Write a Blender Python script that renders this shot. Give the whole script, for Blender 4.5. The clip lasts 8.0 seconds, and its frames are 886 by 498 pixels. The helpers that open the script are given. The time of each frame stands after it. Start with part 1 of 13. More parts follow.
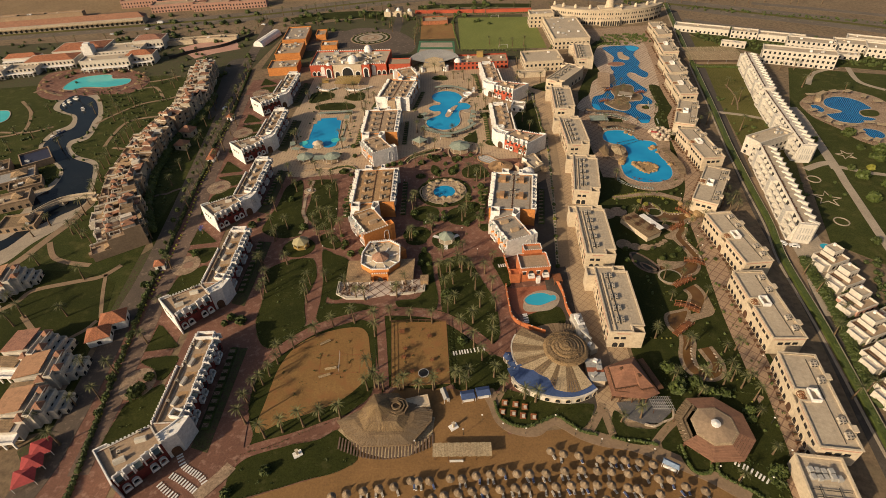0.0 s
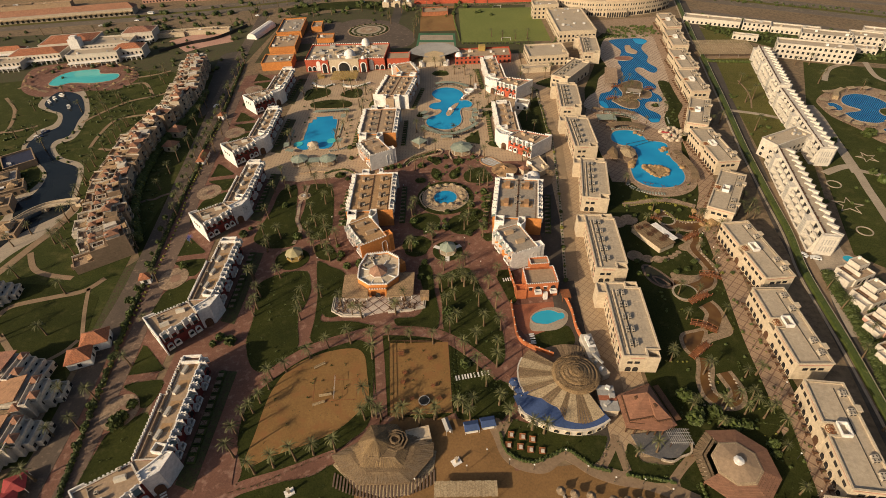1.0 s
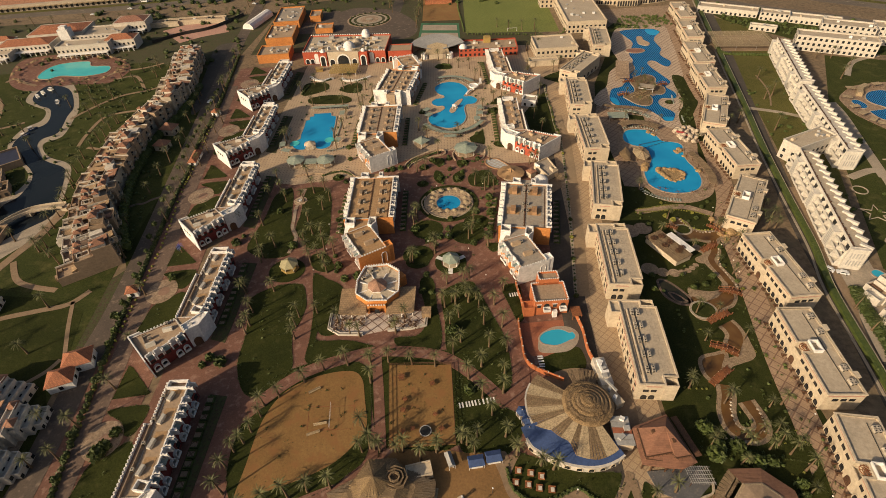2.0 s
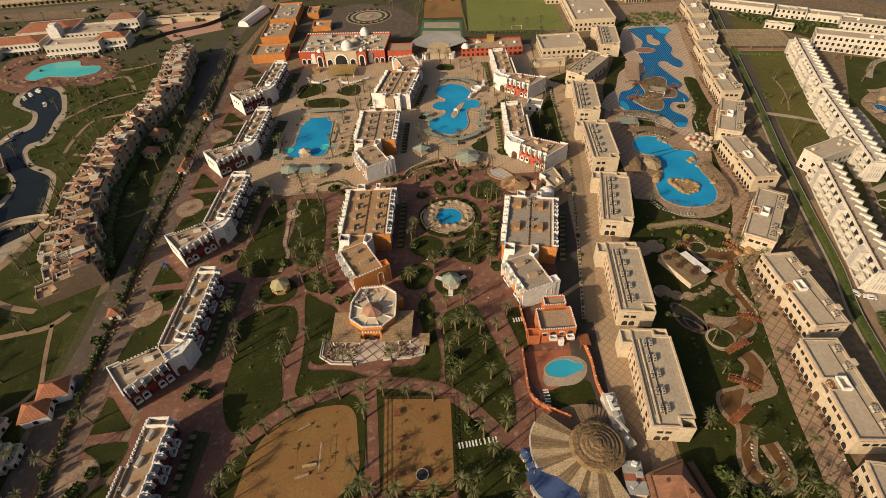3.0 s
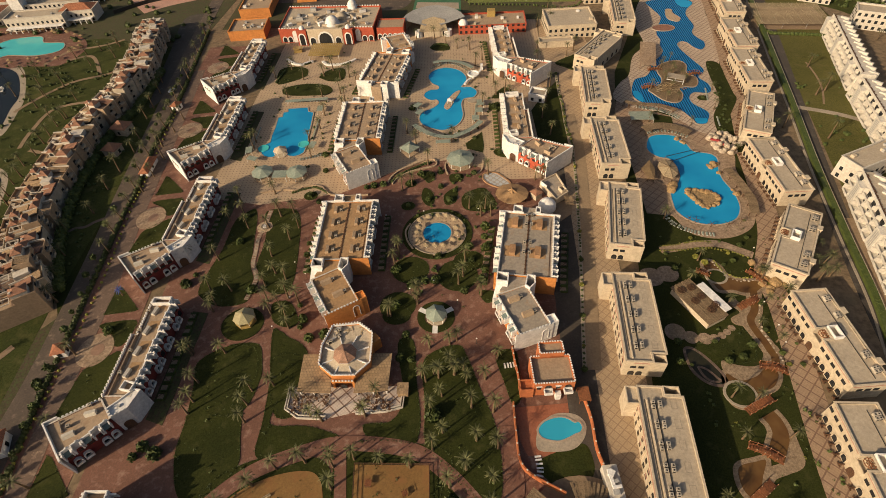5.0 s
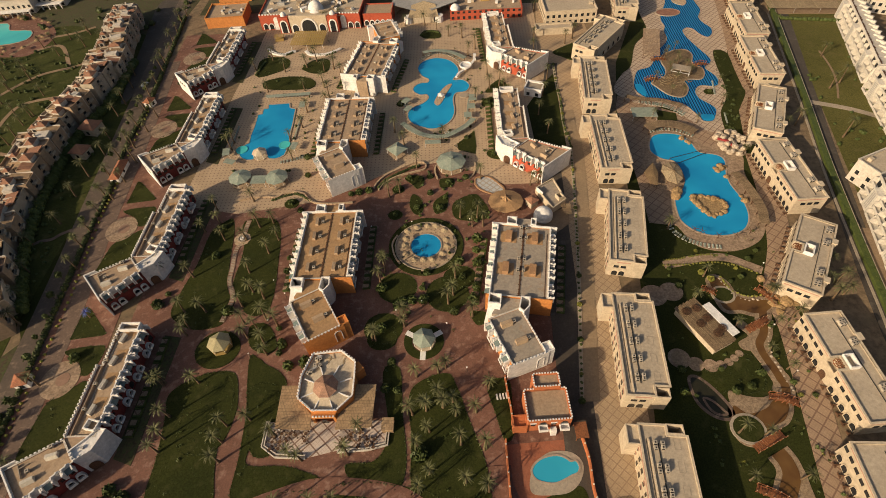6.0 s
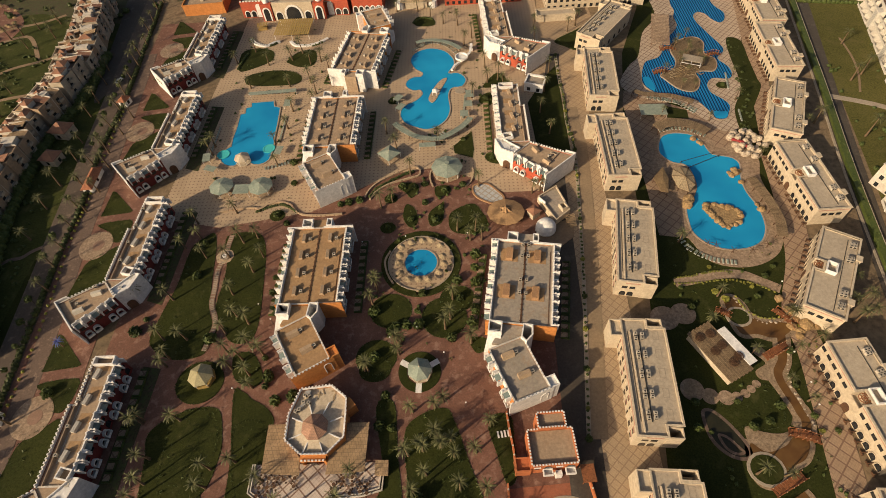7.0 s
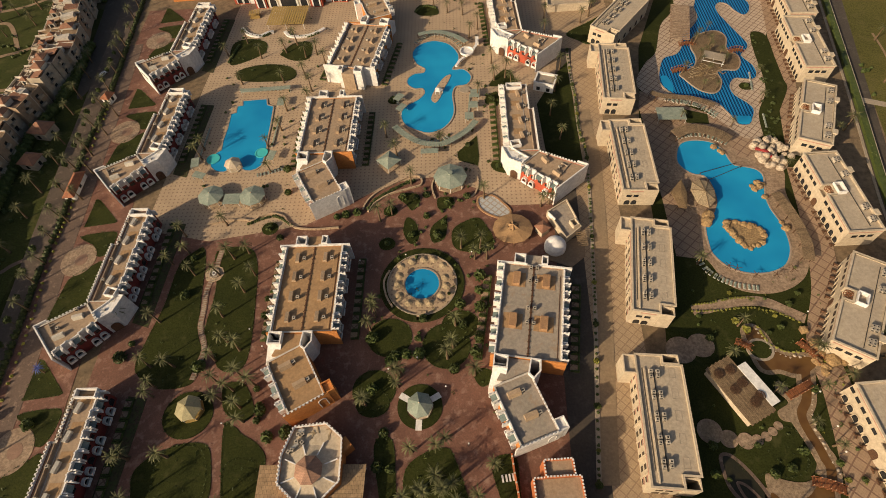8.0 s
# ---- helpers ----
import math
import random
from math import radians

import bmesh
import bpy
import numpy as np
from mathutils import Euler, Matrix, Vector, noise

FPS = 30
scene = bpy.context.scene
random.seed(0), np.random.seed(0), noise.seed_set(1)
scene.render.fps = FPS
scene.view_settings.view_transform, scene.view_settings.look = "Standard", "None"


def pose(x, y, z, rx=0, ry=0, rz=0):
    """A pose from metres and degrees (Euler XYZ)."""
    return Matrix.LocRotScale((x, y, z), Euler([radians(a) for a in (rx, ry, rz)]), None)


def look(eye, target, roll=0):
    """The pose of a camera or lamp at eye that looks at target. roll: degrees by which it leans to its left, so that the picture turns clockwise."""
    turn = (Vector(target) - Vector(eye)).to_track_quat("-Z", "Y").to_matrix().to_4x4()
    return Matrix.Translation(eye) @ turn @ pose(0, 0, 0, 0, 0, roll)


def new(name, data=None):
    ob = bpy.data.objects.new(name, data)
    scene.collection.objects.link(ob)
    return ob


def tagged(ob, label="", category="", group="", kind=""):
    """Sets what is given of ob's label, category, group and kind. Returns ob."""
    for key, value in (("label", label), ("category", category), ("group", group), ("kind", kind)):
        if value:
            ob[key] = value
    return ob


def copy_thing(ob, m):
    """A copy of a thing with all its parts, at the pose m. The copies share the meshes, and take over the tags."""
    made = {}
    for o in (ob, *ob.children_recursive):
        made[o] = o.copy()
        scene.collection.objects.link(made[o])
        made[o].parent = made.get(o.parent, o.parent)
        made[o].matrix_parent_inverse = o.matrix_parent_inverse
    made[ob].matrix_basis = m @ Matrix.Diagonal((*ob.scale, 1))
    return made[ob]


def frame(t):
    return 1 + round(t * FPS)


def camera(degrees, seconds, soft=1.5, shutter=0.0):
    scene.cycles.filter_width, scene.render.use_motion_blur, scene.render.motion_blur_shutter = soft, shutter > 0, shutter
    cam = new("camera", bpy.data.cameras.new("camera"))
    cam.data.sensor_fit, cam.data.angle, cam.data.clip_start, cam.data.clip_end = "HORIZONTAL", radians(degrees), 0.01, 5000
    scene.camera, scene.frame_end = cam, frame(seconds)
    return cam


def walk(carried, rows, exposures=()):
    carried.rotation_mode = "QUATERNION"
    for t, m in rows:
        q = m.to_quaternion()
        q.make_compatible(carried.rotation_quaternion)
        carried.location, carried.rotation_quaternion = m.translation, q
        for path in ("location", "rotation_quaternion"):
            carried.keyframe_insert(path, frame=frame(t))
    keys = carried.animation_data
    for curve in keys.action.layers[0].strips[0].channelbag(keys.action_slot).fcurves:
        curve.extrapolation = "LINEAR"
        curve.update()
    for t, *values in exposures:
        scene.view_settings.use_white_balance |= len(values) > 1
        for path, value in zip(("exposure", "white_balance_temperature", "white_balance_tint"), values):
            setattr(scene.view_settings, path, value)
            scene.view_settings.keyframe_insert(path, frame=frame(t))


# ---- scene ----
cam = camera(81.2, 8.0, 0.5)
PATH = [
    (0, (0.754, 0.388, 150.032), (0.424, 15.828, 137.322), -3.0),
    (0.5, (0.524, 8.41, 150.029), (0.244, 23.77, 137.229), -3.0),
    (1, (0.305, 16.531, 150.006), (-0.035, 31.681, 136.946), -3.1),
    (1.5, (0.296, 24.695, 149.977), (-0.114, 39.635, 136.677), -3.2),
    (3, (1.917, 49.466, 149.806), (1.307, 64.026, 136.116), -3.6),
    (3.5, (3.367, 57.947, 149.787), (2.677, 72.367, 135.947), -3.7),
    (4, (5.295, 66.593, 149.814), (4.545, 80.763, 135.734), -3.8),
    (5.5, (11.276, 94.232, 149.955), (10.366, 107.302, 134.855), -4.4),
    (6, (12.635, 104.353, 149.961), (11.805, 117.073, 134.551), -4.6),
    (6.5, (13.255, 114.639, 149.975), (12.475, 126.949, 134.225), -5.0),
    (7, (13.334, 124.723, 149.984), (12.544, 136.603, 133.924), -5.3),
    (7.5, (13.248, 134.535, 150.05), (12.438, 145.995, 133.67), -5.5),
    (8, (13.21, 144.338, 150.058), (12.31, 155.368, 133.398), -5.6),
]
walk(cam, [(t, look(eye, target, roll)) for t, eye, target, roll in PATH])

# ---- light ----
SUN_AZ, SUN_EL = 217.0, 24.0      # where the sun stands: degrees counter-clockwise from +x, and its height
sun = new("sun", bpy.data.lights.new("sun", "SUN"))
sun.data.energy, sun.data.angle, sun.data.color = 5.0, radians(0.6), (1.0, 0.79, 0.53)
s_dir = Vector((math.cos(radians(SUN_AZ)) * math.cos(radians(SUN_EL)), math.sin(radians(SUN_AZ)) * math.cos(radians(SUN_EL)), math.sin(radians(SUN_EL))))
sun.matrix_world = Matrix.Translation((-300, -250, 220)) @ s_dir.to_track_quat("Z", "Y").to_matrix().to_4x4()
world = bpy.data.worlds.new("sky")
scene.world = world
world.use_nodes = True
sky = world.node_tree.nodes.new("ShaderNodeTexSky")
sky.sky_type, sky.sun_disc = "NISHITA", False
sky.sun_elevation, sky.sun_rotation = radians(SUN_EL), radians(90 - SUN_AZ)
sky.air_density, sky.dust_density, sky.ozone_density = 1.0, 5.0, 0.4
back = world.node_tree.nodes["Background"]
back.inputs["Strength"].default_value = 0.080
world.node_tree.links.new(sky.outputs["Color"], back.inputs["Color"])
scene.view_settings.exposure = 0.23

# ---- materials ----
def nodes_of(name):
    m = bpy.data.materials.new(name)
    m.use_nodes = True
    nt = m.node_tree
    return m, nt, nt.nodes["Principled BSDF"]


def node(nt, kind, **values):
    n = nt.nodes.new(kind)
    for key, v in values.items():
        n.inputs[key].default_value = v
    return n


def mix(nt, a, b, fac, blend="MIX"):
    n = nt.nodes.new("ShaderNodeMix")
    n.data_type, n.blend_type = "RGBA", blend
    for sock, v in ((n.inputs["Factor"], fac), (n.inputs["A"], a), (n.inputs["B"], b)):
        if isinstance(v, bpy.types.NodeSocket):
            nt.links.new(v, sock)
        else:
            sock.default_value = v if isinstance(v, float) else (*v, 1)
    return n.outputs["Result"]


def ramp(nt, value, lo, hi):
    n = nt.nodes.new("ShaderNodeMapRange")
    n.inputs["From Min"].default_value, n.inputs["From Max"].default_value = lo, hi
    nt.links.new(value, n.inputs["Value"])
    return n.outputs["Result"]


def maths(nt, op, a, b=0.0):
    n = nt.nodes.new("ShaderNodeMath")
    n.operation = op
    for sock, v in zip(n.inputs, (a, b)):
        if isinstance(v, bpy.types.NodeSocket):
            nt.links.new(v, sock)
        else:
            sock.default_value = v
    return n.outputs["Value"]


def place_of(nt):
    return nt.nodes.new("ShaderNodeNewGeometry").outputs["Position"]


def noise_of(nt, vec, scale, detail=3.0, rough=0.6):
    n = node(nt, "ShaderNodeTexNoise", Scale=scale, Detail=detail, Roughness=rough)
    nt.links.new(vec, n.inputs["Vector"])
    return n.outputs["Fac"]


def bump_on(nt, bsdf, height, strength, dist):
    b = node(nt, "ShaderNodeBump", Strength=strength, Distance=dist)
    nt.links.new(height, b.inputs["Height"])
    nt.links.new(b.outputs["Normal"], bsdf.inputs["Normal"])


def surface(name, c, c2, big=0.08, fine=1.2, rough=0.85, bump=0.3, dist=0.05, stain=None, stain_at=(0.55, 0.7), vary=0.0, spec=0.3, metal=0.0):
    """Two colours in broad drifts, a fine grain, optional stains of a third colour, optional difference from piece to piece."""
    m, nt, b = nodes_of(name)
    p = place_of(nt)
    col = mix(nt, c, c2, ramp(nt, noise_of(nt, p, big), 0.35, 0.65))
    grain = noise_of(nt, p, fine, 4.0, 0.7)
    dark = nt.nodes.new("ShaderNodeHueSaturation")
    nt.links.new(ramp(nt, grain, *((0.22, 0.61) if bump >= 0.4 else (-0.12, 0.76))), dark.inputs["Value"])
    nt.links.new(col, dark.inputs["Color"])
    dark.inputs["Saturation"].default_value = 1.0
    col = mix(nt, col, dark.outputs["Color"], 0.7)
    if stain:
        col = mix(nt, col, stain, ramp(nt, noise_of(nt, p, big * 4.3, 5.0, 0.65), *stain_at))
    if vary:
        o = nt.nodes.new("ShaderNodeObjectInfo")
        h = nt.nodes.new("ShaderNodeHueSaturation")
        v = nt.nodes.new("ShaderNodeMapRange")
        v.inputs["To Min"].default_value, v.inputs["To Max"].default_value = 1 - vary, 1 + vary
        nt.links.new(o.outputs["Random"], v.inputs["Value"])
        nt.links.new(v.outputs["Result"], h.inputs["Value"])
        nt.links.new(col, h.inputs["Color"])
        col = h.outputs["Color"]
    nt.links.new(col, b.inputs["Base Color"])
    b.inputs["Roughness"].default_value = rough
    b.inputs["Metallic"].default_value = metal
    b.inputs["Specular IOR Level"].default_value = spec
    bump_on(nt, b, grain, bump, dist)
    return m


def lattice(name, c, c2, line, size, width, diamond=True, turn=0.0, dots=False):
    """Paving with bands of another colour laid as squares or diamonds, or with small insets where slabs meet."""
    m, nt, b = nodes_of(name)
    p = place_of(nt)
    rot = node(nt, "ShaderNodeMapping", Rotation=(0, 0, radians(turn + (45 if diamond else 0))), Scale=(1 / size, 1 / size, 1))
    nt.links.new(p, rot.inputs["Vector"])
    sep = nt.nodes.new("ShaderNodeSeparateXYZ")
    nt.links.new(rot.outputs["Vector"], sep.inputs["Vector"])
    near = [maths(nt, "ABSOLUTE", maths(nt, "SUBTRACT", maths(nt, "FRACT", sep.outputs[k]), 0.5)) for k in ("X", "Y")]
    edge = maths(nt, "MAXIMUM", near[0], near[1])
    if dots:
        # short crossed bars at the corners, fading out along the joints
        low = maths(nt, "MINIMUM", near[0], near[1])
        on = maths(nt, "MULTIPLY", maths(nt, "GREATER_THAN", edge, 0.5 - width / size / 2), maths(nt, "GREATER_THAN", low, 0.29))
    else:
        on = maths(nt, "GREATER_THAN", edge, 0.5 - width / size / 2)
    grain = noise_of(nt, p, 1.5, 4.0, 0.7)
    col = mix(nt, c, c2, ramp(nt, noise_of(nt, p, 0.15), 0.35, 0.65))
    # small joints inside each field, and a slight change of shade from slab to slab
    fine = [maths(nt, "FRACT", maths(nt, "MULTIPLY", sep.outputs[k], 4.0)) for k in ("X", "Y")]
    joint = maths(nt, "MAXIMUM", *[maths(nt, "ABSOLUTE", maths(nt, "SUBTRACT", f, 0.5)) for f in fine])
    col = mix(nt, col, line, maths(nt, "MULTIPLY", maths(nt, "GREATER_THAN", joint, 0.43), 0.35))
    cell = nt.nodes.new("ShaderNodeTexWhiteNoise")
    cell.noise_dimensions = "2D"
    snap = nt.nodes.new("ShaderNodeVectorMath")
    snap.operation = "FLOOR"
    four = nt.nodes.new("ShaderNodeVectorMath")
    four.operation = "SCALE"
    four.inputs["Scale"].default_value = 4.0
    nt.links.new(rot.outputs["Vector"], four.inputs[0])
    nt.links.new(four.outputs["Vector"], snap.inputs[0])
    nt.links.new(snap.outputs["Vector"], cell.inputs["Vector"])
    col = mix(nt, col, c2, maths(nt, "MULTIPLY", cell.outputs["Value"], 0.7))
    col = mix(nt, col, line, maths(nt, "MULTIPLY", on, 0.9))
    col = mix(nt, col, (0.02, 0.015, 0.01), maths(nt, "MULTIPLY", ramp(nt, grain, 0.5, 0.8), 0.35))
    nt.links.new(col, b.inputs["Base Color"])
    b.inputs["Roughness"].default_value = 0.8
    bump_on(nt, b, grain, 0.2, 0.03)
    return m


def water(name, deep, shallow, stripe=None, big=0.05):
    m, nt, b = nodes_of(name)
    p = place_of(nt)
    col = mix(nt, deep, shallow, ramp(nt, noise_of(nt, p, big, 2.0), 0.35, 0.65))
    if stripe:
        sep = nt.nodes.new("ShaderNodeSeparateXYZ")
        nt.links.new(p, sep.inputs["Vector"])
        zig = maths(nt, "ABSOLUTE", maths(nt, "SUBTRACT", maths(nt, "FRACT", maths(nt, "DIVIDE", sep.outputs["Y"], 1.5)), 0.5))
        zig = maths(nt, "MULTIPLY", zig, 0.75)
        run = maths(nt, "FRACT", maths(nt, "DIVIDE", maths(nt, "ADD", sep.outputs["X"], zig), 1.25))
        col = mix(nt, col, stripe, ramp(nt, maths(nt, "ABSOLUTE", maths(nt, "SUBTRACT", run, 0.5)), 0.2, 0.3))
    nt.links.new(col, b.inputs["Base Color"])
    b.inputs["Roughness"].default_value = 0.12
    b.inputs["IOR"].default_value = 1.33
    bump_on(nt, b, noise_of(nt, p, 0.9, 2.0), 0.08, 0.1)
    return m


def leafy(name, c, c2, through_light=0.25):
    m, nt, b = nodes_of(name)
    p = place_of(nt)
    o = nt.nodes.new("ShaderNodeObjectInfo")
    col = mix(nt, c, c2, ramp(nt, noise_of(nt, p, 0.9, 3.0), 0.3, 0.7))
    v = nt.nodes.new("ShaderNodeMapRange")
    v.inputs["To Min"].default_value, v.inputs["To Max"].default_value = 0.7, 1.25
    nt.links.new(o.outputs["Random"], v.inputs["Value"])
    h = nt.nodes.new("ShaderNodeHueSaturation")
    nt.links.new(v.outputs["Result"], h.inputs["Value"])
    nt.links.new(col, h.inputs["Color"])
    nt.links.new(h.outputs["Color"], b.inputs["Base Color"])
    b.inputs["Roughness"].default_value = 0.6
    b.inputs["Specular IOR Level"].default_value = 0.25
    return m


def tiled(name, c, c2, size, vary_lines=0.35):
    """Roof tiles or planks: fine courses in the paint's relief."""
    m, nt, b = nodes_of(name)
    tc = nt.nodes.new("ShaderNodeTexCoord")
    br = node(nt, "ShaderNodeTexBrick", Scale=1.0)
    br.inputs["Color1"].default_value, br.inputs["Color2"].default_value = (*c, 1), (*c2, 1)
    br.inputs["Mortar"].default_value = (*[x * vary_lines for x in c], 1)
    br.inputs["Brick Width"].default_value, br.inputs["Row Height"].default_value = size
    br.inputs["Mortar Size"].default_value = 0.04
    nt.links.new(tc.outputs["Object"], br.inputs["Vector"])
    grain = noise_of(nt, tc.outputs["Object"], 0.6, 4.0, 0.7)
    col = mix(nt, br.outputs["Color"], (0.03, 0.02, 0.01), maths(nt, "MULTIPLY", ramp(nt, grain, 0.45, 0.8), 0.5))
    nt.links.new(col, b.inputs["Base Color"])
    b.inputs["Roughness"].default_value = 0.85
    bump_on(nt, b, br.outputs["Fac"], 0.4, 0.05)
    return m


M_DESERT = surface("dusty brown ground", (0.22, 0.155, 0.092), (0.165, 0.115, 0.068), 0.02, 0.4, 0.95, 0.4, 0.2, (0.13, 0.10, 0.06), (0.5, 0.75))
M_BEACH = surface("beach sand", (0.255, 0.141, 0.054), (0.20, 0.11, 0.041), 0.06, 1.4, 0.95, 0.35, 0.15, (0.19, 0.105, 0.045), (0.55, 0.8))
M_COURT = surface("court sand", (0.265, 0.15, 0.053), (0.215, 0.118, 0.039), 0.05, 1.6, 0.95, 0.35, 0.15, (0.20, 0.095, 0.034), (0.5, 0.66))
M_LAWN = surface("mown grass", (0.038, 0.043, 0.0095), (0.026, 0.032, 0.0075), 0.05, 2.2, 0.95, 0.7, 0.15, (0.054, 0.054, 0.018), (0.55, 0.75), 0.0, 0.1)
M_PITCH = surface("football turf", (0.155, 0.178, 0.052), (0.18, 0.197, 0.06), 0.04, 0.9, 0.95, 0.4, 0.1, (0.12, 0.12, 0.04), (0.6, 0.8), 0.0, 0.1)
M_REDPAVE = surface("red block paving", (0.205, 0.098, 0.066), (0.15, 0.071, 0.048), 0.09, 1.8, 0.85, 0.3, 0.05, (0.25, 0.15, 0.11), (0.52, 0.7))
M_PAVE = lattice("beige plaza paving", (0.44, 0.325, 0.21), (0.35, 0.255, 0.163), (0.20, 0.13, 0.085), 1.7, 0.3, False, 0, True)
M_DECK = lattice("pool deck with brown diamonds", (0.48, 0.38, 0.285), (0.38, 0.295, 0.215), (0.15, 0.085, 0.055), 2.3, 0.32, True)
M_ROADPAVE = lattice("beige road paving with brown diamonds", (0.38, 0.275, 0.165), (0.31, 0.22, 0.132), (0.235, 0.155, 0.095), 2.2, 0.32, True)
M_TERRACE = lattice("pale terrace paving with brown diamonds", (0.52, 0.43, 0.36), (0.45, 0.37, 0.31), (0.16, 0.09, 0.06), 3.2, 0.4, True)
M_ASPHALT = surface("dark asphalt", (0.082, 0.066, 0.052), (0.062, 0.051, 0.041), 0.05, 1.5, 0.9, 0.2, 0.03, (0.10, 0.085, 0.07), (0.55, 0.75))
M_CONCRETE = surface("pale concrete", (0.40, 0.33, 0.25), (0.33, 0.27, 0.20), 0.1, 1.5, 0.85, 0.2, 0.04, (0.25, 0.19, 0.14), (0.55, 0.8))
M_SOIL = surface("planted soil", (0.075, 0.05, 0.03), (0.055, 0.05, 0.02), 0.2, 1.5, 0.95, 0.6, 0.15, (0.05, 0.06, 0.018), (0.45, 0.6))
M_WHITE = surface("white plaster", (0.80, 0.77, 0.73), (0.72, 0.69, 0.65), 0.15, 0.9, 0.8, 0.15, 0.03, (0.55, 0.50, 0.44), (0.6, 0.85))
M_CREAM = surface("cream plaster", (0.575, 0.475, 0.345), (0.51, 0.415, 0.298), 0.12, 0.9, 0.85, 0.15, 0.03, (0.44, 0.34, 0.24), (0.58, 0.85))
M_PINK = surface("pink plaster", (0.50, 0.29, 0.22), (0.44, 0.25, 0.19), 0.12, 0.9, 0.85, 0.15, 0.03)
M_MAROON = surface("maroon plaster", (0.20, 0.035, 0.028), (0.155, 0.03, 0.024), 0.15, 0.9, 0.8, 0.15, 0.03)
M_RED = surface("red plaster", (0.46, 0.095, 0.045), (0.38, 0.075, 0.04), 0.15, 0.9, 0.8, 0.15, 0.03)
M_ORANGE = surface("orange plaster", (0.60, 0.24, 0.065), (0.52, 0.20, 0.055), 0.15, 0.9, 0.8, 0.15, 0.03)
M_ROOFTAN = surface("tan roof screed", (0.40, 0.29, 0.19), (0.35, 0.25, 0.165), 0.12, 1.1, 0.9, 0.2, 0.04, (0.27, 0.18, 0.11), (0.55, 0.72))
M_ROOFORANGE = surface("orange-brown roof screed", (0.40, 0.25, 0.125), (0.35, 0.215, 0.11), 0.12, 1.1, 0.9, 0.2, 0.04, (0.27, 0.16, 0.08), (0.55, 0.72))
M_ROOFGREY = surface("grey roof screed", (0.36, 0.30, 0.24), (0.31, 0.265, 0.21), 0.12, 1.1, 0.9, 0.2, 0.04, (0.26, 0.19, 0.13), (0.55, 0.72))
M_ROOFBEIGE = surface("beige roof screed", (0.48, 0.395, 0.29), (0.42, 0.345, 0.255), 0.1, 1.1, 0.9, 0.2, 0.04, (0.33, 0.26, 0.18), (0.55, 0.75))
M_GLASS = surface("dark window glass", (0.02, 0.022, 0.024), (0.03, 0.032, 0.034), 0.5, 2.0, 0.12, 0.0, 0.01, spec=0.5)
M_TEAL = surface("dusty teal awning", (0.16, 0.20, 0.19), (0.12, 0.16, 0.155), 0.4, 2.0, 0.5, 0.1, 0.02)
M_GREENCLOTH = surface("faded green canvas", (0.27, 0.31, 0.25), (0.22, 0.26, 0.21), 0.2, 1.5, 0.8, 0.15, 0.03, (0.33, 0.33, 0.26), (0.5, 0.8))
M_KIOSK = surface("sun-bleached yellow-green boards", (0.42, 0.37, 0.21), (0.35, 0.31, 0.18), 0.5, 2.5, 0.85, 0.3, 0.04, (0.27, 0.22, 0.12), (0.5, 0.75), 0.12)
M_TANCLOTH = surface("tan canvas", (0.40, 0.245, 0.12), (0.345, 0.205, 0.10), 0.3, 2.0, 0.85, 0.2, 0.03, (0.28, 0.16, 0.08), (0.55, 0.8), 0.08)
# Restaurant terrace tiles: the dark blue-grey is shade painted into their colour.
M_SHADETERRACE = surface("terrace tiles in blue-grey shade tone", (0.13, 0.125, 0.125), (0.10, 0.098, 0.10), 0.3, 2.0, 0.7, 0.2, 0.03, (0.20, 0.16, 0.13), (0.55, 0.75))
M_NAVY = surface("dark blue roof sheeting", (0.035, 0.04, 0.075), (0.028, 0.032, 0.058), 0.3, 2.0, 0.6, 0.1, 0.02, (0.06, 0.055, 0.07), (0.55, 0.8))
M_STUCCO = surface("weathered white stucco", (0.66, 0.61, 0.53), (0.57, 0.52, 0.45), 0.25, 1.2, 0.85, 0.2, 0.03, (0.42, 0.36, 0.29), (0.55, 0.8))
M_BLUECLOTH = surface("blue canvas", (0.058, 0.095, 0.22), (0.042, 0.072, 0.165), 0.2, 1.5, 0.75, 0.15, 0.03)
M_PALEBLUE = surface("faded pale blue canvas", (0.20, 0.27, 0.38), (0.16, 0.22, 0.32), 0.2, 1.5, 0.75, 0.15, 0.03)
M_REDCLOTH = surface("red canvas", (0.33, 0.045, 0.045), (0.26, 0.035, 0.035), 0.2, 1.5, 0.75, 0.15, 0.03)
M_YELLOWCLOTH = surface("ochre shade cloth", (0.42, 0.29, 0.09), (0.36, 0.24, 0.08), 0.2, 1.5, 0.8, 0.15, 0.03)
M_THATCH = surface("dry thatch", (0.34, 0.235, 0.12), (0.26, 0.175, 0.09), 0.4, 2.5, 0.95, 0.9, 0.2, (0.16, 0.10, 0.05), (0.5, 0.75), 0.12)
M_REED = surface("pale reed matting", (0.40, 0.31, 0.19), (0.34, 0.255, 0.155), 0.2, 2.0, 0.95, 0.5, 0.1, (0.27, 0.19, 0.11), (0.55, 0.8), 0.1)
M_WOOD = surface("weathered red-brown timber", (0.27, 0.10, 0.04), (0.20, 0.075, 0.03), 0.5, 2.5, 0.8, 0.4, 0.05, vary=0.15)
M_DARKWOOD = surface("dark timber", (0.12, 0.06, 0.03), (0.09, 0.045, 0.025), 0.5, 2.5, 0.8, 0.4, 0.05, vary=0.15)
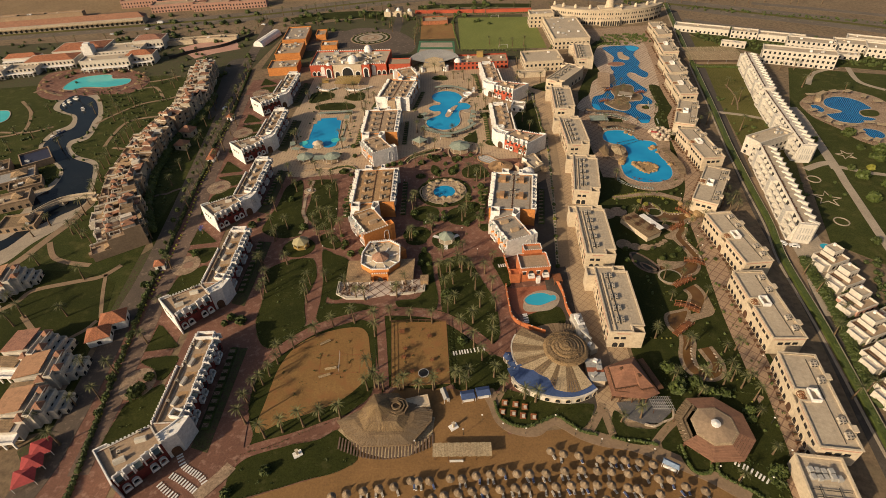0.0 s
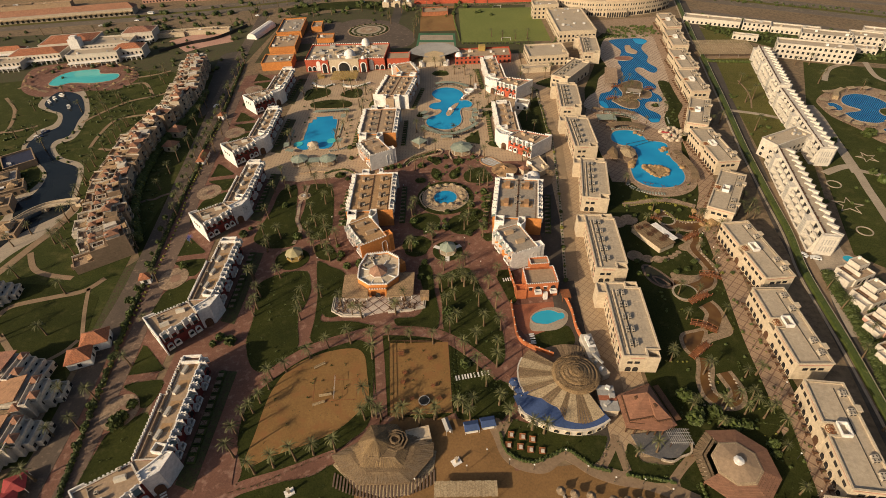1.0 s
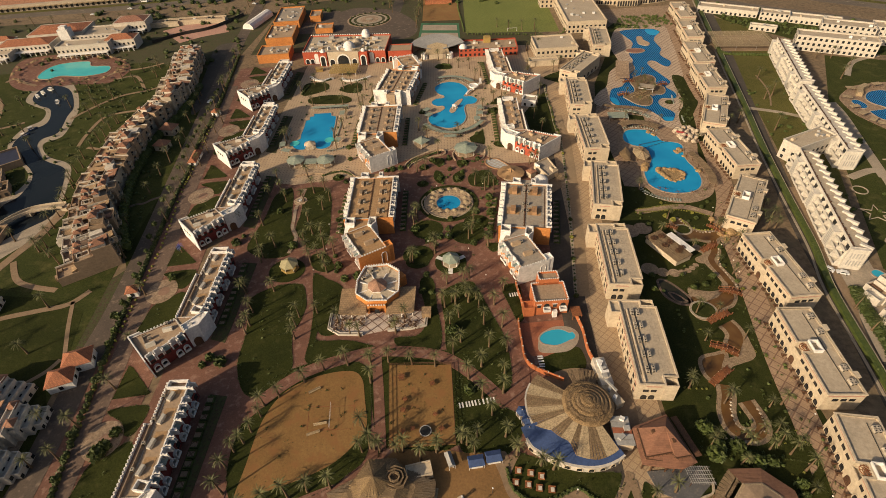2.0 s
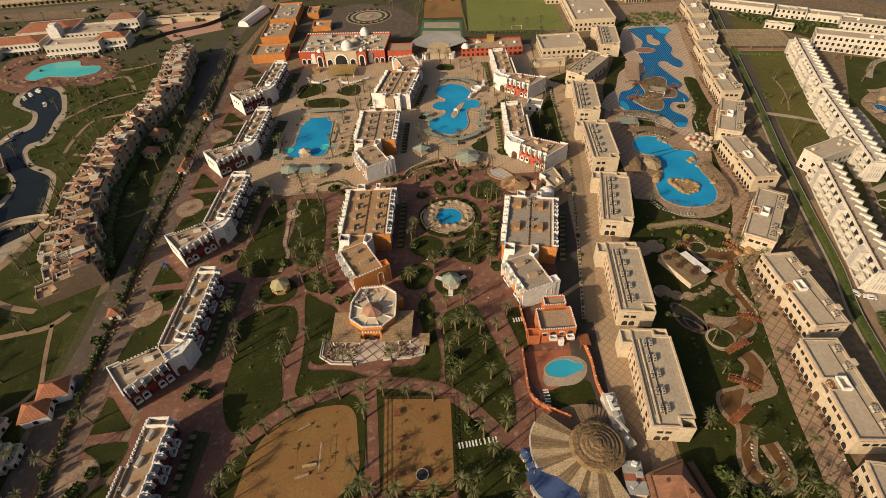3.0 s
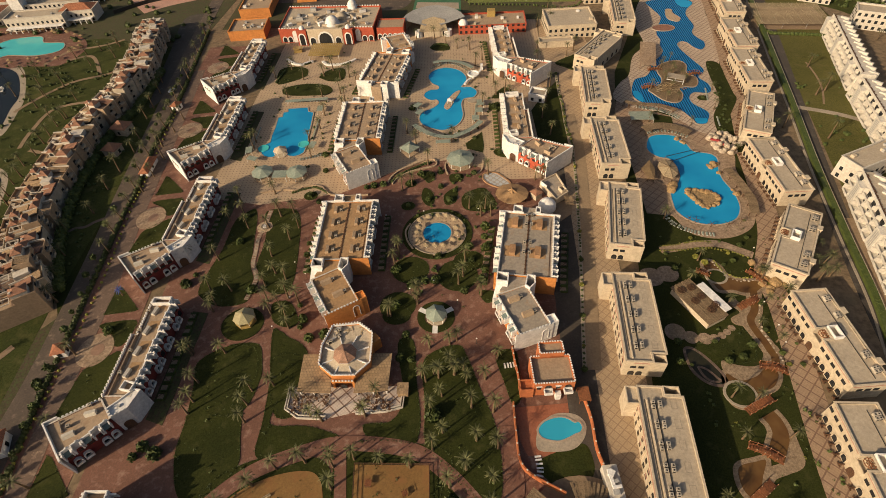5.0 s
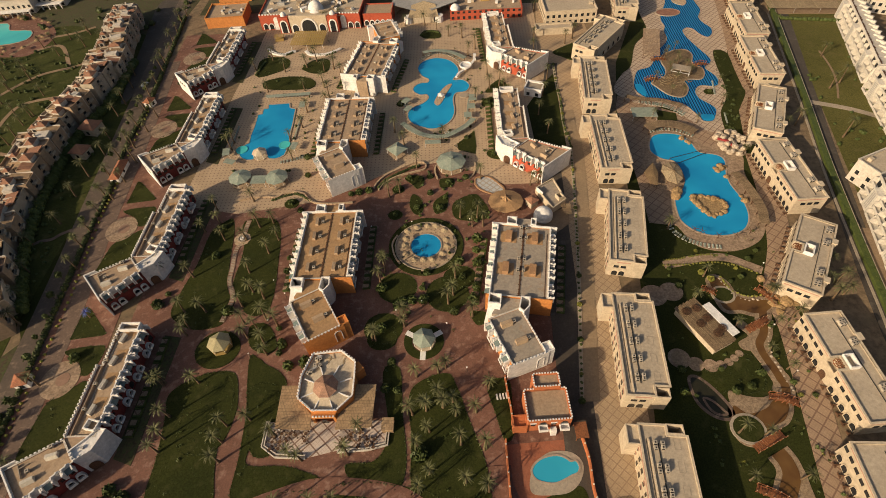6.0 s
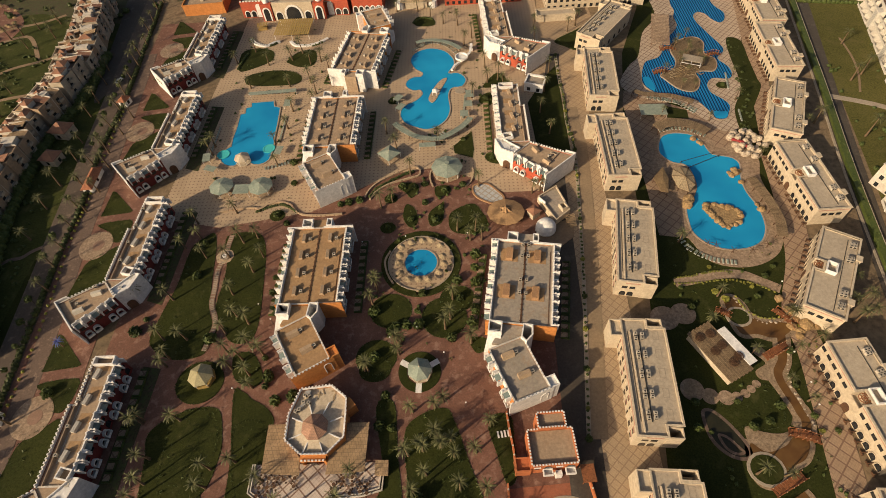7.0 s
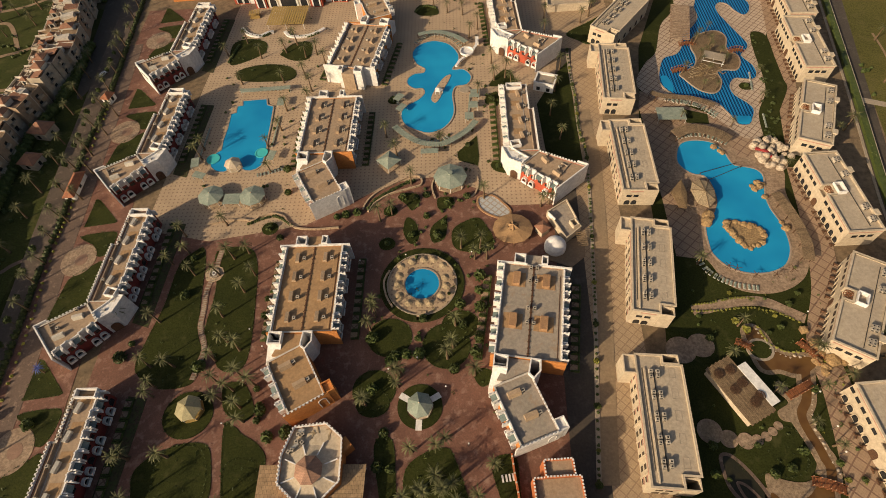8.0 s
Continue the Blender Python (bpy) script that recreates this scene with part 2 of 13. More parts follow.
M_TERRACOTTA = tiled("terracotta roof tiles", (0.38, 0.14, 0.06), (0.30, 0.105, 0.05), (0.4, 0.3))
M_BROWNTILE = tiled("brown-red roof tiles", (0.30, 0.14, 0.09), (0.24, 0.11, 0.07), (0.5, 0.35))
M_TANTILE = tiled("tan roof tiles", (0.33, 0.22, 0.12), (0.26, 0.17, 0.09), (1.0, 1.0))
M_ROCK = surface("sandstone rock", (0.40, 0.27, 0.13), (0.30, 0.19, 0.09), 0.5, 1.5, 0.95, 0.9, 0.3, (0.16, 0.10, 0.05), (0.5, 0.7))
M_PALEROCK = surface("pale limestone rock", (0.56, 0.47, 0.36), (0.45, 0.36, 0.27), 0.5, 1.5, 0.95, 0.9, 0.3, (0.20, 0.15, 0.10), (0.52, 0.7))
M_HOOD = surface("tan painted metal hood", (0.46, 0.33, 0.21), (0.40, 0.285, 0.18), 0.4, 2.0, 0.7, 0.1, 0.02, vary=0.08)
M_METAL = surface("grey metal casing", (0.42, 0.40, 0.37), (0.34, 0.33, 0.31), 0.5, 2.0, 0.5, 0.1, 0.02, spec=0.5)
M_CASING = surface("white enamelled casing", (0.48, 0.42, 0.34), (0.40, 0.35, 0.28), 0.8, 3.0, 0.5, 0.1, 0.02, (0.36, 0.30, 0.24), (0.55, 0.8), 0.15)
M_DARK = surface("dark vent", (0.03, 0.028, 0.025), (0.04, 0.036, 0.03), 0.5, 2.0, 0.7, 0.1, 0.02)
M_TRUNK = surface("palm trunk", (0.17, 0.115, 0.065), (0.12, 0.08, 0.045), 1.0, 4.0, 0.95, 0.8, 0.1)
M_FROND = leafy("palm frond", (0.070, 0.078, 0.027), (0.125, 0.12, 0.052))
M_LEAF = leafy("shrub leaf", (0.038, 0.055, 0.013), (0.065, 0.080, 0.020))
M_YELLOWLEAF = leafy("yellow-green shrub leaf", (0.20, 0.18, 0.03), (0.13, 0.14, 0.028))
M_BLUEFLOWER = leafy("blue painted fronds", (0.06, 0.09, 0.36), (0.09, 0.13, 0.42))
M_POOL = water("pool water", (0.01, 0.20, 0.42), (0.015, 0.27, 0.50))
M_LAZY = water("striped pool water", (0.012, 0.15, 0.36), (0.014, 0.18, 0.40), (0.004, 0.028, 0.085))
M_TURQ = water("turquoise pool water", (0.05, 0.38, 0.40), (0.07, 0.45, 0.44))
M_LAGOON = water("dark lagoon water", (0.010, 0.014, 0.018), (0.014, 0.018, 0.022))
M_LAGOON.node_tree.nodes["Principled BSDF"].inputs["Specular IOR Level"].default_value = 0.15
M_POND = surface("still green-brown pond water", (0.03, 0.028, 0.016), (0.022, 0.022, 0.014), 0.4, 2.0, 0.45, 0.0, 0.01, spec=0.2)
M_STREAM = water("muddy stream water", (0.10, 0.05, 0.018), (0.13, 0.07, 0.025), None, 0.2)
M_CARWHITE = surface("white car paint", (0.75, 0.75, 0.74), (0.70, 0.70, 0.69), 0.5, 2.0, 0.25, 0.0, 0.01, spec=0.5)
M_RUBBER = surface("black rubber", (0.02, 0.02, 0.02), (0.03, 0.03, 0.03), 0.5, 2.0, 0.8, 0.1, 0.01)
def pads(name):
    """Cushions that differ from piece to piece: most sun-bleached, some blue."""
    m, nt, b = nodes_of(name)
    o = nt.nodes.new("ShaderNodeObjectInfo")
    col = mix(nt, (0.45, 0.41, 0.35), (0.05, 0.10, 0.26), maths(nt, "GREATER_THAN", o.outputs["Random"], 0.68))
    col = mix(nt, col, (0.16, 0.12, 0.08), maths(nt, "MULTIPLY", noise_of(nt, place_of(nt), 2.5), 0.5))
    nt.links.new(col, b.inputs["Base Color"])
    b.inputs["Roughness"].default_value = 0.85
    return m


M_PADMIX = pads("bleached and blue lounger pads")
M_COURTGREEN = surface("green court paint", (0.05, 0.14, 0.07), (0.06, 0.16, 0.08), 0.1, 1.0, 0.8, 0.1, 0.02)
M_SHADE = surface("grey shade membrane", (0.34, 0.33, 0.31), (0.29, 0.28, 0.27), 0.1, 1.0, 0.8, 0.1, 0.02)
M_CAPTILE = tiled("pale red-brown cap tiles", (0.36, 0.20, 0.13), (0.30, 0.165, 0.105), (0.5, 0.35), 0.6)
M_SLOPE = surface("pale brown pool terrace stone", (0.36, 0.26, 0.175), (0.28, 0.195, 0.13), 0.2, 1.2, 0.85, 0.4, 0.08, (0.17, 0.11, 0.07), (0.5, 0.7))
M_DULL = surface("dull cream plaster", (0.44, 0.37, 0.28), (0.38, 0.315, 0.24), 0.12, 0.9, 0.85, 0.15, 0.03, (0.30, 0.24, 0.17), (0.55, 0.8))
M_OFFWHITE = surface("sun-bleached off-white plaster", (0.60, 0.54, 0.46), (0.54, 0.485, 0.41), 0.12, 0.9, 0.85, 0.15, 0.03, (0.42, 0.36, 0.29), (0.55, 0.8))
M_DULLTILE = tiled("dusty brown-orange roof tiles", (0.29, 0.135, 0.075), (0.24, 0.115, 0.07), (0.4, 0.3), 0.6)
M_STRAW = surface("grey-brown straw", (0.27, 0.20, 0.13), (0.215, 0.155, 0.10), 0.5, 3.0, 0.95, 0.8, 0.1, (0.15, 0.115, 0.08), (0.5, 0.75), 0.18)
M_PALEHOOD = surface("pale painted metal hood", (0.60, 0.55, 0.46), (0.54, 0.49, 0.41), 0.4, 2.0, 0.6, 0.1, 0.02, vary=0.06)
M_SAND = surface("open desert sand", (0.26, 0.175, 0.09), (0.21, 0.14, 0.072), 0.02, 0.4, 0.95, 0.4, 0.2, (0.22, 0.15, 0.085), (0.5, 0.75))
M_OLIVE = surface("olive watered grass", (0.055, 0.062, 0.016), (0.039, 0.048, 0.012), 0.035, 1.6, 0.95, 0.7, 0.15, (0.085, 0.075, 0.028), (0.52, 0.75), 0.0, 0.1)
M_SANDWALL = surface("sand-coloured plaster", (0.37, 0.262, 0.17), (0.31, 0.218, 0.142), 0.12, 0.9, 0.85, 0.15, 0.03, (0.28, 0.19, 0.12), (0.55, 0.8))
M_WALK = lattice("brown walk paving", (0.34, 0.235, 0.15), (0.265, 0.18, 0.114), (0.15, 0.085, 0.055), 3.0, 0.4, True)
M_NEIGHBOUR = surface("yellow-green watered grass", (0.118, 0.108, 0.032), (0.092, 0.087, 0.025), 0.035, 1.4, 0.95, 0.7, 0.15, (0.11, 0.095, 0.035), (0.52, 0.75), 0.0, 0.1)
M_ROOFCREAM = surface("cream roof screed", (0.58, 0.48, 0.35), (0.50, 0.41, 0.30), 0.2, 1.3, 0.9, 0.2, 0.04, (0.36, 0.28, 0.19), (0.55, 0.75))
M_OLDTHATCH = surface("old brown thatch", (0.235, 0.165, 0.095), (0.17, 0.115, 0.065), 0.6, 3.5, 0.95, 0.9, 0.25, (0.10, 0.065, 0.035), (0.5, 0.72), 0.15)
M_VILLATILE = tiled("tan-orange roof tiles", (0.37, 0.20, 0.105), (0.31, 0.165, 0.09), (0.4, 0.3), 0.7)
M_PLANKROOF = tiled("red-brown roof boards", (0.235, 0.115, 0.066), (0.20, 0.097, 0.056), (3.0, 0.4), 0.7)
M_VILLAORANGE = surface("terracotta orange plaster", (0.50, 0.16, 0.06), (0.43, 0.135, 0.052), 0.15, 0.9, 0.8, 0.15, 0.03)
M_TILEPOOL = water("pale tiled pool water", (0.03, 0.30, 0.44), (0.04, 0.36, 0.50))
M_REDTILE = surface("red terrace tiles", (0.36, 0.125, 0.065), (0.30, 0.105, 0.056), 0.2, 1.6, 0.8, 0.2, 0.03, (0.24, 0.10, 0.06), (0.5, 0.75))
M_RUSTHOOD = surface("orange-brown timber hood", (0.40, 0.235, 0.12), (0.34, 0.195, 0.10), 0.5, 3.0, 0.8, 0.3, 0.03, (0.28, 0.15, 0.08), (0.5, 0.75), 0.1)
M_DRIVE = surface("smooth beige drive", (0.31, 0.225, 0.14), (0.265, 0.19, 0.118), 0.08, 1.4, 0.9, 0.15, 0.03, (0.20, 0.14, 0.088), (0.52, 0.75))
M_PINKPAVE = surface("pink-brown paving", (0.31, 0.19, 0.13), (0.26, 0.155, 0.105), 0.2, 1.6, 0.85, 0.3, 0.04, (0.20, 0.115, 0.08), (0.5, 0.72))
M_WESTROAD = surface("worn brown asphalt", (0.115, 0.086, 0.065), (0.09, 0.068, 0.053), 0.08, 1.6, 0.9, 0.2, 0.04, (0.19, 0.14, 0.10), (0.55, 0.72))
M_BROWNWALK = surface("grey-brown walk paving", (0.165, 0.112, 0.083), (0.13, 0.088, 0.066), 0.12, 1.6, 0.9, 0.25, 0.04, (0.26, 0.18, 0.13), (0.55, 0.72))
M_PROM = surface("brown-beige concrete", (0.29, 0.20, 0.125), (0.24, 0.165, 0.10), 0.12, 1.4, 0.9, 0.2, 0.04, (0.18, 0.115, 0.07), (0.52, 0.75))
M_BANK = surface("tan stream bank stone", (0.33, 0.24, 0.155), (0.26, 0.185, 0.117), 0.3, 1.8, 0.95, 0.6, 0.1, (0.15, 0.10, 0.06), (0.5, 0.7))
M_BOARD = surface("grey-brown roof boards", (0.235, 0.165, 0.095), (0.19, 0.13, 0.075), 0.4, 2.2, 0.95, 0.5, 0.08, (0.13, 0.085, 0.05), (0.52, 0.75), 0.18)
M_CAPTHATCH = surface("weathered orange-brown thatch", (0.29, 0.195, 0.10), (0.22, 0.145, 0.075), 0.6, 3.2, 0.95, 0.9, 0.25, (0.13, 0.08, 0.04), (0.5, 0.72), 0.12)
M_HIGHWAY = surface("sun-bleached asphalt", (0.155, 0.125, 0.095), (0.125, 0.10, 0.077), 0.03, 0.8, 0.9, 0.2, 0.03, (0.19, 0.155, 0.115), (0.55, 0.75))
M_BROWNROOF = tiled("dark red-brown roof boards", (0.235, 0.108, 0.062), (0.195, 0.09, 0.052), (2.0, 0.4), 0.7)

# ---- shapes ----
class Shape:
    """Collects vertices and faces; becomes one mesh."""

    def __init__(self):
        self.v, self.f = [], []

    def add(self, verts, faces):
        n = len(self.v)
        self.v += [tuple(p) for p in verts]
        self.f += [tuple(i + n for i in q) for q in faces]
        return self

    def box(self, x, y, z, lx, ly, lz, rot=0.0, taper=1.0):
        """Centred on x, y; standing on z. taper shrinks the top."""
        c, s = math.cos(radians(rot)), math.sin(radians(rot))
        pts = []
        for zz, k in ((z, 1.0), (z + lz, taper)):
            for a, b in ((-1, -1), (1, -1), (1, 1), (-1, 1)):
                px, py = a * lx / 2 * k, b * ly / 2 * k
                pts.append((x + px * c - py * s, y + px * s + py * c, zz))
        return self.add(pts, [(3, 2, 1, 0), (4, 5, 6, 7), (0, 1, 5, 4), (1, 2, 6, 5), (2, 3, 7, 6), (3, 0, 4, 7)])

    def prism(self, pts, z0, z1, inset=1.0, cap=True):
        """An outline raised from z0 to z1; inset scales the top about its middle."""
        pts = outline_ccw(pts)
        n = len(pts)
        cx, cy = sum(p[0] for p in pts) / n, sum(p[1] for p in pts) / n
        top = [(cx + (p[0] - cx) * inset, cy + (p[1] - cy) * inset, z1) for p in pts]
        fs = [(i, (i + 1) % n, n + (i + 1) % n, n + i) for i in range(n)]
        if cap:
            fs.append(tuple(range(n, 2 * n)))
        return self.add([(p[0], p[1], z0) for p in pts] + top, fs)

    def ring(self, pts, z0, z1, thick):
        """A wall of some thickness that follows a closed outline, inside it."""
        pts = outline_ccw(pts)
        inn = offset(pts, -thick)
        n = len(pts)
        vs = [(*p, z0) for p in pts] + [(*p, z1) for p in pts] + [(*p, z1) for p in inn] + [(*p, z0) for p in inn]
        fs = []
        for i in range(n):
            j = (i + 1) % n
            fs += [(i, j, n + j, n + i), (n + i, n + j, 2 * n + j, 2 * n + i), (2 * n + i, 2 * n + j, 3 * n + j, 3 * n + i)]
        return self.add(vs, fs)

    def cone(self, x, y, z, r, h, n=12, top=0.0, rot=0.0):
        if top <= 0:
            vs = [(x + r * math.cos(rot + 2 * math.pi * i / n), y + r * math.sin(rot + 2 * math.pi * i / n), z) for i in range(n)] + [(x, y, z + h)]
            return self.add(vs, [(i, (i + 1) % n, n) for i in range(n)] + [tuple(reversed(range(n)))])
        vs = []
        for zz, rr in ((z, r), (z + h, top)):
            vs += [(x + rr * math.cos(rot + 2 * math.pi * i / n), y + rr * math.sin(rot + 2 * math.pi * i / n), zz) for i in range(n)]
        return self.add(vs, [(i, (i + 1) % n, n + (i + 1) % n, n + i) for i in range(n)] + [tuple(reversed(range(n))), tuple(range(n, 2 * n))])

    def dome(self, x, y, z, r, h, n=16, rows=5):
        for k in range(rows):
            a, b = math.pi / 2 * k / rows, math.pi / 2 * (k + 1) / rows
            self.cone(x, y, z + h * math.sin(a), r * math.cos(a), h * (math.sin(b) - math.sin(a)), n, max(r * math.cos(b), 0.02))
        return self

    def ribbon(self, line, width, z0, z1):
        """A strip of constant width along a line of points."""
        left, right = [], []
        for i, p in enumerate(line):
            a, b = Vector(line[max(i - 1, 0)]), Vector(line[min(i + 1, len(line) - 1)])
            d = (b - a).normalized() * width / 2
            left.append((p[0] - d.y, p[1] + d.x))
            right.append((p[0] + d.y, p[1] - d.x))
        n = len(line)
        vs = [(*p, z) for z in (z0, z1) for p in left + right]
        fs = []
        for i in range(n - 1):
            fs += [(2 * n + i, 3 * n + i, 3 * n + i + 1, 2 * n + i + 1), (i + 1, i, 2 * n + i, 2 * n + i + 1)[::-1], (n + i, n + i + 1, 3 * n + i + 1, 3 * n + i)]
        fs += [(0, n, 3 * n, 2 * n), (2 * n - 1, n - 1, 3 * n - 1, 4 * n - 1)]
        return self.add(vs, fs)

    def moved(self, m):
        self.v = [tuple(m @ Vector(p)) for p in self.v]
        return self

    def mesh(self, name, material, smooth=False):
        me = bpy.data.meshes.new(name)
        me.from_pydata(self.v, [], self.f)
        me.materials.append(material)
        if smooth:
            me.shade_smooth()
        return me


def dome_mesh(x, y, z, r, h, n=18, rows=6):
    """Vertices and faces of one closed dome."""
    vs = [(x + r * math.cos(math.pi / 2 * k / rows) * math.cos(2 * math.pi * i / n), y + r * math.cos(math.pi / 2 * k / rows) * math.sin(2 * math.pi * i / n), z + h * math.sin(math.pi / 2 * k / rows)) for k in range(rows) for i in range(n)]
    vs.append((x, y, z + h * 1.08))
    fs = [(i + n * k, (i + 1) % n + n * k, (i + 1) % n + n * (k + 1), i + n * (k + 1)) for k in range(rows - 1) for i in range(n)]
    return vs, fs + [(n * (rows - 1) + i, n * (rows - 1) + (i + 1) % n, n * rows) for i in range(n)]


def joined(name, pairs):
    """One mesh of several shapes, each with its own material."""
    me = bpy.data.meshes.new(name)
    vs, fs, ids = [], [], []
    for k, (shape, material) in enumerate(pairs):
        n = len(vs)
        vs += shape.v
        fs += [tuple(i + n for i in q) for q in shape.f]
        ids += [k] * len(shape.f)
        me.materials.append(material)
    me.from_pydata(vs, [], fs)
    me.polygons.foreach_set("material_index", ids)
    return me


def stuff(ob):
    return tagged(ob, kind="stuff")


def outline_ccw(pts):
    area = sum(a[0] * b[1] - b[0] * a[1] for a, b in zip(pts, list(pts[1:]) + [pts[0]]))
    return list(pts) if area > 0 else list(reversed(pts))


def offset(pts, d):
    """A closed outline moved outwards by d."""
    out, n = [], len(pts)
    for i in range(n):
        p, a, b = Vector(pts[i]), Vector(pts[i - 1]), Vector(pts[(i + 1) % n])
        n1 = Vector(((p - a).y, -(p - a).x)).normalized()
        n2 = Vector(((b - p).y, -(b - p).x)).normalized()
        k = (n1 + n2)
        k = k.normalized() / max(0.5, math.sqrt(max((1 + n1.dot(n2)) / 2, 0.01))) if k.length > 1e-6 else n1
        out.append((p.x + k.x * d, p.y + k.y * d))
    return out


def curve(pts, steps=5, closed=True):
    """A smooth line through a few points."""
    n, out = len(pts), []
    for i in range(n if closed else n - 1):
        g = [Vector(pts[j % n] if closed else pts[min(max(j, 0), n - 1)]) for j in (i - 1, i, i + 1, i + 2)]
        for k in range(steps):
            t = k / steps
            q = 0.5 * (2 * g[1] + (g[2] - g[0]) * t + (2 * g[0] - 5 * g[1] + 4 * g[2] - g[3]) * t * t + (3 * g[1] - g[0] - 3 * g[2] + g[3]) * t ** 3)
            out.append((q.x, q.y))
    if not closed:
        out.append(tuple(pts[-1]))
    return out


def circle(x, y, rx, ry=None, n=32, rot=0.0):
    ry = ry or rx
    c, s = math.cos(radians(rot)), math.sin(radians(rot))
    return [(x + rx * math.cos(a) * c - ry * math.sin(a) * s, y + rx * math.cos(a) * s + ry * math.sin(a) * c) for a in (2 * math.pi * i / n for i in range(n))]


def rect(x, y, lx, ly, rot=0.0):
    c, s = math.cos(radians(rot)), math.sin(radians(rot))
    return [(x + a * lx / 2 * c - b * ly / 2 * s, y + a * lx / 2 * s + b * ly / 2 * c) for a, b in ((-1, -1), (1, -1), (1, 1), (-1, 1))]


def part(name, shape, material, parent, label="", smooth=False):
    ob = new(name, shape.mesh(name, material, smooth))
    ob.parent = parent
    return tagged(ob, label) if label else ob


def piece(name, me, parent, m):
    """One of many alike parts on shared mesh data."""
    ob = new(name, me)
    ob.parent, ob.matrix_basis = parent, m
    return ob


def thing(name, label, category, m=None, group="", kind=""):
    ob = new(name)
    ob.empty_display_size = 1
    if m is not None:
        ob.matrix_basis = m
    return tagged(ob, label, category, group, kind)


def solo(name, shape, material, label, category, group="", kind="", smooth=False):
    return tagged(new(name, shape.mesh(name, material, smooth)), label, category, group, kind)


LAYER = [0]


def lift():
    """A few millimetres more for each sheet laid, so that no two lie in one plane."""
    LAYER[0] += 1
    return (LAYER[0] % 12) * 0.004


def patch(name, pts, material, z, label, smooth=True, category="ground", kind="structure", steps=5):
    return solo(name, Shape().prism(curve(pts, steps) if smooth else pts, -0.4, z + lift()), material, label, category, "", kind)


def path(name, pts, width, material, z, label, category="path", steps=6):
    return solo(name, Shape().ribbon(curve(pts, steps, False), width, -0.4, z + lift()), material, label, category, "", "structure")

# ---- ground, roads, gardens, water ----
solo("ground", Shape().add([(-2500, -900, 0), (2500, -900, 0), (2500, 4000, 0), (-2500, 4000, 0)], [(0, 1, 2, 3)]), M_DESERT, "sandy brown desert ground under the whole resort", "ground", "", "structure")
patch("beach", [(-70.3, 68.0), (-62.9, 70.9), (-55.2, 73.3), (-45.7, 76.0), (-37.5, 78.2), (-31.8, 82.3), (-8.5, 81.3), (-1.0, 104.3), (12.6, 106.0), (16.5, 89.0), (34.6, 90.3), (58.6, 81.8), (81.7, 69.0), (78.0, 51.6), (11.1, 39.6), (-77.9, 54.3)], M_BEACH, 0.095, "orange-brown beach sand with footprints", False)
patch("plaza", [(-106, 256), (-80, 250), (-45, 256), (-24, 269), (-12, 275), (2, 277), (17, 271), (30, 262), (52, 262), (56, 330), (58, 420), (-20, 425), (-100, 425), (-104, 340)], M_PAVE, 0.05, "beige tiled plaza round the pools", False)
patch("garden_paving", [(-102, 66), (-60, 60), (-20, 74), (20, 88), (44, 100), (46, 180), (46, 262), (30, 262), (17, 271), (2, 277), (-12, 275), (-24, 269), (-45, 256), (-80, 250), (-106, 256), (-104, 160)], M_REDPAVE, 0.05, "red block paving of the garden walks", False)
patch("drive_paving", [(42, 92), (62, 92), (70, 300), (74, 345), (86, 352), (84, 420), (60, 420), (52, 330), (46, 200)], M_ROADPAVE, 0.08, "beige drive paving with brown diamonds", False)
patch("drive", [(37, 95), (46.5, 95), (51, 200), (56, 300), (64, 352), (58, 352), (48, 300), (41, 200)], M_ASPHALT, 0.11, "dark grey paved lane between hotel blocks", False, "road")
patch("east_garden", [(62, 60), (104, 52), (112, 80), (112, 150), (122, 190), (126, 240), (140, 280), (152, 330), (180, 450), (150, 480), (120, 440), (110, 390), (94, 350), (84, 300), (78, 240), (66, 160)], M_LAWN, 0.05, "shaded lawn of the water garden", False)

# promenade along the beach
path("promenade", [(11.0, 106.1), (13.2, 100.2), (14.9, 94.6), (18.6, 91.4), (24.7, 90.2), (28.9, 92.9), (32.0, 94.0), (34.9, 92.3), (39.9, 88.5), (46.0, 86.0), (52.9, 84.6), (59.1, 82.1), (66.6, 77.9), (74.3, 73.4), (82.4, 67.1)], 4.6, M_PROM, 0.14, "pale concrete beach promenade with a kerb")
patch("hut_plaza", [(-33.3, 92.7), (-29.3, 81.1), (-18.7, 79.0), (-6.8, 81.3), (-1.4, 89.6), (13.4, 94.1), (12.6, 106.0), (-0.9, 106.6), (-8.7, 109.2), (-20.4, 107.3)], M_BEACH, 0.13, "trodden sand round the beach bar")


def lawn(pts, label="clipped green lawn edged with low shrubs", z=0.17, material=None, smooth=True):
    ob = patch("lawn", pts, material or M_LAWN, z, label, smooth)
    LAWNS.append(curve(pts, 5) if smooth else pts)
    return ob


LAWNS = []
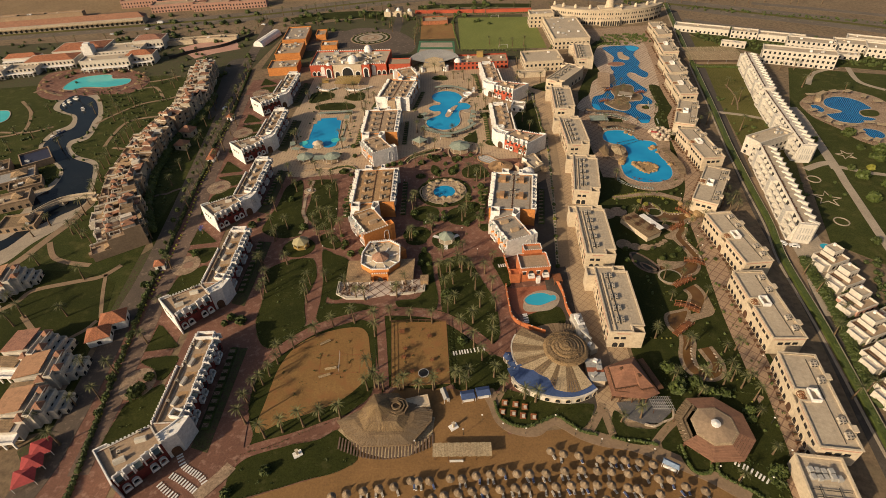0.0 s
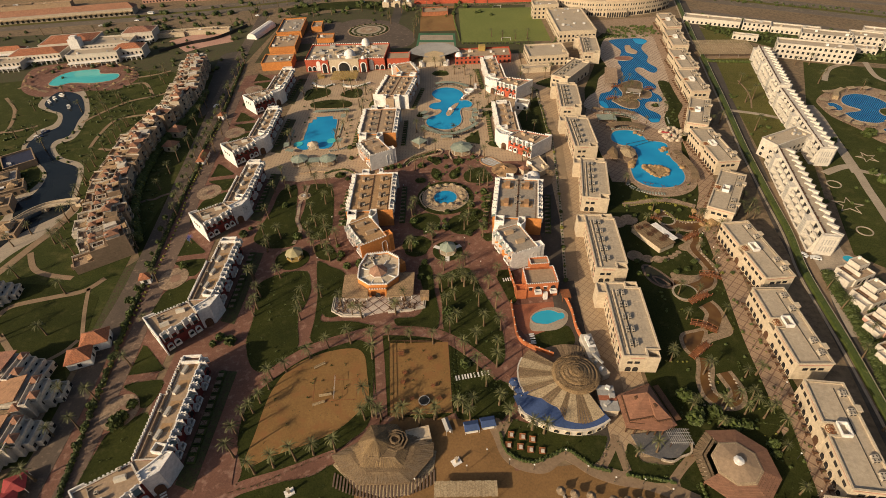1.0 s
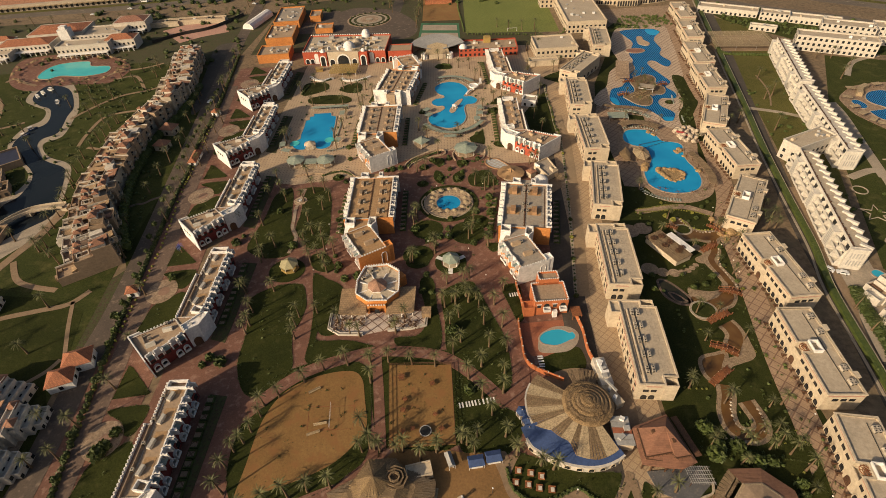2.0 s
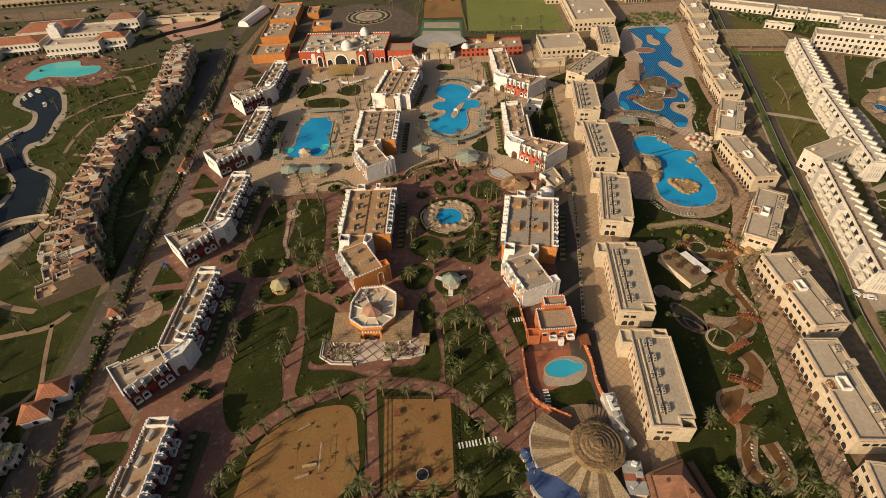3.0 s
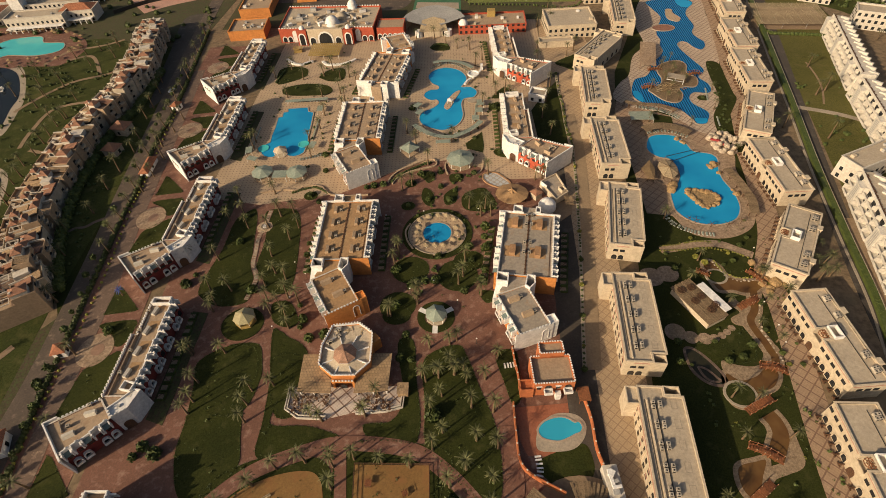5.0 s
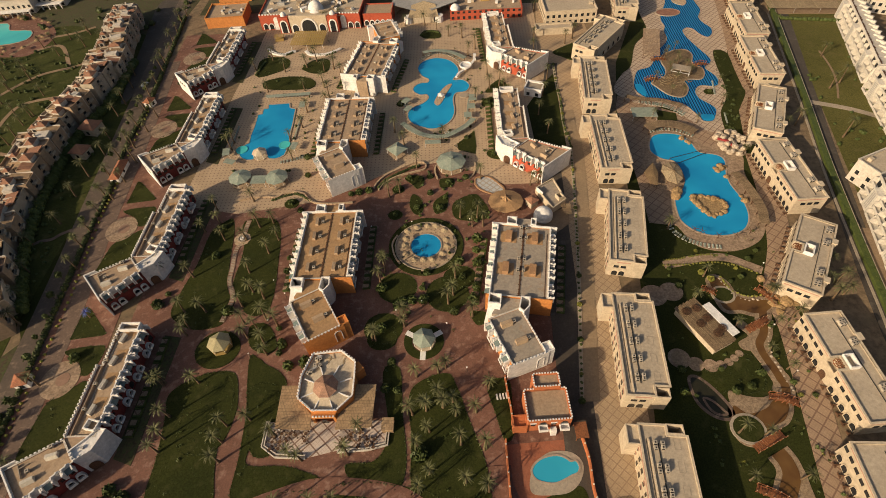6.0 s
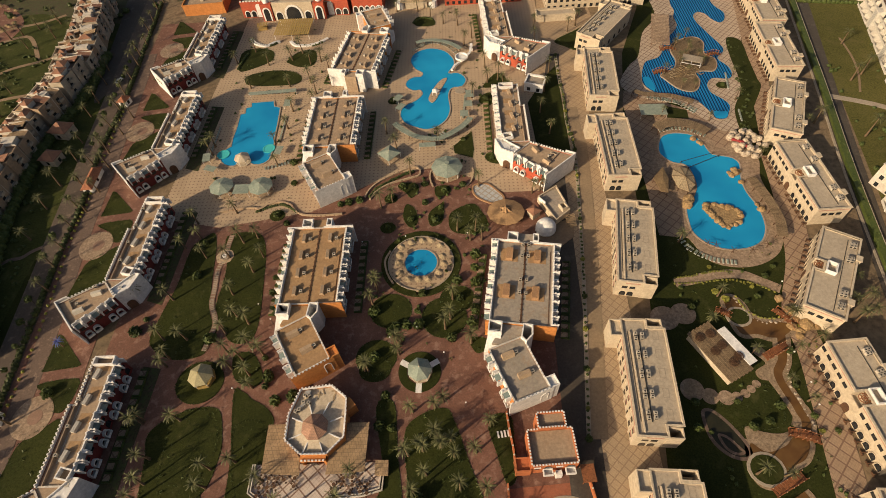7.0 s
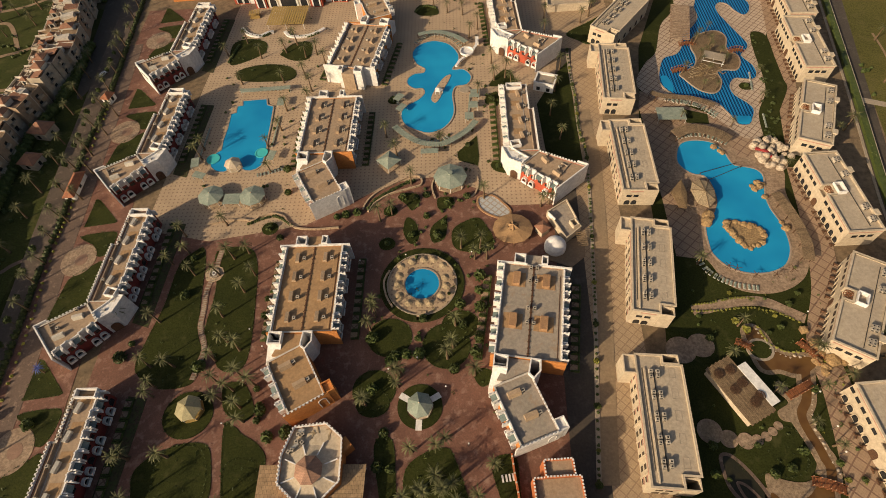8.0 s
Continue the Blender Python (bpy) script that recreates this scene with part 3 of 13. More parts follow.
# lawns beside the beach
lawn([(16.4, 105.9), (19.2, 105.3), (27.4, 102.1), (34.5, 99.6), (43.7, 99.2), (45.7, 98.1), (42.1, 92.0), (38.1, 90.1), (32.8, 95.2), (27.9, 93.5), (22.2, 91.7), (16.9, 92.9), (14.0, 96.1), (13.2, 100.4)])
lawn([(46.6, 97.0), (48.5, 97.5), (49.6, 89.7), (48.2, 87.8), (44.9, 88.9), (42.5, 90.0)])
lawn([(51.2, 95.8), (53.6, 94.6), (54.3, 90.5), (63.6, 89.2), (66.4, 92.1), (71.4, 96.0), (61.2, 84.5), (49.7, 86.8)])
lawn([(67.7, 83.3), (76.2, 79.0), (82.6, 78.3), (91.2, 75.4), (93.2, 66.7), (84.5, 68.1), (75.4, 75.0), (68.9, 75.2)])
lawn([(90.5, 88.2), (97.8, 96.1), (100.7, 100.2), (82.4, 103.2), (71.3, 103.6), (75.5, 110.4), (92.7, 109.7), (103.0, 106.9), (100.9, 87.8), (98.6, 76.9), (94.3, 71.9), (86.4, 75.5)])
lawn([(-68.1, 71.7), (-68.4, 83.9), (-60.3, 86.8), (-44.6, 89.2), (-38.2, 92.5), (-32.6, 86.8), (-30.8, 82.1), (-37.5, 78.2), (-45.7, 76.4), (-55.3, 73.6)])
lawn([(-0.3, 132.0), (10.9, 123.3), (19.6, 117.7), (20.2, 114.0), (14.5, 105.9), (12.6, 106.5), (4.9, 106.3), (-0.5, 108.9)])
# round the playing fields
lawn([(-65.5, 86.1), (-65.7, 91.9), (-69.5, 100.4), (-70.3, 114.1), (-65.3, 132.2), (-53.6, 139.8), (-40.3, 140.9), (-32.3, 138.7), (-29.5, 130.6), (-28.3, 107.7), (-34.2, 100.1), (-38.5, 96.6), (-48.8, 92.3), (-58.7, 87.7)])
patch("sand_field", [(-65.1, 92.7), (-64.7, 104.1), (-63.3, 118.8), (-58.2, 129.1), (-48.3, 134.8), (-37.6, 136.6), (-32.9, 133.5), (-31.0, 125.2), (-29.5, 116.1), (-31.6, 111.3), (-37.7, 104.6), (-46.5, 99.9), (-57.1, 96.1)], M_COURT, 0.24, "orange sand volleyball field")
lawn([(-28.8, 142.2), (-1.1, 143.3), (4.2, 137.0), (1.0, 133.4), (-0.9, 108.9), (-22.5, 108.6), (-25.1, 107.5)])
patch("sand_court", [(-23.8, 138.3), (-2.4, 137.9), (-1.5, 108.9), (-21.7, 108.3)], M_COURT, 0.24, "orange sand fitness court", False)
# middle garden
lawn([(-81.3, 172.5), (-73.1, 178.3), (-63.8, 177.9), (-60.2, 169.1), (-61.5, 159.0), (-60.1, 148.5), (-58.0, 139.2), (-60.5, 134.4), (-64.7, 130.6), (-69.3, 127.7), (-73.9, 131.2), (-78.0, 141.4), (-78.5, 152.5), (-80.1, 164.6)])
lawn([(-55.5, 173.7), (-47.4, 174.0), (-44.9, 160.4), (-50.6, 158.1), (-51.8, 153.9), (-50.7, 150.2), (-40.5, 149.9), (-32.4, 147.8), (-29.4, 146.0), (-31.9, 143.5), (-39.4, 142.8), (-46.7, 140.9), (-51.3, 139.8), (-54.1, 142.4), (-54.1, 151.7), (-54.9, 163.7)])
lawn([(-14.3, 178.2), (-9.1, 179.4), (-7.3, 164.6), (-5.6, 152.4), (-6.0, 146.1), (-7.5, 144.4), (-15.1, 145.5), (-20.8, 146.2), (-22.6, 150.2), (-14.3, 151.3), (-11.2, 159.7)])
lawn([(-5.6, 170.2), (-1.4, 175.4), (6.1, 177.4), (9.1, 172.8), (12.9, 161.3), (16.7, 150.5), (18.0, 140.7), (17.7, 130.8), (15.2, 126.3), (11.9, 127.5), (5.3, 135.8), (-1.9, 141.3), (-4.1, 145.6), (-4.4, 157.1)])
lawn([(18.4, 173.6), (24.8, 175.0), (25.6, 167.2), (25.3, 158.0), (22.7, 156.1), (20.7, 163.0)], "narrow lawn with shrubs beside the orange villa")
lawn([(0.9, 139.1), (6.9, 132.0), (13.9, 121.7), (14.4, 117.9), (7.7, 116.7), (-0.2, 117.7)])
lawn([(-91.4, 202.3), (-90.6, 212.2), (-88.6, 224.4), (-88.0, 240.0), (-83.9, 245.7), (-80.8, 247.0), (-78.5, 239.8), (-76.5, 226.3), (-73.5, 211.9), (-69.6, 207.0), (-70.8, 200.5), (-72.4, 196.7), (-80.0, 195.4), (-85.6, 197.2)])
lawn([(-75.6, 245.4), (-64.1, 246.4), (-59.7, 239.1), (-57.4, 223.6), (-56.0, 209.5), (-56.9, 202.1), (-61.0, 200.4), (-65.0, 202.2), (-67.3, 206.4), (-71.6, 211.8), (-72.4, 217.8), (-72.1, 224.0), (-72.7, 232.7)])
lawn([(-74.4, 177.0), (-70.1, 179.3), (-62.4, 179.0), (-59.5, 172.6), (-58.5, 164.9), (-61.6, 154.8), (-72.9, 154.9), (-75.4, 169.9)])
lawn([(-61.6, 195.8), (-57.3, 197.4), (-53.6, 194.9), (-50.5, 188.1), (-53.3, 185.7), (-59.3, 188.2)])
lawn([(-58.6, 183.0), (-55.6, 184.0), (-52.5, 181.7), (-48.4, 179.5), (-44.7, 175.5), (-44.5, 168.2), (-43.4, 154.8), (-51.8, 154.8)])
lawn([(8.3, 250.6), (11.4, 254.4), (17.6, 256.7), (20.5, 253.1), (22.6, 248.1), (22.0, 243.3), (16.1, 241.9), (9.4, 243.8)])
for cx, cy, rx, ry in ((-11.6, 210.8, 7, 6.5), (6.2, 207.7, 7.5, 7.5), (-14.2, 261.0, 2.6, 2.4), (-53.7, 250.5, 1.3, 1.2), (-1.0, 268.2, 1.6, 1.4), (-0.8, 258.1, 1.3, 1.2), (-15.4, 194.2, 6.5, 6), (-14.6, 246.4, 2.9, 2.6), (-58.2, 254.8, 3.0, 2.8), (-70.3, 187.6, 7.5, 7), (-15.5, 190.0, 5, 4), (10.7, 214.7, 6, 5)):
    lawn(circle(cx, cy, rx, ry, 10), "round green lawn bed")
lawn([(-11.8, 267.3), (-9.8, 269.3), (-4.3, 268.4), (-3.6, 264.4), (-6.2, 261.0), (-8.6, 264.0)], "small kidney-shaped lawn bed")
lawn([(-8.1, 257.7), (-5.1, 255.6), (-3.4, 250.3), (-4.5, 246.7), (-6.9, 246.7), (-9.1, 251.7)], "small kidney-shaped lawn bed")
lawn([(1.4, 253.8), (5.1, 257.2), (6.5, 257.7), (5.9, 248.7), (1.9, 246.4), (0.5, 249.9)], "small kidney-shaped lawn bed")
lawn([(3.2, 266.2), (8.5, 266.5), (8.9, 262.8), (3.9, 260.9)], "small kidney-shaped lawn bed")
lawn([(14.0, 199.8), (19.4, 199.6), (19.5, 196.0), (16.1, 194.7)], "small kidney-shaped lawn bed")
# beside the pools
lawn([(-97.5, 366.9), (-90.8, 370.9), (-81.7, 367.9), (-79.9, 361.2), (-82.4, 357.0), (-92.1, 351.4), (-96.0, 352.9)])
lawn([(-72.2, 358.4), (-67.3, 365.5), (-59.6, 366.2), (-57.3, 359.4), (-58.6, 353.1), (-65.2, 352.4), (-71.3, 356.2)])
lawn([(-89.8, 341.0), (-89.8, 347.1), (-78.3, 350.4), (-67.2, 348.3), (-62.4, 343.1), (-64.3, 338.5), (-73.3, 337.9), (-84.0, 338.6)])
lawn([(25.4, 329.3), (31.9, 338.5), (35.6, 336.3), (36.3, 329.3), (28.8, 328.0)])
lawn([(18.8, 298.1), (10.8, 289.3), (11.3, 285.1), (18.7, 281.9), (19.3, 287.1)], smooth=False)
lawn([(23.6, 320.9), (26.3, 323.6), (28.9, 323.4), (28.4, 315.7), (23.4, 317.0)])
patch("round_bed", circle(-16.2, 321.4, 2.6, 2.2, 16), M_LAWN, 0.2, "round dark bed in the paving", False)
lawn([(23.6, 282.2), (27.5, 285.6), (30.6, 283.6), (30.3, 278.1), (26.0, 278.6)])
lawn([(63.2, 363.1), (74.4, 371.2), (86.6, 379.5), (79.0, 366.3), (73.2, 354.6), (67.7, 357.6)])
lawn([(-8.8, 387.8), (-6.1, 392.5), (1.1, 390.8), (2.6, 383.9), (-5.9, 383.6)])
# beside the west blocks
for wx, wy in ((-114.3, 370.0), (-109.1, 305.3), (-103.6, 240.1), (-97.3, 174.5), (-90.6, 110.1)):
    lawn([(wx - 26.2, wy + 18.1), (wx - 26.5, wy + 31.5), (wx - 24.8, wy + 31.0), (wx - 14.2, wy + 20.4), (wx - 15.0, wy + 19.6)], "three-cornered lawn beside the hotel block", smooth=False)
    for bed in ([(-25.6, 13.7), (-13.6, 15.6), (-11.9, 11.6), (-13.4, 5.4), (-16.4, 5.0), (-18.8, 9.3)], [(-23.6, -22.0), (-23.4, -10.0), (-22.4, -4.2), (-17.0, 0.4), (-12.6, 2.4), (-8.2, -7.0), (-13.0, -17.0), (-19.0, -21.5)]):
        lawn([(wx + x, wy + y) for x, y in bed], "small lawn with shrubs beside the hotel block")
    patch("round_paving", circle(wx - 22.4, wy + 3.4, 6.2, 6.8), M_SLOPE, 0.2, "round pale brown tiled seating place", False)
    patch("round_paving", circle(wx - 21.4, wy + 3.4, 2.2, 2.4, 20), M_PINKPAVE, 0.25, "pink-brown tiled middle of the seating place", False)
    patch("terrace_strip", [(wx + 6, wy - 22), (wx + 12, wy - 24), (wx + 13, wy + 18), (wx + 7, wy + 19)], M_SOIL, 0.12, "shaded strip of planted terraces", False)

# walks
def walkway(pts, width=4.0, material=None, label="red block paved garden path"):
    return path("walkway", pts, width, material or M_REDPAVE, 0.22, label)


walkway([(-70.4, 81.6), (-65.5, 86.1), (-52.1, 90.2), (-38.3, 95.4), (-31.0, 96.8)])
walkway([(-69.5, 86.2), (-70.2, 91.1), (-71.1, 99.3)], 4.5)
walkway([(-71.1, 119.3), (-66.6, 124.5), (-59.5, 131.8), (-51.6, 137.3), (-41.1, 141.4), (-30.1, 144.3), (-16.9, 143.9), (-5.6, 141.4), (3.5, 135.0), (11.8, 126.2), (15.6, 121.6)], 4.6)
walkway([(-28.6, 142.1), (-26.7, 128.1), (-24.3, 107.7)], 3.4)
walkway([(21.2, 149.3), (21.5, 138.6), (21.1, 129.7), (16.6, 123.4)], 5.0)
walkway([(-77.4, 72.0), (-71.9, 78.1), (-69.5, 81.6)], 4, M_SLOPE, "striped pale concrete beach path")
for q in ([(-73.8, 246.0), (-74.1, 242.0), (-74.1, 237.6)], [(-74.4, 234.4), (-75.3, 229.7), (-74.5, 222.1), (-73.9, 215.8), (-70.8, 208.7), (-71.2, 203.0), (-71.9, 198.2)]):
    walkway(q, 1.9, M_PINKPAVE, "narrow winding brown garden path")
    s = Shape()
    run, line = 0.0, curve(q, 10, False)
    for a, b in zip(line, line[1:]):
        run += math.dist(a, b)
        if run > 0.62:
            run = 0.0
            s.box(b[0], b[1], 0.2, 1.4, 0.4, 0.12, math.degrees(math.atan2(b[1] - a[1], b[0] - a[0])) + 90)
    solo("stepping_path", s, M_CONCRETE, "winding path of pale stone slabs", "path", "", "stuff")
seat = thing("stone_bench", "eight-sided stone seat wall round a planter on the garden path", "bench", pose(-74.2, 236.0, 0.15))
part("floor", Shape().prism(circle(0, 0, 3.4, 3.4, 8), -0.3, 0.12), M_PAVE, seat)
part("bench_wall", Shape().ring(circle(0, 0, 1.9, 1.9, 8), 0.1, 0.62, 0.45), M_CONCRETE, seat)
part("planter", Shape().ring(circle(0, 0, 0.8, 0.8, 8), 0.1, 0.8, 0.25), M_WHITE, seat)
walkway([(12.9, 99.3), (15.2, 103.6), (17.0, 106.3)], 2.0, M_PROM, "narrow brown concrete path")
walkway([(42.4, 89.6), (45.9, 94.3), (48.5, 99.0)], 2.4, M_PROM, "narrow brown concrete path")
walkway([(49.1, 87.8), (48.6, 92.8), (48.4, 96.9)], 2.4, M_PROM, "narrow brown concrete path")
walkway([(59.3, 82.7), (65.1, 88.2), (69.9, 92.0)], 2.4, M_PROM, "narrow brown concrete path")

# east garden: walk beside the east blocks, streams, islands
KEEP_OFF = [[(83.0, 182.5), (91.0, 179.0), (100.5, 200.0), (88.0, 203.0)], [(83.8, 175.7), (98.6, 181.7), (103.5, 178.0), (100.0, 163.0), (79.0, 161.0), (78.0, 173.0)]]      # outlines of water, paving and the bar, where no plants are strewn
path("east_walk", [(97, 58), (100, 80), (105, 108), (108, 135), (113, 165), (117, 190), (118, 205), (127, 225), (133, 250), (137, 275)], 8.5, M_WALK, 0.14, "brown plank-like paved walk beside the hotel blocks")
path("east_walk", [(140, 285), (146, 310), (152, 335), (160, 370), (168, 410), (175, 450)], 8, M_WALK, 0.14, "brown plank-like paved walk beside the hotel blocks")
for q, w in (([(110.4, 197.8), (107.7, 189.7), (104.9, 185.8), (104.4, 183.0), (105.0, 179.5), (105.9, 176.1), (106.3, 173.4), (106.8, 171.1), (105.7, 167.4)], 2.4), ([(97.0, 152.0), (98.2, 149.2), (98.1, 145.7), (96.0, 142.2), (93.5, 138.5)], 4.4), ([(86.5, 126.7), (85.4, 122.6), (83.2, 117.5), (82.7, 112.6), (84.4, 109.9), (87.8, 108.9), (90.8, 110.4), (91.9, 114.0), (91.3, 117.7), (90.7, 120.6)], 3.0)):
    path("stream_bank", q, w + 2.8, M_BANK, 0.19, "tan stone bank of the garden stream", "stream")
    KEEP_OFF += [circle(x, y, w / 2 + 1.3, w / 2 + 1.3, 8) for x, y in curve(q, 3, False)]
    path("stream", q, w, M_STREAM, 0.245, "muddy brown garden stream", "stream")
for q in ([(89.6, 165.3), (93.2, 162.9), (98.7, 164.4), (102.1, 166.9), (105.5, 165.5), (102.8, 161.1), (98.9, 159.2), (95.7, 156.9), (92.9, 154.7), (89.3, 155.3), (88.3, 158.6)], [(83.1, 136.8), (88.1, 138.3), (91.1, 138.6), (88.6, 134.3), (86.1, 129.9), (83.5, 129.0), (82.1, 131.9)], [(97.0, 209.7), (99.6, 211.5), (102.1, 208.8), (103.2, 204.8), (106.8, 202.2), (111.9, 201.8), (115.1, 200.3), (110.9, 197.0), (106.9, 196.7), (103.3, 198.0), (99.3, 198.0), (97.8, 200.7)]):
    o = outline_ccw(curve(q, 5))
    KEEP_OFF.append(offset(o, 1.4))
    solo("basin_bank", Shape().prism(offset(o, 1.3), -0.3, 0.2), M_BANK, "tan stone edge of the garden basin", "stream", "", "structure")
    solo("basin", Shape().prism(o, -0.3, 0.25), M_STREAM, "muddy brown garden basin", "stream", "", "structure")
path("garden_path", [(97.9, 152.2), (100.3, 147.8), (100.4, 142.9), (99.8, 138.3), (95.3, 136.4), (91.1, 135.0), (88.5, 132.3)], 3.2, M_BANK, 0.21, "tan crazy-paved garden path")
path("garden_path", [(83.5, 217.7), (88.9, 218.5), (97.2, 220.3), (105.9, 220.1), (111.7, 216.9), (116.5, 213.9)], 3.4, M_SLOPE, 0.2, "crazy-paved brown garden path")
lawn([(83.8, 175.7), (89.2, 177.4), (95.1, 179.8), (98.6, 181.7), (101.1, 180.7), (102.4, 177.7), (101.9, 173.5), (100.0, 170.1), (95.5, 168.9), (90.8, 170.1), (87.0, 169.3), (83.9, 171.7)], "round green lawn of the water garden")
patch("stone_apron", [(90.1, 170.0), (93.9, 168.4), (98.5, 167.7), (102.7, 168.7), (102.3, 166.7), (98.8, 164.5), (93.7, 163.8), (90.3, 164.7), (89.2, 167.0)], M_BANK, 0.22, "tan stone apron above the basin")
patch("stone_apron", [(101.6, 194.7), (104.1, 191.8), (105.8, 188.4), (103.7, 183.6), (99.3, 183.4), (98.5, 186.0), (102.3, 188.5), (100.0, 192.0)], M_BANK, 0.21, "tan stone place before the garden bar")
path("garden_path", [(101.9, 183.4), (103.3, 178.9), (104.1, 175.3), (104.6, 172.3), (103.1, 169.6)], 1.6, M_BANK, 0.2, "tan stone path along the stream")
o = outline_ccw(curve([(79.5, 173.6), (81.3, 174.7), (83.8, 172.9), (86.8, 168.7), (88.8, 164.2), (88.2, 161.8), (85.5, 161.6), (82.3, 163.3), (79.8, 167.2)], 5))
# Pond and islet rims take dark stone in place of the block's shadow.
solo("pond_bank", Shape().ring(offset(o, 0.6), -0.3, 0.25, 0.9), M_BROWNWALK, "stone rim of the pond, browned for the block's shade", "pond", "", "structure")
solo("pond", Shape().prism(o, -0.3, 0.2), M_POND, "dark still pond in the shade of the block", "pond", "", "structure")
o = outline_ccw(curve([(81.9, 167.7), (84.1, 167.1), (86.4, 164.3), (87.2, 162.9), (85.1, 162.6), (82.9, 164.2)], 5))
solo("pond_islet", Shape().ring(offset(o, 0.3), -0.3, 0.3, 0.7), M_BROWNWALK, "islet in the pond, stone rim browned for shade", "pond", "", "structure")
for (x, y), r in (((78.5, 180.9), 3.4), ((83.1, 178.8), 2.4), ((87.4, 178.2), 2.2), ((90.6, 178.4), 1.5), ((93.2, 179.3), 1.3), ((95.3, 180.6), 1.2), ((97.3, 182.1), 1.2)):
    patch("stone_disc", circle(x, y, r, r, 18), M_SLOPE, 0.24, "round paved disc among the lawns", False)
    if r > 2.3:
        patch("stone_disc", circle(x, y, r * 0.72, r * 0.72, 18), M_BANK, 0.3, "inner ring of the paved disc", False)
for q in ([(106.9, 183.8), (106.0, 180.1), (107.0, 177.0), (108.6, 173.9), (108.2, 170.5)],):
    path("garden_path", q, 1.4, M_BANK, 0.2, "tan stone bank of the stream")
patch("pool_terrace", [(93.3, 287.5), (97.5, 292.5), (106.8, 294.8), (115.2, 290.0), (117.8, 280.9), (125.9, 283.4), (131.1, 274.6), (128.3, 263.9), (128.5, 253.7), (128.7, 246.4), (126.5, 237.3), (122.1, 228.8), (114.1, 223.9), (105.1, 223.1), (97.3, 226.4), (94.1, 234.0), (91.9, 240.8), (93.8, 250.2), (89.3, 263.0), (89.4, 276.6)], M_SLOPE, 0.16, "brown stone terrace round the lagoon pool")
patch("pool_court", [(83.5, 238.0), (84.5, 262.0), (84.8, 284.0), (86.0, 302.0), (86.0, 311.0), (88.5, 321.0), (93.0, 317.0), (102.2, 312.5), (112.3, 306.0), (119.5, 298.0), (127.0, 292.0), (129.0, 286.0), (121.0, 279.0), (110.0, 262.0), (97.0, 250.0), (94.0, 236.0)], M_WALK, 0.09, "shaded tiled court between the two pools", False)
patch("court_lawn", [(103.5, 308.6), (112.1, 305.2), (111.4, 299.6), (102.8, 300.8)], M_LAWN, 0.2, "small lawn between the pool pergolas", False)
patch("lazy_terrace", [(124.5, 429.1), (133.9, 446.1), (152.4, 448.1), (169.0, 444.1), (164.6, 415.2), (160.6, 385.3), (159.9, 373.4), (148.4, 345.5), (143.3, 320.4), (133.4, 295.8), (122.6, 291.3), (112.0, 308.2), (102.2, 311.7), (93.0, 316.2), (88.3, 323.4), (89.4, 330.0), (95.0, 339.4), (100.9, 346.5), (107.5, 366.0), (117.4, 381.4), (118.3, 406.5)], M_DECK, 0.1, "pool deck of pale slabs with brown diamonds")

# roads west
path("west_road", [(-131.3, 70.6), (-129.2, 82.6), (-129.5, 94.2), (-130.8, 116.7), (-133.5, 144.3), (-134.4, 171.3), (-138.9, 214.0), (-145.4, 264.5), (-155.4, 346.4), (-167.0, 456.9), (-174.4, 557.5)], 9, M_WESTROAD, 0.12, "worn brown asphalt resort road", "road")
path("west_walk", [(-116.6, 80.0), (-118.0, 100.0), (-119.8, 121.2), (-121.0, 137.7), (-124.2, 167.0)] + [(-127.5, 205)] + [(-132.9, 242.7), (-135.3, 265.7), (-137.8, 288.1), (-140.6, 313.6), (-143.5, 337.7), (-147.2, 370.8)], 6.5, M_BROWNWALK, 0.12, "grey-brown paved walk lined with palms")
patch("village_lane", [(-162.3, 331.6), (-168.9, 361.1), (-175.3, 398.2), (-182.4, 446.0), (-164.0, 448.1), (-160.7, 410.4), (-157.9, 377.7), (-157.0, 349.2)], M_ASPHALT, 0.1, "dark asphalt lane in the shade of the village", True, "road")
path("fork_road", [(-136.9, 179.1), (-137.6, 160.8), (-137.4, 147.6), (-134.9, 135.5)], 16, M_ASPHALT, 0.055, "dark asphalt forecourt", "road")
# roads north and east
HIGHWAY = [(-647.3, 511.1), (-555.6, 534.7), (-453.5, 553.9), (-369.8, 562.1), (-284.6, 570.6), (-182.2, 589.2), (-100.3, 613.1), (12.4, 631.4), (135.0, 609.0), (232.4, 555.8), (280.2, 523.5), (338.5, 484.9), (378.1, 455.7), (438.1, 397.3), (499.5, 338.0)]
path("highway", HIGHWAY, 34, M_HIGHWAY, 0.05, "wide dark asphalt highway", "road")
path("highway_median", HIGHWAY, 6, M_NEIGHBOUR, 0.12, "dry green strip between the lanes", "road")
for k, off in ((0, -8.5), (1, 8.5)):
    line = curve(HIGHWAY, 6, False)
    s = Shape()
    for a, b in zip(line, line[1:]):
        d = Vector((b[0] - a[0], b[1] - a[1]))
        n = int(d.length / 9)
        u = d.normalized()
        for i in range(n):
            t = (i + 0.5) / n
            s.box(a[0] + d.x * t - u.y * off, a[1] + d.y * t + u.x * off, 0.1, 3.2, 0.3, 0.03 + 0.004 * k, math.degrees(math.atan2(d.y, d.x)))
    solo("lane_marking", s, M_CONCRETE, "broken pale lane marking on the highway", "road marking", "", "stuff")
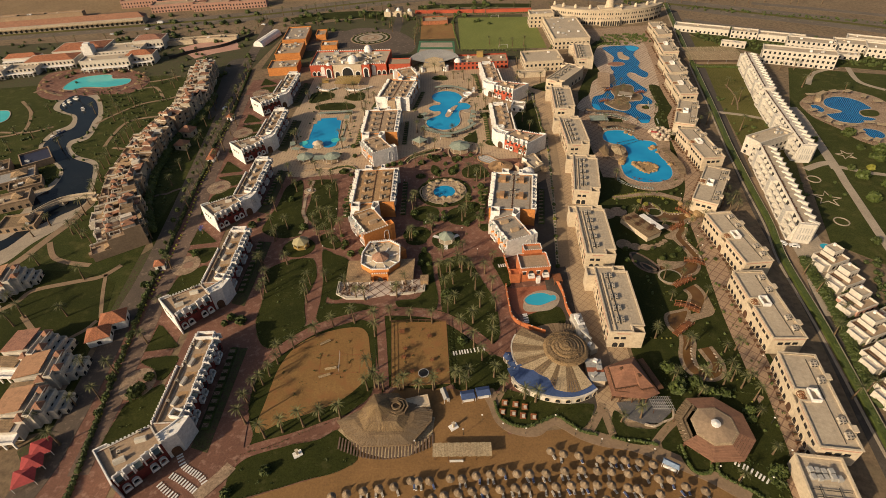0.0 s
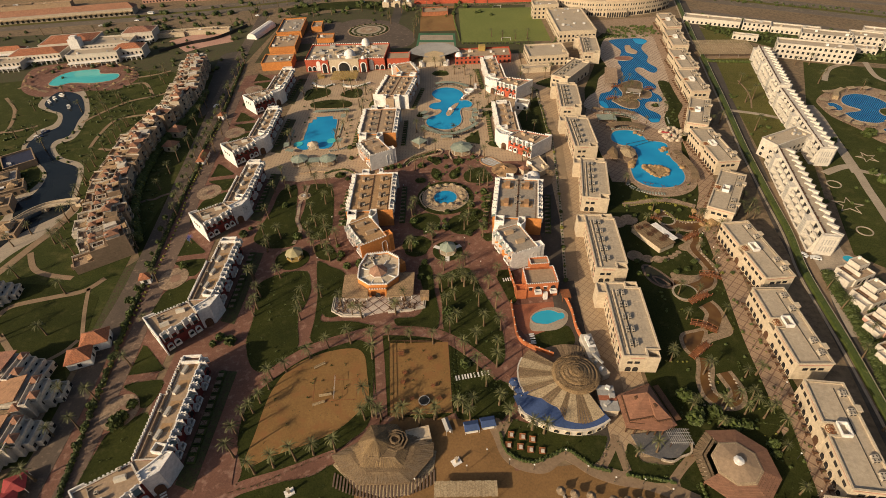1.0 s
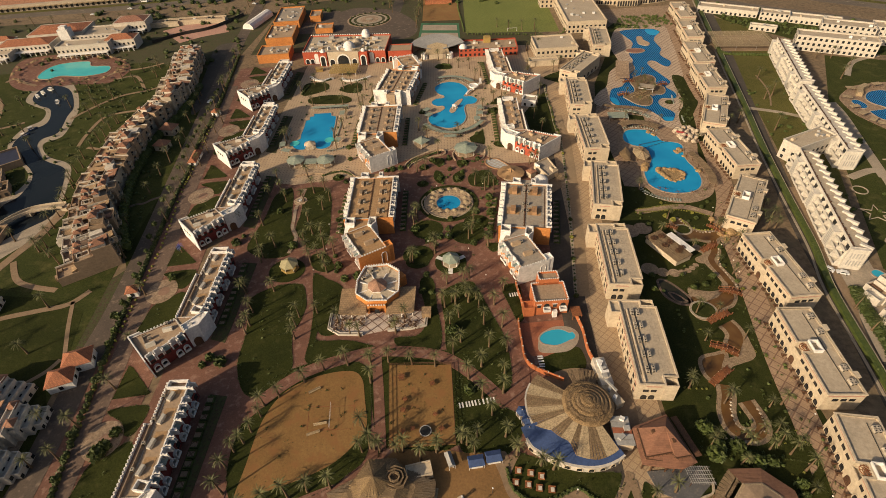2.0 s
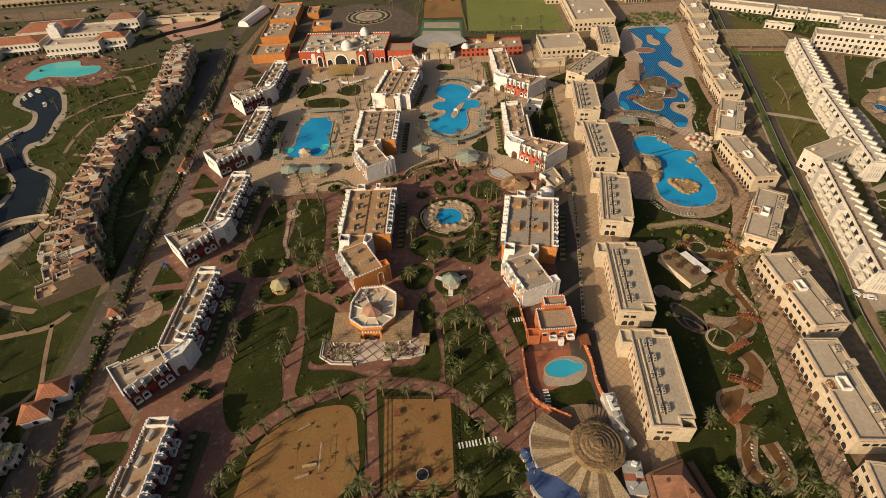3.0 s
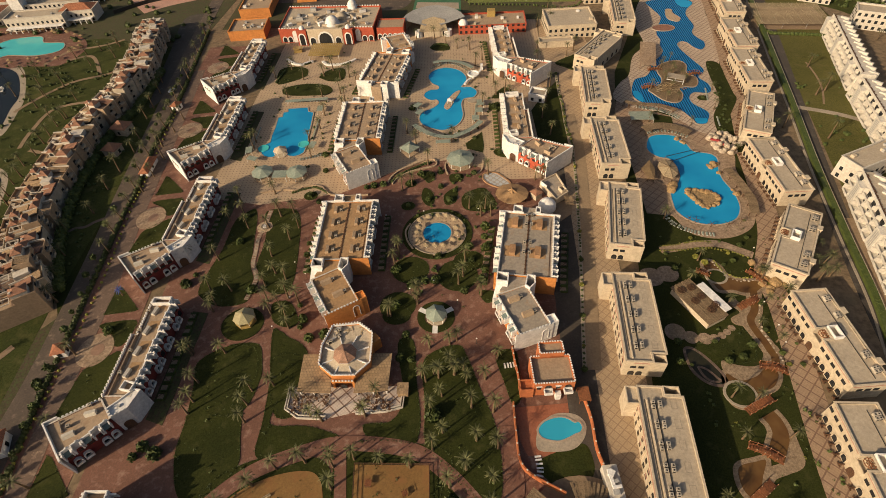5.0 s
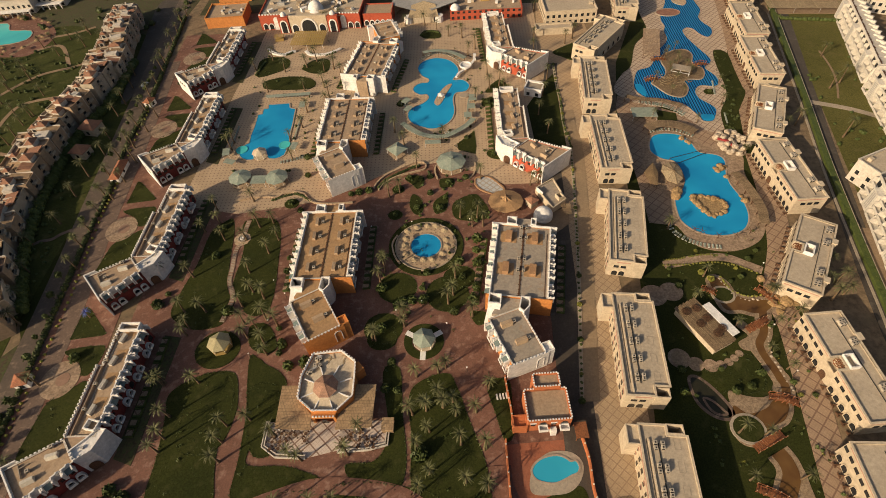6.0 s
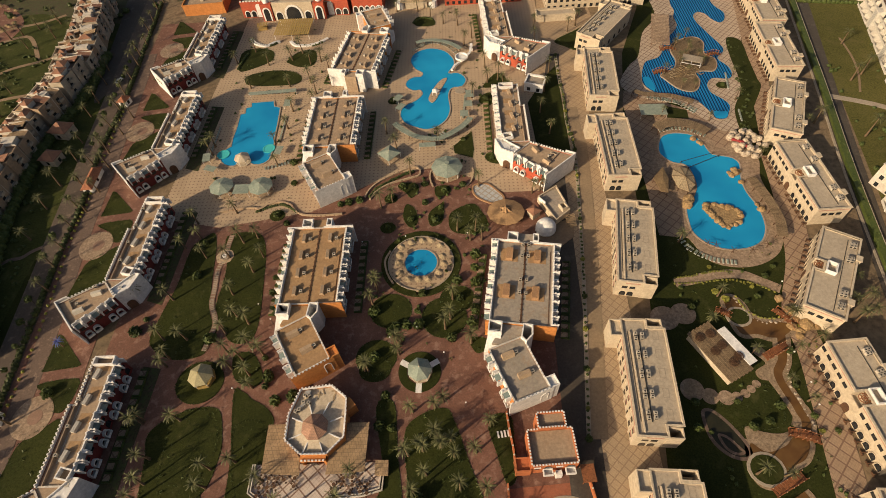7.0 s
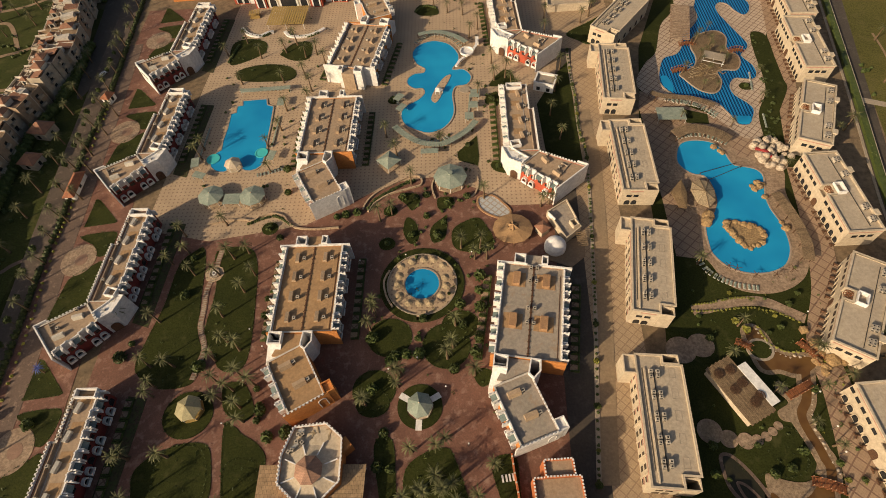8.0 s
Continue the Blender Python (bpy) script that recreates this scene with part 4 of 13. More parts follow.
path("frontage_road", [(224.8, 504.5), (259.4, 476.8), (303.5, 448.2), (347.4, 409.6), (382.2, 380.0)], 9, M_HIGHWAY, 0.06, "asphalt frontage road", "road")
path("frontage_road", [(307.2, 547.0), (344.8, 524.4), (400.3, 489.1), (455.0, 444.2)], 9, M_HIGHWAY, 0.06, "asphalt frontage road", "road")
path("frontage_strip", [(219.3, 489.6), (252.8, 461.7), (296.1, 434.5), (339.5, 397.7)], 4, M_CONCRETE, 0.07, "pale concrete strip along the road", "road")
patch("far_sand", [(-900, 600), (-120, 640), (0, 700), (0, 1500), (-1200, 1500)], M_SAND, 0.02, "open desert sand beyond the highway", False)
patch("hotel_grounds", [(-420, 400), (-230, 415), (-160, 400), (-150, 520), (-300, 525), (-440, 520)], M_SOIL, 0.04, "dark planted grounds of the western hotel", False)
patch("north_grounds", [(-150, 425), (70, 420), (80, 545), (-60, 560), (-150, 540)], M_SOIL, 0.035, "planted grounds north of the lobby", False)
patch("east_strip", [(130.1, 292.7), (132.4, 304.8), (138.4, 315.5), (141.1, 325.1), (143.0, 343.9), (146.0, 357.3), (151.7, 354.4), (150.3, 338.9), (148.9, 324.5), (148.4, 318.5), (141.1, 306.0), (135.2, 295.8), (131.0, 290.0)], M_LAWN, 0.2, "strip of lawn and shrubs beside the pool deck")
patch("deck_bed", circle(132.3, 320.9, 2.7, 2.3, 16), M_LAWN, 0.3, "round green bed in the pool deck", False)
path("east_road", [(224.3, 532.7), (201.3, 422.5), (178.3, 325.9), (162.5, 258.4), (150.5, 203.8), (143.8, 162.8), (137.0, 122.8), (130.5, 90.7), (126.2, 69.2)], 8, M_ASPHALT, 0.06, "dark asphalt service road", "road")

# ---- pools ----


def pool(pts, water_mat, label, steps=4, edge=0.55, coping=None):
    out = curve(pts, steps) if steps > 1 else list(pts)
    out = outline_ccw(out)
    KEEP_OFF.append(offset(out, 1.5))
    p = thing("pool", label, "swimming pool", kind="structure")
    part("coping", Shape().ring(offset(out, edge), -0.3, 0.36, edge), coping or M_CONCRETE, p)
    part("water", Shape().prism(out, -0.4, 0.26), water_mat, p, "clear blue pool water")
    return p


pool([(-82.8, 322.2), (-83.4, 325.2), (-73.1, 325.7), (-72.1, 321.9), (-69.1, 320.7), (-68.3, 308.3), (-68.0, 299.3), (-67.4, 296.1), (-67.4, 292.3), (-67.4, 288.9), (-67.8, 286.1), (-69.5, 284.4), (-71.7, 283.6), (-74.0, 284.0), (-75.9, 285.3), (-77.8, 287.6), (-79.1, 286.1), (-80.6, 284.7), (-82.2, 283.5), (-84.3, 283.6), (-86.4, 284.6), (-88.3, 286.5), (-89.2, 289.4), (-89.1, 291.8), (-87.8, 294.0), (-86.0, 295.5), (-86.6, 301.0), (-86.4, 308.4), (-86.9, 317.1), (-84.8, 317.7), (-85.2, 321.7)], M_POOL, "stepped rectangular blue pool with two round lobes", 1)
pool([(-9.1, 352.4), (-7.2, 358.2), (-2.7, 361.3), (1.9, 361.9), (8.0, 358.8), (11.9, 351.7), (11.8, 345.9), (9.2, 340.5), (14.3, 340.1), (17.5, 335.2), (15.6, 330.0), (10.6, 328.8), (9.0, 323.0), (9.7, 314.0), (8.2, 307.3), (4.2, 302.5), (-0.5, 300.8), (-5.2, 302.4), (-10.4, 306.0), (-12.6, 311.9), (-10.9, 317.1), (-5.6, 321.0), (-2.8, 325.2), (-3.9, 328.6), (-7.1, 328.5), (-10.5, 331.7), (-10.4, 335.6), (-7.4, 338.5), (-3.6, 339.0), (-3.1, 342.1), (-6.8, 345.6)], M_POOL, "blue figure-eight pool with a small side basin", 3)
fx, fy = -1.9, 229.9
solo("fountain_lawn", Shape().ring(circle(fx, fy, 14.2), -0.3, 0.3, 2.4), M_LAWN, "ring of dark lawn round the pool deck", "lawn", "", "structure")
LAWNS.append(circle(fx, fy, 14.0))
patch("fountain_deck", circle(fx, fy, 11.5), M_PAVE, 0.14, "round beige deck about the small pool", False)
pool(circle(fx, fy, 5.7), M_POOL, "round blue plunge pool", 1)
pool([(96.3, 287.4), (99.6, 290.2), (104.6, 290.6), (109.9, 288.8), (112.4, 284.1), (113.2, 279.7), (114.5, 277.1), (119.2, 275.7), (121.8, 274.2), (122.7, 270.8), (120.5, 262.9), (120.3, 256.5), (121.6, 250.3), (121.8, 244.3), (120.7, 238.7), (117.6, 233.7), (113.1, 231.2), (108.4, 230.5), (103.2, 231.1), (98.6, 233.9), (95.7, 238.4), (95.5, 243.0), (96.2, 248.9), (97.9, 252.4), (101.3, 256.0), (103.5, 262.4), (103.5, 269.0), (101.9, 272.6), (98.1, 273.9), (95.3, 276.9), (94.2, 280.7)], M_POOL, "large blue lagoon pool with a rock island", 3)
pool([(132.6, 438.1), (142.5, 441.0), (151.5, 441.0), (158.7, 440.1), (161.7, 435.7), (161.2, 431.8), (156.2, 425.6), (152.8, 418.3), (152.5, 410.1), (152.7, 401.2), (149.0, 393.0), (149.7, 386.3), (152.0, 380.5), (150.6, 374.3), (147.1, 370.8), (144.0, 374.9), (142.4, 379.8), (139.2, 381.7), (136.2, 378.8), (136.0, 373.4), (137.7, 365.6), (139.7, 358.1), (141.8, 349.5), (139.9, 344.9), (136.5, 341.1), (139.3, 334.4), (139.0, 328.1), (136.2, 325.2), (130.4, 326.3), (127.5, 324.6), (125.6, 320.5), (126.1, 315.8), (129.6, 310.9), (130.9, 306.8), (129.0, 302.0), (126.6, 298.4), (122.7, 298.7), (121.8, 302.0), (119.8, 307.6), (117.1, 312.4), (109.1, 315.9), (101.9, 318.2), (98.4, 323.8), (98.5, 329.4), (101.1, 337.5), (103.8, 341.9), (109.5, 344.1), (113.3, 349.9), (115.3, 357.4), (121.2, 363.4), (125.6, 370.5), (126.2, 379.0), (128.0, 384.4), (127.7, 391.0), (129.6, 399.3), (132.9, 405.9), (136.2, 415.5), (133.9, 428.0)], M_LAZY, "winding blue pool with dark wavy stripes", 3)
for q in ([(152.1, 438.9), (156.9, 439.3), (160.9, 435.8), (160.8, 431.9), (156.8, 427.4), (152.5, 429.8)], [(122.7, 303.0), (125.7, 303.3), (128.6, 302.6), (126.8, 298.9), (123.1, 299.2)], [(99.2, 329.3), (101.9, 329.1), (102.7, 323.5), (101.9, 319.4), (99.0, 323.8)]):
    patch("shallow_basin", q, M_POOL, 0.29, "pale blue shallow basin", True, "pool")


def island(pts, material, label, smooth=True):
    """Land in the pool with a pale stone edge."""
    out = outline_ccw(curve(pts, 4)) if smooth else outline_ccw(pts)
    p = thing("pool_island", label, "island", kind="structure")
    part("land", Shape().prism(offset(out, -0.4), -0.3, 0.5), material, p)
    part("coping", Shape().ring(out, -0.3, 0.56, 0.5), M_CONCRETE, p)


island([(118.9, 355.0), (126.8, 359.3), (132.2, 358.8), (134.0, 353.7), (131.8, 345.5), (135.2, 341.2), (134.6, 335.4), (131.7, 331.2), (127.1, 331.5), (123.4, 330.5), (123.6, 324.9), (121.2, 319.1), (117.5, 317.0), (112.3, 319.8), (108.4, 326.7), (107.3, 330.6), (114.4, 335.1), (116.8, 341.4), (116.4, 348.2)], M_OLDTHATCH, "brown planted island with matting roofs in the striped pool")
island([(142.0, 425.2), (145.7, 424.8), (145.2, 419.2), (147.7, 412.4), (145.0, 407.3), (140.4, 410.5), (139.8, 416.0)], M_PAVE, "small pale island in the striped pool")
island(circle(133.7, 399.7, 7.0, 4.5), M_BROWNTILE, "small brown bar island in the striped pool", False)
pool([(29.5, 147.9), (31.2, 150.1), (33.8, 151.3), (36.8, 151.7), (38.9, 151.0), (40.3, 150.0), (41.6, 150.2), (42.3, 148.8), (41.6, 147.3), (40.0, 146.7), (38.0, 145.7), (35.2, 144.7), (32.3, 145.0), (30.2, 145.9)], M_TILEPOOL, "small blue villa pool", 3)
pool([(-301.0, 399.7), (-302.9, 413.8), (-296.6, 423.9), (-276.7, 426.6), (-269.7, 417.1), (-254.9, 415.4), (-252.2, 404.5), (-265.5, 399.1), (-284.6, 401.3), (-291.0, 396.4)], M_TURQ, "turquoise free-form pool of the neighbouring hotel", 3)
pool([(-330.2, 354.5), (-328.3, 360.9), (-320.4, 361.1), (-314.7, 354.8), (-311.0, 345.2), (-315.2, 341.1)], M_TURQ, "round turquoise pool", 3)
pool([(246.2, 317.8), (251.1, 322.7), (258.5, 324.6), (264.4, 322.2), (268.2, 316.4), (269.1, 309.4), (268.6, 305.2), (261.4, 303.4), (257.7, 299.7), (257.5, 294.9), (260.4, 293.0), (261.8, 290.1), (249.4, 286.4), (243.4, 287.7), (238.8, 291.2), (237.7, 297.7), (238.4, 300.0), (244.6, 301.0), (248.8, 302.2), (248.5, 304.7), (245.4, 308.4), (244.3, 312.8)], M_LAZY, "round blue striped pool of the neighbouring hotel", 3)
pool([(235.0, 312.9), (239.2, 313.3), (240.4, 307.2), (237.5, 303.4), (234.7, 305.3)], M_LAZY, "small blue striped pool", 3)
pool([(247.1, 279.1), (252.3, 277.9), (254.9, 273.3), (252.3, 267.9), (246.3, 267.1), (244.9, 271.4)], M_LAZY, "small blue striped pool", 3)
patch("pool_islet", [(259.8, 302.0), (265.1, 303.1), (269.5, 301.8), (268.0, 296.3), (263.0, 294.4), (258.4, 296.4)], M_OLIVE, 0.4, "green islet at the pool's edge")
# lagoon of the western resort
patch("lagoon_bank", [(-288.5, 364.7), (-291.5, 393.1), (-266.3, 384.9), (-244.3, 350.6), (-238.1, 332.0), (-233.8, 311.0), (-240.4, 303.8), (-237.2, 296.1), (-227.4, 286.6), (-214.1, 280.0), (-206.3, 269.3), (-195.9, 241.4), (-189.8, 232.7), (-193.2, 217.6), (-203.0, 199.6), (-209.0, 183.2), (-225.7, 184.2), (-241.6, 206.5), (-230.0, 215.2), (-225.9, 227.4), (-232.5, 244.1), (-227.0, 255.3), (-231.5, 271.4), (-259.8, 298.0), (-265.2, 321.1), (-259.1, 332.3), (-264.4, 346.1), (-276.9, 353.9)], M_CONCRETE, 0.1, "pale stone bank of the lagoon", True, "lagoon")
LAGOON = [(-284.7, 366.3), (-284.7, 384.8), (-265.5, 377.5), (-248.2, 351.0), (-244.6, 336.2), (-239.2, 315.5), (-245.0, 308.1), (-241.9, 298.0), (-229.5, 284.0), (-214.8, 276.0), (-209.1, 268.3), (-199.7, 244.5), (-195.6, 232.1), (-203.9, 220.8), (-210.2, 211.5), (-216.0, 193.9), (-231.8, 192.8), (-237.5, 200.9), (-221.1, 201.6), (-217.2, 218.2), (-226.7, 239.7), (-222.8, 250.9), (-228.7, 271.1), (-256.8, 297.8), (-260.3, 316.6), (-253.4, 328.3), (-261.5, 346.8), (-273.9, 354.5)]
KEEP_OFF.append(curve(LAGOON, 4))
patch("lagoon", LAGOON, M_LAGOON, 0.18, "dark still lagoon water", True, "lagoon")

# ---- hotel blocks ----
def arch_pts(w, h, n=6):
    """Outline of a round-headed opening, in x and z, standing on 0."""
    r = w / 2
    return [(-r, 0), (r, 0)] + [(r * math.cos(math.pi * i / n), h - r + r * math.sin(math.pi * i / n)) for i in range(n + 1)]


def arch_ring(w, h, thick, depth, n=6):
    """A round-headed surround that stands out from a wall facing -y."""
    s = Shape()
    inn, out = arch_pts(w, h, n)[1:] , arch_pts(w + 2 * thick, h + thick, n)[1:]
    inn, out = inn + [(-w / 2, 0)], out + [(-w / 2 - thick, 0)]
    k = len(inn)
    vs = [(x, -depth, z) for x, z in inn] + [(x, -depth, z) for x, z in out] + [(x, 0, z) for x, z in inn] + [(x, 0, z) for x, z in out]
    fs = []
    for i in range(k - 1):
        fs += [(i, i + 1, k + i + 1, k + i), (k + i, k + i + 1, 3 * k + i + 1, 3 * k + i), (i + 1, i, 2 * k + i, 2 * k + i + 1)]
    return s.add(vs, fs)


def arch_pane(w, h, depth, n=6):
    o = arch_pts(w, h, n)
    k = len(o)
    s = Shape().add([(x, -depth, z) for x, z in o] + [(x, 0, z) for x, z in o], [tuple(range(k))] + [(i, (i + 1) % k, k + (i + 1) % k, k + i)[::-1] for i in range(k)])
    return s


ME_ARCH_WHITE = arch_ring(1.9, 2.5, 0.32, 0.9).mesh("arch_surround", M_WHITE)
ME_ARCH_CREAM = arch_ring(1.9, 2.3, 0.25, 0.2).mesh("arch_surround", M_CREAM)
ME_ARCH_PANE = arch_pane(1.9, 2.4, 0.06).mesh("window_pane", M_GLASS)
ME_WINDOW = Shape().box(0, -0.04, 0, 1.3, 0.08, 1.7).mesh("window_pane", M_GLASS)
ME_WIDEWINDOW = Shape().box(0, -0.04, 0, 1.7, 0.08, 1.2).mesh("window_pane", M_GLASS)
ME_HOOD = Shape().box(0, -0.15, 1.75, 1.8, 0.3, 0.2).mesh("window_surround", M_WHITE)
ME_CREAMHOOD = Shape().box(0, -0.12, 1.75, 1.8, 0.24, 0.2).mesh("window_surround", M_PINK)
ME_FIN = Shape().box(-0.95, 0, 0, 0.4, 2.5, 3.0).box(0, -1.1, 0, 2.2, 0.36, 2.9).box(-0.1, 1.1, 0, 2.0, 0.36, 2.4).box(0.95, -1.1, 2.9, 0.4, 0.42, 0.3).box(-0.1, -1.1, 2.9, 0.4, 0.42, 0.3).box(-0.95, 0.5, 3.0, 0.44, 0.4, 0.3).mesh("balcony_wall", M_WHITE)
ME_SCREEN = Shape().box(-0.5, 0, 0, 0.36, 2.6, 2.6).box(0.2, -1.15, 0, 1.6, 0.36, 2.5).mesh("balcony_wall", M_WHITE)
ME_AWNING = Shape().add([(-0.9, -0.95, 1.1), (-0.9, 0.95, 1.1), (0.9, 0.95, 0.5), (0.9, -0.95, 0.5), (-0.9, -0.95, 1.0), (-0.9, 0.95, 1.0), (0.9, 0.95, 0.4), (0.9, -0.95, 0.4)],
                          [(0, 3, 2, 1), (4, 5, 6, 7), (0, 1, 5, 4), (1, 2, 6, 5), (2, 3, 7, 6), (3, 0, 4, 7)]).mesh("awning", M_TEAL)
ME_ARCHBALCONY = Shape().add(*(lambda r: (r.v, r.f))(arch_ring(1.6, 2.1, 0.3, 1.0))).box(0, -0.62, -0.25, 2.3, 1.3, 0.25).box(0, -1.2, -0.1, 2.3, 0.16, 0.85).mesh("arched_balcony", M_WHITE)


def hutch_mesh(material):
    """A rooftop machine hood with a sloping back."""
    return Shape().add([(-0.9, -1.9, 0), (0.9, -1.9, 0), (0.9, 1.9, 0), (-0.9, 1.9, 0), (-0.35, -1.9, 1.5), (0.9, -1.9, 1.3), (0.9, 1.9, 1.3), (-0.35, 1.9, 1.5)],
                       [(3, 2, 1, 0), (4, 5, 6, 7), (0, 1, 5, 4), (1, 2, 6, 5), (2, 3, 7, 6), (3, 0, 4, 7)]).mesh("roof_hood", material)


ME_HUTCH_ORANGE = hutch_mesh(M_HOOD)
ME_HUTCH_GREY = hutch_mesh(M_PALEHOOD)
ME_BOXHOOD = Shape().box(0, 0, 0, 2.2, 4.6, 1.3, 0, 0.94).box(0.9, 0, 1.3, 0.5, 4.2, 0.12).mesh("roof_hood", M_RUSTHOOD)
ME_COOLER = joined("cooling_unit", ((Shape().box(0, 0, 0.25, 0.95, 0.95, 0.9).box(-0.35, -0.35, 0, 0.1, 0.1, 0.25).box(0.35, 0.35, 0, 0.1, 0.1, 0.25).box(0.35, -0.35, 0, 0.1, 0.1, 0.25).box(-0.35, 0.35, 0, 0.1, 0.1, 0.25), M_CASING), (Shape().box(0, -0.48, 0.35, 0.7, 0.05, 0.65).cone(0, 0, 1.15, 0.25, 0.05, 8, 0.22), M_DARK)))
ME_ROOFPATCH = Shape().box(0, 0, 0, 3.4, 3.0, 0.05).mesh("roof_patch", M_ROOFORANGE)
def terrace_garden():
    """A small walled terrace: clipped hedge on three sides of a brown paved floor."""
    r = random.Random(5)
    leaf = Shape()
    for x0, y0, x1, y1 in ((-1.1, -1.2, 1.1, -1.2), (1.1, -1.2, 1.1, 1.2), (-1.1, 1.2, 1.1, 1.2)):
        leaf.box((x0 + x1) / 2, (y0 + y1) / 2, 0, abs(x1 - x0) + 0.5, abs(y1 - y0) + 0.5, 0.75, 0, 0.85)
        for k in range(14):
            t = r.random()
            px, py, pz = x0 + (x1 - x0) * t + r.uniform(-0.3, 0.3), y0 + (y1 - y0) * t + r.uniform(-0.3, 0.3), r.uniform(0.5, 1.0)
            a = r.uniform(0, 3.14)
            leaf.add([(px - 0.25 * math.cos(a), py - 0.25 * math.sin(a), pz), (px, py, pz + 0.12), (px + 0.25 * math.cos(a), py + 0.25 * math.sin(a), pz), (px, py, pz - 0.1)], [(0, 1, 2, 3)])
    return joined("terrace_hedge", ((leaf, M_LEAF), (Shape().box(-0.3, 0, 0, 2.2, 1.9, 0.3), M_WALK)))


ME_TUB = terrace_garden()


def merlons(s, x0, y0, x1, y1, z, size=0.55, gap=0.55, h=0.5):
    """A row of small battlements along a line."""
    d = Vector((x1 - x0, y1 - y0))
    n = max(int(d.length / (size + gap)), 1)
    rot = math.degrees(math.atan2(d.y, d.x))
    for i in range(n):
        t = (i + 0.5) / n
        s.box(x0 + d.x * t, y0 + d.y * t, z, size, 0.4, h, rot)
    return s


def cooler(parent, x, y, z, rot=0):
    piece("cooling_unit", ME_COOLER, parent, pose(x, y, z, 0, 0, rot))


def body(parent, pts, h, wall, roof, deck_drop=0.3, wall_label="", roof_label=""):
    """Outer walls with a parapet and a sunk flat roof."""
    s = Shape().ring(pts, 0, h, 0.4)
    part("wall", s, wall, parent, wall_label)
    if wall in (M_RED, M_ORANGE, M_MAROON):
        part("coping", Shape().ring(offset(outline_ccw(pts), 0.04), h, h + 0.08, 0.52), M_OFFWHITE, parent, "pale parapet coping")
    inner = offset(outline_ccw(pts), -0.38)
    part("roof", Shape().prism(inner, h - deck_drop - 0.3, h - deck_drop), roof, parent, roof_label)


def facade(parent, x, y, rot, length, bays, h=9.0):
    """Walled roof balconies, awnings and arched balconies on a wall whose outward side is +x before the turn; x, y is its middle."""
    base = pose(x, y, 0, 0, 0, rot)
    step = length / bays
    for i in range(bays):
        yy = -length / 2 + step * (i + 0.5)
        if i % 4 != 2:
            piece("balcony_wall", ME_FIN, parent, base @ pose(1.0, yy, 6.5))
        else:
            piece("balcony_wall", ME_SCREEN, parent, base @ pose(0.6, yy, 6.5))
        if i % 2 == 0:
            piece("awning", ME_AWNING, parent, base @ pose(1.0, yy, 7.3))
        piece("window_pane", ME_WIDEWINDOW, parent, base @ pose(0.0, yy, 4.3, 0, 0, 90))
        if i % 6 not in (2, 5):
            piece("arched_balcony", ME_ARCHBALCONY, parent, base @ pose(0.0, yy, 1.0, 0, 0, 90))
        if i % 2:
            piece("window_pane", ME_ARCH_PANE, parent, base @ pose(0.0, yy, 1.0, 0, 0, 90))


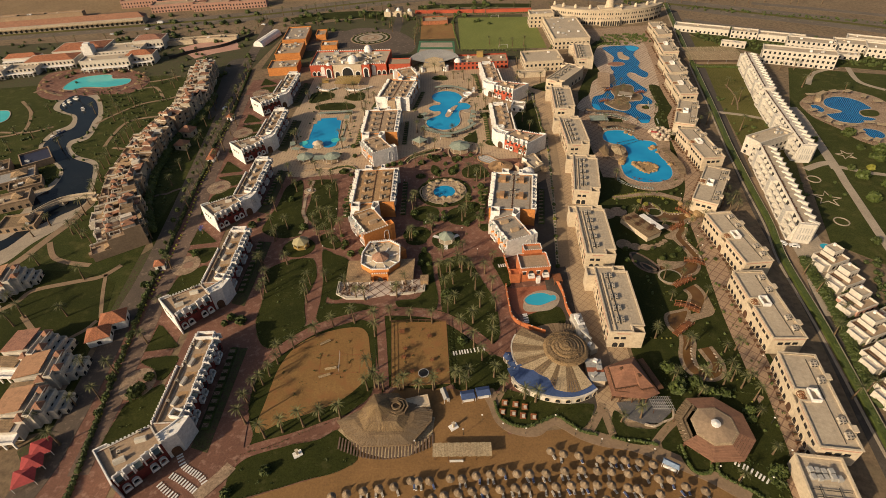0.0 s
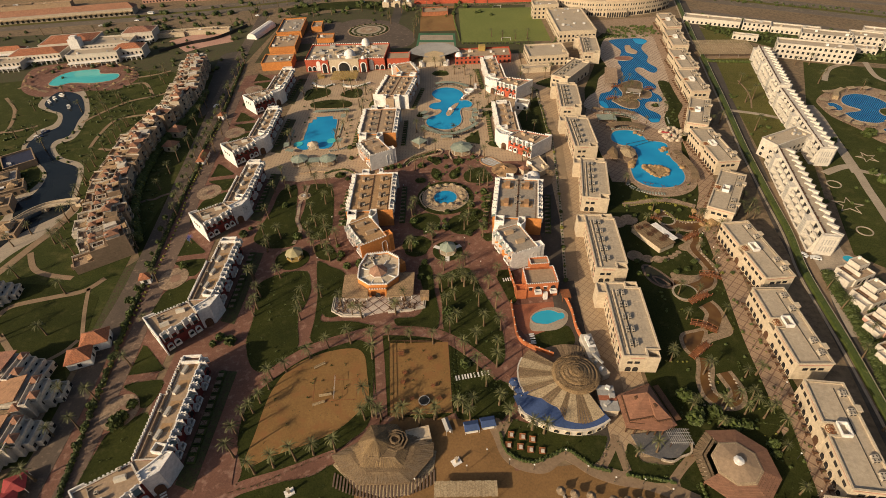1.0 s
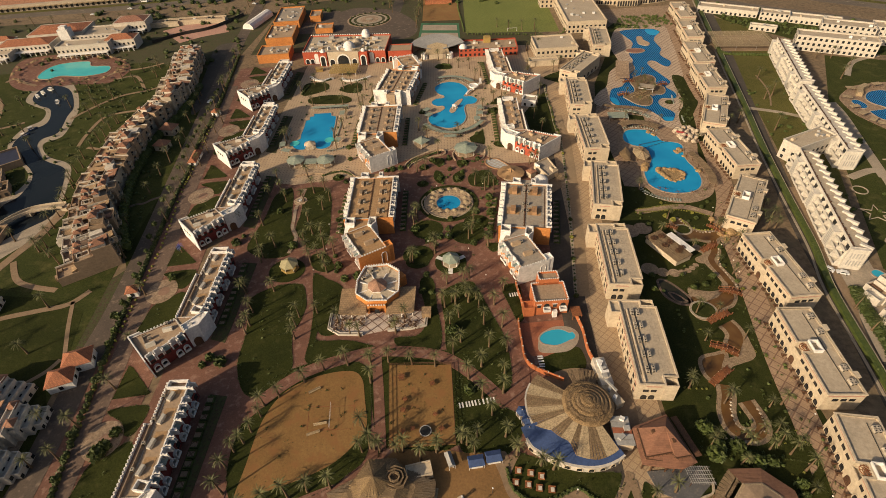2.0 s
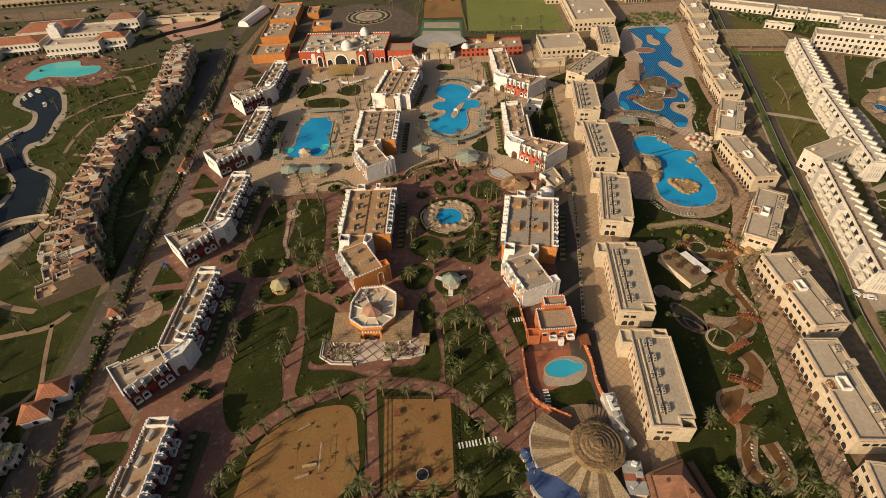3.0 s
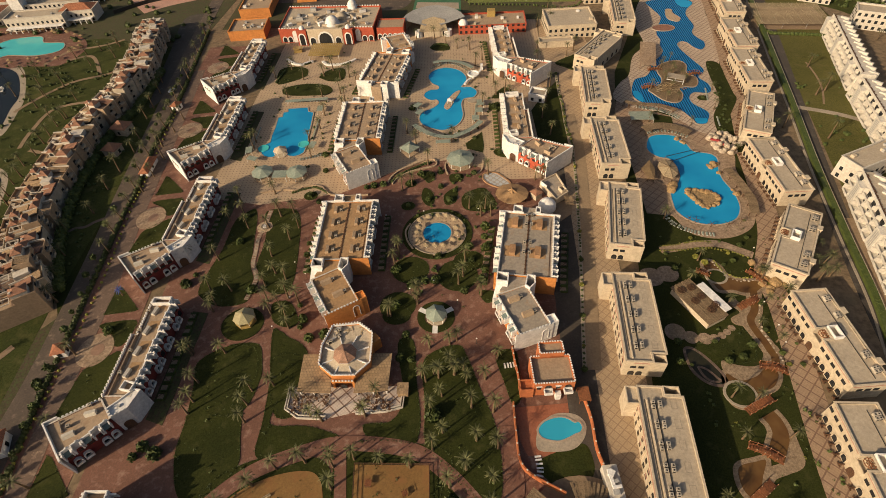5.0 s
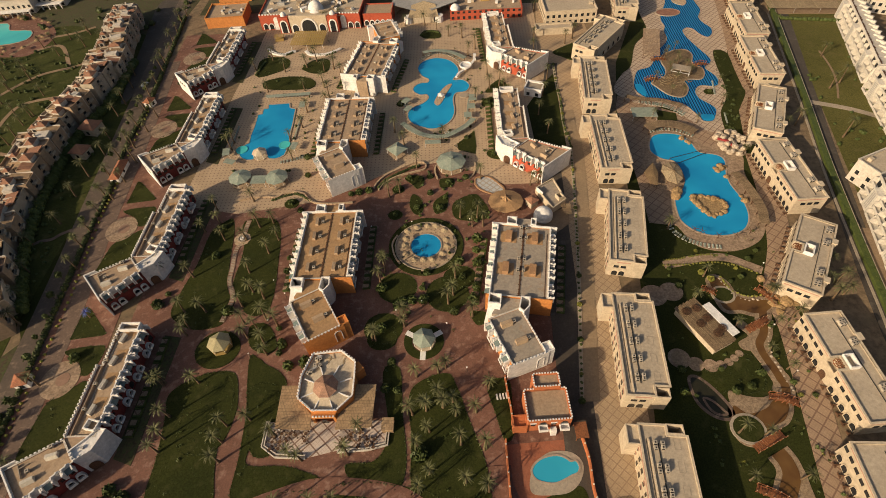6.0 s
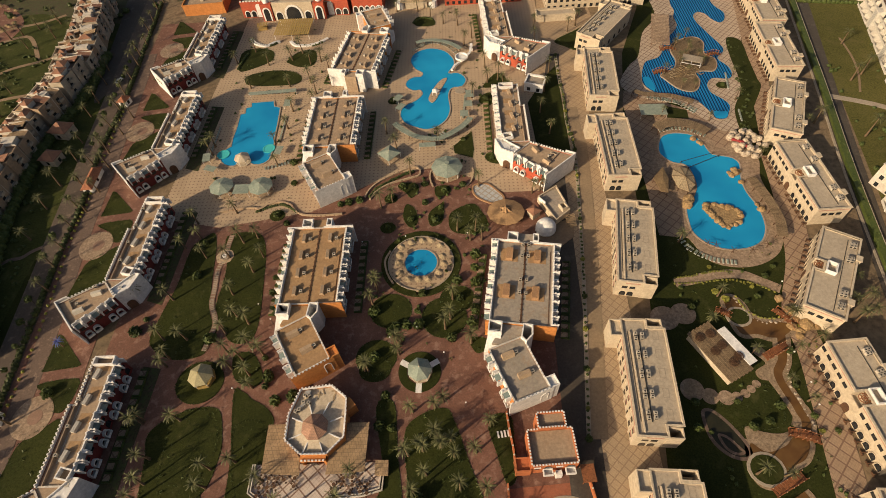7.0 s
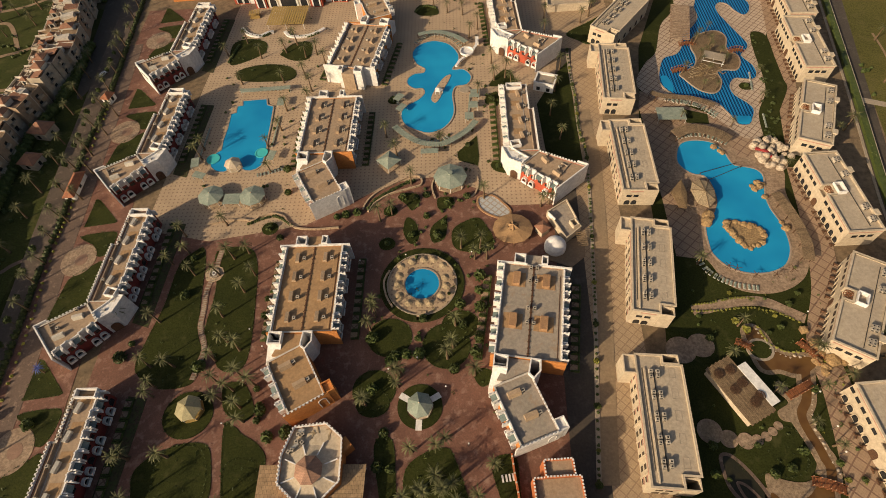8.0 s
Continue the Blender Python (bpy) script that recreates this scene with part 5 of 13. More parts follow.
def west_unit(side, wall, roof, group):
    """A long balcony block and a turned wing joined by a white stair tower. side 1: balconies to +x, -1: to -x."""
    b = thing("hotel_block", "white flat-roofed hotel block with %s balcony front and turned wing" % ("maroon" if wall == M_MAROON else "red"), "hotel", None, group)
    k = side
    L, W, H = 37.0, 10.0 if k > 0 else 12.0, 9.0
    g = W / 10
    # long block
    pts = [(-k * W / 2, -L / 2), (-k * W / 2, 4), (-k * (W / 2 - 1.6), 4.0), (-k * (W / 2 - 1.6), L / 2), (k * (W / 2 - 1.2), L / 2), (k * (W / 2 - 1.2), -L / 2)]
    body(b, pts, H - 0.4, wall, roof)
    part("outer_wall", Shape().box(-k * W / 2, -7.25, 0, 0.36, 22.5, H), M_WHITE, b, "white rear wall with battlements")
    part("outer_wall", Shape().box(-k * (W / 2 - 1.6), 11.25, 0, 0.36, 14.4, H - 0.3), M_WHITE, b, "white rear wall with battlements")
    s = Shape()
    merlons(s, -k * W / 2, -L / 2, -k * W / 2, 4, H)
    merlons(s, -k * (W / 2 - 1.6), 4, -k * (W / 2 - 1.6), L / 2, H - 0.3)
    stuff(part("crested_parapet", s, M_WHITE, b))
    part("walkway_wall", Shape().box(-k * (W / 2 - 1.8), -7.4, H - 0.72, 0.25, 21.5, 0.9), roof, b)
    facade(b, k * (W / 2 - 1.2), 1.6, 0 if k > 0 else 180, L - 4, 12)
    for i in range(4):
        hx, hy = -k * 0.6, -L / 2 + 7.9 + i * 7.9
        piece("roof_patch", ME_ROOFPATCH, b, pose(hx + k * 1.4, hy + 2.6, H - 0.7))
        piece("roof_hood", ME_HUTCH_GREY if k > 0 else ME_HUTCH_ORANGE, b, pose(hx, hy, H - 0.7, 0, 0, -12 if k > 0 else 192) @ Matrix.Scale(0.82, 4))
        cooler(b, hx - k * 2.2, hy + 0.2, H - 0.7)
    part("roof_pipe", Shape().box(-k * 2.2, 2, H - 0.7, 0.12, L - 8, 0.12), M_METAL, b)
    part("stair_head", Shape().ring(rect(k * 0.6 * g, L / 2 - 1.4, 6.4, 2.8), H - 0.7, H + 0.9, 0.35), M_WHITE, b, "white open stair head")
    # white stair tower in the bend
    tw = [(k * x * g, y) for x, y in ((-1.8, -22.3), (0.8, -25.4), (4.6, -22.6), (6.4, -16.4), (3.9, -16.0), (1.0, -19.5))]
    part("stair_tower", Shape().prism(tw, 0, H - 0.4), M_WHITE, b, "plain white stair tower with an arched passage")
    s = Shape().ring(tw, H - 0.4, H + 0.2, 0.35)
    merlons(s, k * 0.8 * g, -25.3, k * 4.5 * g, -22.7, H + 0.2)
    merlons(s, k * -1.8 * g, -22.4, k * 0.7 * g, -25.2, H + 0.2)
    part("tower_parapet", s, M_WHITE, b)
    part("stair_head", Shape().ring(rect(k * 2.0 * g, -15.4, 3.8, 3.0, -k * 12), H - 0.7, H + 0.9, 0.35), M_WHITE, b, "white open stair head")
    ax, ay = k * 2.8 * g, -24.15
    # No real opening: a dark arched pane imitates the shadow inside.
    part("passage", arch_pane(2.9, 4.2, 0.1).moved(pose(ax, ay, 0, 0, 0, k * 35)), M_DARKWOOD, b, "dark pane for the shadow in the arched passage")
    part("hatch", Shape().box(k * 1.6, -21.6, H - 0.4, 0.8, 0.8, 0.5), M_METAL, b)
    # turned wing and the roof over the bend
    A, B, C, D = [(k * x * g, y) for x, y in ((-18.6, -27.3), (-5.0, -18.9), (0.7, -25.3), (-9.8, -36.3))]
    body(b, [A, B, C, D], H - 0.4, wall, roof)
    part("link_roof", Shape().prism([B, (-k * (W / 2 - 0.1), -L / 2 - 0.01), (k * (W / 2 - 1.3), -L / 2 - 0.01), (k * 3.2 * g, -21.0), C], 0, H - 0.64), roof, b, "flat tan roof over the bend")
    a = math.degrees(math.atan2(A[1] - D[1], A[0] - D[0]))
    mid = (Vector(A) + Vector(D)) / 2 + (Vector(D) - Vector(A)).normalized() * 0.9
    part("end_wall", Shape().box(mid.x, mid.y, 0, 15.6 * (1 + (g - 1) * 0.4), 0.42, H + 0.2, a), M_WHITE, b, "plain white gable wall")
    s = Shape()
    merlons(s, *(Vector(A) + (Vector(B) - Vector(A)) * 0.22), *B, H - 0.4)
    stuff(part("crested_parapet", s, M_WHITE, b))
    u = (Vector(A) - Vector(B)).normalized()
    q = Vector(A) - u * 1.8 + Vector((-u.y, u.x)) * (-0.6 * k)
    part("parapet", Shape().box(q.x, q.y, H - 3, 4.0, 0.35, 3.3, math.degrees(math.atan2(u.y, u.x))), M_WHITE, b)
    out = Vector((D[0] - A[0], D[1] - A[1])).normalized()
    face = -k * 90 + a if k > 0 else a + 90
    for i in range(3 if k > 0 else 0):
        w = Vector(A) + (Vector(D) - Vector(A)) * (0.3 + 0.2 * i) + Vector((out.y, -out.x)) * (0.24 * k)
        piece("window_pane", ME_WINDOW, b, pose(w.x, w.y, 5.2, 0, 0, math.degrees(math.atan2(out.x * k, -out.y * k)) + 180 + 90) @ Matrix.Scale(0.8, 4))
    f = (Vector(C) + Vector(D)) / 2
    n = Vector((C[1] - D[1], D[0] - C[0])) * (1 if k > 0 else -1)
    facade(b, f.x, f.y, math.degrees(math.atan2(n.y, n.x)), (Vector(C) - Vector(D)).length - 1.4, 5)
    o, turn = (Vector(A) + Vector(B) + Vector(C) + Vector(D)) / 4, k * 38
    deck = pose(o.x, o.y, 0, 0, 0, turn)
    for i, (hx, hy) in enumerate(((-3.2, -1.8), (3.6, 1.2))):
        piece("roof_hood", ME_HUTCH_GREY if k > 0 else ME_HUTCH_ORANGE, b, deck @ pose(k * hx, hy, H - 0.7, 0, 0, 80 - 12 * i) @ Matrix.Scale(0.85, 4))
        q = deck @ Vector((k * (hx + 0.6), hy + 3.0, 0))
        cooler(b, q.x, q.y, H - 0.7, 20)
    part("roof_beam", Shape().box(-k * 4.6, 2.6, H - 0.6, 0.25, 4.4, 0.5).moved(deck), M_CONCRETE, b)
    part("roof_beam", Shape().box(-k * 3.2, 3.4, H - 0.6, 2.6, 0.25, 0.5).moved(deck), M_CONCRETE, b)
    for i in range(11):
        piece("terrace_hedge", ME_TUB, b, pose(k * (W / 2 + 3.2), -L / 2 + 4 + i * 3.1, 0))
    return b


w = west_unit(1, M_MAROON, M_ROOFTAN, "west hotel blocks")
w.matrix_basis = pose(-114.3, 370.0, 0, 0, 0, -1.5)
for x, y, r in ((-109.1, 305.3, -0.5), (-103.6, 240.1, 0), (-97.3, 174.5, 0.5), (-90.6, 110.1, 1)):
    copy_thing(w, pose(x, y, 0, 0, 0, r))
w = west_unit(-1, M_RED, M_ROOFTAN, "middle hotel blocks")
w.matrix_basis = pose(35.2, 299.3, 0, 0, 0, 0)
copy_thing(w, pose(34.0, 373.4, 0, 0, 0, 3))


def centre_unit(roof, wall, label, hood, end):
    """A wide block with balconies on both sides and a turned wing at its end."""
    b = thing("hotel_block", label, "hotel", None, "middle hotel blocks")
    L, W, H = 31.5, 23.0, 9.0
    pts = rect(0, 0, W - 4.2, L)
    body(b, pts, H - 0.3, wall, roof)
    facade(b, W / 2 - 2.1, 0, 0, L - 1.0, 11)
    facade(b, -W / 2 + 2.1, 0, 180, L - 1.0, 11)
    grey = roof == M_ROOFGREY
    for i in ((0.9, 2.9) if grey else range(4)):
        for sx in (-1, 1):
            hx, hy = sx * 4.6 - 0.6, -L / 2 + 5.0 + i * 7.2
            if grey:
                piece("roof_patch", ME_ROOFPATCH, b, pose(hx, hy, H - 0.6) @ Matrix.Scale(1.7, 4))
                piece("roof_hood", ME_BOXHOOD, b, pose(hx, hy, H - 0.52))
                cooler(b, sx * 1.0, hy - 0.3, H - 0.6)
                cooler(b, sx * 1.0, hy + 4.6, H - 0.6)
            else:
                piece("roof_hood", hood, b, pose(hx, hy, H - 0.6) @ Matrix.Scale(0.85, 4))
                cooler(b, hx + 2.4, hy - 0.3, H - 0.6)
    s = Shape().box(0, 0, H - 0.6, 0.45, L - 1, 0.16)
    for i in range(16):
        s.box(0, -L / 2 + 1.4 + i * 1.9, H - 0.5, 0.8, 0.3, 0.18)
    part("roof_duct", s, M_DARKWOOD, b, "brown pipe run along the roof")
    part("roof_edge_pipe", Shape().box(W / 2 - 3.2, -1, H - 0.6, 0.15, L - 4, 0.15), M_DARKWOOD, b)
    part("end_parapet", Shape().box(-7.0, L / 2, 0, 9.5, 0.5, H + 0.3).box(6.5, L / 2, 0, 10.5, 0.5, H + 0.3), M_WHITE, b, "white end wall")
    part("stair_head", Shape().ring(rect(-4.6, L / 2 + 1.6, 3.6, 3.6), 0, H + 0.8, 0.35), M_WHITE, b, "white open stair head")
    part("stair_head", Shape().ring(rect(3.2, L / 2 + 1.8, 2.0, 3.2), 0, H + 0.8, 0.35), M_WHITE, b, "white open stair head")
    part("lobby_roof", Shape().box(-0.2, L / 2 + 2.0, 0, 5.4, 4.0, H - 0.7), roof, b)
    # near end: two stair shafts, coloured gable
    part("stair_shaft", Shape().ring(rect(-7.5, -L / 2 - 2.0, 4.2, 4.0), 0, H + 0.9, 0.4).box(-7.5, -L / 2 - 2.2, 3, 3.4, 0.3, 5.0), M_WHITE, b, "white open stair shaft")
    part("stair_shaft", Shape().ring([(0.8, -L / 2), (3.8, -L / 2), (4.0, -L / 2 - 3.4), (2.2, -L / 2 - 6.0), (0.4, -L / 2 - 4.6)], 0, H + 0.9, 0.4), M_WHITE, b, "white open stair shaft")
    part("gable_wall", Shape().box(7.4, -L / 2 - 0.15, 0, 7.2, 0.4, H + 0.2), wall, b, "coloured gable wall")
    part("gable_wall", Shape().box(-W / 2 + 2.0, -L / 2 - 0.15, 0, 2.4, 0.5, H), wall, b, "coloured gable wall")
    part("link", Shape().prism([(-5.4, -L / 2 - 0.2), (0.6, -L / 2 - 0.2), (1.0, -L / 2 - 6.5), (-8.0, -L / 2 - 7.0)], 0, H - 0.9), roof, b)
    part("stair_roof", Shape().add([(-9.4, -L / 2 - 4, H - 0.2), (-5.4, -L / 2 - 4, H - 0.2), (-6.0, -L / 2 - 8.2, H - 2.6), (-10.2, -L / 2 - 9.0, H - 3.4), (-9.4, -L / 2 - 4, 0), (-5.4, -L / 2 - 4, 0), (-6.0, -L / 2 - 8.2, 0), (-10.2, -L / 2 - 9.0, 0)],
                                     [(0, 1, 2, 3)[::-1], (0, 4, 5, 1), (1, 5, 6, 2), (2, 6, 7, 3), (3, 7, 4, 0)]), M_WHITE, b, "white sloping stair roof")
    # turned wing
    wing = pose(-0.2, -30.2, 0, 0, 0, 30)
    lx, ly = 12.6, 17.6
    at = lambda x, y: tuple((wing @ Vector((x, y, 0)))[:2])
    body(b, [at(-lx / 2 + 1.4, -ly / 2), at(lx / 2, -ly / 2), at(lx / 2, ly / 2), at(-lx / 2 + 1.4, ly / 2)], H - 0.3, wall, roof)
    q = wing @ Vector((-lx / 2 + 1.4, 0, 0))
    facade(b, q.x, q.y, 30 + 180, ly - 3, 5)
    part("gable_wall", Shape().box(0.5, -ly / 2 - 0.1, 0, lx + 1, 0.4, H).box(lx / 2 + 1.4, -ly / 2 + 1.6, 0, 3.0, 3.4, H - 0.6).ring(rect(lx / 2 + 1.4, -ly / 2 + 1.6, 3.0, 3.4), H - 0.7, H + 0.1, 0.3).moved(wing), end, b, "gable wall with battlements and a blind arch")
    s = Shape()
    merlons(s, *at(-lx / 2, -ly / 2 - 0.1), *at(lx / 2, -ly / 2 - 0.1), H)
    merlons(s, *at(lx / 2 - 0.2, -ly / 2 + 3), *at(lx / 2 - 0.2, ly / 2), H - 0.3)
    stuff(part("crested_parapet", s, M_WHITE, b))
    part("blind_arch", arch_ring(2.0, 5.4, 0.25, 0.12).moved(wing @ pose(lx / 2 - 1.6, -ly / 2 - 0.3, 1.5)), M_WHITE, b)
    for hx, hy in ((-0.5, 4.6), (1.2, -2.5)):
        piece("roof_hood", hood, b, wing @ pose(hx, hy, H - 0.6, 0, 0, 90))
        cooler(b, *at(hx + 2.6, hy), H - 0.6, 30)
    for sx in (-1, 1):
        for i in range(10):
            piece("terrace_hedge", ME_TUB, b, pose(sx * (W / 2 + 3.0), -L / 2 + 2.5 + i * 3.0, 0))
    return b


b = centre_unit(M_ROOFORANGE, M_ORANGE, "wide orange hotel block with white balconies and orange-brown roof", ME_HUTCH_ORANGE, M_ORANGE)
b.matrix_basis = pose(-37.3, 225.1, 0, 0, 0, 0)
b = centre_unit(M_ROOFGREY, M_ORANGE, "wide orange and white hotel block with a grey roof", ME_HUTCH_ORANGE, M_WHITE)
b.matrix_basis = pose(32.2, 215.1, 0, 0, 0, -9)
b = centre_unit(M_ROOFTAN, M_ORANGE, "wide white hotel block with a tan roof and orange gable walls", ME_HUTCH_ORANGE, M_WHITE)
b.matrix_basis = pose(-39.8, 299.1, 0, 0, 0, -1)
copy_thing(b, pose(-32.3, 349.4, 0, 0, 0, 169.4))


def road_block():
    """A long beige block: west front with small windows, cooling units in pairs, stair recess at the near end."""
    b = thing("hotel_block", "long beige flat-roofed hotel block with pink bands", "hotel", None, "beige blocks along the drive")
    L, W, H = 35.0, 12.6, 8.6
    pts = [(-W / 2, -L / 2), (W / 2 - 4.4, -L / 2), (W / 2 - 4.4, -L / 2 + 3.2), (W / 2, -L / 2 + 3.2), (W / 2, L / 2 - 2.8), (W / 2 - 5.2, L / 2 - 2.8), (W / 2 - 5.2, L / 2), (-W / 2, L / 2)]
    body(b, pts, H, M_CREAM, M_ROOFBEIGE, 0.55)
    part("cornice", Shape().ring(offset(outline_ccw(pts), 0.18), H - 0.25, H + 0.06, 0.55), M_CREAM, b)
    part("band", Shape().box(-W / 2 - 0.05, 0, H - 1.3, 0.16, L - 6, 0.5).box(-1.4, -L / 2 - 0.05, H - 1.3, 4.5, 0.16, 0.4), M_PINK, b, "pink painted band")
    part("stair_recess", Shape().ring(rect(W / 2 - 2.4, -L / 2 + 1.4, 4.2, 3.0), 0, H - 0.4, 0.3), M_CREAM, b)
    part("stair_recess", Shape().ring(rect(W / 2 - 3.0, L / 2 - 1.2, 4.6, 2.8), 0, H + 0.2, 0.3).box(W / 2 - 3.0, L / 2 - 1.2, 2, 3.6, 0.3, 4), M_CREAM, b)
    part("stair_block", Shape().box(-W / 2 - 1.6, L / 2 - 3.0, 0, 3.6, 5.4, H - 0.8, 0).ring(rect(-W / 2 - 1.6, L / 2 - 3.0, 3.6, 5.4), H - 0.8, H + 0.1, 0.3), M_CREAM, b, "projecting cream stair block")
    part("parapet_walk", Shape().box(-W / 2 + 2.2, -1.5, H - 0.56, 0.35, L - 5, 0.5), M_CREAM, b)
    part("roof_rail", Shape().box(-W / 2 + 4.6, -0.5, H - 0.53, 0.25, L - 9, 0.18).box(-W / 2 + 1.6, 0, H - 0.53, 0.12, L - 8, 0.1), M_DARK, b, "dark pipe run")
    for i in range(5):
        y = -L / 2 + 5.8 + i * 5.9
        for dx, dy in ((-0.95, 0.5), (0.95, 0.5), (0.9, -0.7), (-1.0, -0.9)):
            cooler(b, -W / 2 + 4.6 + dx, y + dy, H - 0.55)
        part("roof_marking", Shape().ring(rect(W / 2 - 3.0, y + 0.6, 1.7, 2.8), H - 0.56, H - 0.5, 0.1), M_CONCRETE, b)
    for i in range(10):
        y = -L / 2 + 2.4 + i * 3.0
        for z in (1.0, 4.2):
            piece("window_pane", ME_WINDOW, b, pose(-W / 2 - 0.02, y, z + (0.3 if i % 2 else 0), 0, 0, -90))
            if i % 3 == 0:
                piece("window_surround", ME_CREAMHOOD, b, pose(-W / 2 - 0.02, y, z, 0, 0, -90))
    me = Shape().box(0, 0, 0, 0.3, 0.5, H - 1.6).mesh("pilaster", M_CREAM)
    for i in range(7):
        piece("pilaster", me, b, pose(-W / 2 - 0.12, -L / 2 + 3.5 + i * 4.4, 0))
    for x in (-3.6, -1.2):
        piece("window_pane", ME_ARCH_PANE, b, pose(x, -L / 2 - 0.02, 0.4))
        piece("window_pane", ME_WIDEWINDOW, b, pose(x, -L / 2 - 0.02, 4.6))
    for i in range(5):
        piece("window_pane", ME_ARCH_PANE, b, pose(W / 2 + 0.02, -L / 2 + 5.5 + i * 5.6, 0.8, 0, 0, 90))
    return b


b = road_block()
b.matrix_basis = pose(63.4, 139.6, 0, 0, 0, -4)
for x, y, r in ((64.9, 182.6, -4.5), (71.6, 230.3, -10.5), (75.2, 277.7, -2), (77.6, 324.7, -5.5), (87.6, 366.0, -38), (109.8, 410, -7)):
    copy_thing(b, pose(x, y, 0, 0, 0, r))


def garden_block():
    """A beige block with two rows of arched windows to the west, a pergola notch and grouped cooling units."""
    b = thing("hotel_block", "beige hotel block with arched windows and a roof pergola", "hotel", None, "beige blocks in the water garden")
    L, W, H = 34.6, 11.4, 8.3
    pts = [(-W / 2, -L / 2), (W / 2, -L / 2), (W / 2, L / 2), (-W / 2, L / 2), (-W / 2, 2.4), (-W / 2 + 2.8, 2.4), (-W / 2 + 2.8, -1.6), (-W / 2, -1.6)]
    body(b, pts, H, M_CREAM, M_ROOFBEIGE, 0.6)
    part("cornice", Shape().ring(offset(outline_ccw(pts), 0.2), H - 0.25, H + 0.08, 0.6), M_CREAM, b)
    part("band", Shape().box(0, -L / 2 - 0.05, H - 1.0, W - 1, 0.16, 0.3).box(-W / 2 - 0.05, -9, H - 0.7, 0.16, 14, 0.3).box(-W / 2 - 0.05, 9.5, H - 0.7, 0.16, 13, 0.3), M_PINK, b, "pink painted band")
    part("entrance", Shape().box(-W / 2 + 1.2, 0.4, 0, 2.6, 4.2, H - 3.0).ring(rect(-W / 2 + 1.2, 0.4, 2.6, 4.2), H - 3.0, H - 2.2, 0.3), M_CREAM, b)
    part("door", arch_pane(2.4, 3.2, 0.1).moved(pose(-W / 2 - 0.12, 0.4, 0, 0, 0, -90)), M_DARKWOOD, b, "dark carved timber doors")
    part("stair_head", Shape().ring(rect(-W / 2 + 4.9, 0.5, 3.0, 4.4), H - 0.6, H + 0.9, 0.3), M_WHITE, b, "white open stair head")
    wheel = part("pergola", Shape().ring(circle(-W / 2 + 1.4, 0.4, 1.5, 1.5, 12), H - 0.3, H - 0.1, 0.15), M_WOOD, b, "round red-brown timber pergola")
    part("inner_ring", Shape().ring(circle(-W / 2 + 1.4, 0.4, 0.8, 0.8, 12), H - 0.3, H - 0.1, 0.12), M_WOOD, wheel)
    for i in range(4):
        part("spoke", Shape().box(-W / 2 + 1.4, 0.4, H - 0.1 + 0.02 * i, 3.0, 0.14, 0.12, i * 45), M_WOOD, wheel)
    for y in (-13.5, -8.5, 6.0, 12.5):
        for dx, dy in ((0, 0), (1.05, 0.2), (0.1, 1.15), (1.1, 1.35)):
            cooler(b, W / 2 - 2.6 + dx, y + dy, H - 0.6, 10)
    part("roof_rail", Shape().box(W / 2 - 3.5, 0, H - 0.58, 0.14, L - 4, 0.14), M_DARK, b, "dark pipe run")
    for y in (-10.5, 8.0):
        part("dormer", Shape().box(W / 2 + 0.2, y, 3.0, 1.4, 2.0, H - 2.6).box(W / 2 + 0.2, y, H + 0.4, 1.8, 2.4, 0.25), M_CREAM, b)
    for i in range(5):
        for y0 in (-15.6, 4.2):
            y = y0 + i * 2.75
            piece("window_pane", ME_ARCH_PANE, b, pose(-W / 2 - 0.02, y, 0.5, 0, 0, -90))
            piece("arch_surround", ME_ARCH_CREAM, b, pose(-W / 2 - 0.02, y, 0.5, 0, 0, -90))
            piece("window_pane", ME_WIDEWINDOW, b, pose(-W / 2 - 0.02, y + 1.0, 5.2, 0, 0, -90))
    for x in (-2.5, 0, 2.5):
        piece("window_pane", ME_WIDEWINDOW, b, pose(x, -L / 2 - 0.02, 4.8))
    me = Shape().box(0.1, 0, 0, 1.5, 0.18, 0.9).box(-0.6, 0, 0, 0.2, 1.5, 0.55).mesh("terrace_wall", M_DARKWOOD)
    for i in range(6):
        for y0 in (-17.0, 2.8):
            piece("terrace_wall", me, b, pose(-W / 2 - 0.9, y0 + i * 2.75, 0))
    return b


b = garden_block()
b.matrix_basis = pose(112.2, 93.4, 0, 0, 0, -9)
for x, y, r in ((117.0, 134.3, -2), (123.9, 174.1, 4), (129.8, 215.2, -32), (140.9, 257.6, 2), (147.9, 296.1, -24), (160.5, 339.0, -5), (167.6, 375.5, -5), (177.3, 417.2, -8), (185.5, 457.6, -5)):
    copy_thing(b, pose(x, y, 0, 0, 0, r))

# ---- plants ----
def within(x, y, out):
    """Whether a point lies inside a closed outline."""
    return sum(((a[1] > y) != (b[1] > y)) and x < (b[0] - a[0]) * (y - a[1]) / (b[1] - a[1]) + a[0] for a, b in zip(out, out[1:] + out[:1])) % 2 == 1


rng = random.Random(7)


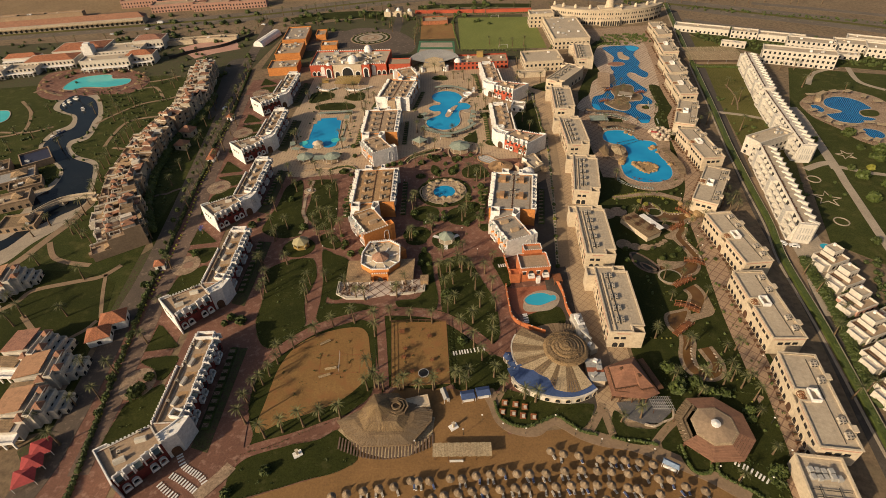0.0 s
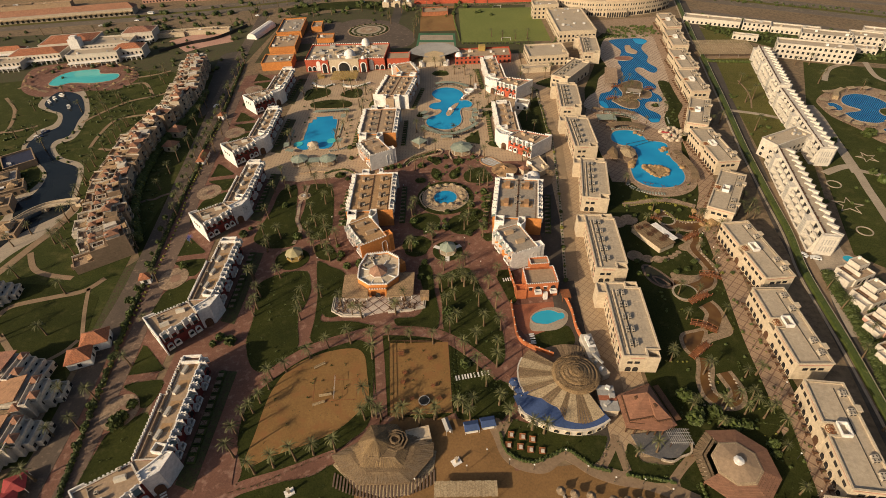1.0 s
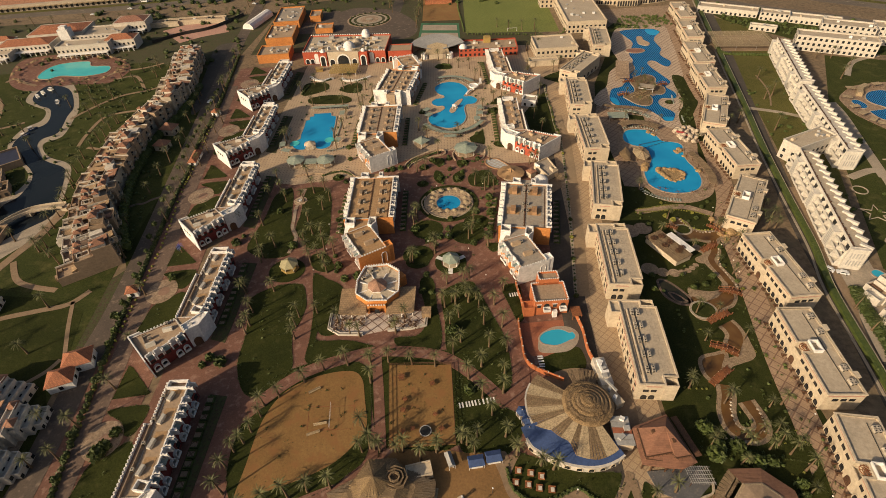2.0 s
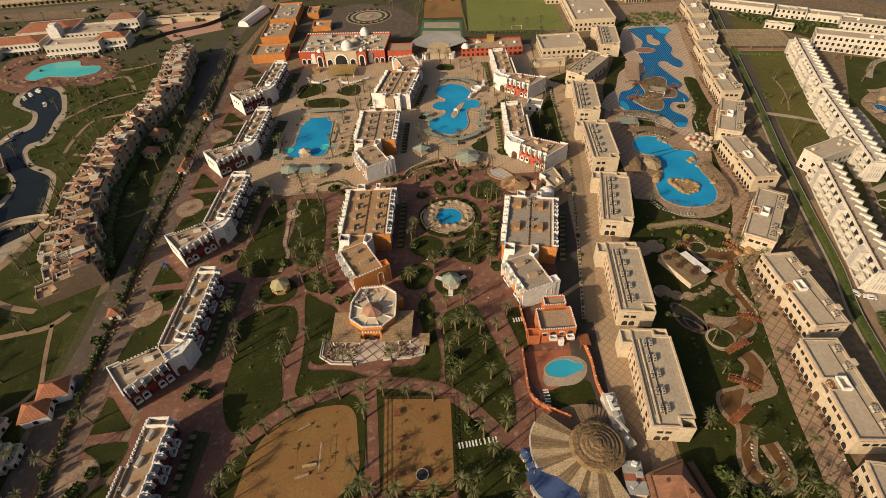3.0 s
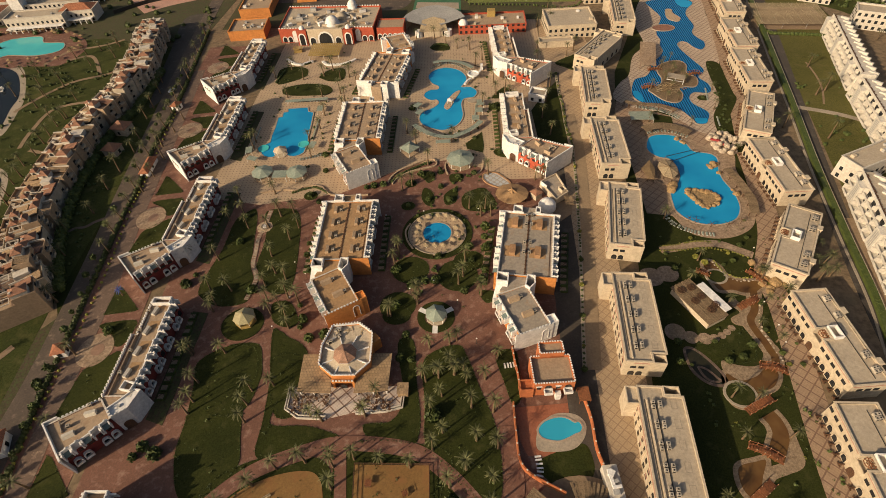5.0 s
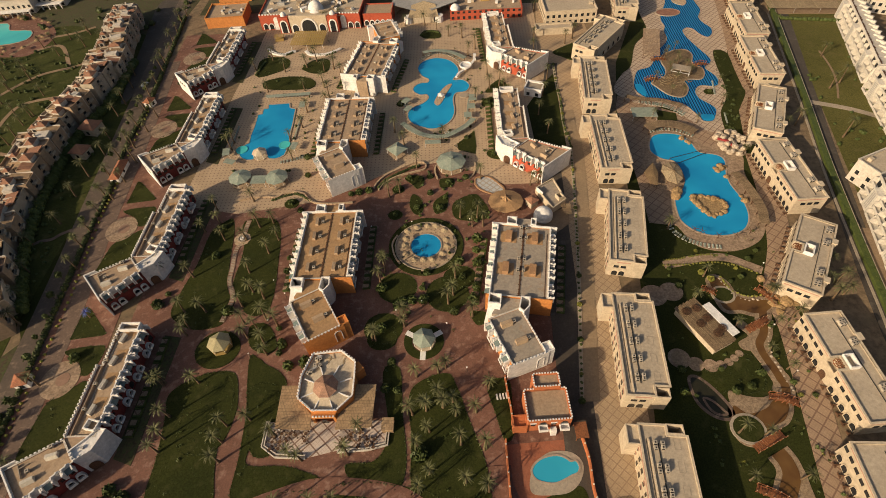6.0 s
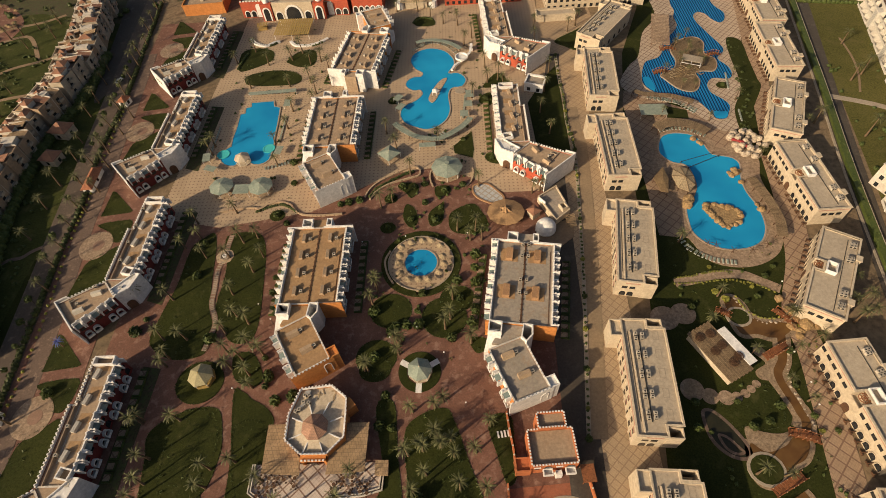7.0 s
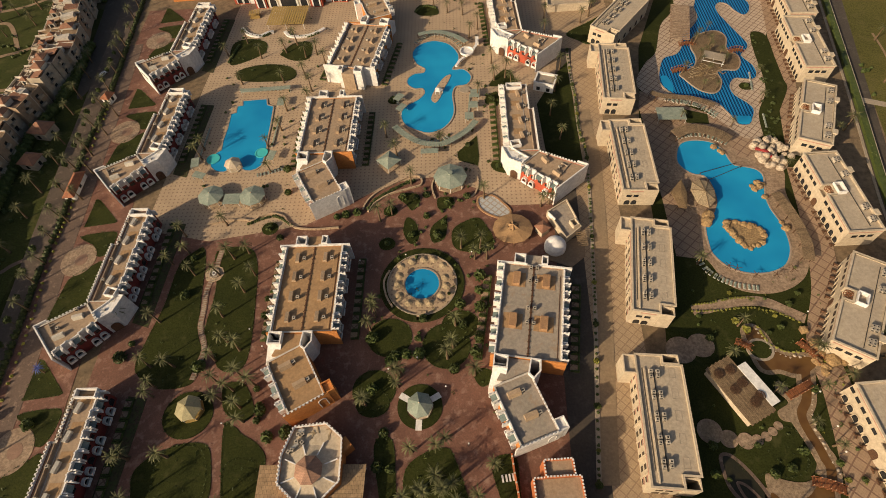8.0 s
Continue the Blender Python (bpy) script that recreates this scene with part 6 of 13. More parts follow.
def tuft(s, x, y, z, r, h, n):
    """A shrub as a cloud of small leaf blades about a low mound."""
    leaf = min(r, 0.75)
    for _ in range(int(n * min(max(r / 0.75, 1.0) ** 1.7, 6))):
        a, e = rng.uniform(0, 2 * math.pi), rng.uniform(0.1, 1.35)
        c = Vector((math.cos(a) * math.cos(e) * r, math.sin(a) * math.cos(e) * r, math.sin(e) * h)) * rng.uniform(0.6, 1.05)
        u = Vector((rng.uniform(-1, 1), rng.uniform(-1, 1), rng.uniform(-0.6, 0.6))).normalized() * leaf * rng.uniform(0.35, 0.6)
        v = u.cross(Vector((rng.uniform(-1, 1), rng.uniform(-1, 1), rng.uniform(0.2, 1)))).normalized() * leaf * rng.uniform(0.2, 0.4)
        p = Vector((x, y, z)) + c
        s.add([p - u, p - v, p + u, p + v], [(0, 1, 2, 3)])
    return s


def mound(s, x, y, z, r, h):
    """The dark inner body of a shrub."""
    vs, n = [], 6
    for zz, k in ((z, 0.85), (z + h * 0.45, 1.0), (z + h * 0.85, 0.6)):
        vs += [(x + r * k * rng.uniform(0.8, 1.1) * math.cos(2 * math.pi * i / n), y + r * k * rng.uniform(0.8, 1.1) * math.sin(2 * math.pi * i / n), zz) for i in range(n)]
    vs.append((x, y, z + h))
    fs = [(i + n * k, (i + 1) % n + n * k, (i + 1) % n + n * (k + 1), i + n * (k + 1)) for k in range(2) for i in range(n)]
    return s.add(vs, fs + [(2 * n + i, 2 * n + (i + 1) % n, 3 * n) for i in range(n)])


def palm_parts(seed, tall):
    """Trunk and crown meshes of a date palm."""
    r = random.Random(seed)
    bend = Vector((r.uniform(-0.5, 0.5), r.uniform(-0.5, 0.5), 0))
    trunk = Shape()
    rows, n = 6, 7
    vs = []
    for k in range(rows + 1):
        t = k / rows
        rad = 0.30 * (1 - t) ** 2 + 0.17
        c = bend * t * t
        vs += [(c.x + rad * math.cos(2 * math.pi * i / n), c.y + rad * math.sin(2 * math.pi * i / n), tall * t) for i in range(n)]
    trunk.add(vs, [(i + n * k, (i + 1) % n + n * k, (i + 1) % n + n * (k + 1), i + n * (k + 1)) for k in range(rows) for i in range(n)])
    crown = Shape()
    top = Vector((bend.x, bend.y, tall))
    fronds, n = 24, 7
    for j in range(fronds):
        az = 2.4 * j + r.uniform(-0.25, 0.25)
        e = 1.25 - 1.5 * (j / fronds) + r.uniform(-0.12, 0.12)
        length = r.uniform(2.5, 3.2) * (0.8 if j < 5 else 1.0)
        d, side = Vector((math.cos(az), math.sin(az), 0)), Vector((-math.sin(az), math.cos(az), 0))
        p = top.copy()
        for k in range(n):
            q = p + (d * math.cos(e) + Vector((0, 0, 1)) * math.sin(e)) * (length / n)
            e -= 0.2
            w = 0.10 + 0.27 * math.sin(math.pi * min((k + 0.9) / n, 1.0))
            crown.add([p + side * 0.05, p - side * 0.05, q - side * 0.035, q + side * 0.035], [(0, 1, 2, 3)])
            for sgn in (-1, 1):
                for u0, u1 in ((0.0, 0.3), (0.5, 0.8)):
                    tip = p + (q - p) * (u0 + 1.15) + side * sgn * w - Vector((0, 0, r.uniform(0.05, 0.4) * w))
                    a, b = p + (q - p) * u0, p + (q - p) * u1
                    crown.add([a, b, tip], [(0, 1, 2) if sgn > 0 else (1, 0, 2)])
            p = q
    return trunk, crown


PALM_SHAPES = [palm_parts(s, h) for s, h in ((1, 7.4), (2, 6.6), (3, 6.0), (4, 8.2), (5, 5.0))]
PALMS = [(t.mesh("palm_tree", M_TRUNK, True), c.mesh("crown", M_FROND)) for t, c in PALM_SHAPES]
PALM_LABEL = "slender date palm with a feathery green crown"
FAR_TRUNKS, FAR_CROWNS, NEAR_COUNT = Shape(), Shape(), [0]


def palm(x, y, z=0.1, size=1.0, variant=None):
    """Palms of the gardens are trees of their own; those of the outer roads and grounds are joined."""
    k = rng.randrange(4) if variant is None else variant
    m = pose(x, y, z, 0, 0, rng.uniform(0, 360)) @ Matrix.Scale(size * rng.uniform(0.85, 1.1), 4)
    if -100 < x < 118 and 50 < y < 345 and NEAR_COUNT[0] < 300:
        NEAR_COUNT[0] += 1
        p = tagged(new("palm_tree", PALMS[k][0]), PALM_LABEL, "palm tree", "garden palms")
        p.matrix_basis = m
        piece("crown", PALMS[k][1], p, Matrix())
        return
    for far, shape in ((FAR_TRUNKS, PALM_SHAPES[k][0]), (FAR_CROWNS, PALM_SHAPES[k][1])):
        far.add([m @ Vector(p) for p in shape.v], shape.f)


def palms(pts, **more):
    for x, y in pts:
        palm(x, y, **more)


def palm_row(pts, gap, jitter=0.8, **more):
    line = curve(pts, 10, False)
    run = gap
    for a, b in zip(line, line[1:]):
        run += math.dist(a, b)
        if run >= gap:
            run = rng.uniform(-0.2, 0.2) * gap
            palm(b[0] + rng.uniform(-jitter, jitter), b[1] + rng.uniform(-jitter, jitter), **more)


# garden between the west and middle blocks
palms([(-90.3, 240.5), (-88.0, 218.0), (-100.2, 219.3), (-67.2, 219.4), (-78.6, 202.5), (-66.0, 204.2), (-72.2, 235.4), (-61.9, 228.5), (-59.0, 207.6), (-82.6, 193.2), (-84.0, 176.0), (-63.4, 197.1), (-72.9, 175.8), (-54.8, 189.4), (-93.0, 290.8), (-88.8, 252.4), (-85.6, 245.0), (-93.3, 296.1), (-56.1, 198.6), (-59.5, 235.0), (-63.6, 210.5), (-81.0, 235.7)])
palms([(-17.6, 222.0), (-16.4, 218.0), (-17.8, 213.2), (-8.3, 197.7), (-17.5, 189.6), (-3.4, 176.5), (3.3, 177.8), (-1.6, 166.8), (4.1, 169.4), (9.1, 214.4), (8.2, 207.0), (14.6, 198.1), (16.0, 239.0), (6.5, 203.4), (4.9, 166.4), (7.8, 168.0), (18.8, 172.0), (5.6, 179.3), (11.4, 243.8), (18.0, 243.5), (20.1, 238.9), (20.3, 265.7), (-8.2, 194.8), (-0.2, 165.4)])
# round the pools
palms([(-66.7, 296.2), (-62.9, 282.3), (-74.5, 256.9), (-68.5, 242.1), (-6.9, 273.8), (-13.5, 259.4), (-63.5, 244.2), (-65.1, 364.2), (-97.7, 358.1), (-90.3, 367.6), (-80.9, 355.1), (-86.2, 336.8), (-69.5, 358.5), (-59.5, 354.3), (-54.5, 356.0), (-49.5, 348.5), (-57.1, 338.6), (-53.3, 329.9), (-53.5, 322.5), (-67.0, 336.6), (-62.4, 317.7), (-62.7, 305.7), (-18.0, 299.2)])
palms([(54.1, 376.0), (52.4, 360.3), (27.0, 343.6), (27.6, 331.8), (32.5, 333.4), (51.7, 294.2), (19.9, 321.3), (45.3, 353.6), (21.7, 369.6), (17.6, 363.2), (75.3, 375.9), (70.6, 370.8), (40.6, 260.9), (43.7, 262.0), (34.5, 327.6), (36.6, 323.0), (-12.8, 287.1), (4.6, 293.8), (-17.7, 256.5)])
# lower garden
palms([(-82.4, 195.9), (-84.2, 175.2), (-78.6, 164.9), (-59.9, 161.7), (-60.2, 156.9), (-59.5, 151.3), (-61.0, 191.7), (-53.1, 185.3), (-86.2, 202.6), (-44.4, 158.3), (-39.3, 152.9), (-35.6, 151.4), (-19.0, 159.8), (-22.4, 152.8), (-18.5, 189.8), (-7.6, 198.7), (-51.6, 196.0), (-58.2, 194.7), (-78.0, 158.2), (-78.4, 154.2), (-53.3, 163.5)])
palms([(-59.7, 127.2), (-64.0, 124.1), (-64.1, 120.2), (-65.8, 114.9), (-52.2, 132.7), (-46.3, 137.2), (-38.3, 139.0), (-30.5, 140.0), (-29.9, 137.6), (-24.2, 139.8), (-16.0, 138.6), (-7.9, 137.3), (-29.6, 131.7), (-30.0, 114.4), (-29.9, 107.4), (-17.5, 107.2), (-6.7, 107.4), (-24.4, 107.3), (-26.1, 108.1)])
palms([(-1.6, 142.3), (8.0, 136.8), (3.4, 132.1), (15.6, 133.7), (14.4, 126.2), (7.6, 124.6), (10.2, 118.5), (13.8, 111.1), (16.8, 106.1), (1.8, 108.8), (5.0, 111.3), (-4.3, 164.2), (4.7, 166.4), (8.6, 163.7), (-2.4, 154.4), (14.6, 164.7), (16.6, 153.8), (0.9, 159.0), (11.2, 145.0), (17.4, 142.7), (-0.3, 166.6), (10.0, 155.2), (1.2, 147.5)])
palms([(-70.3, 103.5), (-69.1, 95.9), (-61.3, 90.6), (-56.0, 92.4), (-49.6, 94.2), (-44.5, 96.0), (-37.9, 96.8), (-69.5, 108.6), (-67.3, 111.3), (-27.5, 108.5), (-18.8, 107.0), (-12.1, 104.4), (-7.4, 106.5), (16.5, 105.0), (23.2, 101.9), (26.7, 100.6), (4.1, 106.0), (0.3, 109.6)])
# water garden
palms([(95.6, 212.1), (89.2, 201.9), (98.8, 191.2), (105.9, 182.2), (131.2, 274.6), (113.9, 204.0), (114.5, 202.2), (89.4, 234.7)], size=0.85)
palms([(95.4, 156.7), (100.3, 144.8), (84.1, 107.7), (96.9, 118.5), (75.6, 127.8), (85.8, 121.8), (75.6, 107.9), (93.7, 106.0), (99.3, 105.6), (73.8, 106.1), (87.0, 144.8), (118.8, 195.0), (112.2, 192.2), (83.9, 105.5), (74.6, 126.0)], size=0.85)
palms([(95.4, 91.8), (94.5, 79.7), (81.2, 72.2), (90.6, 104.8), (95.8, 103.2), (80.7, 100.7), (97.7, 98.3), (100.9, 119.3), (94.7, 109.7), (90.0, 109.9), (52.8, 92.2), (83.5, 120.1), (109.7, 176.6), (88.4, 157.4)], size=0.85)
palms([(124.6, 345.9), (121.2, 342.8), (118.0, 336.4), (127.7, 335.6), (118.6, 329.9), (125.7, 339.1), (119.3, 297.7), (100.1, 301.8), (139.1, 328.2), (134.4, 310.5)], size=0.7)
palms([(125.4, 357.7), (124.8, 349.3), (118.0, 339.8), (120.6, 353.8), (108.6, 330.8), (113.6, 319.5), (119.2, 319.1), (118.3, 349.8)], size=0.7)
# along the western road and walks
palms([(-122.5, 118.0), (-118.5, 150.0), (-125.5, 176.0)])
palm_row([(-134.5, 222.0), (-139.2, 244.5), (-141.2, 266.0), (-144.6, 295.8), (-146.0, 325.6), (-148.4, 351.2), (-153.2, 383.4), (-158.2, 424.4)], 9.5)
palm_row([(-134.9, 258.8), (-137.3, 280.3), (-140.1, 304.8), (-138.1, 322.7)], 12, 2.0)
palm_row([(-151.3, 246.6), (-152.2, 261.3), (-154.0, 279.3), (-153.7, 297.1), (-158.2, 321.7), (-161.3, 344.2), (-164.8, 372.3)], 12.0, 2.5)
# along the drive and the service road
palms([(138.8, 215.4), (133.9, 201.0), (138.8, 203.1), (160.7, 293.2), (132.5, 205.9), (138.3, 207.9), (153.7, 288.5)])
palm_row([(50, 306), (54, 330), (58, 350)], 13, 1.5)
palm_row([(-17.8, 399.5), (-11.2, 401.1), (6.1, 385.2), (18.9, 383.7)], 9, 2)


def shrub_mesh(seed, material):
    s = Shape()
    mound(s, 0, 0, 0, 0.8, 1.1)
    for k in range(5):
        a = k * 1.26
        mound(s, 0.5 * math.cos(a), 0.5 * math.sin(a), 0.2, 0.5, 0.9)
    tuft(s, 0, 0, 0.1, 1.1, 1.4, 80)
    return s.mesh("shrub", material)


SHRUBS = [shrub_mesh(i, m) for i, m in enumerate((M_LEAF, M_LEAF, M_YELLOWLEAF))]


def shrub(x, y, size=1.0, kind=0, label="rounded green garden shrub"):
    tagged(new("shrub", SHRUBS[kind]), label, "shrub", "garden shrubs").matrix_basis = pose(x, y, 0.1, 0, 0, rng.uniform(0, 360)) @ Matrix.Scale(size, 4)


# hedges
def hedge(name, pts, width, h, material, label, gap=0.7, blades=9, closed=False):
    line = curve(pts, 8, closed)
    s = Shape()
    run = gap
    for a, b in zip(line, line[1:]):
        d = math.dist(a, b)
        k = 0.0
        while run + d - k >= gap and k <= d:
            t = min(max(k / d, 0), 1) if d else 0
            px, py = a[0] + (b[0] - a[0]) * t + rng.uniform(-0.15, 0.15), a[1] + (b[1] - a[1]) * t + rng.uniform(-0.15, 0.15)
            hh = h * rng.uniform(0.75, 1.2)
            mound(s, px, py, 0.1, width / 2 * 0.9, hh * 0.85)
            tuft(s, px, py, 0.1, width / 2, hh, blades)
            k += gap * rng.uniform(0.8, 1.2)
            run = 0
        run = gap - (k - d) if k > d else run + d
    return solo(name, s, material, label, "hedge", "", "stuff")


hedge("roadside_hedge", [(-115.9, 73.1), (-118.1, 86.9), (-120.3, 100.1), (-123.5, 118.9), (-126.0, 138.0), (-129.6, 160.3)] + [(-132.5, 187), (-135.5, 214)] + [(-139.1, 246.0), (-140.4, 265.9), (-145.2, 296.6), (-146.2, 323.2), (-149.4, 354.0), (-153.2, 383.4), (-158.2, 424.4)], 2.4, 1.8, M_LEAF, "straggling green hedge along the resort road", 1.3, 14)
hedge("roadside_hedge", [(-119.0, 93.8), (-122.5, 118.8), (-126.4, 144.0)] + [(-131, 205)] + [(-137.2, 247.5), (-138.6, 267.6), (-142.5, 297.3), (-144.8, 325.5)], 1.2, 1.0, M_YELLOWLEAF, "low hedge with yellow blooms along the road", 2.6, 7)
hedge("garden_hedge", [(13.3, 101.1), (14.0, 96.1), (16.9, 92.9), (22.2, 91.5), (27.9, 93.3), (32.7, 95.0), (36.7, 91.8), (39.7, 89.3), (44.4, 87.9)], 1.3, 0.9, M_LEAF, "clipped green hedge along the promenade", 0.8, 8)
hedge("garden_hedge", [(48.8, 86.6), (56.2, 85.2), (61.9, 83.9)], 1.3, 0.9, M_LEAF, "clipped green hedge along the promenade", 0.8, 8)
hedge("garden_hedge", [(68.6, 83.3), (69.1, 75.7), (73.6, 74.6), (76.0, 78.5)], 1.3, 0.9, M_LEAF, "clipped green hedge along the promenade", 0.8, 8)
hedge("garden_hedge", [(77.7, 78.4), (76.7, 74.1), (83.3, 69.0), (85.5, 67.0)], 1.3, 0.9, M_LEAF, "clipped green hedge along the promenade", 0.8, 8)
BOUNDARY = curve([(226.0, 556.9), (205.5, 465.5), (186.3, 375.3), (173.1, 313.2), (162.3, 265.0), (153.9, 221.0), (148.6, 191.0), (142.2, 166.0), (137.6, 131.0), (134.0, 107.9), (130.2, 84.9), (127.8, 69.2)], 20, False)
path("hedge_kerb", [(x - 2.2, y) for x, y in BOUNDARY], 0.9, M_CONCRETE, 0.22, "pale concrete kerb beside the hedge", "kerb", 1)
path("sand_path", [(160.6, 232.0), (157.8, 218.0), (153.2, 195.8), (149.4, 178.0), (146.2, 161.0), (141.9, 149.0), (139.2, 135.0), (136.0, 118.0), (133.6, 104.0)], 3.6, M_PROM, 0.12, "sandy path along the hedge")
s = Shape().ribbon(BOUNDARY, 2.3, 0, 1.5)
for x, y in BOUNDARY:
    for k in range(3):
        tuft(s, x + rng.uniform(-0.8, 0.8), y + rng.uniform(-1.6, 1.6), 1.0, 0.7, 0.7, 6)
solo("boundary_hedge", s, M_LEAF, "clipped dark green hedge on the boundary wall", "hedge", "", "stuff")
DRIVE_EDGE = [(61.8, 350.4), (60.9, 330.7), (61.1, 319.6), (60.6, 310.9), (60.1, 302.6), (60.1, 294.6), (60.8, 289.3), (60.2, 278.0), (56.8, 246.8), (53.7, 220.5), (51.1, 201.6), (48.3, 181.9), (46.3, 167.4)]
path("planter_kerb", DRIVE_EDGE, 1.3, M_CONCRETE, 0.32, "pale kerbed planting strip along the drive", "kerb")
hedge("drive_hedge", DRIVE_EDGE, 1.1, 0.8, M_LEAF, "low hedge along the drive", 1.5, 9)
for i, (x, y) in enumerate(curve(DRIVE_EDGE, 3, False)):
    if i % 2 == 0:
        shrub(x, y, rng.uniform(0.6, 1.0), 2 if i % 4 else 0, "rounded clipped shrub beside the drive")
patch("drive_surface", [(x + 0.6, y) for x, y in DRIVE_EDGE[3:]] + [(x + 5.4, y) for x, y in reversed(DRIVE_EDGE[3:])], M_DRIVE, 0.15, "smooth beige drive between hedge and paving", False, "road")
patch("drive_lawn", [(44.7, 315.4), (55.3, 334.9), (60.8, 342.4), (60.2, 321.5), (59.4, 304.3), (59.1, 289.4), (58.9, 278.1), (51.9, 279.6), (45.5, 288.2)], M_LAWN, 0.16, "shaded lawn between the red block and the drive", False)
for q in ([(62.1, 128.7), (68.2, 126.6), (81.2, 125.4)], [(83.4, 217.3), (91.2, 217.5), (101.7, 218.0), (109.6, 215.8), (115.0, 212.1)], [(84.0, 219.7), (90.6, 220.3), (97.7, 221.7), (104.5, 221.1)], [(101.3, 211.5), (103.5, 205.5), (108.4, 203.1), (112.7, 203.9)]):
    hedge("garden_hedge", q, 0.9, 0.6, M_YELLOWLEAF, "row of rounded yellow-green shrubs", 1.6, 10)

# low shrubs along the lawns' edges, and shrubs on them
for out in LAWNS:
    s = Shape()
    run = 0.0
    for a, b in zip(out, out[1:] + out[:1]):
        d = math.dist(a, b)
        n = int((d + run) / 0.95)
        run = (d + run) - n * 0.95
        for i in range(n):
            t = (i + rng.random()) / max(n, 1)
            x, y = a[0] + (b[0] - a[0]) * t, a[1] + (b[1] - a[1]) * t
            r = rng.uniform(0.22, 0.42)
            tuft(s, x, y, 0.12, r, r * 1.2, 6)
    xs, ys = [p[0] for p in out], [p[1] for p in out]
    for _ in range(int((max(xs) - min(xs)) * (max(ys) - min(ys)) / 16)):
        x, y = rng.uniform(min(xs), max(xs)), rng.uniform(min(ys), max(ys))
        inside = within(x, y, out)
        if inside:
            r = rng.choice((0.15, 0.2, 0.25, 0.3, 0.6))
            tuft(s, x, y, 0.16, r, r * 1.1, 7)
    solo("border_shrubs", s, M_LEAF, "row of small dark shrubs edging a lawn", "shrub", "", "stuff")


for x, y in [(-96.9, 205.7), (-94.9, 210.4), (-83.0, 242.3), (-82.0, 227.5), (-94.5, 226.8), (-9.5, 204.4), (-6.1, 205.0), (-11.2, 203.0), (10.8, 221.7), (11.6, 214.7), (17.6, 232.1), (17.0, 226.7), (17.2, 220.5), (16.4, 209.7), (15.2, 205.1), (8.7, 199.9), (-45.7, 180.8), (-49.1, 185.6), (-49.1, 189.7), (-51.0, 194.9), (-49.7, 211.3), (-53.1, 219.4), (-53.4, 225.6), (-9.4, 171.7), (-11.6, 181.5), (-15.8, 194.2), (-1.1, 217.0), (-2.7, 210.2), (-2.0, 204.9), (-17.0, 210.2)]:
    shrub(x, y, rng.uniform(0.9, 1.9))
for x, y in [(14.1, 266.4), (-39.7, 182.1), (-70.7, 202.1), (-88.5, 143.8), (-83.8, 141.6), (-90.2, 140.7), (-109.4, 115.8), (-117.9, 185.3), (-133.1, 165.2), (3.2, 127.4), (-1.7, 152.3), (-48.4, 188.4), (-45.0, 180.9), (-13.0, 172.6)]:
    shrub(x, y, rng.uniform(1.2, 2.2))
for x, y in [(-58.4, 79.4), (-68.5, 72.8), (91.2, 72.0), (91.9, 70.3), (92.8, 73.6), (81.4, 105.5), (74.1, 103.5), (94.2, 94.1), (93.6, 91.1), (82.9, 102.0), (85.2, 100.9), (88.9, 100.7), (74.0, 111.7), (75.8, 105.7), (-111.7, 108.7), (-110.7, 111.0), (-112.4, 146.3), (-110.1, 146.2)]:
    shrub(x, y, rng.uniform(1.2, 2.4))
for x, y in [(107.6, 215.1), (108.0, 211.3), (104.0, 209.5), (117.2, 222.7), (113.2, 218.9), (96.4, 223.4), (95.2, 213.5), (97.7, 210.6), (101.3, 175.3), (96.8, 171.1), (92.0, 169.7), (90.0, 176.9), (110.6, 192.0), (117.0, 200.3), (105.9, 166.9), (110.0, 168.2), (109.6, 172.3), (114.2, 168.2), (84.7, 215.7), (86.0, 208.1), (76.8, 169.9), (78.1, 177.0), (80.1, 168.5), (107.9, 181.1)]:
    shrub(x, y, rng.uniform(0.6, 1.3), rng.choice((0, 0, 1, 1, 2)))
for x, y in [(-14.2, 261.0), (-53.7, 250.5), (-1.0, 268.2), (-0.8, 258.1), (-58.2, 254.8), (-14.6, 246.4), (-5.0, 266.5), (-6.0, 249.6), (3.2, 249.0), (5.4, 255.0), (6.8, 264.0), (-9.8, 267.6), (-33.8, 258.8), (-30.5, 259.6), (-26.5, 260.5), (-56.2, 283.2), (-54.1, 271.3), (15.0, 293.0), (26.5, 281.0), (-16.2, 321.4), (26.0, 320.0), (132.3, 320.9)]:
    shrub(x, y, rng.uniform(0.9, 1.5), 0, "round clipped shrub in a plaza bed")
# the blue painted palm beside a west block
b = thing("painted_palm", "decorative palm with bright blue painted fronds", "plant", pose(-120.2, 201.5, 0.1))
piece("trunk", PALMS[4][0], b, Matrix.Scale(0.7, 4))
piece("fronds", PALM_SHAPES[4][1].mesh("fronds", M_BLUEFLOWER), b, Matrix.Scale(0.7, 4))

# small plants strewn through the gardens
def strewn(name, region, count, sizes, material, label):
    """Low tufts thrown over a four-sided plot of ground."""
    s = Shape()
    a, b, c, d = [Vector(p) for p in region]
    for _ in range(count):
        u, v = rng.random(), rng.random()
        p = (a * (1 - u) + b * u) * (1 - v) + (d * (1 - u) + c * u) * v
        r = rng.uniform(*sizes)
        if any(within(p.x, p.y, o) for o in KEEP_OFF):
            continue
        if r > 0.6:
            mound(s, p.x, p.y, 0.1, r * 0.8, r)
        tuft(s, p.x, p.y, 0.12, r, r * 1.2, 12)
    solo(name, s, material, label, "plants", "", "stuff")


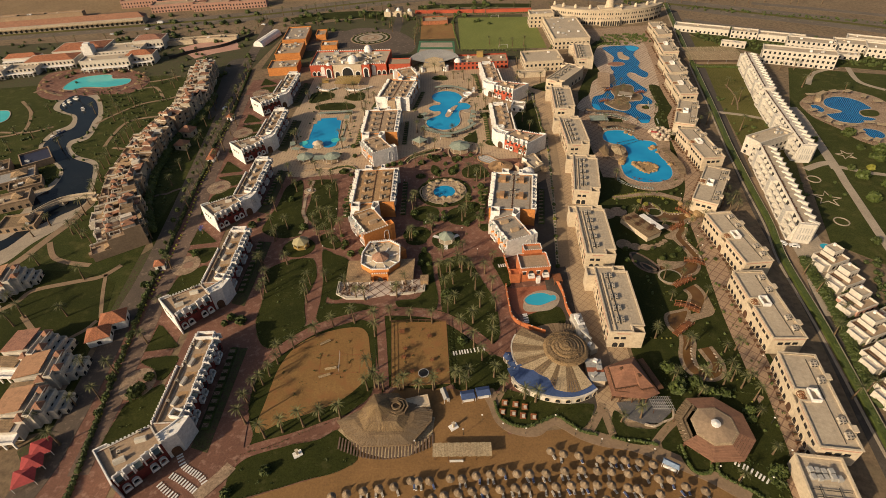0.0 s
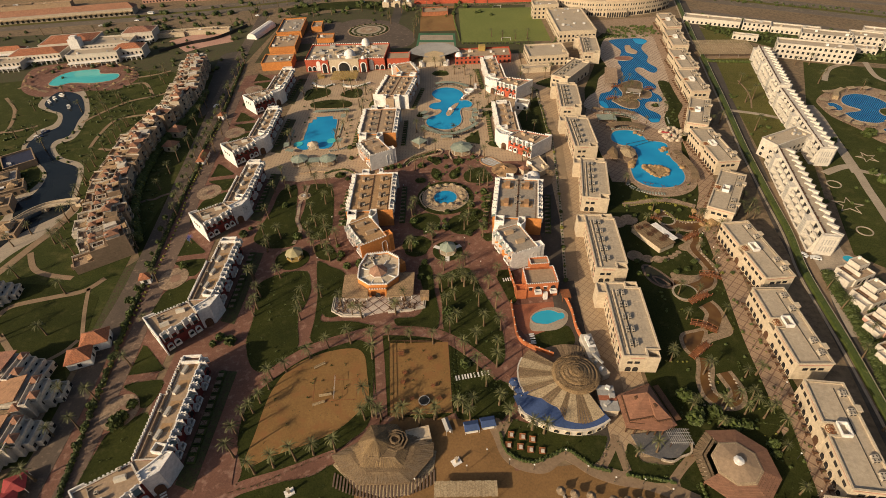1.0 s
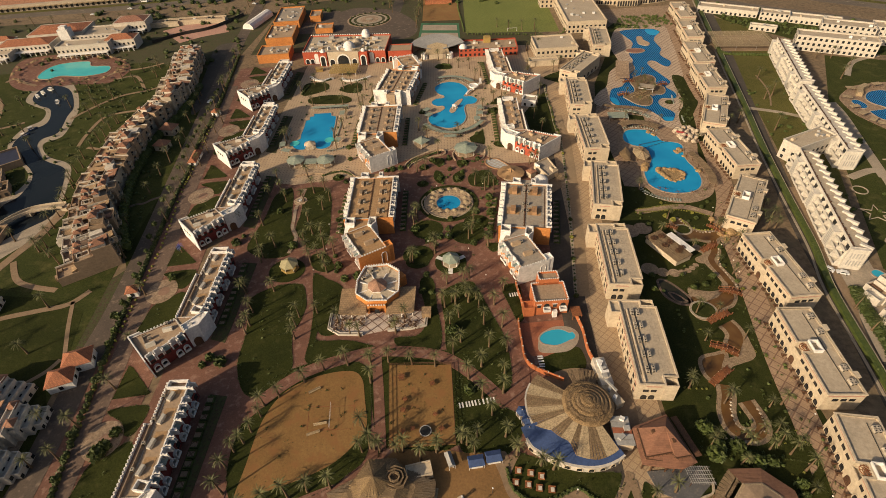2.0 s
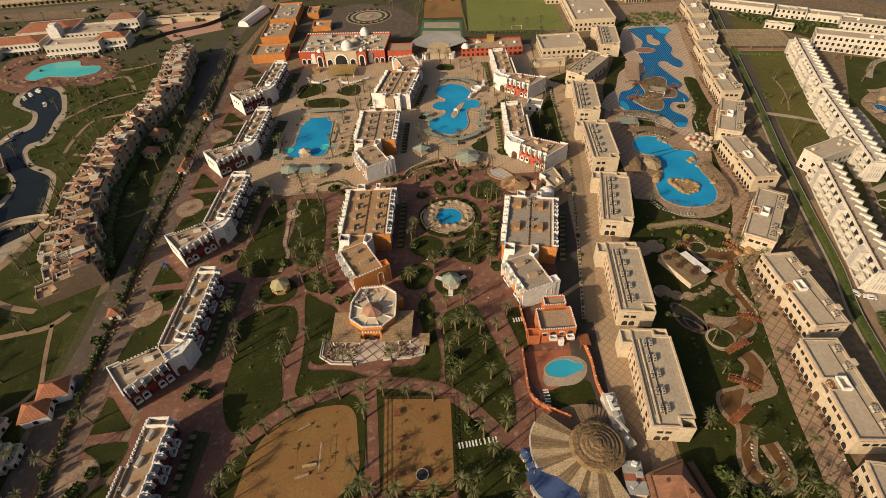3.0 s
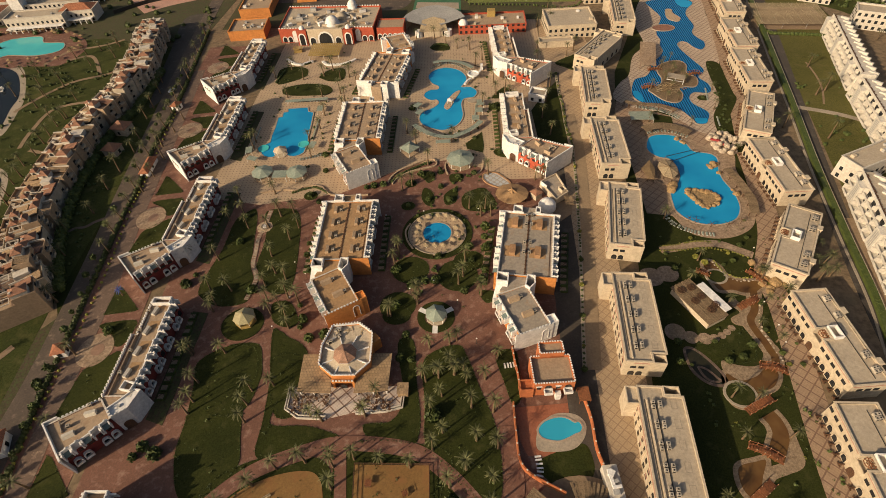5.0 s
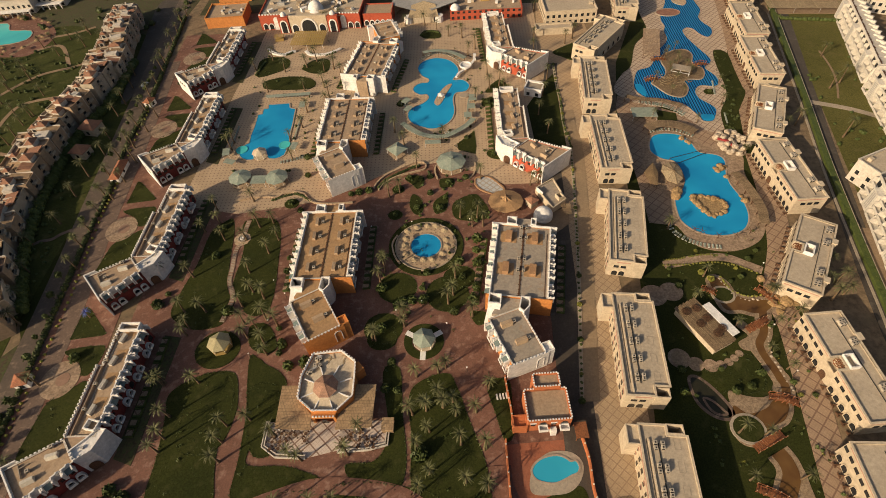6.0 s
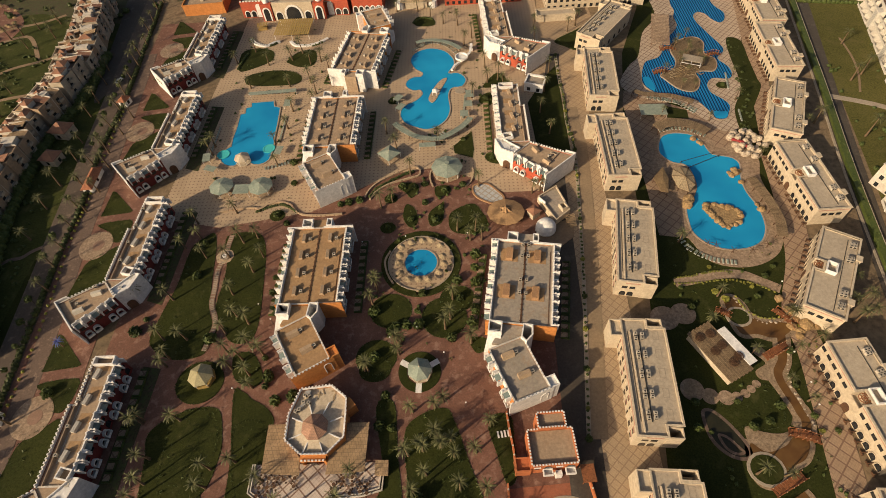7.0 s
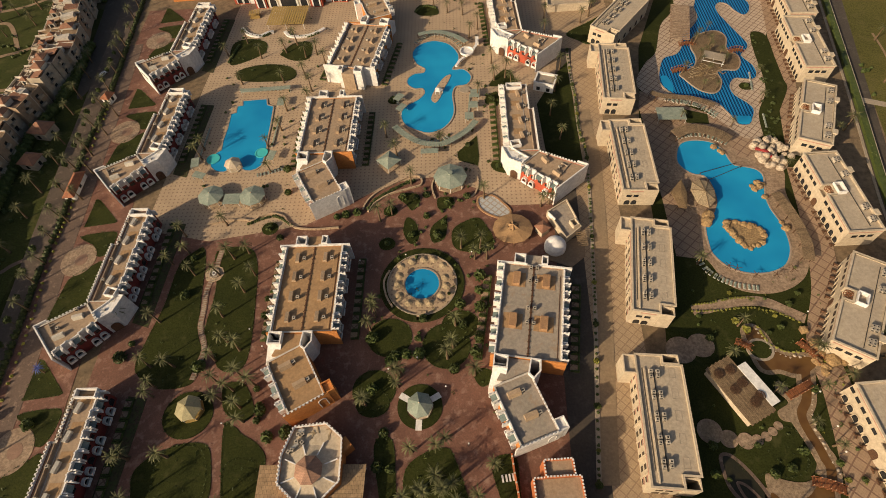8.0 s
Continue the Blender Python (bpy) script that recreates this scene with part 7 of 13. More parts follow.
strewn("water_garden_plants", [(76, 90), (104, 84), (126, 236), (84, 236)], 200, (0.2, 0.7), M_LEAF, "low shrubs through the water garden")
strewn("water_garden_plants", [(80, 90), (104, 84), (126, 236), (92, 236)], 45, (0.2, 0.5), M_YELLOWLEAF, "yellow-green low plants through the water garden")
strewn("pool_strip_plants", [(130, 290), (136, 290), (151, 352), (145, 356)], 60, (0.3, 0.9), M_LEAF, "low shrubs beside the pool deck")
strewn("lagoon_lawn_plants", [(-300, 200), (-165, 230), (-170, 390), (-300, 390)], 420, (0.4, 1.4), M_LEAF, "low shrubs over the lagoon lawns")
strewn("village_plants", [(-165, 200), (-146, 200), (-165, 330), (-178, 330)], 80, (0.4, 1.1), M_LEAF, "dark shrubs under the village")
strewn("walk_bushes", [(-17, 186), (24, 186), (24, 268), (-17, 268)], 70, (0.35, 0.9), M_LEAF, "small round bushes along the red garden walks")
strewn("plaza_bushes", [(-92, 262), (-50, 262), (-54, 390), (-98, 390)], 60, (0.3, 0.9), M_LEAF, "small bushes in the paving beside the stepped pool")
strewn("plaza_bushes", [(-4, 268), (26, 268), (26, 400), (-2, 400)], 70, (0.3, 0.9), M_LEAF, "small bushes in the paving round the figure-eight pool")


# clipped round-headed trees along the western hedge
def ball_tree(seed):
    r = random.Random(seed)
    crown = Shape()
    mound(crown, 0, 0, 1.5, 0.8, 1.5)
    tuft(crown, 0, 0, 1.7, 0.95, 1.3, 60)
    return joined("clipped_tree", ((Shape().cone(0, 0, 0, 0.09, 1.7, 6, 0.07), M_TRUNK), (crown, M_LEAF)))


BALL_TREES = [ball_tree(k) for k in range(3)]
line = curve([(-119.0, 93.8), (-122.5, 118.8), (-126.4, 144.0), (-132.8, 184.8), (-141.9, 237.5), (-148.9, 299.5), (-155.4, 376.1)], 12, False)
run = 0.0
for a, b in zip(line, line[1:]):
    run += math.dist(a, b)
    if run > 6.0:
        run = 0.0
        tagged(new("clipped_tree", BALL_TREES[rng.randrange(3)]), "small clipped round-headed tree in the roadside hedge", "tree", "roadside trees").matrix_basis = pose(b[0] + rng.uniform(-0.4, 0.4), b[1], 0.1, 0, 0, rng.uniform(0, 360)) @ Matrix.Scale(rng.uniform(1.0, 1.5), 4)

# ---- things of the middle garden ----
def gable(s, x, y, z, lx, ly, h, rot=0, over=0.3):
    """A hipped roof on a rectangle, as a closed solid with a thin eave."""
    r = min(lx, ly) / 2 + over
    c = pose(x, y, z, 0, 0, rot)
    ridge = max(lx, ly) / 2 + over - r
    a, b = lx / 2 + over, ly / 2 + over
    top = [(ridge, 0, h + 0.15), (-ridge, 0, h + 0.15)] if lx >= ly else [(0, -ridge, h + 0.15), (0, ridge, h + 0.15)]
    vs = [(-a, -b, 0), (a, -b, 0), (a, b, 0), (-a, b, 0), (-a, -b, 0.15), (a, -b, 0.15), (a, b, 0.15), (-a, b, 0.15)] + top
    fs = [(3, 2, 1, 0)] + [(i, (i + 1) % 4, 4 + (i + 1) % 4, 4 + i) for i in range(4)]
    fs += [(4, 5, 8, 9), (5, 6, 8), (6, 7, 9, 8), (7, 4, 9)] if lx >= ly else [(4, 5, 8), (5, 6, 9, 8), (6, 7, 9), (7, 4, 8, 9)]
    return s.add([c @ Vector(p) for p in vs], fs)


def octagon(r, n=8, rot=22.5):
    return circle(0, 0, r, r, n, rot)


def pavilion():
    """Eight-sided cream pavilion with a tiled lantern roof and a forecourt."""
    x, y = -30.0, 171.6
    b = thing("pavilion", "eight-sided cream restaurant pavilion with a red tiled cap", "building", pose(x, y, 0.1))
    # long eight-sided body: flat cream roof, sloping front part with ribs, brown cap
    oc = [(-8.2, -4.1), (-8.4, 3.0), (-5.9, 10.6), (3.0, 11.6), (7.9, 7.7), (8.2, 3.2), (8.3, -3.5), (4.0, -8.0), (-3.4, -8.0)]
    part("wall", Shape().ring(oc, 0, 5.6, 0.35), M_ORANGE, b, "orange plastered wall")
    part("parapet", Shape().ring(oc, 5.6, 6.1, 0.4), M_WHITE, b, "white roof parapet")
    part("flat_roof", Shape().prism(offset(outline_ccw(oc), -0.3), 4.6, 5.1), M_ROOFCREAM, b, "flat cream roof")
    ob = octagon(7.6)
    part("sloping_roof", Shape().prism([(p[0], p[1] - 0.8) for p in ob], 5.0, 6.0, 0.45), M_ROOFCREAM, b, "cream sloping roof between white ribs")
    s = Shape()
    for p, q in zip(oc, oc[1:] + oc[:1]):
        merlons(s, *p, *q, 6.1, 0.45, 0.5, 0.35)
    stuff(part("crested_parapet", s, M_WHITE, b))
    for i in range(8):
        part("rib", Shape().box(5.6, 0, 5.3, 4.4, 0.3, 0.5).moved(pose(0, -0.8, 0, 0, 0, 22.5 + i * 45)), M_WHITE, b, "white roof rib")
    part("drum", Shape().ring([(p[0], p[1] - 0.8) for p in octagon(3.6)], 5.4, 6.7, 0.3), M_WHITE, b)
    s = Shape()
    o = octagon(3.9)
    s.add([(*p, 6.7) for p in o] + [(0, 0, 8.9)], [(i, (i + 1) % 8, 8) for i in range(8)])
    part("cap_roof", s.moved(pose(0, -0.8, 0)), M_CAPTILE, b, "red-brown tiled cap")
    for i in range(8):
        part("hip", Shape().add([(0, 0.07, 8.95), (0, -0.07, 8.95), (3.8, -0.07, 6.8), (3.8, 0.07, 6.8)], [(0, 1, 2, 3)]).moved(pose(0, -0.8, 0, 0, 0, 22.5 + i * 45)), M_CAPTILE, b)
    for i, (px, py) in enumerate(((-5.5, 4.5), (-4.6, 6.6), (-3.2, 8.6), (-3.0, 6.4), (-6.4, 4.0), (-4.4, 8.6))):
        cooler(b, px, py, 5.1, i * 17)
    part("roof_duct", Shape().box(-5.0, 5.4, 5.1, 2.6, 0.7, 0.9, 40).box(-3.6, 9.4, 5.1, 1.6, 1.2, 1.0), M_METAL, b)
    for i in range(7):
        px, py = rng.uniform(-1, 4.4), rng.uniform(7.0, 10)
        part("dry_matting", Shape().box(px, py, 5.12 + i * 0.012, rng.uniform(1, 2.4), rng.uniform(0.2, 0.6), 0.1, rng.uniform(0, 180)), M_REED, b)
    part("side_bay", Shape().box(8.4, 6.0, 0, 3.0, 3.2, 5.0, 40), M_ORANGE, b)
    # terrace roofs either side and the porch
    for sx in (-1, 1):
        part("terrace_roof", Shape().prism([(sx * 8.3, 1.2), (sx * 14.6, 1.2), (sx * 14.2, -12.0), (sx * 3.6, -12.6), (sx * 4.0, -8.1), (sx * 8.3, -3.8)], 2.9, 3.25), M_TANTILE, b, "low tan tiled terrace roof")
        for px, py in ((14, 0.6), (13.6, -11.4), (4.4, -11.8), (9.4, -11.6)):
            part("post", Shape().box(sx * px, py, 0, 0.35, 0.35, 2.9), M_WHITE, b)
    part("porch", Shape().box(-3.2, -8.6, 0, 0.8, 1.6, 4.4).box(3.2, -8.6, 0, 0.8, 1.6, 4.4).box(0, -8.6, 3.6, 7.2, 1.7, 0.9), M_ORANGE, b)
    s = Shape()
    merlons(s, -3.5, -9.3, 3.5, -9.3, 4.5, 0.5, 0.5, 0.4)
    stuff(part("porch_battlements", s, M_WHITE, b))
    for i, px in enumerate((-2.0, 0, 2.0)):
        piece("window_pane", ME_ARCH_PANE, b, pose(px, -9.45 if i == 1 else -7.6, 0.2))
    # forecourt
    part("forecourt", Shape().prism([(-17.5, -9), (17.5, -9), (18.5, -16), (13, -17.2), (4, -17.6), (-4, -19.5), (-4, -19.5), (-13, -19.0), (-17.5, -16.5)], 0, 0.22), M_TERRACE, b, "pale forecourt with brown diamonds")
    part("steps_wall", Shape().ring([(-18, -9), (-18, -16.5), (-13.5, -19.5), (-4.5, -20), (-4.5, -18.8), (-13, -18.4), (-17, -16), (-17, -9)], 0, 0.9, 0.3), M_OFFWHITE, b, "low white garden wall")
    part("steps_wall", Shape().ring([(4.5, -18.4), (13.5, -17.8), (19, -16.4), (19.4, -10), (18.4, -10), (18, -15.6), (13, -17), (4.5, -17.5)], 0, 0.9, 0.3), M_OFFWHITE, b, "low white garden wall")
    part("service_hut", Shape().box(18.8, -11, 0, 3.2, 3.4, 2.6).box(18.8, -11, 2.6, 3.6, 3.8, 0.2), M_TANTILE, b)
    return x, y


PX, PY = pavilion()
table = thing("terrace_table", "small dark terrace table with four chairs", "table", None, "terrace tables")
part("top", Shape().cone(0, 0, 0.7, 0.5, 0.06, 10, 0.5), M_DARKWOOD, table)
part("leg", Shape().cone(0, 0, 0, 0.06, 0.7, 6, 0.06), M_DARK, table)
for i in range(4):
    part("chair", Shape().box(0.95, 0, 0.4, 0.45, 0.45, 0.06).box(1.15, 0, 0.46, 0.06, 0.45, 0.5).box(0.95, 0.18, 0, 0.05, 0.05, 0.4).box(0.95, -0.18, 0, 0.05, 0.05, 0.4).moved(pose(0, 0, 0, 0, 0, 45 + i * 90)), M_HOOD if i % 2 else M_DARKWOOD, table)
first = True
for gx in range(5):
    for gy in range(3):
        for sx in (-1, 1):
            if rng.random() < 0.2:
                continue
            m = pose(PX + sx * (5.6 + gx * 2.4) + rng.uniform(-0.4, 0.4), PY - 13.0 - gy * 1.9 + rng.uniform(-0.3, 0.3), 0.32, 0, 0, rng.uniform(0, 90))
            if first:
                table.matrix_basis, first = m, False
            else:
                copy_thing(table, m)


def kiosk(x, y, r, h, cloth, label, n=6, base=M_CREAM, roof_h=2.2):
    b = thing("gazebo", label, "gazebo", pose(x, y, 0.2))
    part("floor", Shape().prism(circle(0, 0, r * 0.95, r * 0.95, n), 0, 0.25), base, b)
    o = circle(0, 0, r, r, n)
    for i in range(n):
        p, q = o[i], o[(i + 1) % n]
        part("roof_panel", Shape().add([(*p, h), (*q, h), (0, 0, h + roof_h), (*p, h - 0.12), (*q, h - 0.12), (0, 0, h + roof_h - 0.15)], [(0, 1, 2), (5, 4, 3), (3, 4, 1, 0)]), cloth, b)
        part("post", Shape().cone(p[0] * 0.9, p[1] * 0.9, 0.2, 0.1, h - 0.2, 6, 0.1), M_WHITE, b)
    part("finial", Shape().cone(0, 0, h + roof_h - 0.2, 0.25, 0.6, 8), base, b)
    return b


b = kiosk(-69.2, 188.8, 4.0, 2.8, M_KIOSK, "pale yellow-green garden kiosk with a yellow base", 7, M_YELLOWCLOTH)
part("counter", Shape().ring(circle(0, 0, 3.7, 3.7, 7), 0.2, 1.1, 0.4), M_YELLOWCLOTH, b, "yellow painted counter")
kiosk(-1.4, 188.7, 3.9, 2.6, M_GREENCLOTH, "faded green gazebo in a ring of lawn", 7)
gx, gy = -1.6, 189.0
solo("ring_lawn", Shape().ring(circle(gx, gy, 6.6), -0.3, 0.24, 2.6), M_LAWN, "ring of lawn round the gazebo", "lawn", "", "structure")
for a in (-92, 30, 150):
    solo("gazebo_path", Shape().box(0, 0, 0, 1.8, 3.0, 0.29).moved(pose(gx + 5.3 * math.cos(radians(a)), gy + 5.3 * math.sin(radians(a)), 0, 0, 0, a - 90)), M_WHITE, "short white path slab through the ring lawn", "path", "", "structure")
b = kiosk(8.0, 274.3, 6.4, 3.0, M_GREENCLOTH, "large faded green eight-sided bar canopy", 8, M_PAVE, 1.8)
part("vent", Shape().prism(circle(0, 0, 1.0, 1.0, 8), 4.7, 5.1), M_GREENCLOTH, b)
kiosk(-66.7, 268.5, 5.0, 2.8, M_GREENCLOTH, "faded green canvas canopy beside the pool", 8, M_PAVE, 1.6)
kiosk(-82.8, 269.2, 5.0, 2.8, M_GREENCLOTH, "faded green canvas canopy beside the pool", 8, M_PAVE, 1.6)
b = thing("link_pavilion", "flat green canvas roof between two canopies", "canopy", pose(-74.2, 267.2, 0.1))
part("cloth", Shape().box(0, 0, 2.8, 6.4, 5.0, 0.12), M_GREENCLOTH, b)
for px in (-2.9, 2.9):
    part("post", Shape().cone(px, -2.2, 0, 0.08, 2.8, 6, 0.08), M_WHITE, b)
kiosk(-15.8, 284.0, 5.0, 2.8, M_GREENCLOTH, "square green canvas canopy", 4, M_PAVE, 1.6)
kiosk(-78.3, 285.7, 3.4, 2.6, M_CREAM, "cream pool bar umbrella roof", 7, M_CREAM, 1.6)
for q in ((-88.3, 290.6), (-68.9, 293.0)):
    solo("whirlpool", Shape().ring(circle(*q, 2.7), -0.3, 0.5, 0.5).prism(circle(*q, 2.3), -0.3, 0.38), M_TURQ, "round pale turquoise whirlpool at the pool's edge", "whirlpool", "", "structure")
# plunge pool furniture: parasols round it
par = thing("garden_parasol", "beige canvas parasol by the round pool", "parasol", None, "parasols")
part("canopy", Shape().cone(0, 0, 2.1, 1.5, 0.7, 8), M_REED, par)
part("pole", Shape().cone(0, 0, 0, 0.05, 2.2, 6, 0.05), M_WHITE, par)
for i in range(14):
    a = i * 0.449 + 0.2
    m = pose(fx + 8.4 * math.cos(a) + rng.uniform(-0.8, 0.8), fy + 8.4 * math.sin(a) + rng.uniform(-0.8, 0.8), 0.16, 0, 0, rng.uniform(0, 45))
    if i == 0:
        par.matrix_basis = m
    else:
        copy_thing(par, m)
solo("pool_steps", Shape().box(fx, fy - 11.8, 0, 3.0, 3.2, 0.3).box(fx, fy - 11.2, 0, 3.0, 2.0, 0.42), M_PAVE, "pale steps up to the round pool deck", "steps", "", "structure")
solo("deck_wall", Shape().ring(circle(fx, fy, 11.8), -0.2, 0.55, 0.35), M_CONCRETE, "low wall round the pool deck", "wall", "", "structure")

# thatched round roof and the white dome at the plaza's edge
b = thing("round_hut", "round tan canvas canopy with a starred peak", "canopy", pose(29.6, 249.8, 0.1))
o, t = circle(0, 0, 7.0, 6.4, 12), circle(0, 0, 1.9, 1.8, 12)
for i in range(12):
    p, q, m, n = o[i], o[(i + 1) % 12], t[i], t[(i + 1) % 12]
    part("roof_panel", Shape().add([(*p, 2.5), (*q, 2.5), (*n, 3.9), (*m, 3.9), (*p, 2.35), (*q, 2.35), (*n, 3.75), (*m, 3.75)], [(0, 1, 2, 3), (7, 6, 5, 4), (0, 4, 5, 1)]), M_TANCLOTH, b)
    part("post", Shape().cone(p[0] * 0.93, p[1] * 0.93, 0, 0.1, 2.5, 6, 0.1), M_DARKWOOD, b)
st = [(k * math.cos(math.pi * i / 6), k * math.sin(math.pi * i / 6)) for i in range(12) for k in ((2.6 if i % 2 else 1.4),)]
part("peak", Shape().add([(*p, 3.75) for p in st] + [(0, 0, 5.0)], [(i, (i + 1) % 12, 12) for i in range(12)]), M_TANCLOTH, b, "star-shaped canvas peak")
part("bar_wall", Shape().ring(circle(0, 0, 4.2, 4.2, 16), 0, 1.1, 0.5), M_CREAM, b)
b = thing("dome_house", "low cream house with roof terrace and a white dome", "building", pose(0, 0, 0.1))
roof = [(42.1, 256.3), (49.7, 261.5), (53.2, 249.2), (47.4, 244.3)]
part("wall", Shape().ring(roof, 0, 3.3, 0.4), M_CREAM, b)
part("roof", Shape().prism(offset(outline_ccw(roof), -0.35), 2.2, 2.5), M_ROOFGREY, b)
part("stair_box", Shape().ring(rect(50.8, 250.4, 2.4, 3.0, 25), 2.4, 4.2, 0.3), M_CREAM, b)
part("screen", Shape().box(43.4, 253.6, 2.4, 0.3, 3.6, 1.8, 35), M_WHITE, b)
part("tile_roof", gable(Shape(), 39.9, 249.6, 3.0, 3.6, 3.6, 1.3, 35), M_DULLTILE, b)
part("tile_wall", Shape().box(39.9, 249.6, 0, 3.4, 3.4, 3.0, 35), M_CREAM, b)
part("dome", Shape().cone(43.6, 242.6, 0, 3.7, 1.6, 20, 3.7).add(*dome_mesh(43.6, 242.6, 1.6, 3.7, 3.2, 20, 8)), M_WHITE, b, "smooth white dome", True)
part("yard", Shape().prism([(38.2, 239.0), (47.6, 245.2), (54.5, 247.4), (53.3, 238.7), (48.2, 234.6)], 0, 0.3), M_PROM, b, "brown paved yard")
for i in range(8):
    part("slat", Shape().box(52.6 + 0.05 * i, 247.2 - 0.75 * i, 2.3, 3.4, 0.4, 0.1, 4), M_BOARD, b)
b = thing("mosaic_pool", "kidney-shaped wading place with pale checkered tiles", "pool", kind="structure")
mo = curve([(18.5, 265.6), (23.2, 266.4), (27.1, 262.5), (29.3, 259.0), (27.3, 256.3), (22.3, 258.0), (18.8, 261.3)], 4)
part("rim", Shape().ring(offset(outline_ccw(mo), 0.7), -0.2, 0.5, 0.7), M_RUSTHOOD, b)
part("floor", Shape().prism(mo, -0.2, 0.22), lattice("pale blue checkered tiles", (0.42, 0.43, 0.42), (0.36, 0.38, 0.38), (0.30, 0.24, 0.19), 2.0, 0.5, True), b)

# orange villa with a walled garden
b = thing("villa", "orange two-storey villa with white trim and a roof terrace", "villa", pose(35.1, 159.1, 0.1, 0, 0, 3))
part("wall", Shape().ring(rect(0, 4.8, 12.4, 9.4), 0, 7.4, 0.4), M_VILLAORANGE, b)
part("roof", Shape().prism(rect(0, 4.8, 11.8, 8.8), 6.0, 6.4), M_ROOFTAN, b)
s = Shape()
for p, q in zip(rect(0, 4.8, 12.2, 9.2), rect(0, 4.8, 12.2, 9.2)[1:] + rect(0, 4.8, 12.2, 9.2)[:1]):
    merlons(s, *p, *q, 7.4, 0.45, 0.35, 0.22)
stuff(part("crested_parapet", s, M_WHITE, b))
part("upper_storey", Shape().ring(rect(0.6, 11.2, 7.6, 4.2), 0, 9.4, 0.4), M_VILLAORANGE, b)
part("upper_roof", Shape().prism(rect(0.6, 11.2, 7.0, 3.6), 8.3, 8.6), M_ROOFTAN, b)
s = Shape()
for p, q in zip(rect(0.6, 11.2, 7.4, 4.0), rect(0.6, 11.2, 7.4, 4.0)[1:] + rect(0.6, 11.2, 7.4, 4.0)[:1]):
    merlons(s, *p, *q, 9.4, 0.45, 0.35, 0.22)
stuff(part("crested_parapet", s, M_WHITE, b))
part("side_wing", Shape().box(-8.2, 1.4, 0, 4.0, 3.6, 4.0).ring(rect(-8.2, 1.4, 4.0, 3.6), 4.0, 4.8, 0.3), M_VILLAORANGE, b)
for px in (-1.8, 4.2):
    part("balcony", Shape().box(px, -0.9, 3.2, 2.6, 1.7, 0.2).ring(rect(px, -0.9, 2.6, 1.7), 3.4, 4.4, 0.25), M_WHITE, b, "rounded white balcony")
    piece("window_pane", ME_ARCH_PANE, b, pose(px, 0.0, 3.6))
for px in (-4.6, 1.2):
    piece("window_pane", ME_WINDOW, b, pose(px, 0.05, 3.9))
    piece("window_surround", ME_HOOD, b, pose(px, 0.05, 3.9))
part("porch", Shape().box(1.2, -1.0, 0, 1.6, 1.4, 3.2), M_WHITE, b)
part("pergola", Shape().box(9.0, -1.5, 2.4, 3.6, 4.6, 0.12).box(7.4, -3.6, 0, 0.15, 0.15, 2.4).box(10.6, -3.6, 0, 0.15, 0.15, 2.4).box(7.4, 0.6, 0, 0.15, 0.15, 2.4).box(10.6, 0.6, 0, 0.15, 0.15, 2.4), M_WOOD, b, "tilted timber pergola")
patch("villa_terrace", [(22.8, 155.0), (43.5, 156.6), (45.2, 150.8), (44.3, 142.0), (41.1, 140.0), (25.7, 140.5), (22.8, 147.0)], M_REDTILE, 0.1, "red tiled villa terrace", False)
lawn([(28.1, 138.4), (35.1, 141.9), (41.9, 143.8), (43.8, 140.0), (43.1, 134.9), (36.5, 129.9), (30.9, 133.3)])
patch("pool_deck", [(28.6, 145.7), (30.8, 150.1), (35.1, 152.9), (40.8, 152.7), (43.6, 149.7), (42.4, 145.3), (38.8, 142.2), (33.2, 141.5), (28.9, 142.1)], M_CONCRETE, 0.2, "pale villa pool deck")
wall = thing("garden_wall", "orange garden wall with white scalloped top", "wall", kind="structure")
for q in ([(22.7, 156.1), (22.8, 147.0), (23.3, 138.5), (26.7, 134.4), (34.8, 129.9)], [(43.9, 159.0), (45.2, 150.8), (45.2, 142.0), (46.6, 134.8), (46.8, 130.9)], [(23.9, 175.4), (24.3, 170.4), (25.0, 164.6), (25.1, 158.9)]):
    line = curve(q, 5, False)
    part("wall_run", Shape().ribbon(line, 0.4, 0, 2.2), M_VILLAORANGE, wall)
    for a_, b_ in zip(line[::2], line[2::2]):
        part("scallop", Shape().cone((a_[0] + b_[0]) / 2, (a_[1] + b_[1]) / 2, 2.2, 0.28, 0.2, 8, 0.2), M_OFFWHITE, wall)

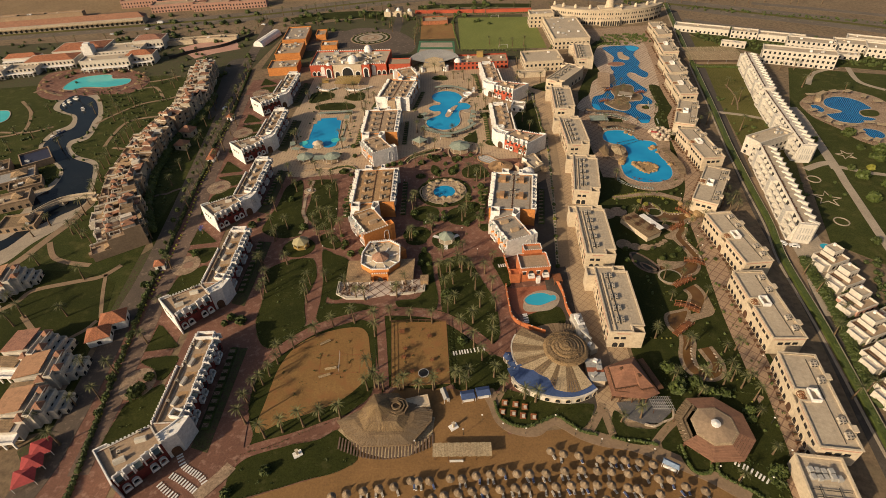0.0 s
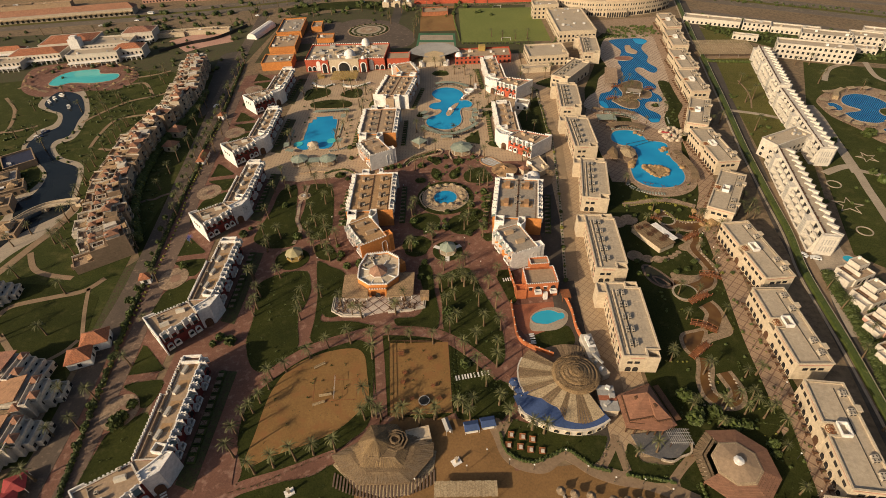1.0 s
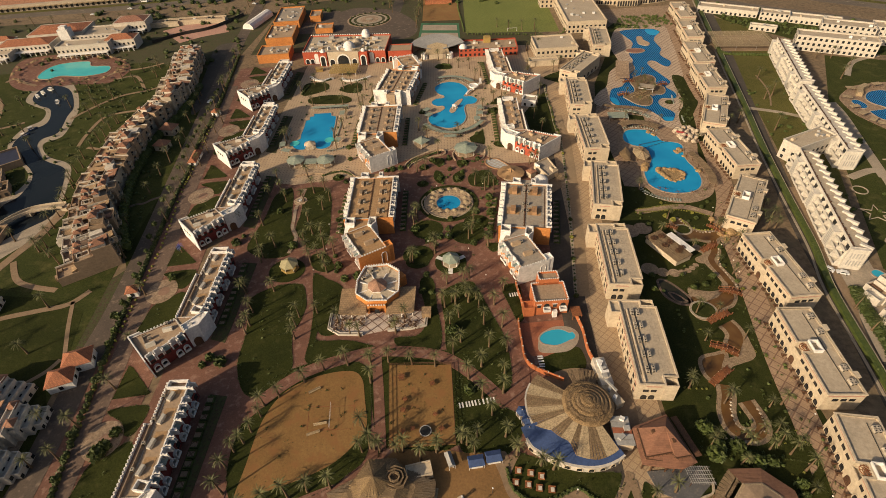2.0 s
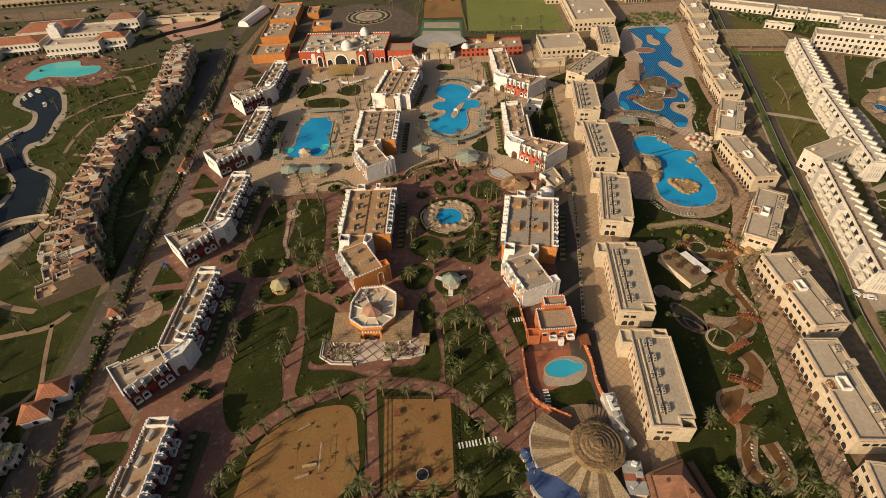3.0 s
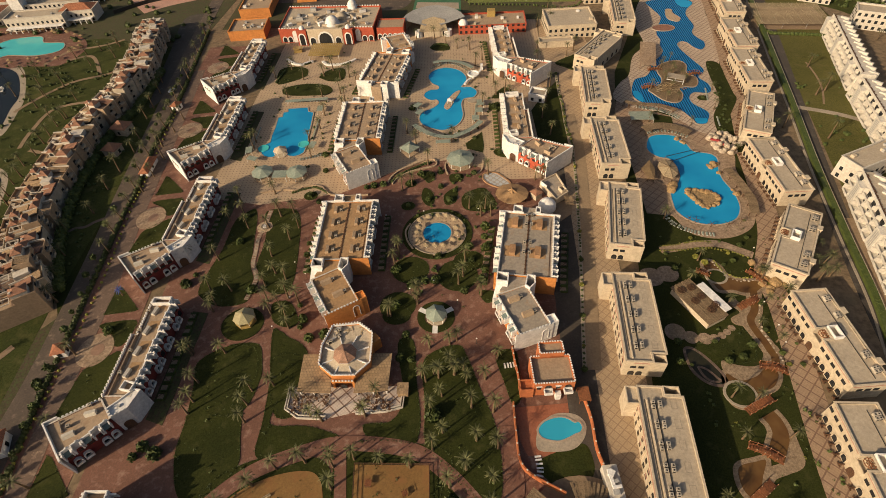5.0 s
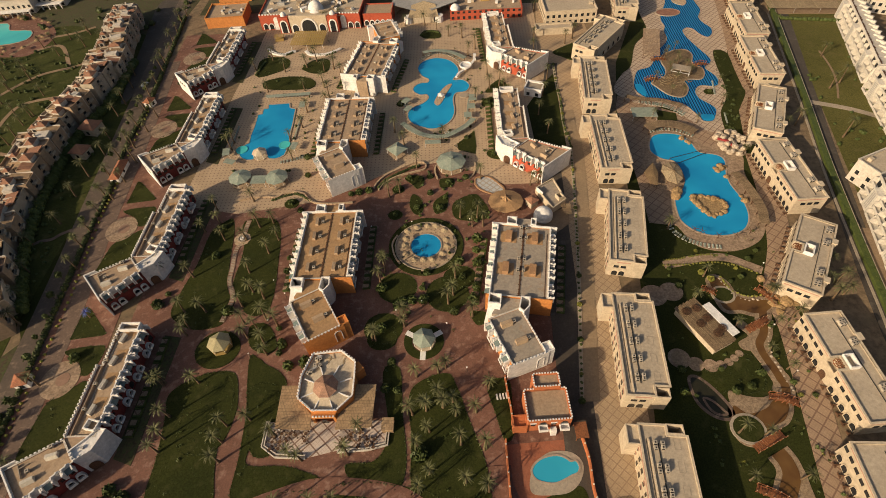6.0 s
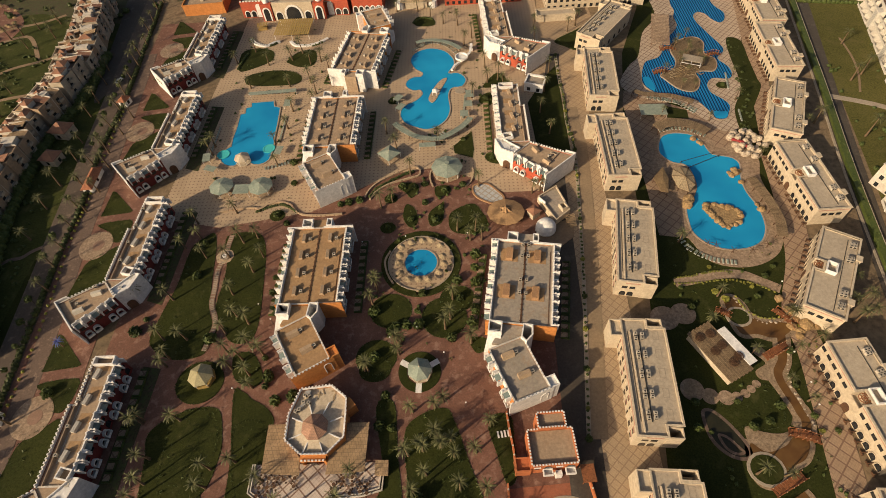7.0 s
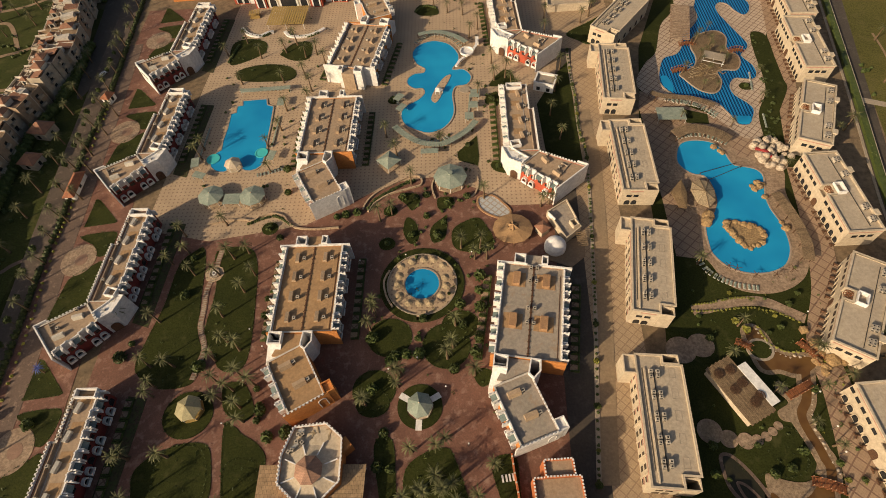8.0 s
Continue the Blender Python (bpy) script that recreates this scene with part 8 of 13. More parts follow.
# the round restaurant
def round_restaurant():
    x, y = 39.2, 118.4
    b = thing("restaurant", "round restaurant with thatched cap and fanned reed roof panels", "restaurant", pose(x, y, 0.1))
    # fan of roof sectors: outer radius by bearing, board lengths, pale matting between brown boards
    def reach(t, table):
        for (a, ra), (c, rc) in zip(table, table[1:]):
            if a <= t <= c:
                return ra + (rc - ra) * (t - a) / (c - a)
        return table[-1][1]

    roof_edge = ((136, 18.2), (164, 18.6), (198, 17.6), (212, 14.0), (238, 13.2), (249, 16.4), (270, 16.8), (296, 15.6))
    awning_edge = ((196, 21.6), (214, 22.2), (228, 20.8), (252, 19.6), (271, 19.0), (298, 17.8))
    sectors = ((136, 150, True), (150, 163, False), (163, 178, True), (178, 188, False), (188, 199, True), (199, 212, False), (212, 226, True), (226, 240, False), (240, 249, True), (249, 263, False), (263, 280, True), (280, 296, False))
    for t0, t1, boards in sectors:
        n = 5 if boards else 3
        for i in range(n):
            gap = 0.25 if boards else 0.06
            a, c = t0 + (t1 - t0) * i / n + gap, t0 + (t1 - t0) * (i + 1) / n - gap
            g = []
            for t, out in ((a, 0), (a, 1), (c, 1), (c, 0)):
                r = reach(t, roof_edge) if out else 6.4
                g.append((r * math.cos(radians(t)), r * math.sin(radians(t)), (5.2 - 0.12 * r if out else 4.55) + (0.0 if boards else 0.06)))
            low = [(px, py, pz - 0.14) for px, py, pz in g]
            part("roof_board" if boards else "roof_mat", Shape().add(g + low, [(0, 1, 2, 3), (7, 6, 5, 4)] + [(j, 4 + j, 4 + (j + 1) % 4, (j + 1) % 4) for j in range(4)]), M_BOARD if boards else M_REED, b)
        mid_r = (6.4 + reach((t0 + t1) / 2, roof_edge)) / 2
        part("roof_rib", Shape().box(mid_r, 0, 0, 2 * (mid_r - 6.4), 0.14, 0.16).moved(pose(0, 0, 4.86 - 0.06 * mid_r + 0.05, 0, 6.0, t0)), M_DARKWOOD, b)
    # small fan of boards to the north
    for i in range(9):
        t = 62 + i * 5
        part("roof_board", Shape().box(10.6, 0, 0, 7.4, 0.72, 0.12).moved(pose(0, 0, 4.0, 0, 5, t)), M_BOARD, b)
    for k in range(6):
        ra, rb = 8.0 - k * 1.28, 8.0 - (k + 1) * 1.28
        part("thatch_ring", Shape().cone(0.6, 0.4, 4.75 + k * 0.42, ra, 0.62, 22, max(rb + 0.3, 0.15)), M_OLDTHATCH if k % 2 else M_CAPTHATCH, b, "ring of shaggy brown thatch", False)
    s = Shape()
    for i in range(420):
        a, r = rng.uniform(radians(60), radians(330)), 7.8 * math.sqrt(rng.random())
        z = 5.0 + (8.0 - r) / 1.28 * 0.42 + 0.3
        s.box(0, 0, 0, rng.uniform(0.5, 1.3), 0.07, 0.06)
        t = pose(0.6 + r * math.cos(a), 0.4 + r * math.sin(a), z, 0, rng.uniform(5, 30), math.degrees(a) + rng.uniform(-60, 60))
        s.v[-8:] = [tuple(t @ Vector(p)) for p in s.v[-8:]]
    tagged(part("loose_thatch", s, M_CAPTHATCH, b, "loose straw on the thatch"), kind="stuff")
    # blue awning on the sea side, in canvas strips, and the arched white front
    m, e0, e1 = 12, 196, 298
    for i in range(m):
        g = []
        for t, out in ((e0 + (e1 - e0) * i / m, 0), (e0 + (e1 - e0) * i / m, 1), (e0 + (e1 - e0) * (i + 1) / m, 1), (e0 + (e1 - e0) * (i + 1) / m, 0)):
            r = reach(t, awning_edge) if out else 12.4
            g.append((r * math.cos(radians(t)), r * math.sin(radians(t)), 2.9 if out else 3.5))
        part("awning", Shape().add(g + [(px, py, pz - 0.1) for px, py, pz in g], [(0, 1, 2, 3), (7, 6, 5, 4)] + [(j, 4 + j, 4 + (j + 1) % 4, (j + 1) % 4) for j in range(4)]), M_BLUECLOTH, b, "blue canvas awning strip over the sea front")
    line = [((reach(t, awning_edge) - 0.3) * math.cos(radians(t)), (reach(t, awning_edge) - 0.3) * math.sin(radians(t))) for t in range(206, 299, 4)]
    part("front_wall", Shape().ribbon(line, 0.4, 0, 2.8), M_OFFWHITE, b, "curved cream front wall")
    part("eave_trim", Shape().ribbon(line, 0.7, 2.8, 2.96), M_OFFWHITE, b)
    side = [((reach(t, roof_edge) + 0.1) * math.cos(radians(t)), (reach(t, roof_edge) + 0.1) * math.sin(radians(t))) for t in range(150, 199, 6)]
    part("side_trim", Shape().ribbon(side, 0.5, 2.7, 3.1), M_OFFWHITE, b, "white roof edge above the side terrace")
    for i in range(9):
        t = 214 + i * 10
        r = reach(t, awning_edge) - 0.08
        turn = t + 90 + (10 if t < 252 else 6)
        piece("window_pane", ME_ARCH_PANE, b, pose(r * math.cos(radians(t)), r * math.sin(radians(t)), 0.5, 0, 0, turn) @ Matrix.Scale(0.8, 4))
        piece("arch_surround", ME_ARCH_CREAM, b, pose(r * math.cos(radians(t)), r * math.sin(radians(t)), 0.5, 0, 0, turn) @ Matrix.Scale(0.8, 4))
    part("floor", Shape().prism(circle(0, 0, 16.5, 16.5, 32), 0, 0.25), M_PROM, b)
    for i in range(12):
        a = radians(136 + 160 * i / 11)
        part("post", Shape().cone(12.5 * math.cos(a), 12.5 * math.sin(a), 0, 0.14, 3.4, 8, 0.12), M_DARKWOOD, b)
    # service roofs on the land side
    part("service_room", Shape().box(9.2, -8.0, 0, 5.4, 9.4, 3.2, -4), M_CREAM, b, "flat-roofed kitchen room")
    part("service_room", Shape().box(9.6, 4.6, 0, 3.0, 8.0, 3.0, 25), M_CREAM, b, "flat-roofed kitchen room")
    part("service_room", Shape().box(8.4, 13.0, 0, 4.0, 10.5, 3.4, 5), M_OFFWHITE, b, "narrow white kitchen room")
    for k in range(5):
        part("sheet_roof", Shape().box(9.2, -11.9 + 1.9 * k, 3.22, 5.6, 1.8, 0.08, -4), (M_SHADE, M_METAL, M_REDTILE, M_SHADE, M_METAL)[k], b, "patched sheet metal roofing")
    for i, (px, py, z) in enumerate(((10, -4.5, 3.2), (10.6, -7.6, 3.2), (8.4, -10.4, 3.2), (9.8, 3.0, 3.0), (9.0, 6.2, 3.0), (8.4, 11.0, 3.4), (8.0, 15.8, 3.4), (8.6, 13.6, 3.4))):
        part("roof_unit", Shape().box(px, py, z, rng.uniform(1.2, 2.4), rng.uniform(0.9, 1.6), rng.uniform(0.7, 1.3), rng.uniform(0, 60)), M_METAL if i % 3 else M_WHITE, b)
    part("duct", Shape().box(9.4, 6.8, 4.0, 0.7, 5.0, 0.7, 30), M_METAL, b)
    part("duct", Shape().box(7.6, 14.6, 3.6, 0.8, 4.4, 0.8, 8), M_WHITE, b)
    part("duct", Shape().box(8.8, 12.2, 3.6, 2.4, 0.8, 0.8, 8), M_WHITE, b)


round_restaurant()
kiosk(19.6, 118.2, 2.0, 2.3, M_BLUECLOTH, "blue canvas parasol beside the restaurant", 6, M_CONCRETE, 0.9)
kiosk(20.9, 115.2, 2.0, 2.3, M_BLUECLOTH, "blue canvas parasol beside the restaurant", 6, M_CONCRETE, 0.9)
kiosk(21.1, 112.3, 2.0, 2.3, M_BLUECLOTH, "blue canvas parasol beside the restaurant", 6, M_CONCRETE, 0.9)


# red tiled pavilion with a terrace
def hip(pts, z, apex, thick=0.25):
    """A hipped roof from an outline up to one point."""
    o = outline_ccw(pts)
    n = len(o)
    return Shape().add([(*p, z - thick) for p in o] + [(*p, z) for p in o] + [apex], [tuple(reversed(range(n)))] + [(i, (i + 1) % n, n + (i + 1) % n, n + i) for i in range(n)] + [(n + i, n + (i + 1) % n, 2 * n) for i in range(n)])


b = thing("tiled_restaurant", "two-tier restaurant with brown-red hipped tile roofs", "restaurant", pose(58.8, 105.6, 0.1))
eaves = [(-7.1, 5.4), (4.1, 9.2), (7.6, -5.0), (3.6, -5.6), (3.2, -3.6), (-0.4, -4.4), (-0.8, -6.4), (-7.1, -5.4)]
part("wall", Shape().prism(offset(outline_ccw(eaves), -1.0), 0, 3.8), M_DARKWOOD, b, "dark timber and glass walls")
part("lower_roof", hip([(-7.3, 5.6), (4.2, 9.5), (8.2, -5.6), (3.6, -7.4), (-0.6, -7.0), (-7.4, -5.8)], 3.4, (0.4, 2.0, 5.4)), M_BROWNROOF, b, "brown-red skirt roof")
part("upper_roof", hip([(-6.2, 4.6), (3.6, 8.2), (6.6, -4.0), (2.0, -4.8), (1.6, -3.0), (-2.0, -3.6), (-6.2, -4.2)], 4.6, (0.6, 2.9, 8.4)), M_BROWNROOF, b, "brown-red hipped upper roof")
for x0, y0, x1, y1 in ((-6.2, -4.3, -2.1, -3.7), (1.7, -3.1, 2.1, -4.9), (2.1, -4.9, 6.6, -4.1), (6.7, -4.0, 3.7, 8.2), (-6.3, 4.6, -6.3, -4.2), (-2.0, -3.7, 1.6, -3.1)):
    d = Vector((x1 - x0, y1 - y0))
    n = max(int(d.length / 1.1), 2)
    part("ridge_trim", Shape().box((x0 + x1) / 2, (y0 + y1) / 2, 4.5, d.length, 0.3, 0.3, math.degrees(math.atan2(d.y, d.x))), M_DARKWOOD, b, "dark timber fascia")
    for i in range(n):
        part("rafter_end", Shape().box(x0 + d.x * (i + 0.5) / n, y0 + d.y * (i + 0.5) / n, 4.35, 0.16, 0.7, 0.16, math.degrees(math.atan2(d.y, d.x))), M_DARKWOOD, b)
for px, py in ((-7.0, -5.4), (-4.8, -6.2), (-0.8, -6.7), (1.4, -6.9), (3.6, -7.0), (7.6, -5.2), (6.6, -1.2), (5.8, 2.4), (4.9, 6.0)):
    part("timber_post", Shape().box(px, py, 0, 0.3, 0.3, 3.3), M_DARKWOOD, b)
part("dormer", Shape().box(-2.6, 2.4, 6.0, 1.2, 0.9, 0.9, 20), M_DARKWOOD, b)
part("dormer", Shape().box(2.2, -0.6, 6.0, 0.7, 1.2, 0.9, 12), M_DARKWOOD, b)
part("side_canopy", Shape().box(7.8, 2.6, 2.9, 2.0, 13.0, 0.12, 14), M_DARKWOOD, b, "dark slatted side canopy")
part("terrace", Shape().prism([(-5.6, -6.5), (9.6, -5.4), (11.0, -10.5), (6.4, -14.2), (1.0, -14.6), (-4.2, -12.2)], 0, 0.35), M_SHADETERRACE, b, "tiled terrace toned blue-grey for shade")
for k in range(11):
    part("net_rib", Shape().box(4.6 + 0.62 * k, -8.6 - 0.05 * k, 2.6 + 0.012 * k, 0.1, 5.4, 0.1, 8), M_METAL, b)
for k in range(5):
    part("net_rib", Shape().box(7.8, -6.6 - 1.1 * k, 2.78, 7.0, 0.1, 0.08, -3), M_METAL, b)
for px, py in ((4.8, -11.0), (10.8, -10.6), (10.6, -6.4)):
    part("net_post", Shape().cone(px, py, 0, 0.1, 2.7, 6, 0.1), M_DARKWOOD, b)
line = curve([(1.0, -14.8), (4.0, -15.6), (7.2, -14.2), (10.4, -13.0), (11.6, -10.0)], 5, False)
part("terrace_wall", Shape().ribbon(line, 0.5, 0, 0.8), M_PALEROCK, b, "pale stone terrace wall")
palm(59.2, 93.2, 0.3, 0.9)
# octagonal terracotta pavilion
b = thing("beach_pavilion", "eight-sided pavilion with stepped tan and terracotta roofs", "building", pose(79.2, 87.2, 0.1))
def oct_roof(name, r, z, rt, zt, m, lab):
    o, t = octagon(r), octagon(rt)
    part(name, Shape().add([(*p, z) for p in o] + [(*p, zt) for p in t], [(i, (i + 1) % 8, 8 + (i + 1) % 8, 8 + i) for i in range(8)] + [tuple(range(8, 16))]), m, b, lab)
lo, mi = octagon(11.8), octagon(6.6)
for i in range(8):
    if i in (2, 3):
        for k in range(7):
            t0 = (k + 0.5) / 7
            p = [lo[i][j] + (lo[(i + 1) % 8][j] - lo[i][j]) * t0 for j in (0, 1)]
            part("shade_slat", Shape().box(p[0] * 0.83, p[1] * 0.83, 3.1, 3.6, 0.96, 0.1, math.degrees(math.atan2(p[1], p[0]))), M_BOARD, b, "grey-brown shade slat")
        continue
    for k in range(6):
        ra, rb = k / 6, (k + 1) / 6 - 0.012
        q = []
        for t, s_ in ((ra, 0), (ra, 1), (rb, 1), (rb, 0)):
            o, n_ = lo[(i + s_) % 8], mi[(i + s_) % 8]
            q.append((o[0] + (n_[0] - o[0]) * t, o[1] + (n_[1] - o[1]) * t, 3.0 + 1.1 * t + 0.02 * (k % 2)))
        part("roof_plank", Shape().add(q + [(x_, y_, z_ - 0.15) for x_, y_, z_ in q], [(0, 1, 2, 3), (7, 6, 5, 4), (0, 4, 5, 1)]), M_PLANKROOF, b)
    part("hip_rib", Shape().box(9.6, 0, 0, 3.8, 0.16, 0.14).moved(pose(0, 0, 3.66, 0, 17, 22.5 + 45 * i)), M_PLANKROOF, b)
oct_roof("middle_roof", 6.7, 4.25, 3.5, 4.75, M_SANDWALL, "tan middle roof")
oct_roof("roof_border", 6.95, 4.1, 6.3, 4.34, M_REED, "pale edge boards")
oct_roof("upper_roof", 3.6, 4.8, 1.2, 5.1, M_SANDWALL, "tan upper roof")
part("drum", Shape().ring(octagon(6.5), 3.6, 4.15, 0.3), M_CREAM, b)
part("lantern", Shape().prism(octagon(1.3), 5.0, 5.7).cone(0, 0, 5.7, 1.5, 0.4, 8), M_WHITE, b, "small white lantern")
part("wall", Shape().ring(octagon(9.0), 0, 3.2, 0.3), M_CREAM, b)
for i in range(8):
    a = radians(22.5 + 45 * i)
    part("post", Shape().cone(11 * math.cos(a), 11 * math.sin(a), 0, 0.16, 3.1, 8, 0.16), M_DARKWOOD, b)

# playing fields
fence = thing("court_fence", "brown timber fence round the fitness court", "fence")
cf = [(-23.8, 138.3), (-2.4, 137.9), (-1.5, 108.9), (-21.7, 108.3)]
for i, (p, q) in enumerate(zip(cf, cf[1:] + cf[:1])):
    part("rail", Shape().ribbon([p, q], 0.12, 1.5, 1.65).ribbon([p, q], 0.1, 0.8, 0.95), M_DARKWOOD, fence)
    k = max(int(math.dist(p, q) / 2.6), 1)
    for j in range(k):
        t = j / k
        part("post", Shape().box(p[0] + (q[0] - p[0]) * t, p[1] + (q[1] - p[1]) * t, 0.1, 0.16, 0.16, 1.7), M_DARKWOOD, fence)
net = thing("volleyball_net", "volleyball net on two pale posts", "net")
(nx0, ny0), (nx1, ny1) = [(-41.6, 123.5), (-40.9, 114.4)]
part("post", Shape().cone(nx0, ny0, 0.2, 0.08, 2.6, 6, 0.08), M_WOOD, net)
part("post", Shape().cone(nx1, ny1, 0.2, 0.08, 2.6, 6, 0.08), M_WOOD, net)
part("tape", Shape().ribbon([(nx0, ny0), (nx1, ny1)], 0.05, 2.45, 2.55).ribbon([(nx0, ny0), (nx1, ny1)], 0.05, 1.6, 1.66), M_WHITE, net)
vc = [(-49.1, 123.2), (-34.1, 123.2), (-33.7, 114.9), (-48.2, 114.9)]
solo("court_line", Shape().ring(vc, 0.2, 0.3, 0.14), M_WOOD, "brown rope line of the volleyball court", "court line", "", "structure")
for (x, y), r in (((-45.9, 113.6), 20), ((-44.2, 116.7), 10), ((-48.1, 129.0), 30)):
    b = thing("bench", "plain timber bench on the sand", "bench", pose(x, y, 0.25, 0, 0, r))
    part("seat", Shape().box(0, 0, 0.42, 4.2, 0.5, 0.08), M_REED, b)
    part("backrest", Shape().box(0, 0.28, 0.55, 4.2, 0.08, 0.55), M_REED, b)
    for px in (-1.8, 1.8):
        part("leg", Shape().box(px, 0, 0, 0.1, 0.5, 0.42), M_DARKWOOD, b)
tower = thing("climbing_frame", "timber climbing frame on the sand court", "play equipment", None, "fitness stations")
for px, py in ((-1.2, -1.2), (1.2, -1.2), (1.2, 1.2), (-1.2, 1.2)):
    part("post", Shape().box(px, py, 0, 0.16, 0.16, 2.6), M_DARKWOOD, tower)
part("platform", Shape().box(0, 0, 1.5, 2.6, 2.6, 0.12), M_WOOD, tower)
for k in range(4):
    part("rung", Shape().box(0, -1.3, 0.3 + k * 0.32, 2.2, 0.08, 0.08), M_DARKWOOD, tower)
part("beam", Shape().box(0, 0, 2.55, 4.6, 0.12, 0.12).box(0, 1.2, 2.5, 2.6, 0.1, 0.1), M_DARKWOOD, tower)
for i, (x, y) in enumerate([(-19.3, 132.9), (-17.7, 124.6), (-18.1, 120.7), (-8.9, 130.2), (-7.8, 118.9), (-14.8, 114.2), (-5.8, 113.9), (-17.8, 113.1)]):
    m = pose(x, y, 0.24, 0, 0, i * 37) @ Matrix.Scale(0.7 + 0.06 * (i % 4), 4)
    if i == 0:
        tower.matrix_basis = m
    else:
        copy_thing(tower, m)
b = thing("trampoline", "round black trampoline on the sand court", "trampoline", pose(-10.8, 113.3, 0.24))
part("rim", Shape().ring(circle(0, 0, 1.9, 1.9, 20), 0.6, 0.8, 0.25), M_METAL, b)
part("mat", Shape().prism(circle(0, 0, 1.66, 1.66, 20), 0.66, 0.72), M_RUBBER, b)
for i in range(6):
    part("leg", Shape().cone(1.75 * math.cos(i * 1.047), 1.75 * math.sin(i * 1.047), 0, 0.06, 0.62, 6, 0.06), M_METAL, b)

# furniture round the pools
deckchair = tagged(new("sun_lounger", Shape().box(0, 0, 0.25, 0.65, 1.9, 0.08).box(-0.28, -0.8, 0, 0.06, 0.06, 0.25).box(0.28, -0.8, 0, 0.06, 0.06, 0.25).box(-0.28, 0.7, 0, 0.06, 0.06, 0.25).box(0.28, 0.7, 0, 0.06, 0.06, 0.25).mesh("sun_lounger", M_WHITE)), "grey-green sun lounger on the pool terrace", "lounger", "pool loungers")
part("pad", Shape().box(0, -0.25, 0.33, 0.6, 1.3, 0.08).box(0, 0.65, 0.38, 0.6, 0.5, 0.1), M_GREENCLOTH, deckchair)
DECK = []
def lounger_row(line, gap, turn):
    c = curve(line, 12, False)
    run = gap
    for a, b in zip(c, c[1:]):
        run += math.dist(a, b)
        if run >= gap:
            run = 0
            DECK.append((b[0], b[1], math.degrees(math.atan2(b[1] - a[1], b[0] - a[0])) + turn))
for line, turn in (([(-8.1, 360.9), (-2.8, 365.8), (2.7, 367.1), (9.4, 363.0), (15.1, 354.0)], 0), ([(-86.6, 332.6), (-77.4, 332.0), (-67.1, 332.1)], 0), ([(-94.2, 308.1), (-94.1, 298.1), (-94.4, 288.7)], 90), ([(-65.0, 313.3), (-65.0, 306.5), (-65.2, 296.6)], 90), ([(-14.7, 305.3), (-10.9, 300.1), (-5.0, 296.6), (3.1, 295.5), (7.6, 298.4)], 0), ([(-58.7, 283.9), (-63.0, 282.3), (-68.3, 280.8)], 0), ([(97.1, 292.5), (103.3, 293.7), (109.4, 292.2), (114.7, 288.2)], 0), ([(90.1, 235.9), (93.1, 230.4), (99.1, 226.4), (106.5, 224.7)], 0), ([(91.7, 231.9), (95.3, 228.6)], 0), ([(100.4, 313.6), (105.7, 311.9), (111.7, 308.8), (116.1, 304.2)], 0), ([(136.3, 329.2), (134.0, 318.5)], 90), ([(97.5, 315.0), (103.1, 313.4), (109.6, 310.1), (114.8, 303.0)], 0), ([(16.8, 322.5), (16.1, 315.4), (15.4, 306.9)], 90), ([(-15.6, 324.6), (-14.1, 319.0)], 60), ([(133.5, 303.2), (132.5, 296.8)], 90)):
    lounger_row(line, 1.15, turn)
for i, (x, y, r) in enumerate(DECK):
    m = pose(x, y, 0.12, 0, 0, r)
    if i == 0:
        deckchair.matrix_basis = m
    else:
        copy_thing(deckchair, m)
for (x, y), w, l, r in (((-73.6, 330.1), 22, 2.4, 3), ((-0.1, 288.6), 7, 2.6, 0), ((-13.7, 321.0), 3.2, 4.4, -35), ((-12.4, 314.5), 3.2, 4.4, -35), ((-94.1, 287.2), 3.2, 5, 10), ((-90.7, 280.4), 5, 3, -20), ((-65.2, 321.4), 3, 5, 0), ((-63.5, 289.6), 3, 5, -10), ((18.8, 321.4), 3.6, 5, 0), ((18.0, 314.4), 3.6, 4, 0), ((16.0, 307.7), 3.6, 4, 0), ((96.9, 304.1), 11, 7, -3)):
    b = thing("pool_pavilion", "flat faded green shade canopy on thin posts", "shade", pose(x, y, 0.1, 0, 0, r), "pool shades")
    part("cloth", Shape().box(0, 0, 2.2, w, l, 0.1), M_GREENCLOTH, b)
    for px in (-1, 1):
        for py in (-1, 1):
            part("post", Shape().cone(px * (w / 2 - 0.2), py * (l / 2 - 0.2), 0, 0.06, 2.2, 6, 0.06), M_WHITE, b)
# slide and islands of the figure-eight pool
b = thing("water_slide", "pale curling water slide beside the pool", "water slide", pose(16.1, 349.7, 0.2))
part("basin", Shape().ring(circle(0, 0, 3.2, 3.2, 20), 2.2, 3.0, 0.5).prism(circle(0, 0, 2.8, 2.8, 20), 2.1, 2.3), M_WHITE, b)
part("tower", Shape().cone(0, 0, 0, 0.8, 2.2, 10, 0.7), M_WHITE, b)
part("chute", Shape().ribbon([(3, 1), (4.4, 4), (4.8, 8)], 1.1, 2.4, 2.9).ribbon([(-1, -2.4), (-3.5, -5), (-5.0, -8.6)], 1.1, 0.8, 1.6), M_WHITE, b)
part("stair", Shape().box(5, 9.5, 0, 1.4, 3.0, 2.6), M_WHITE, b)
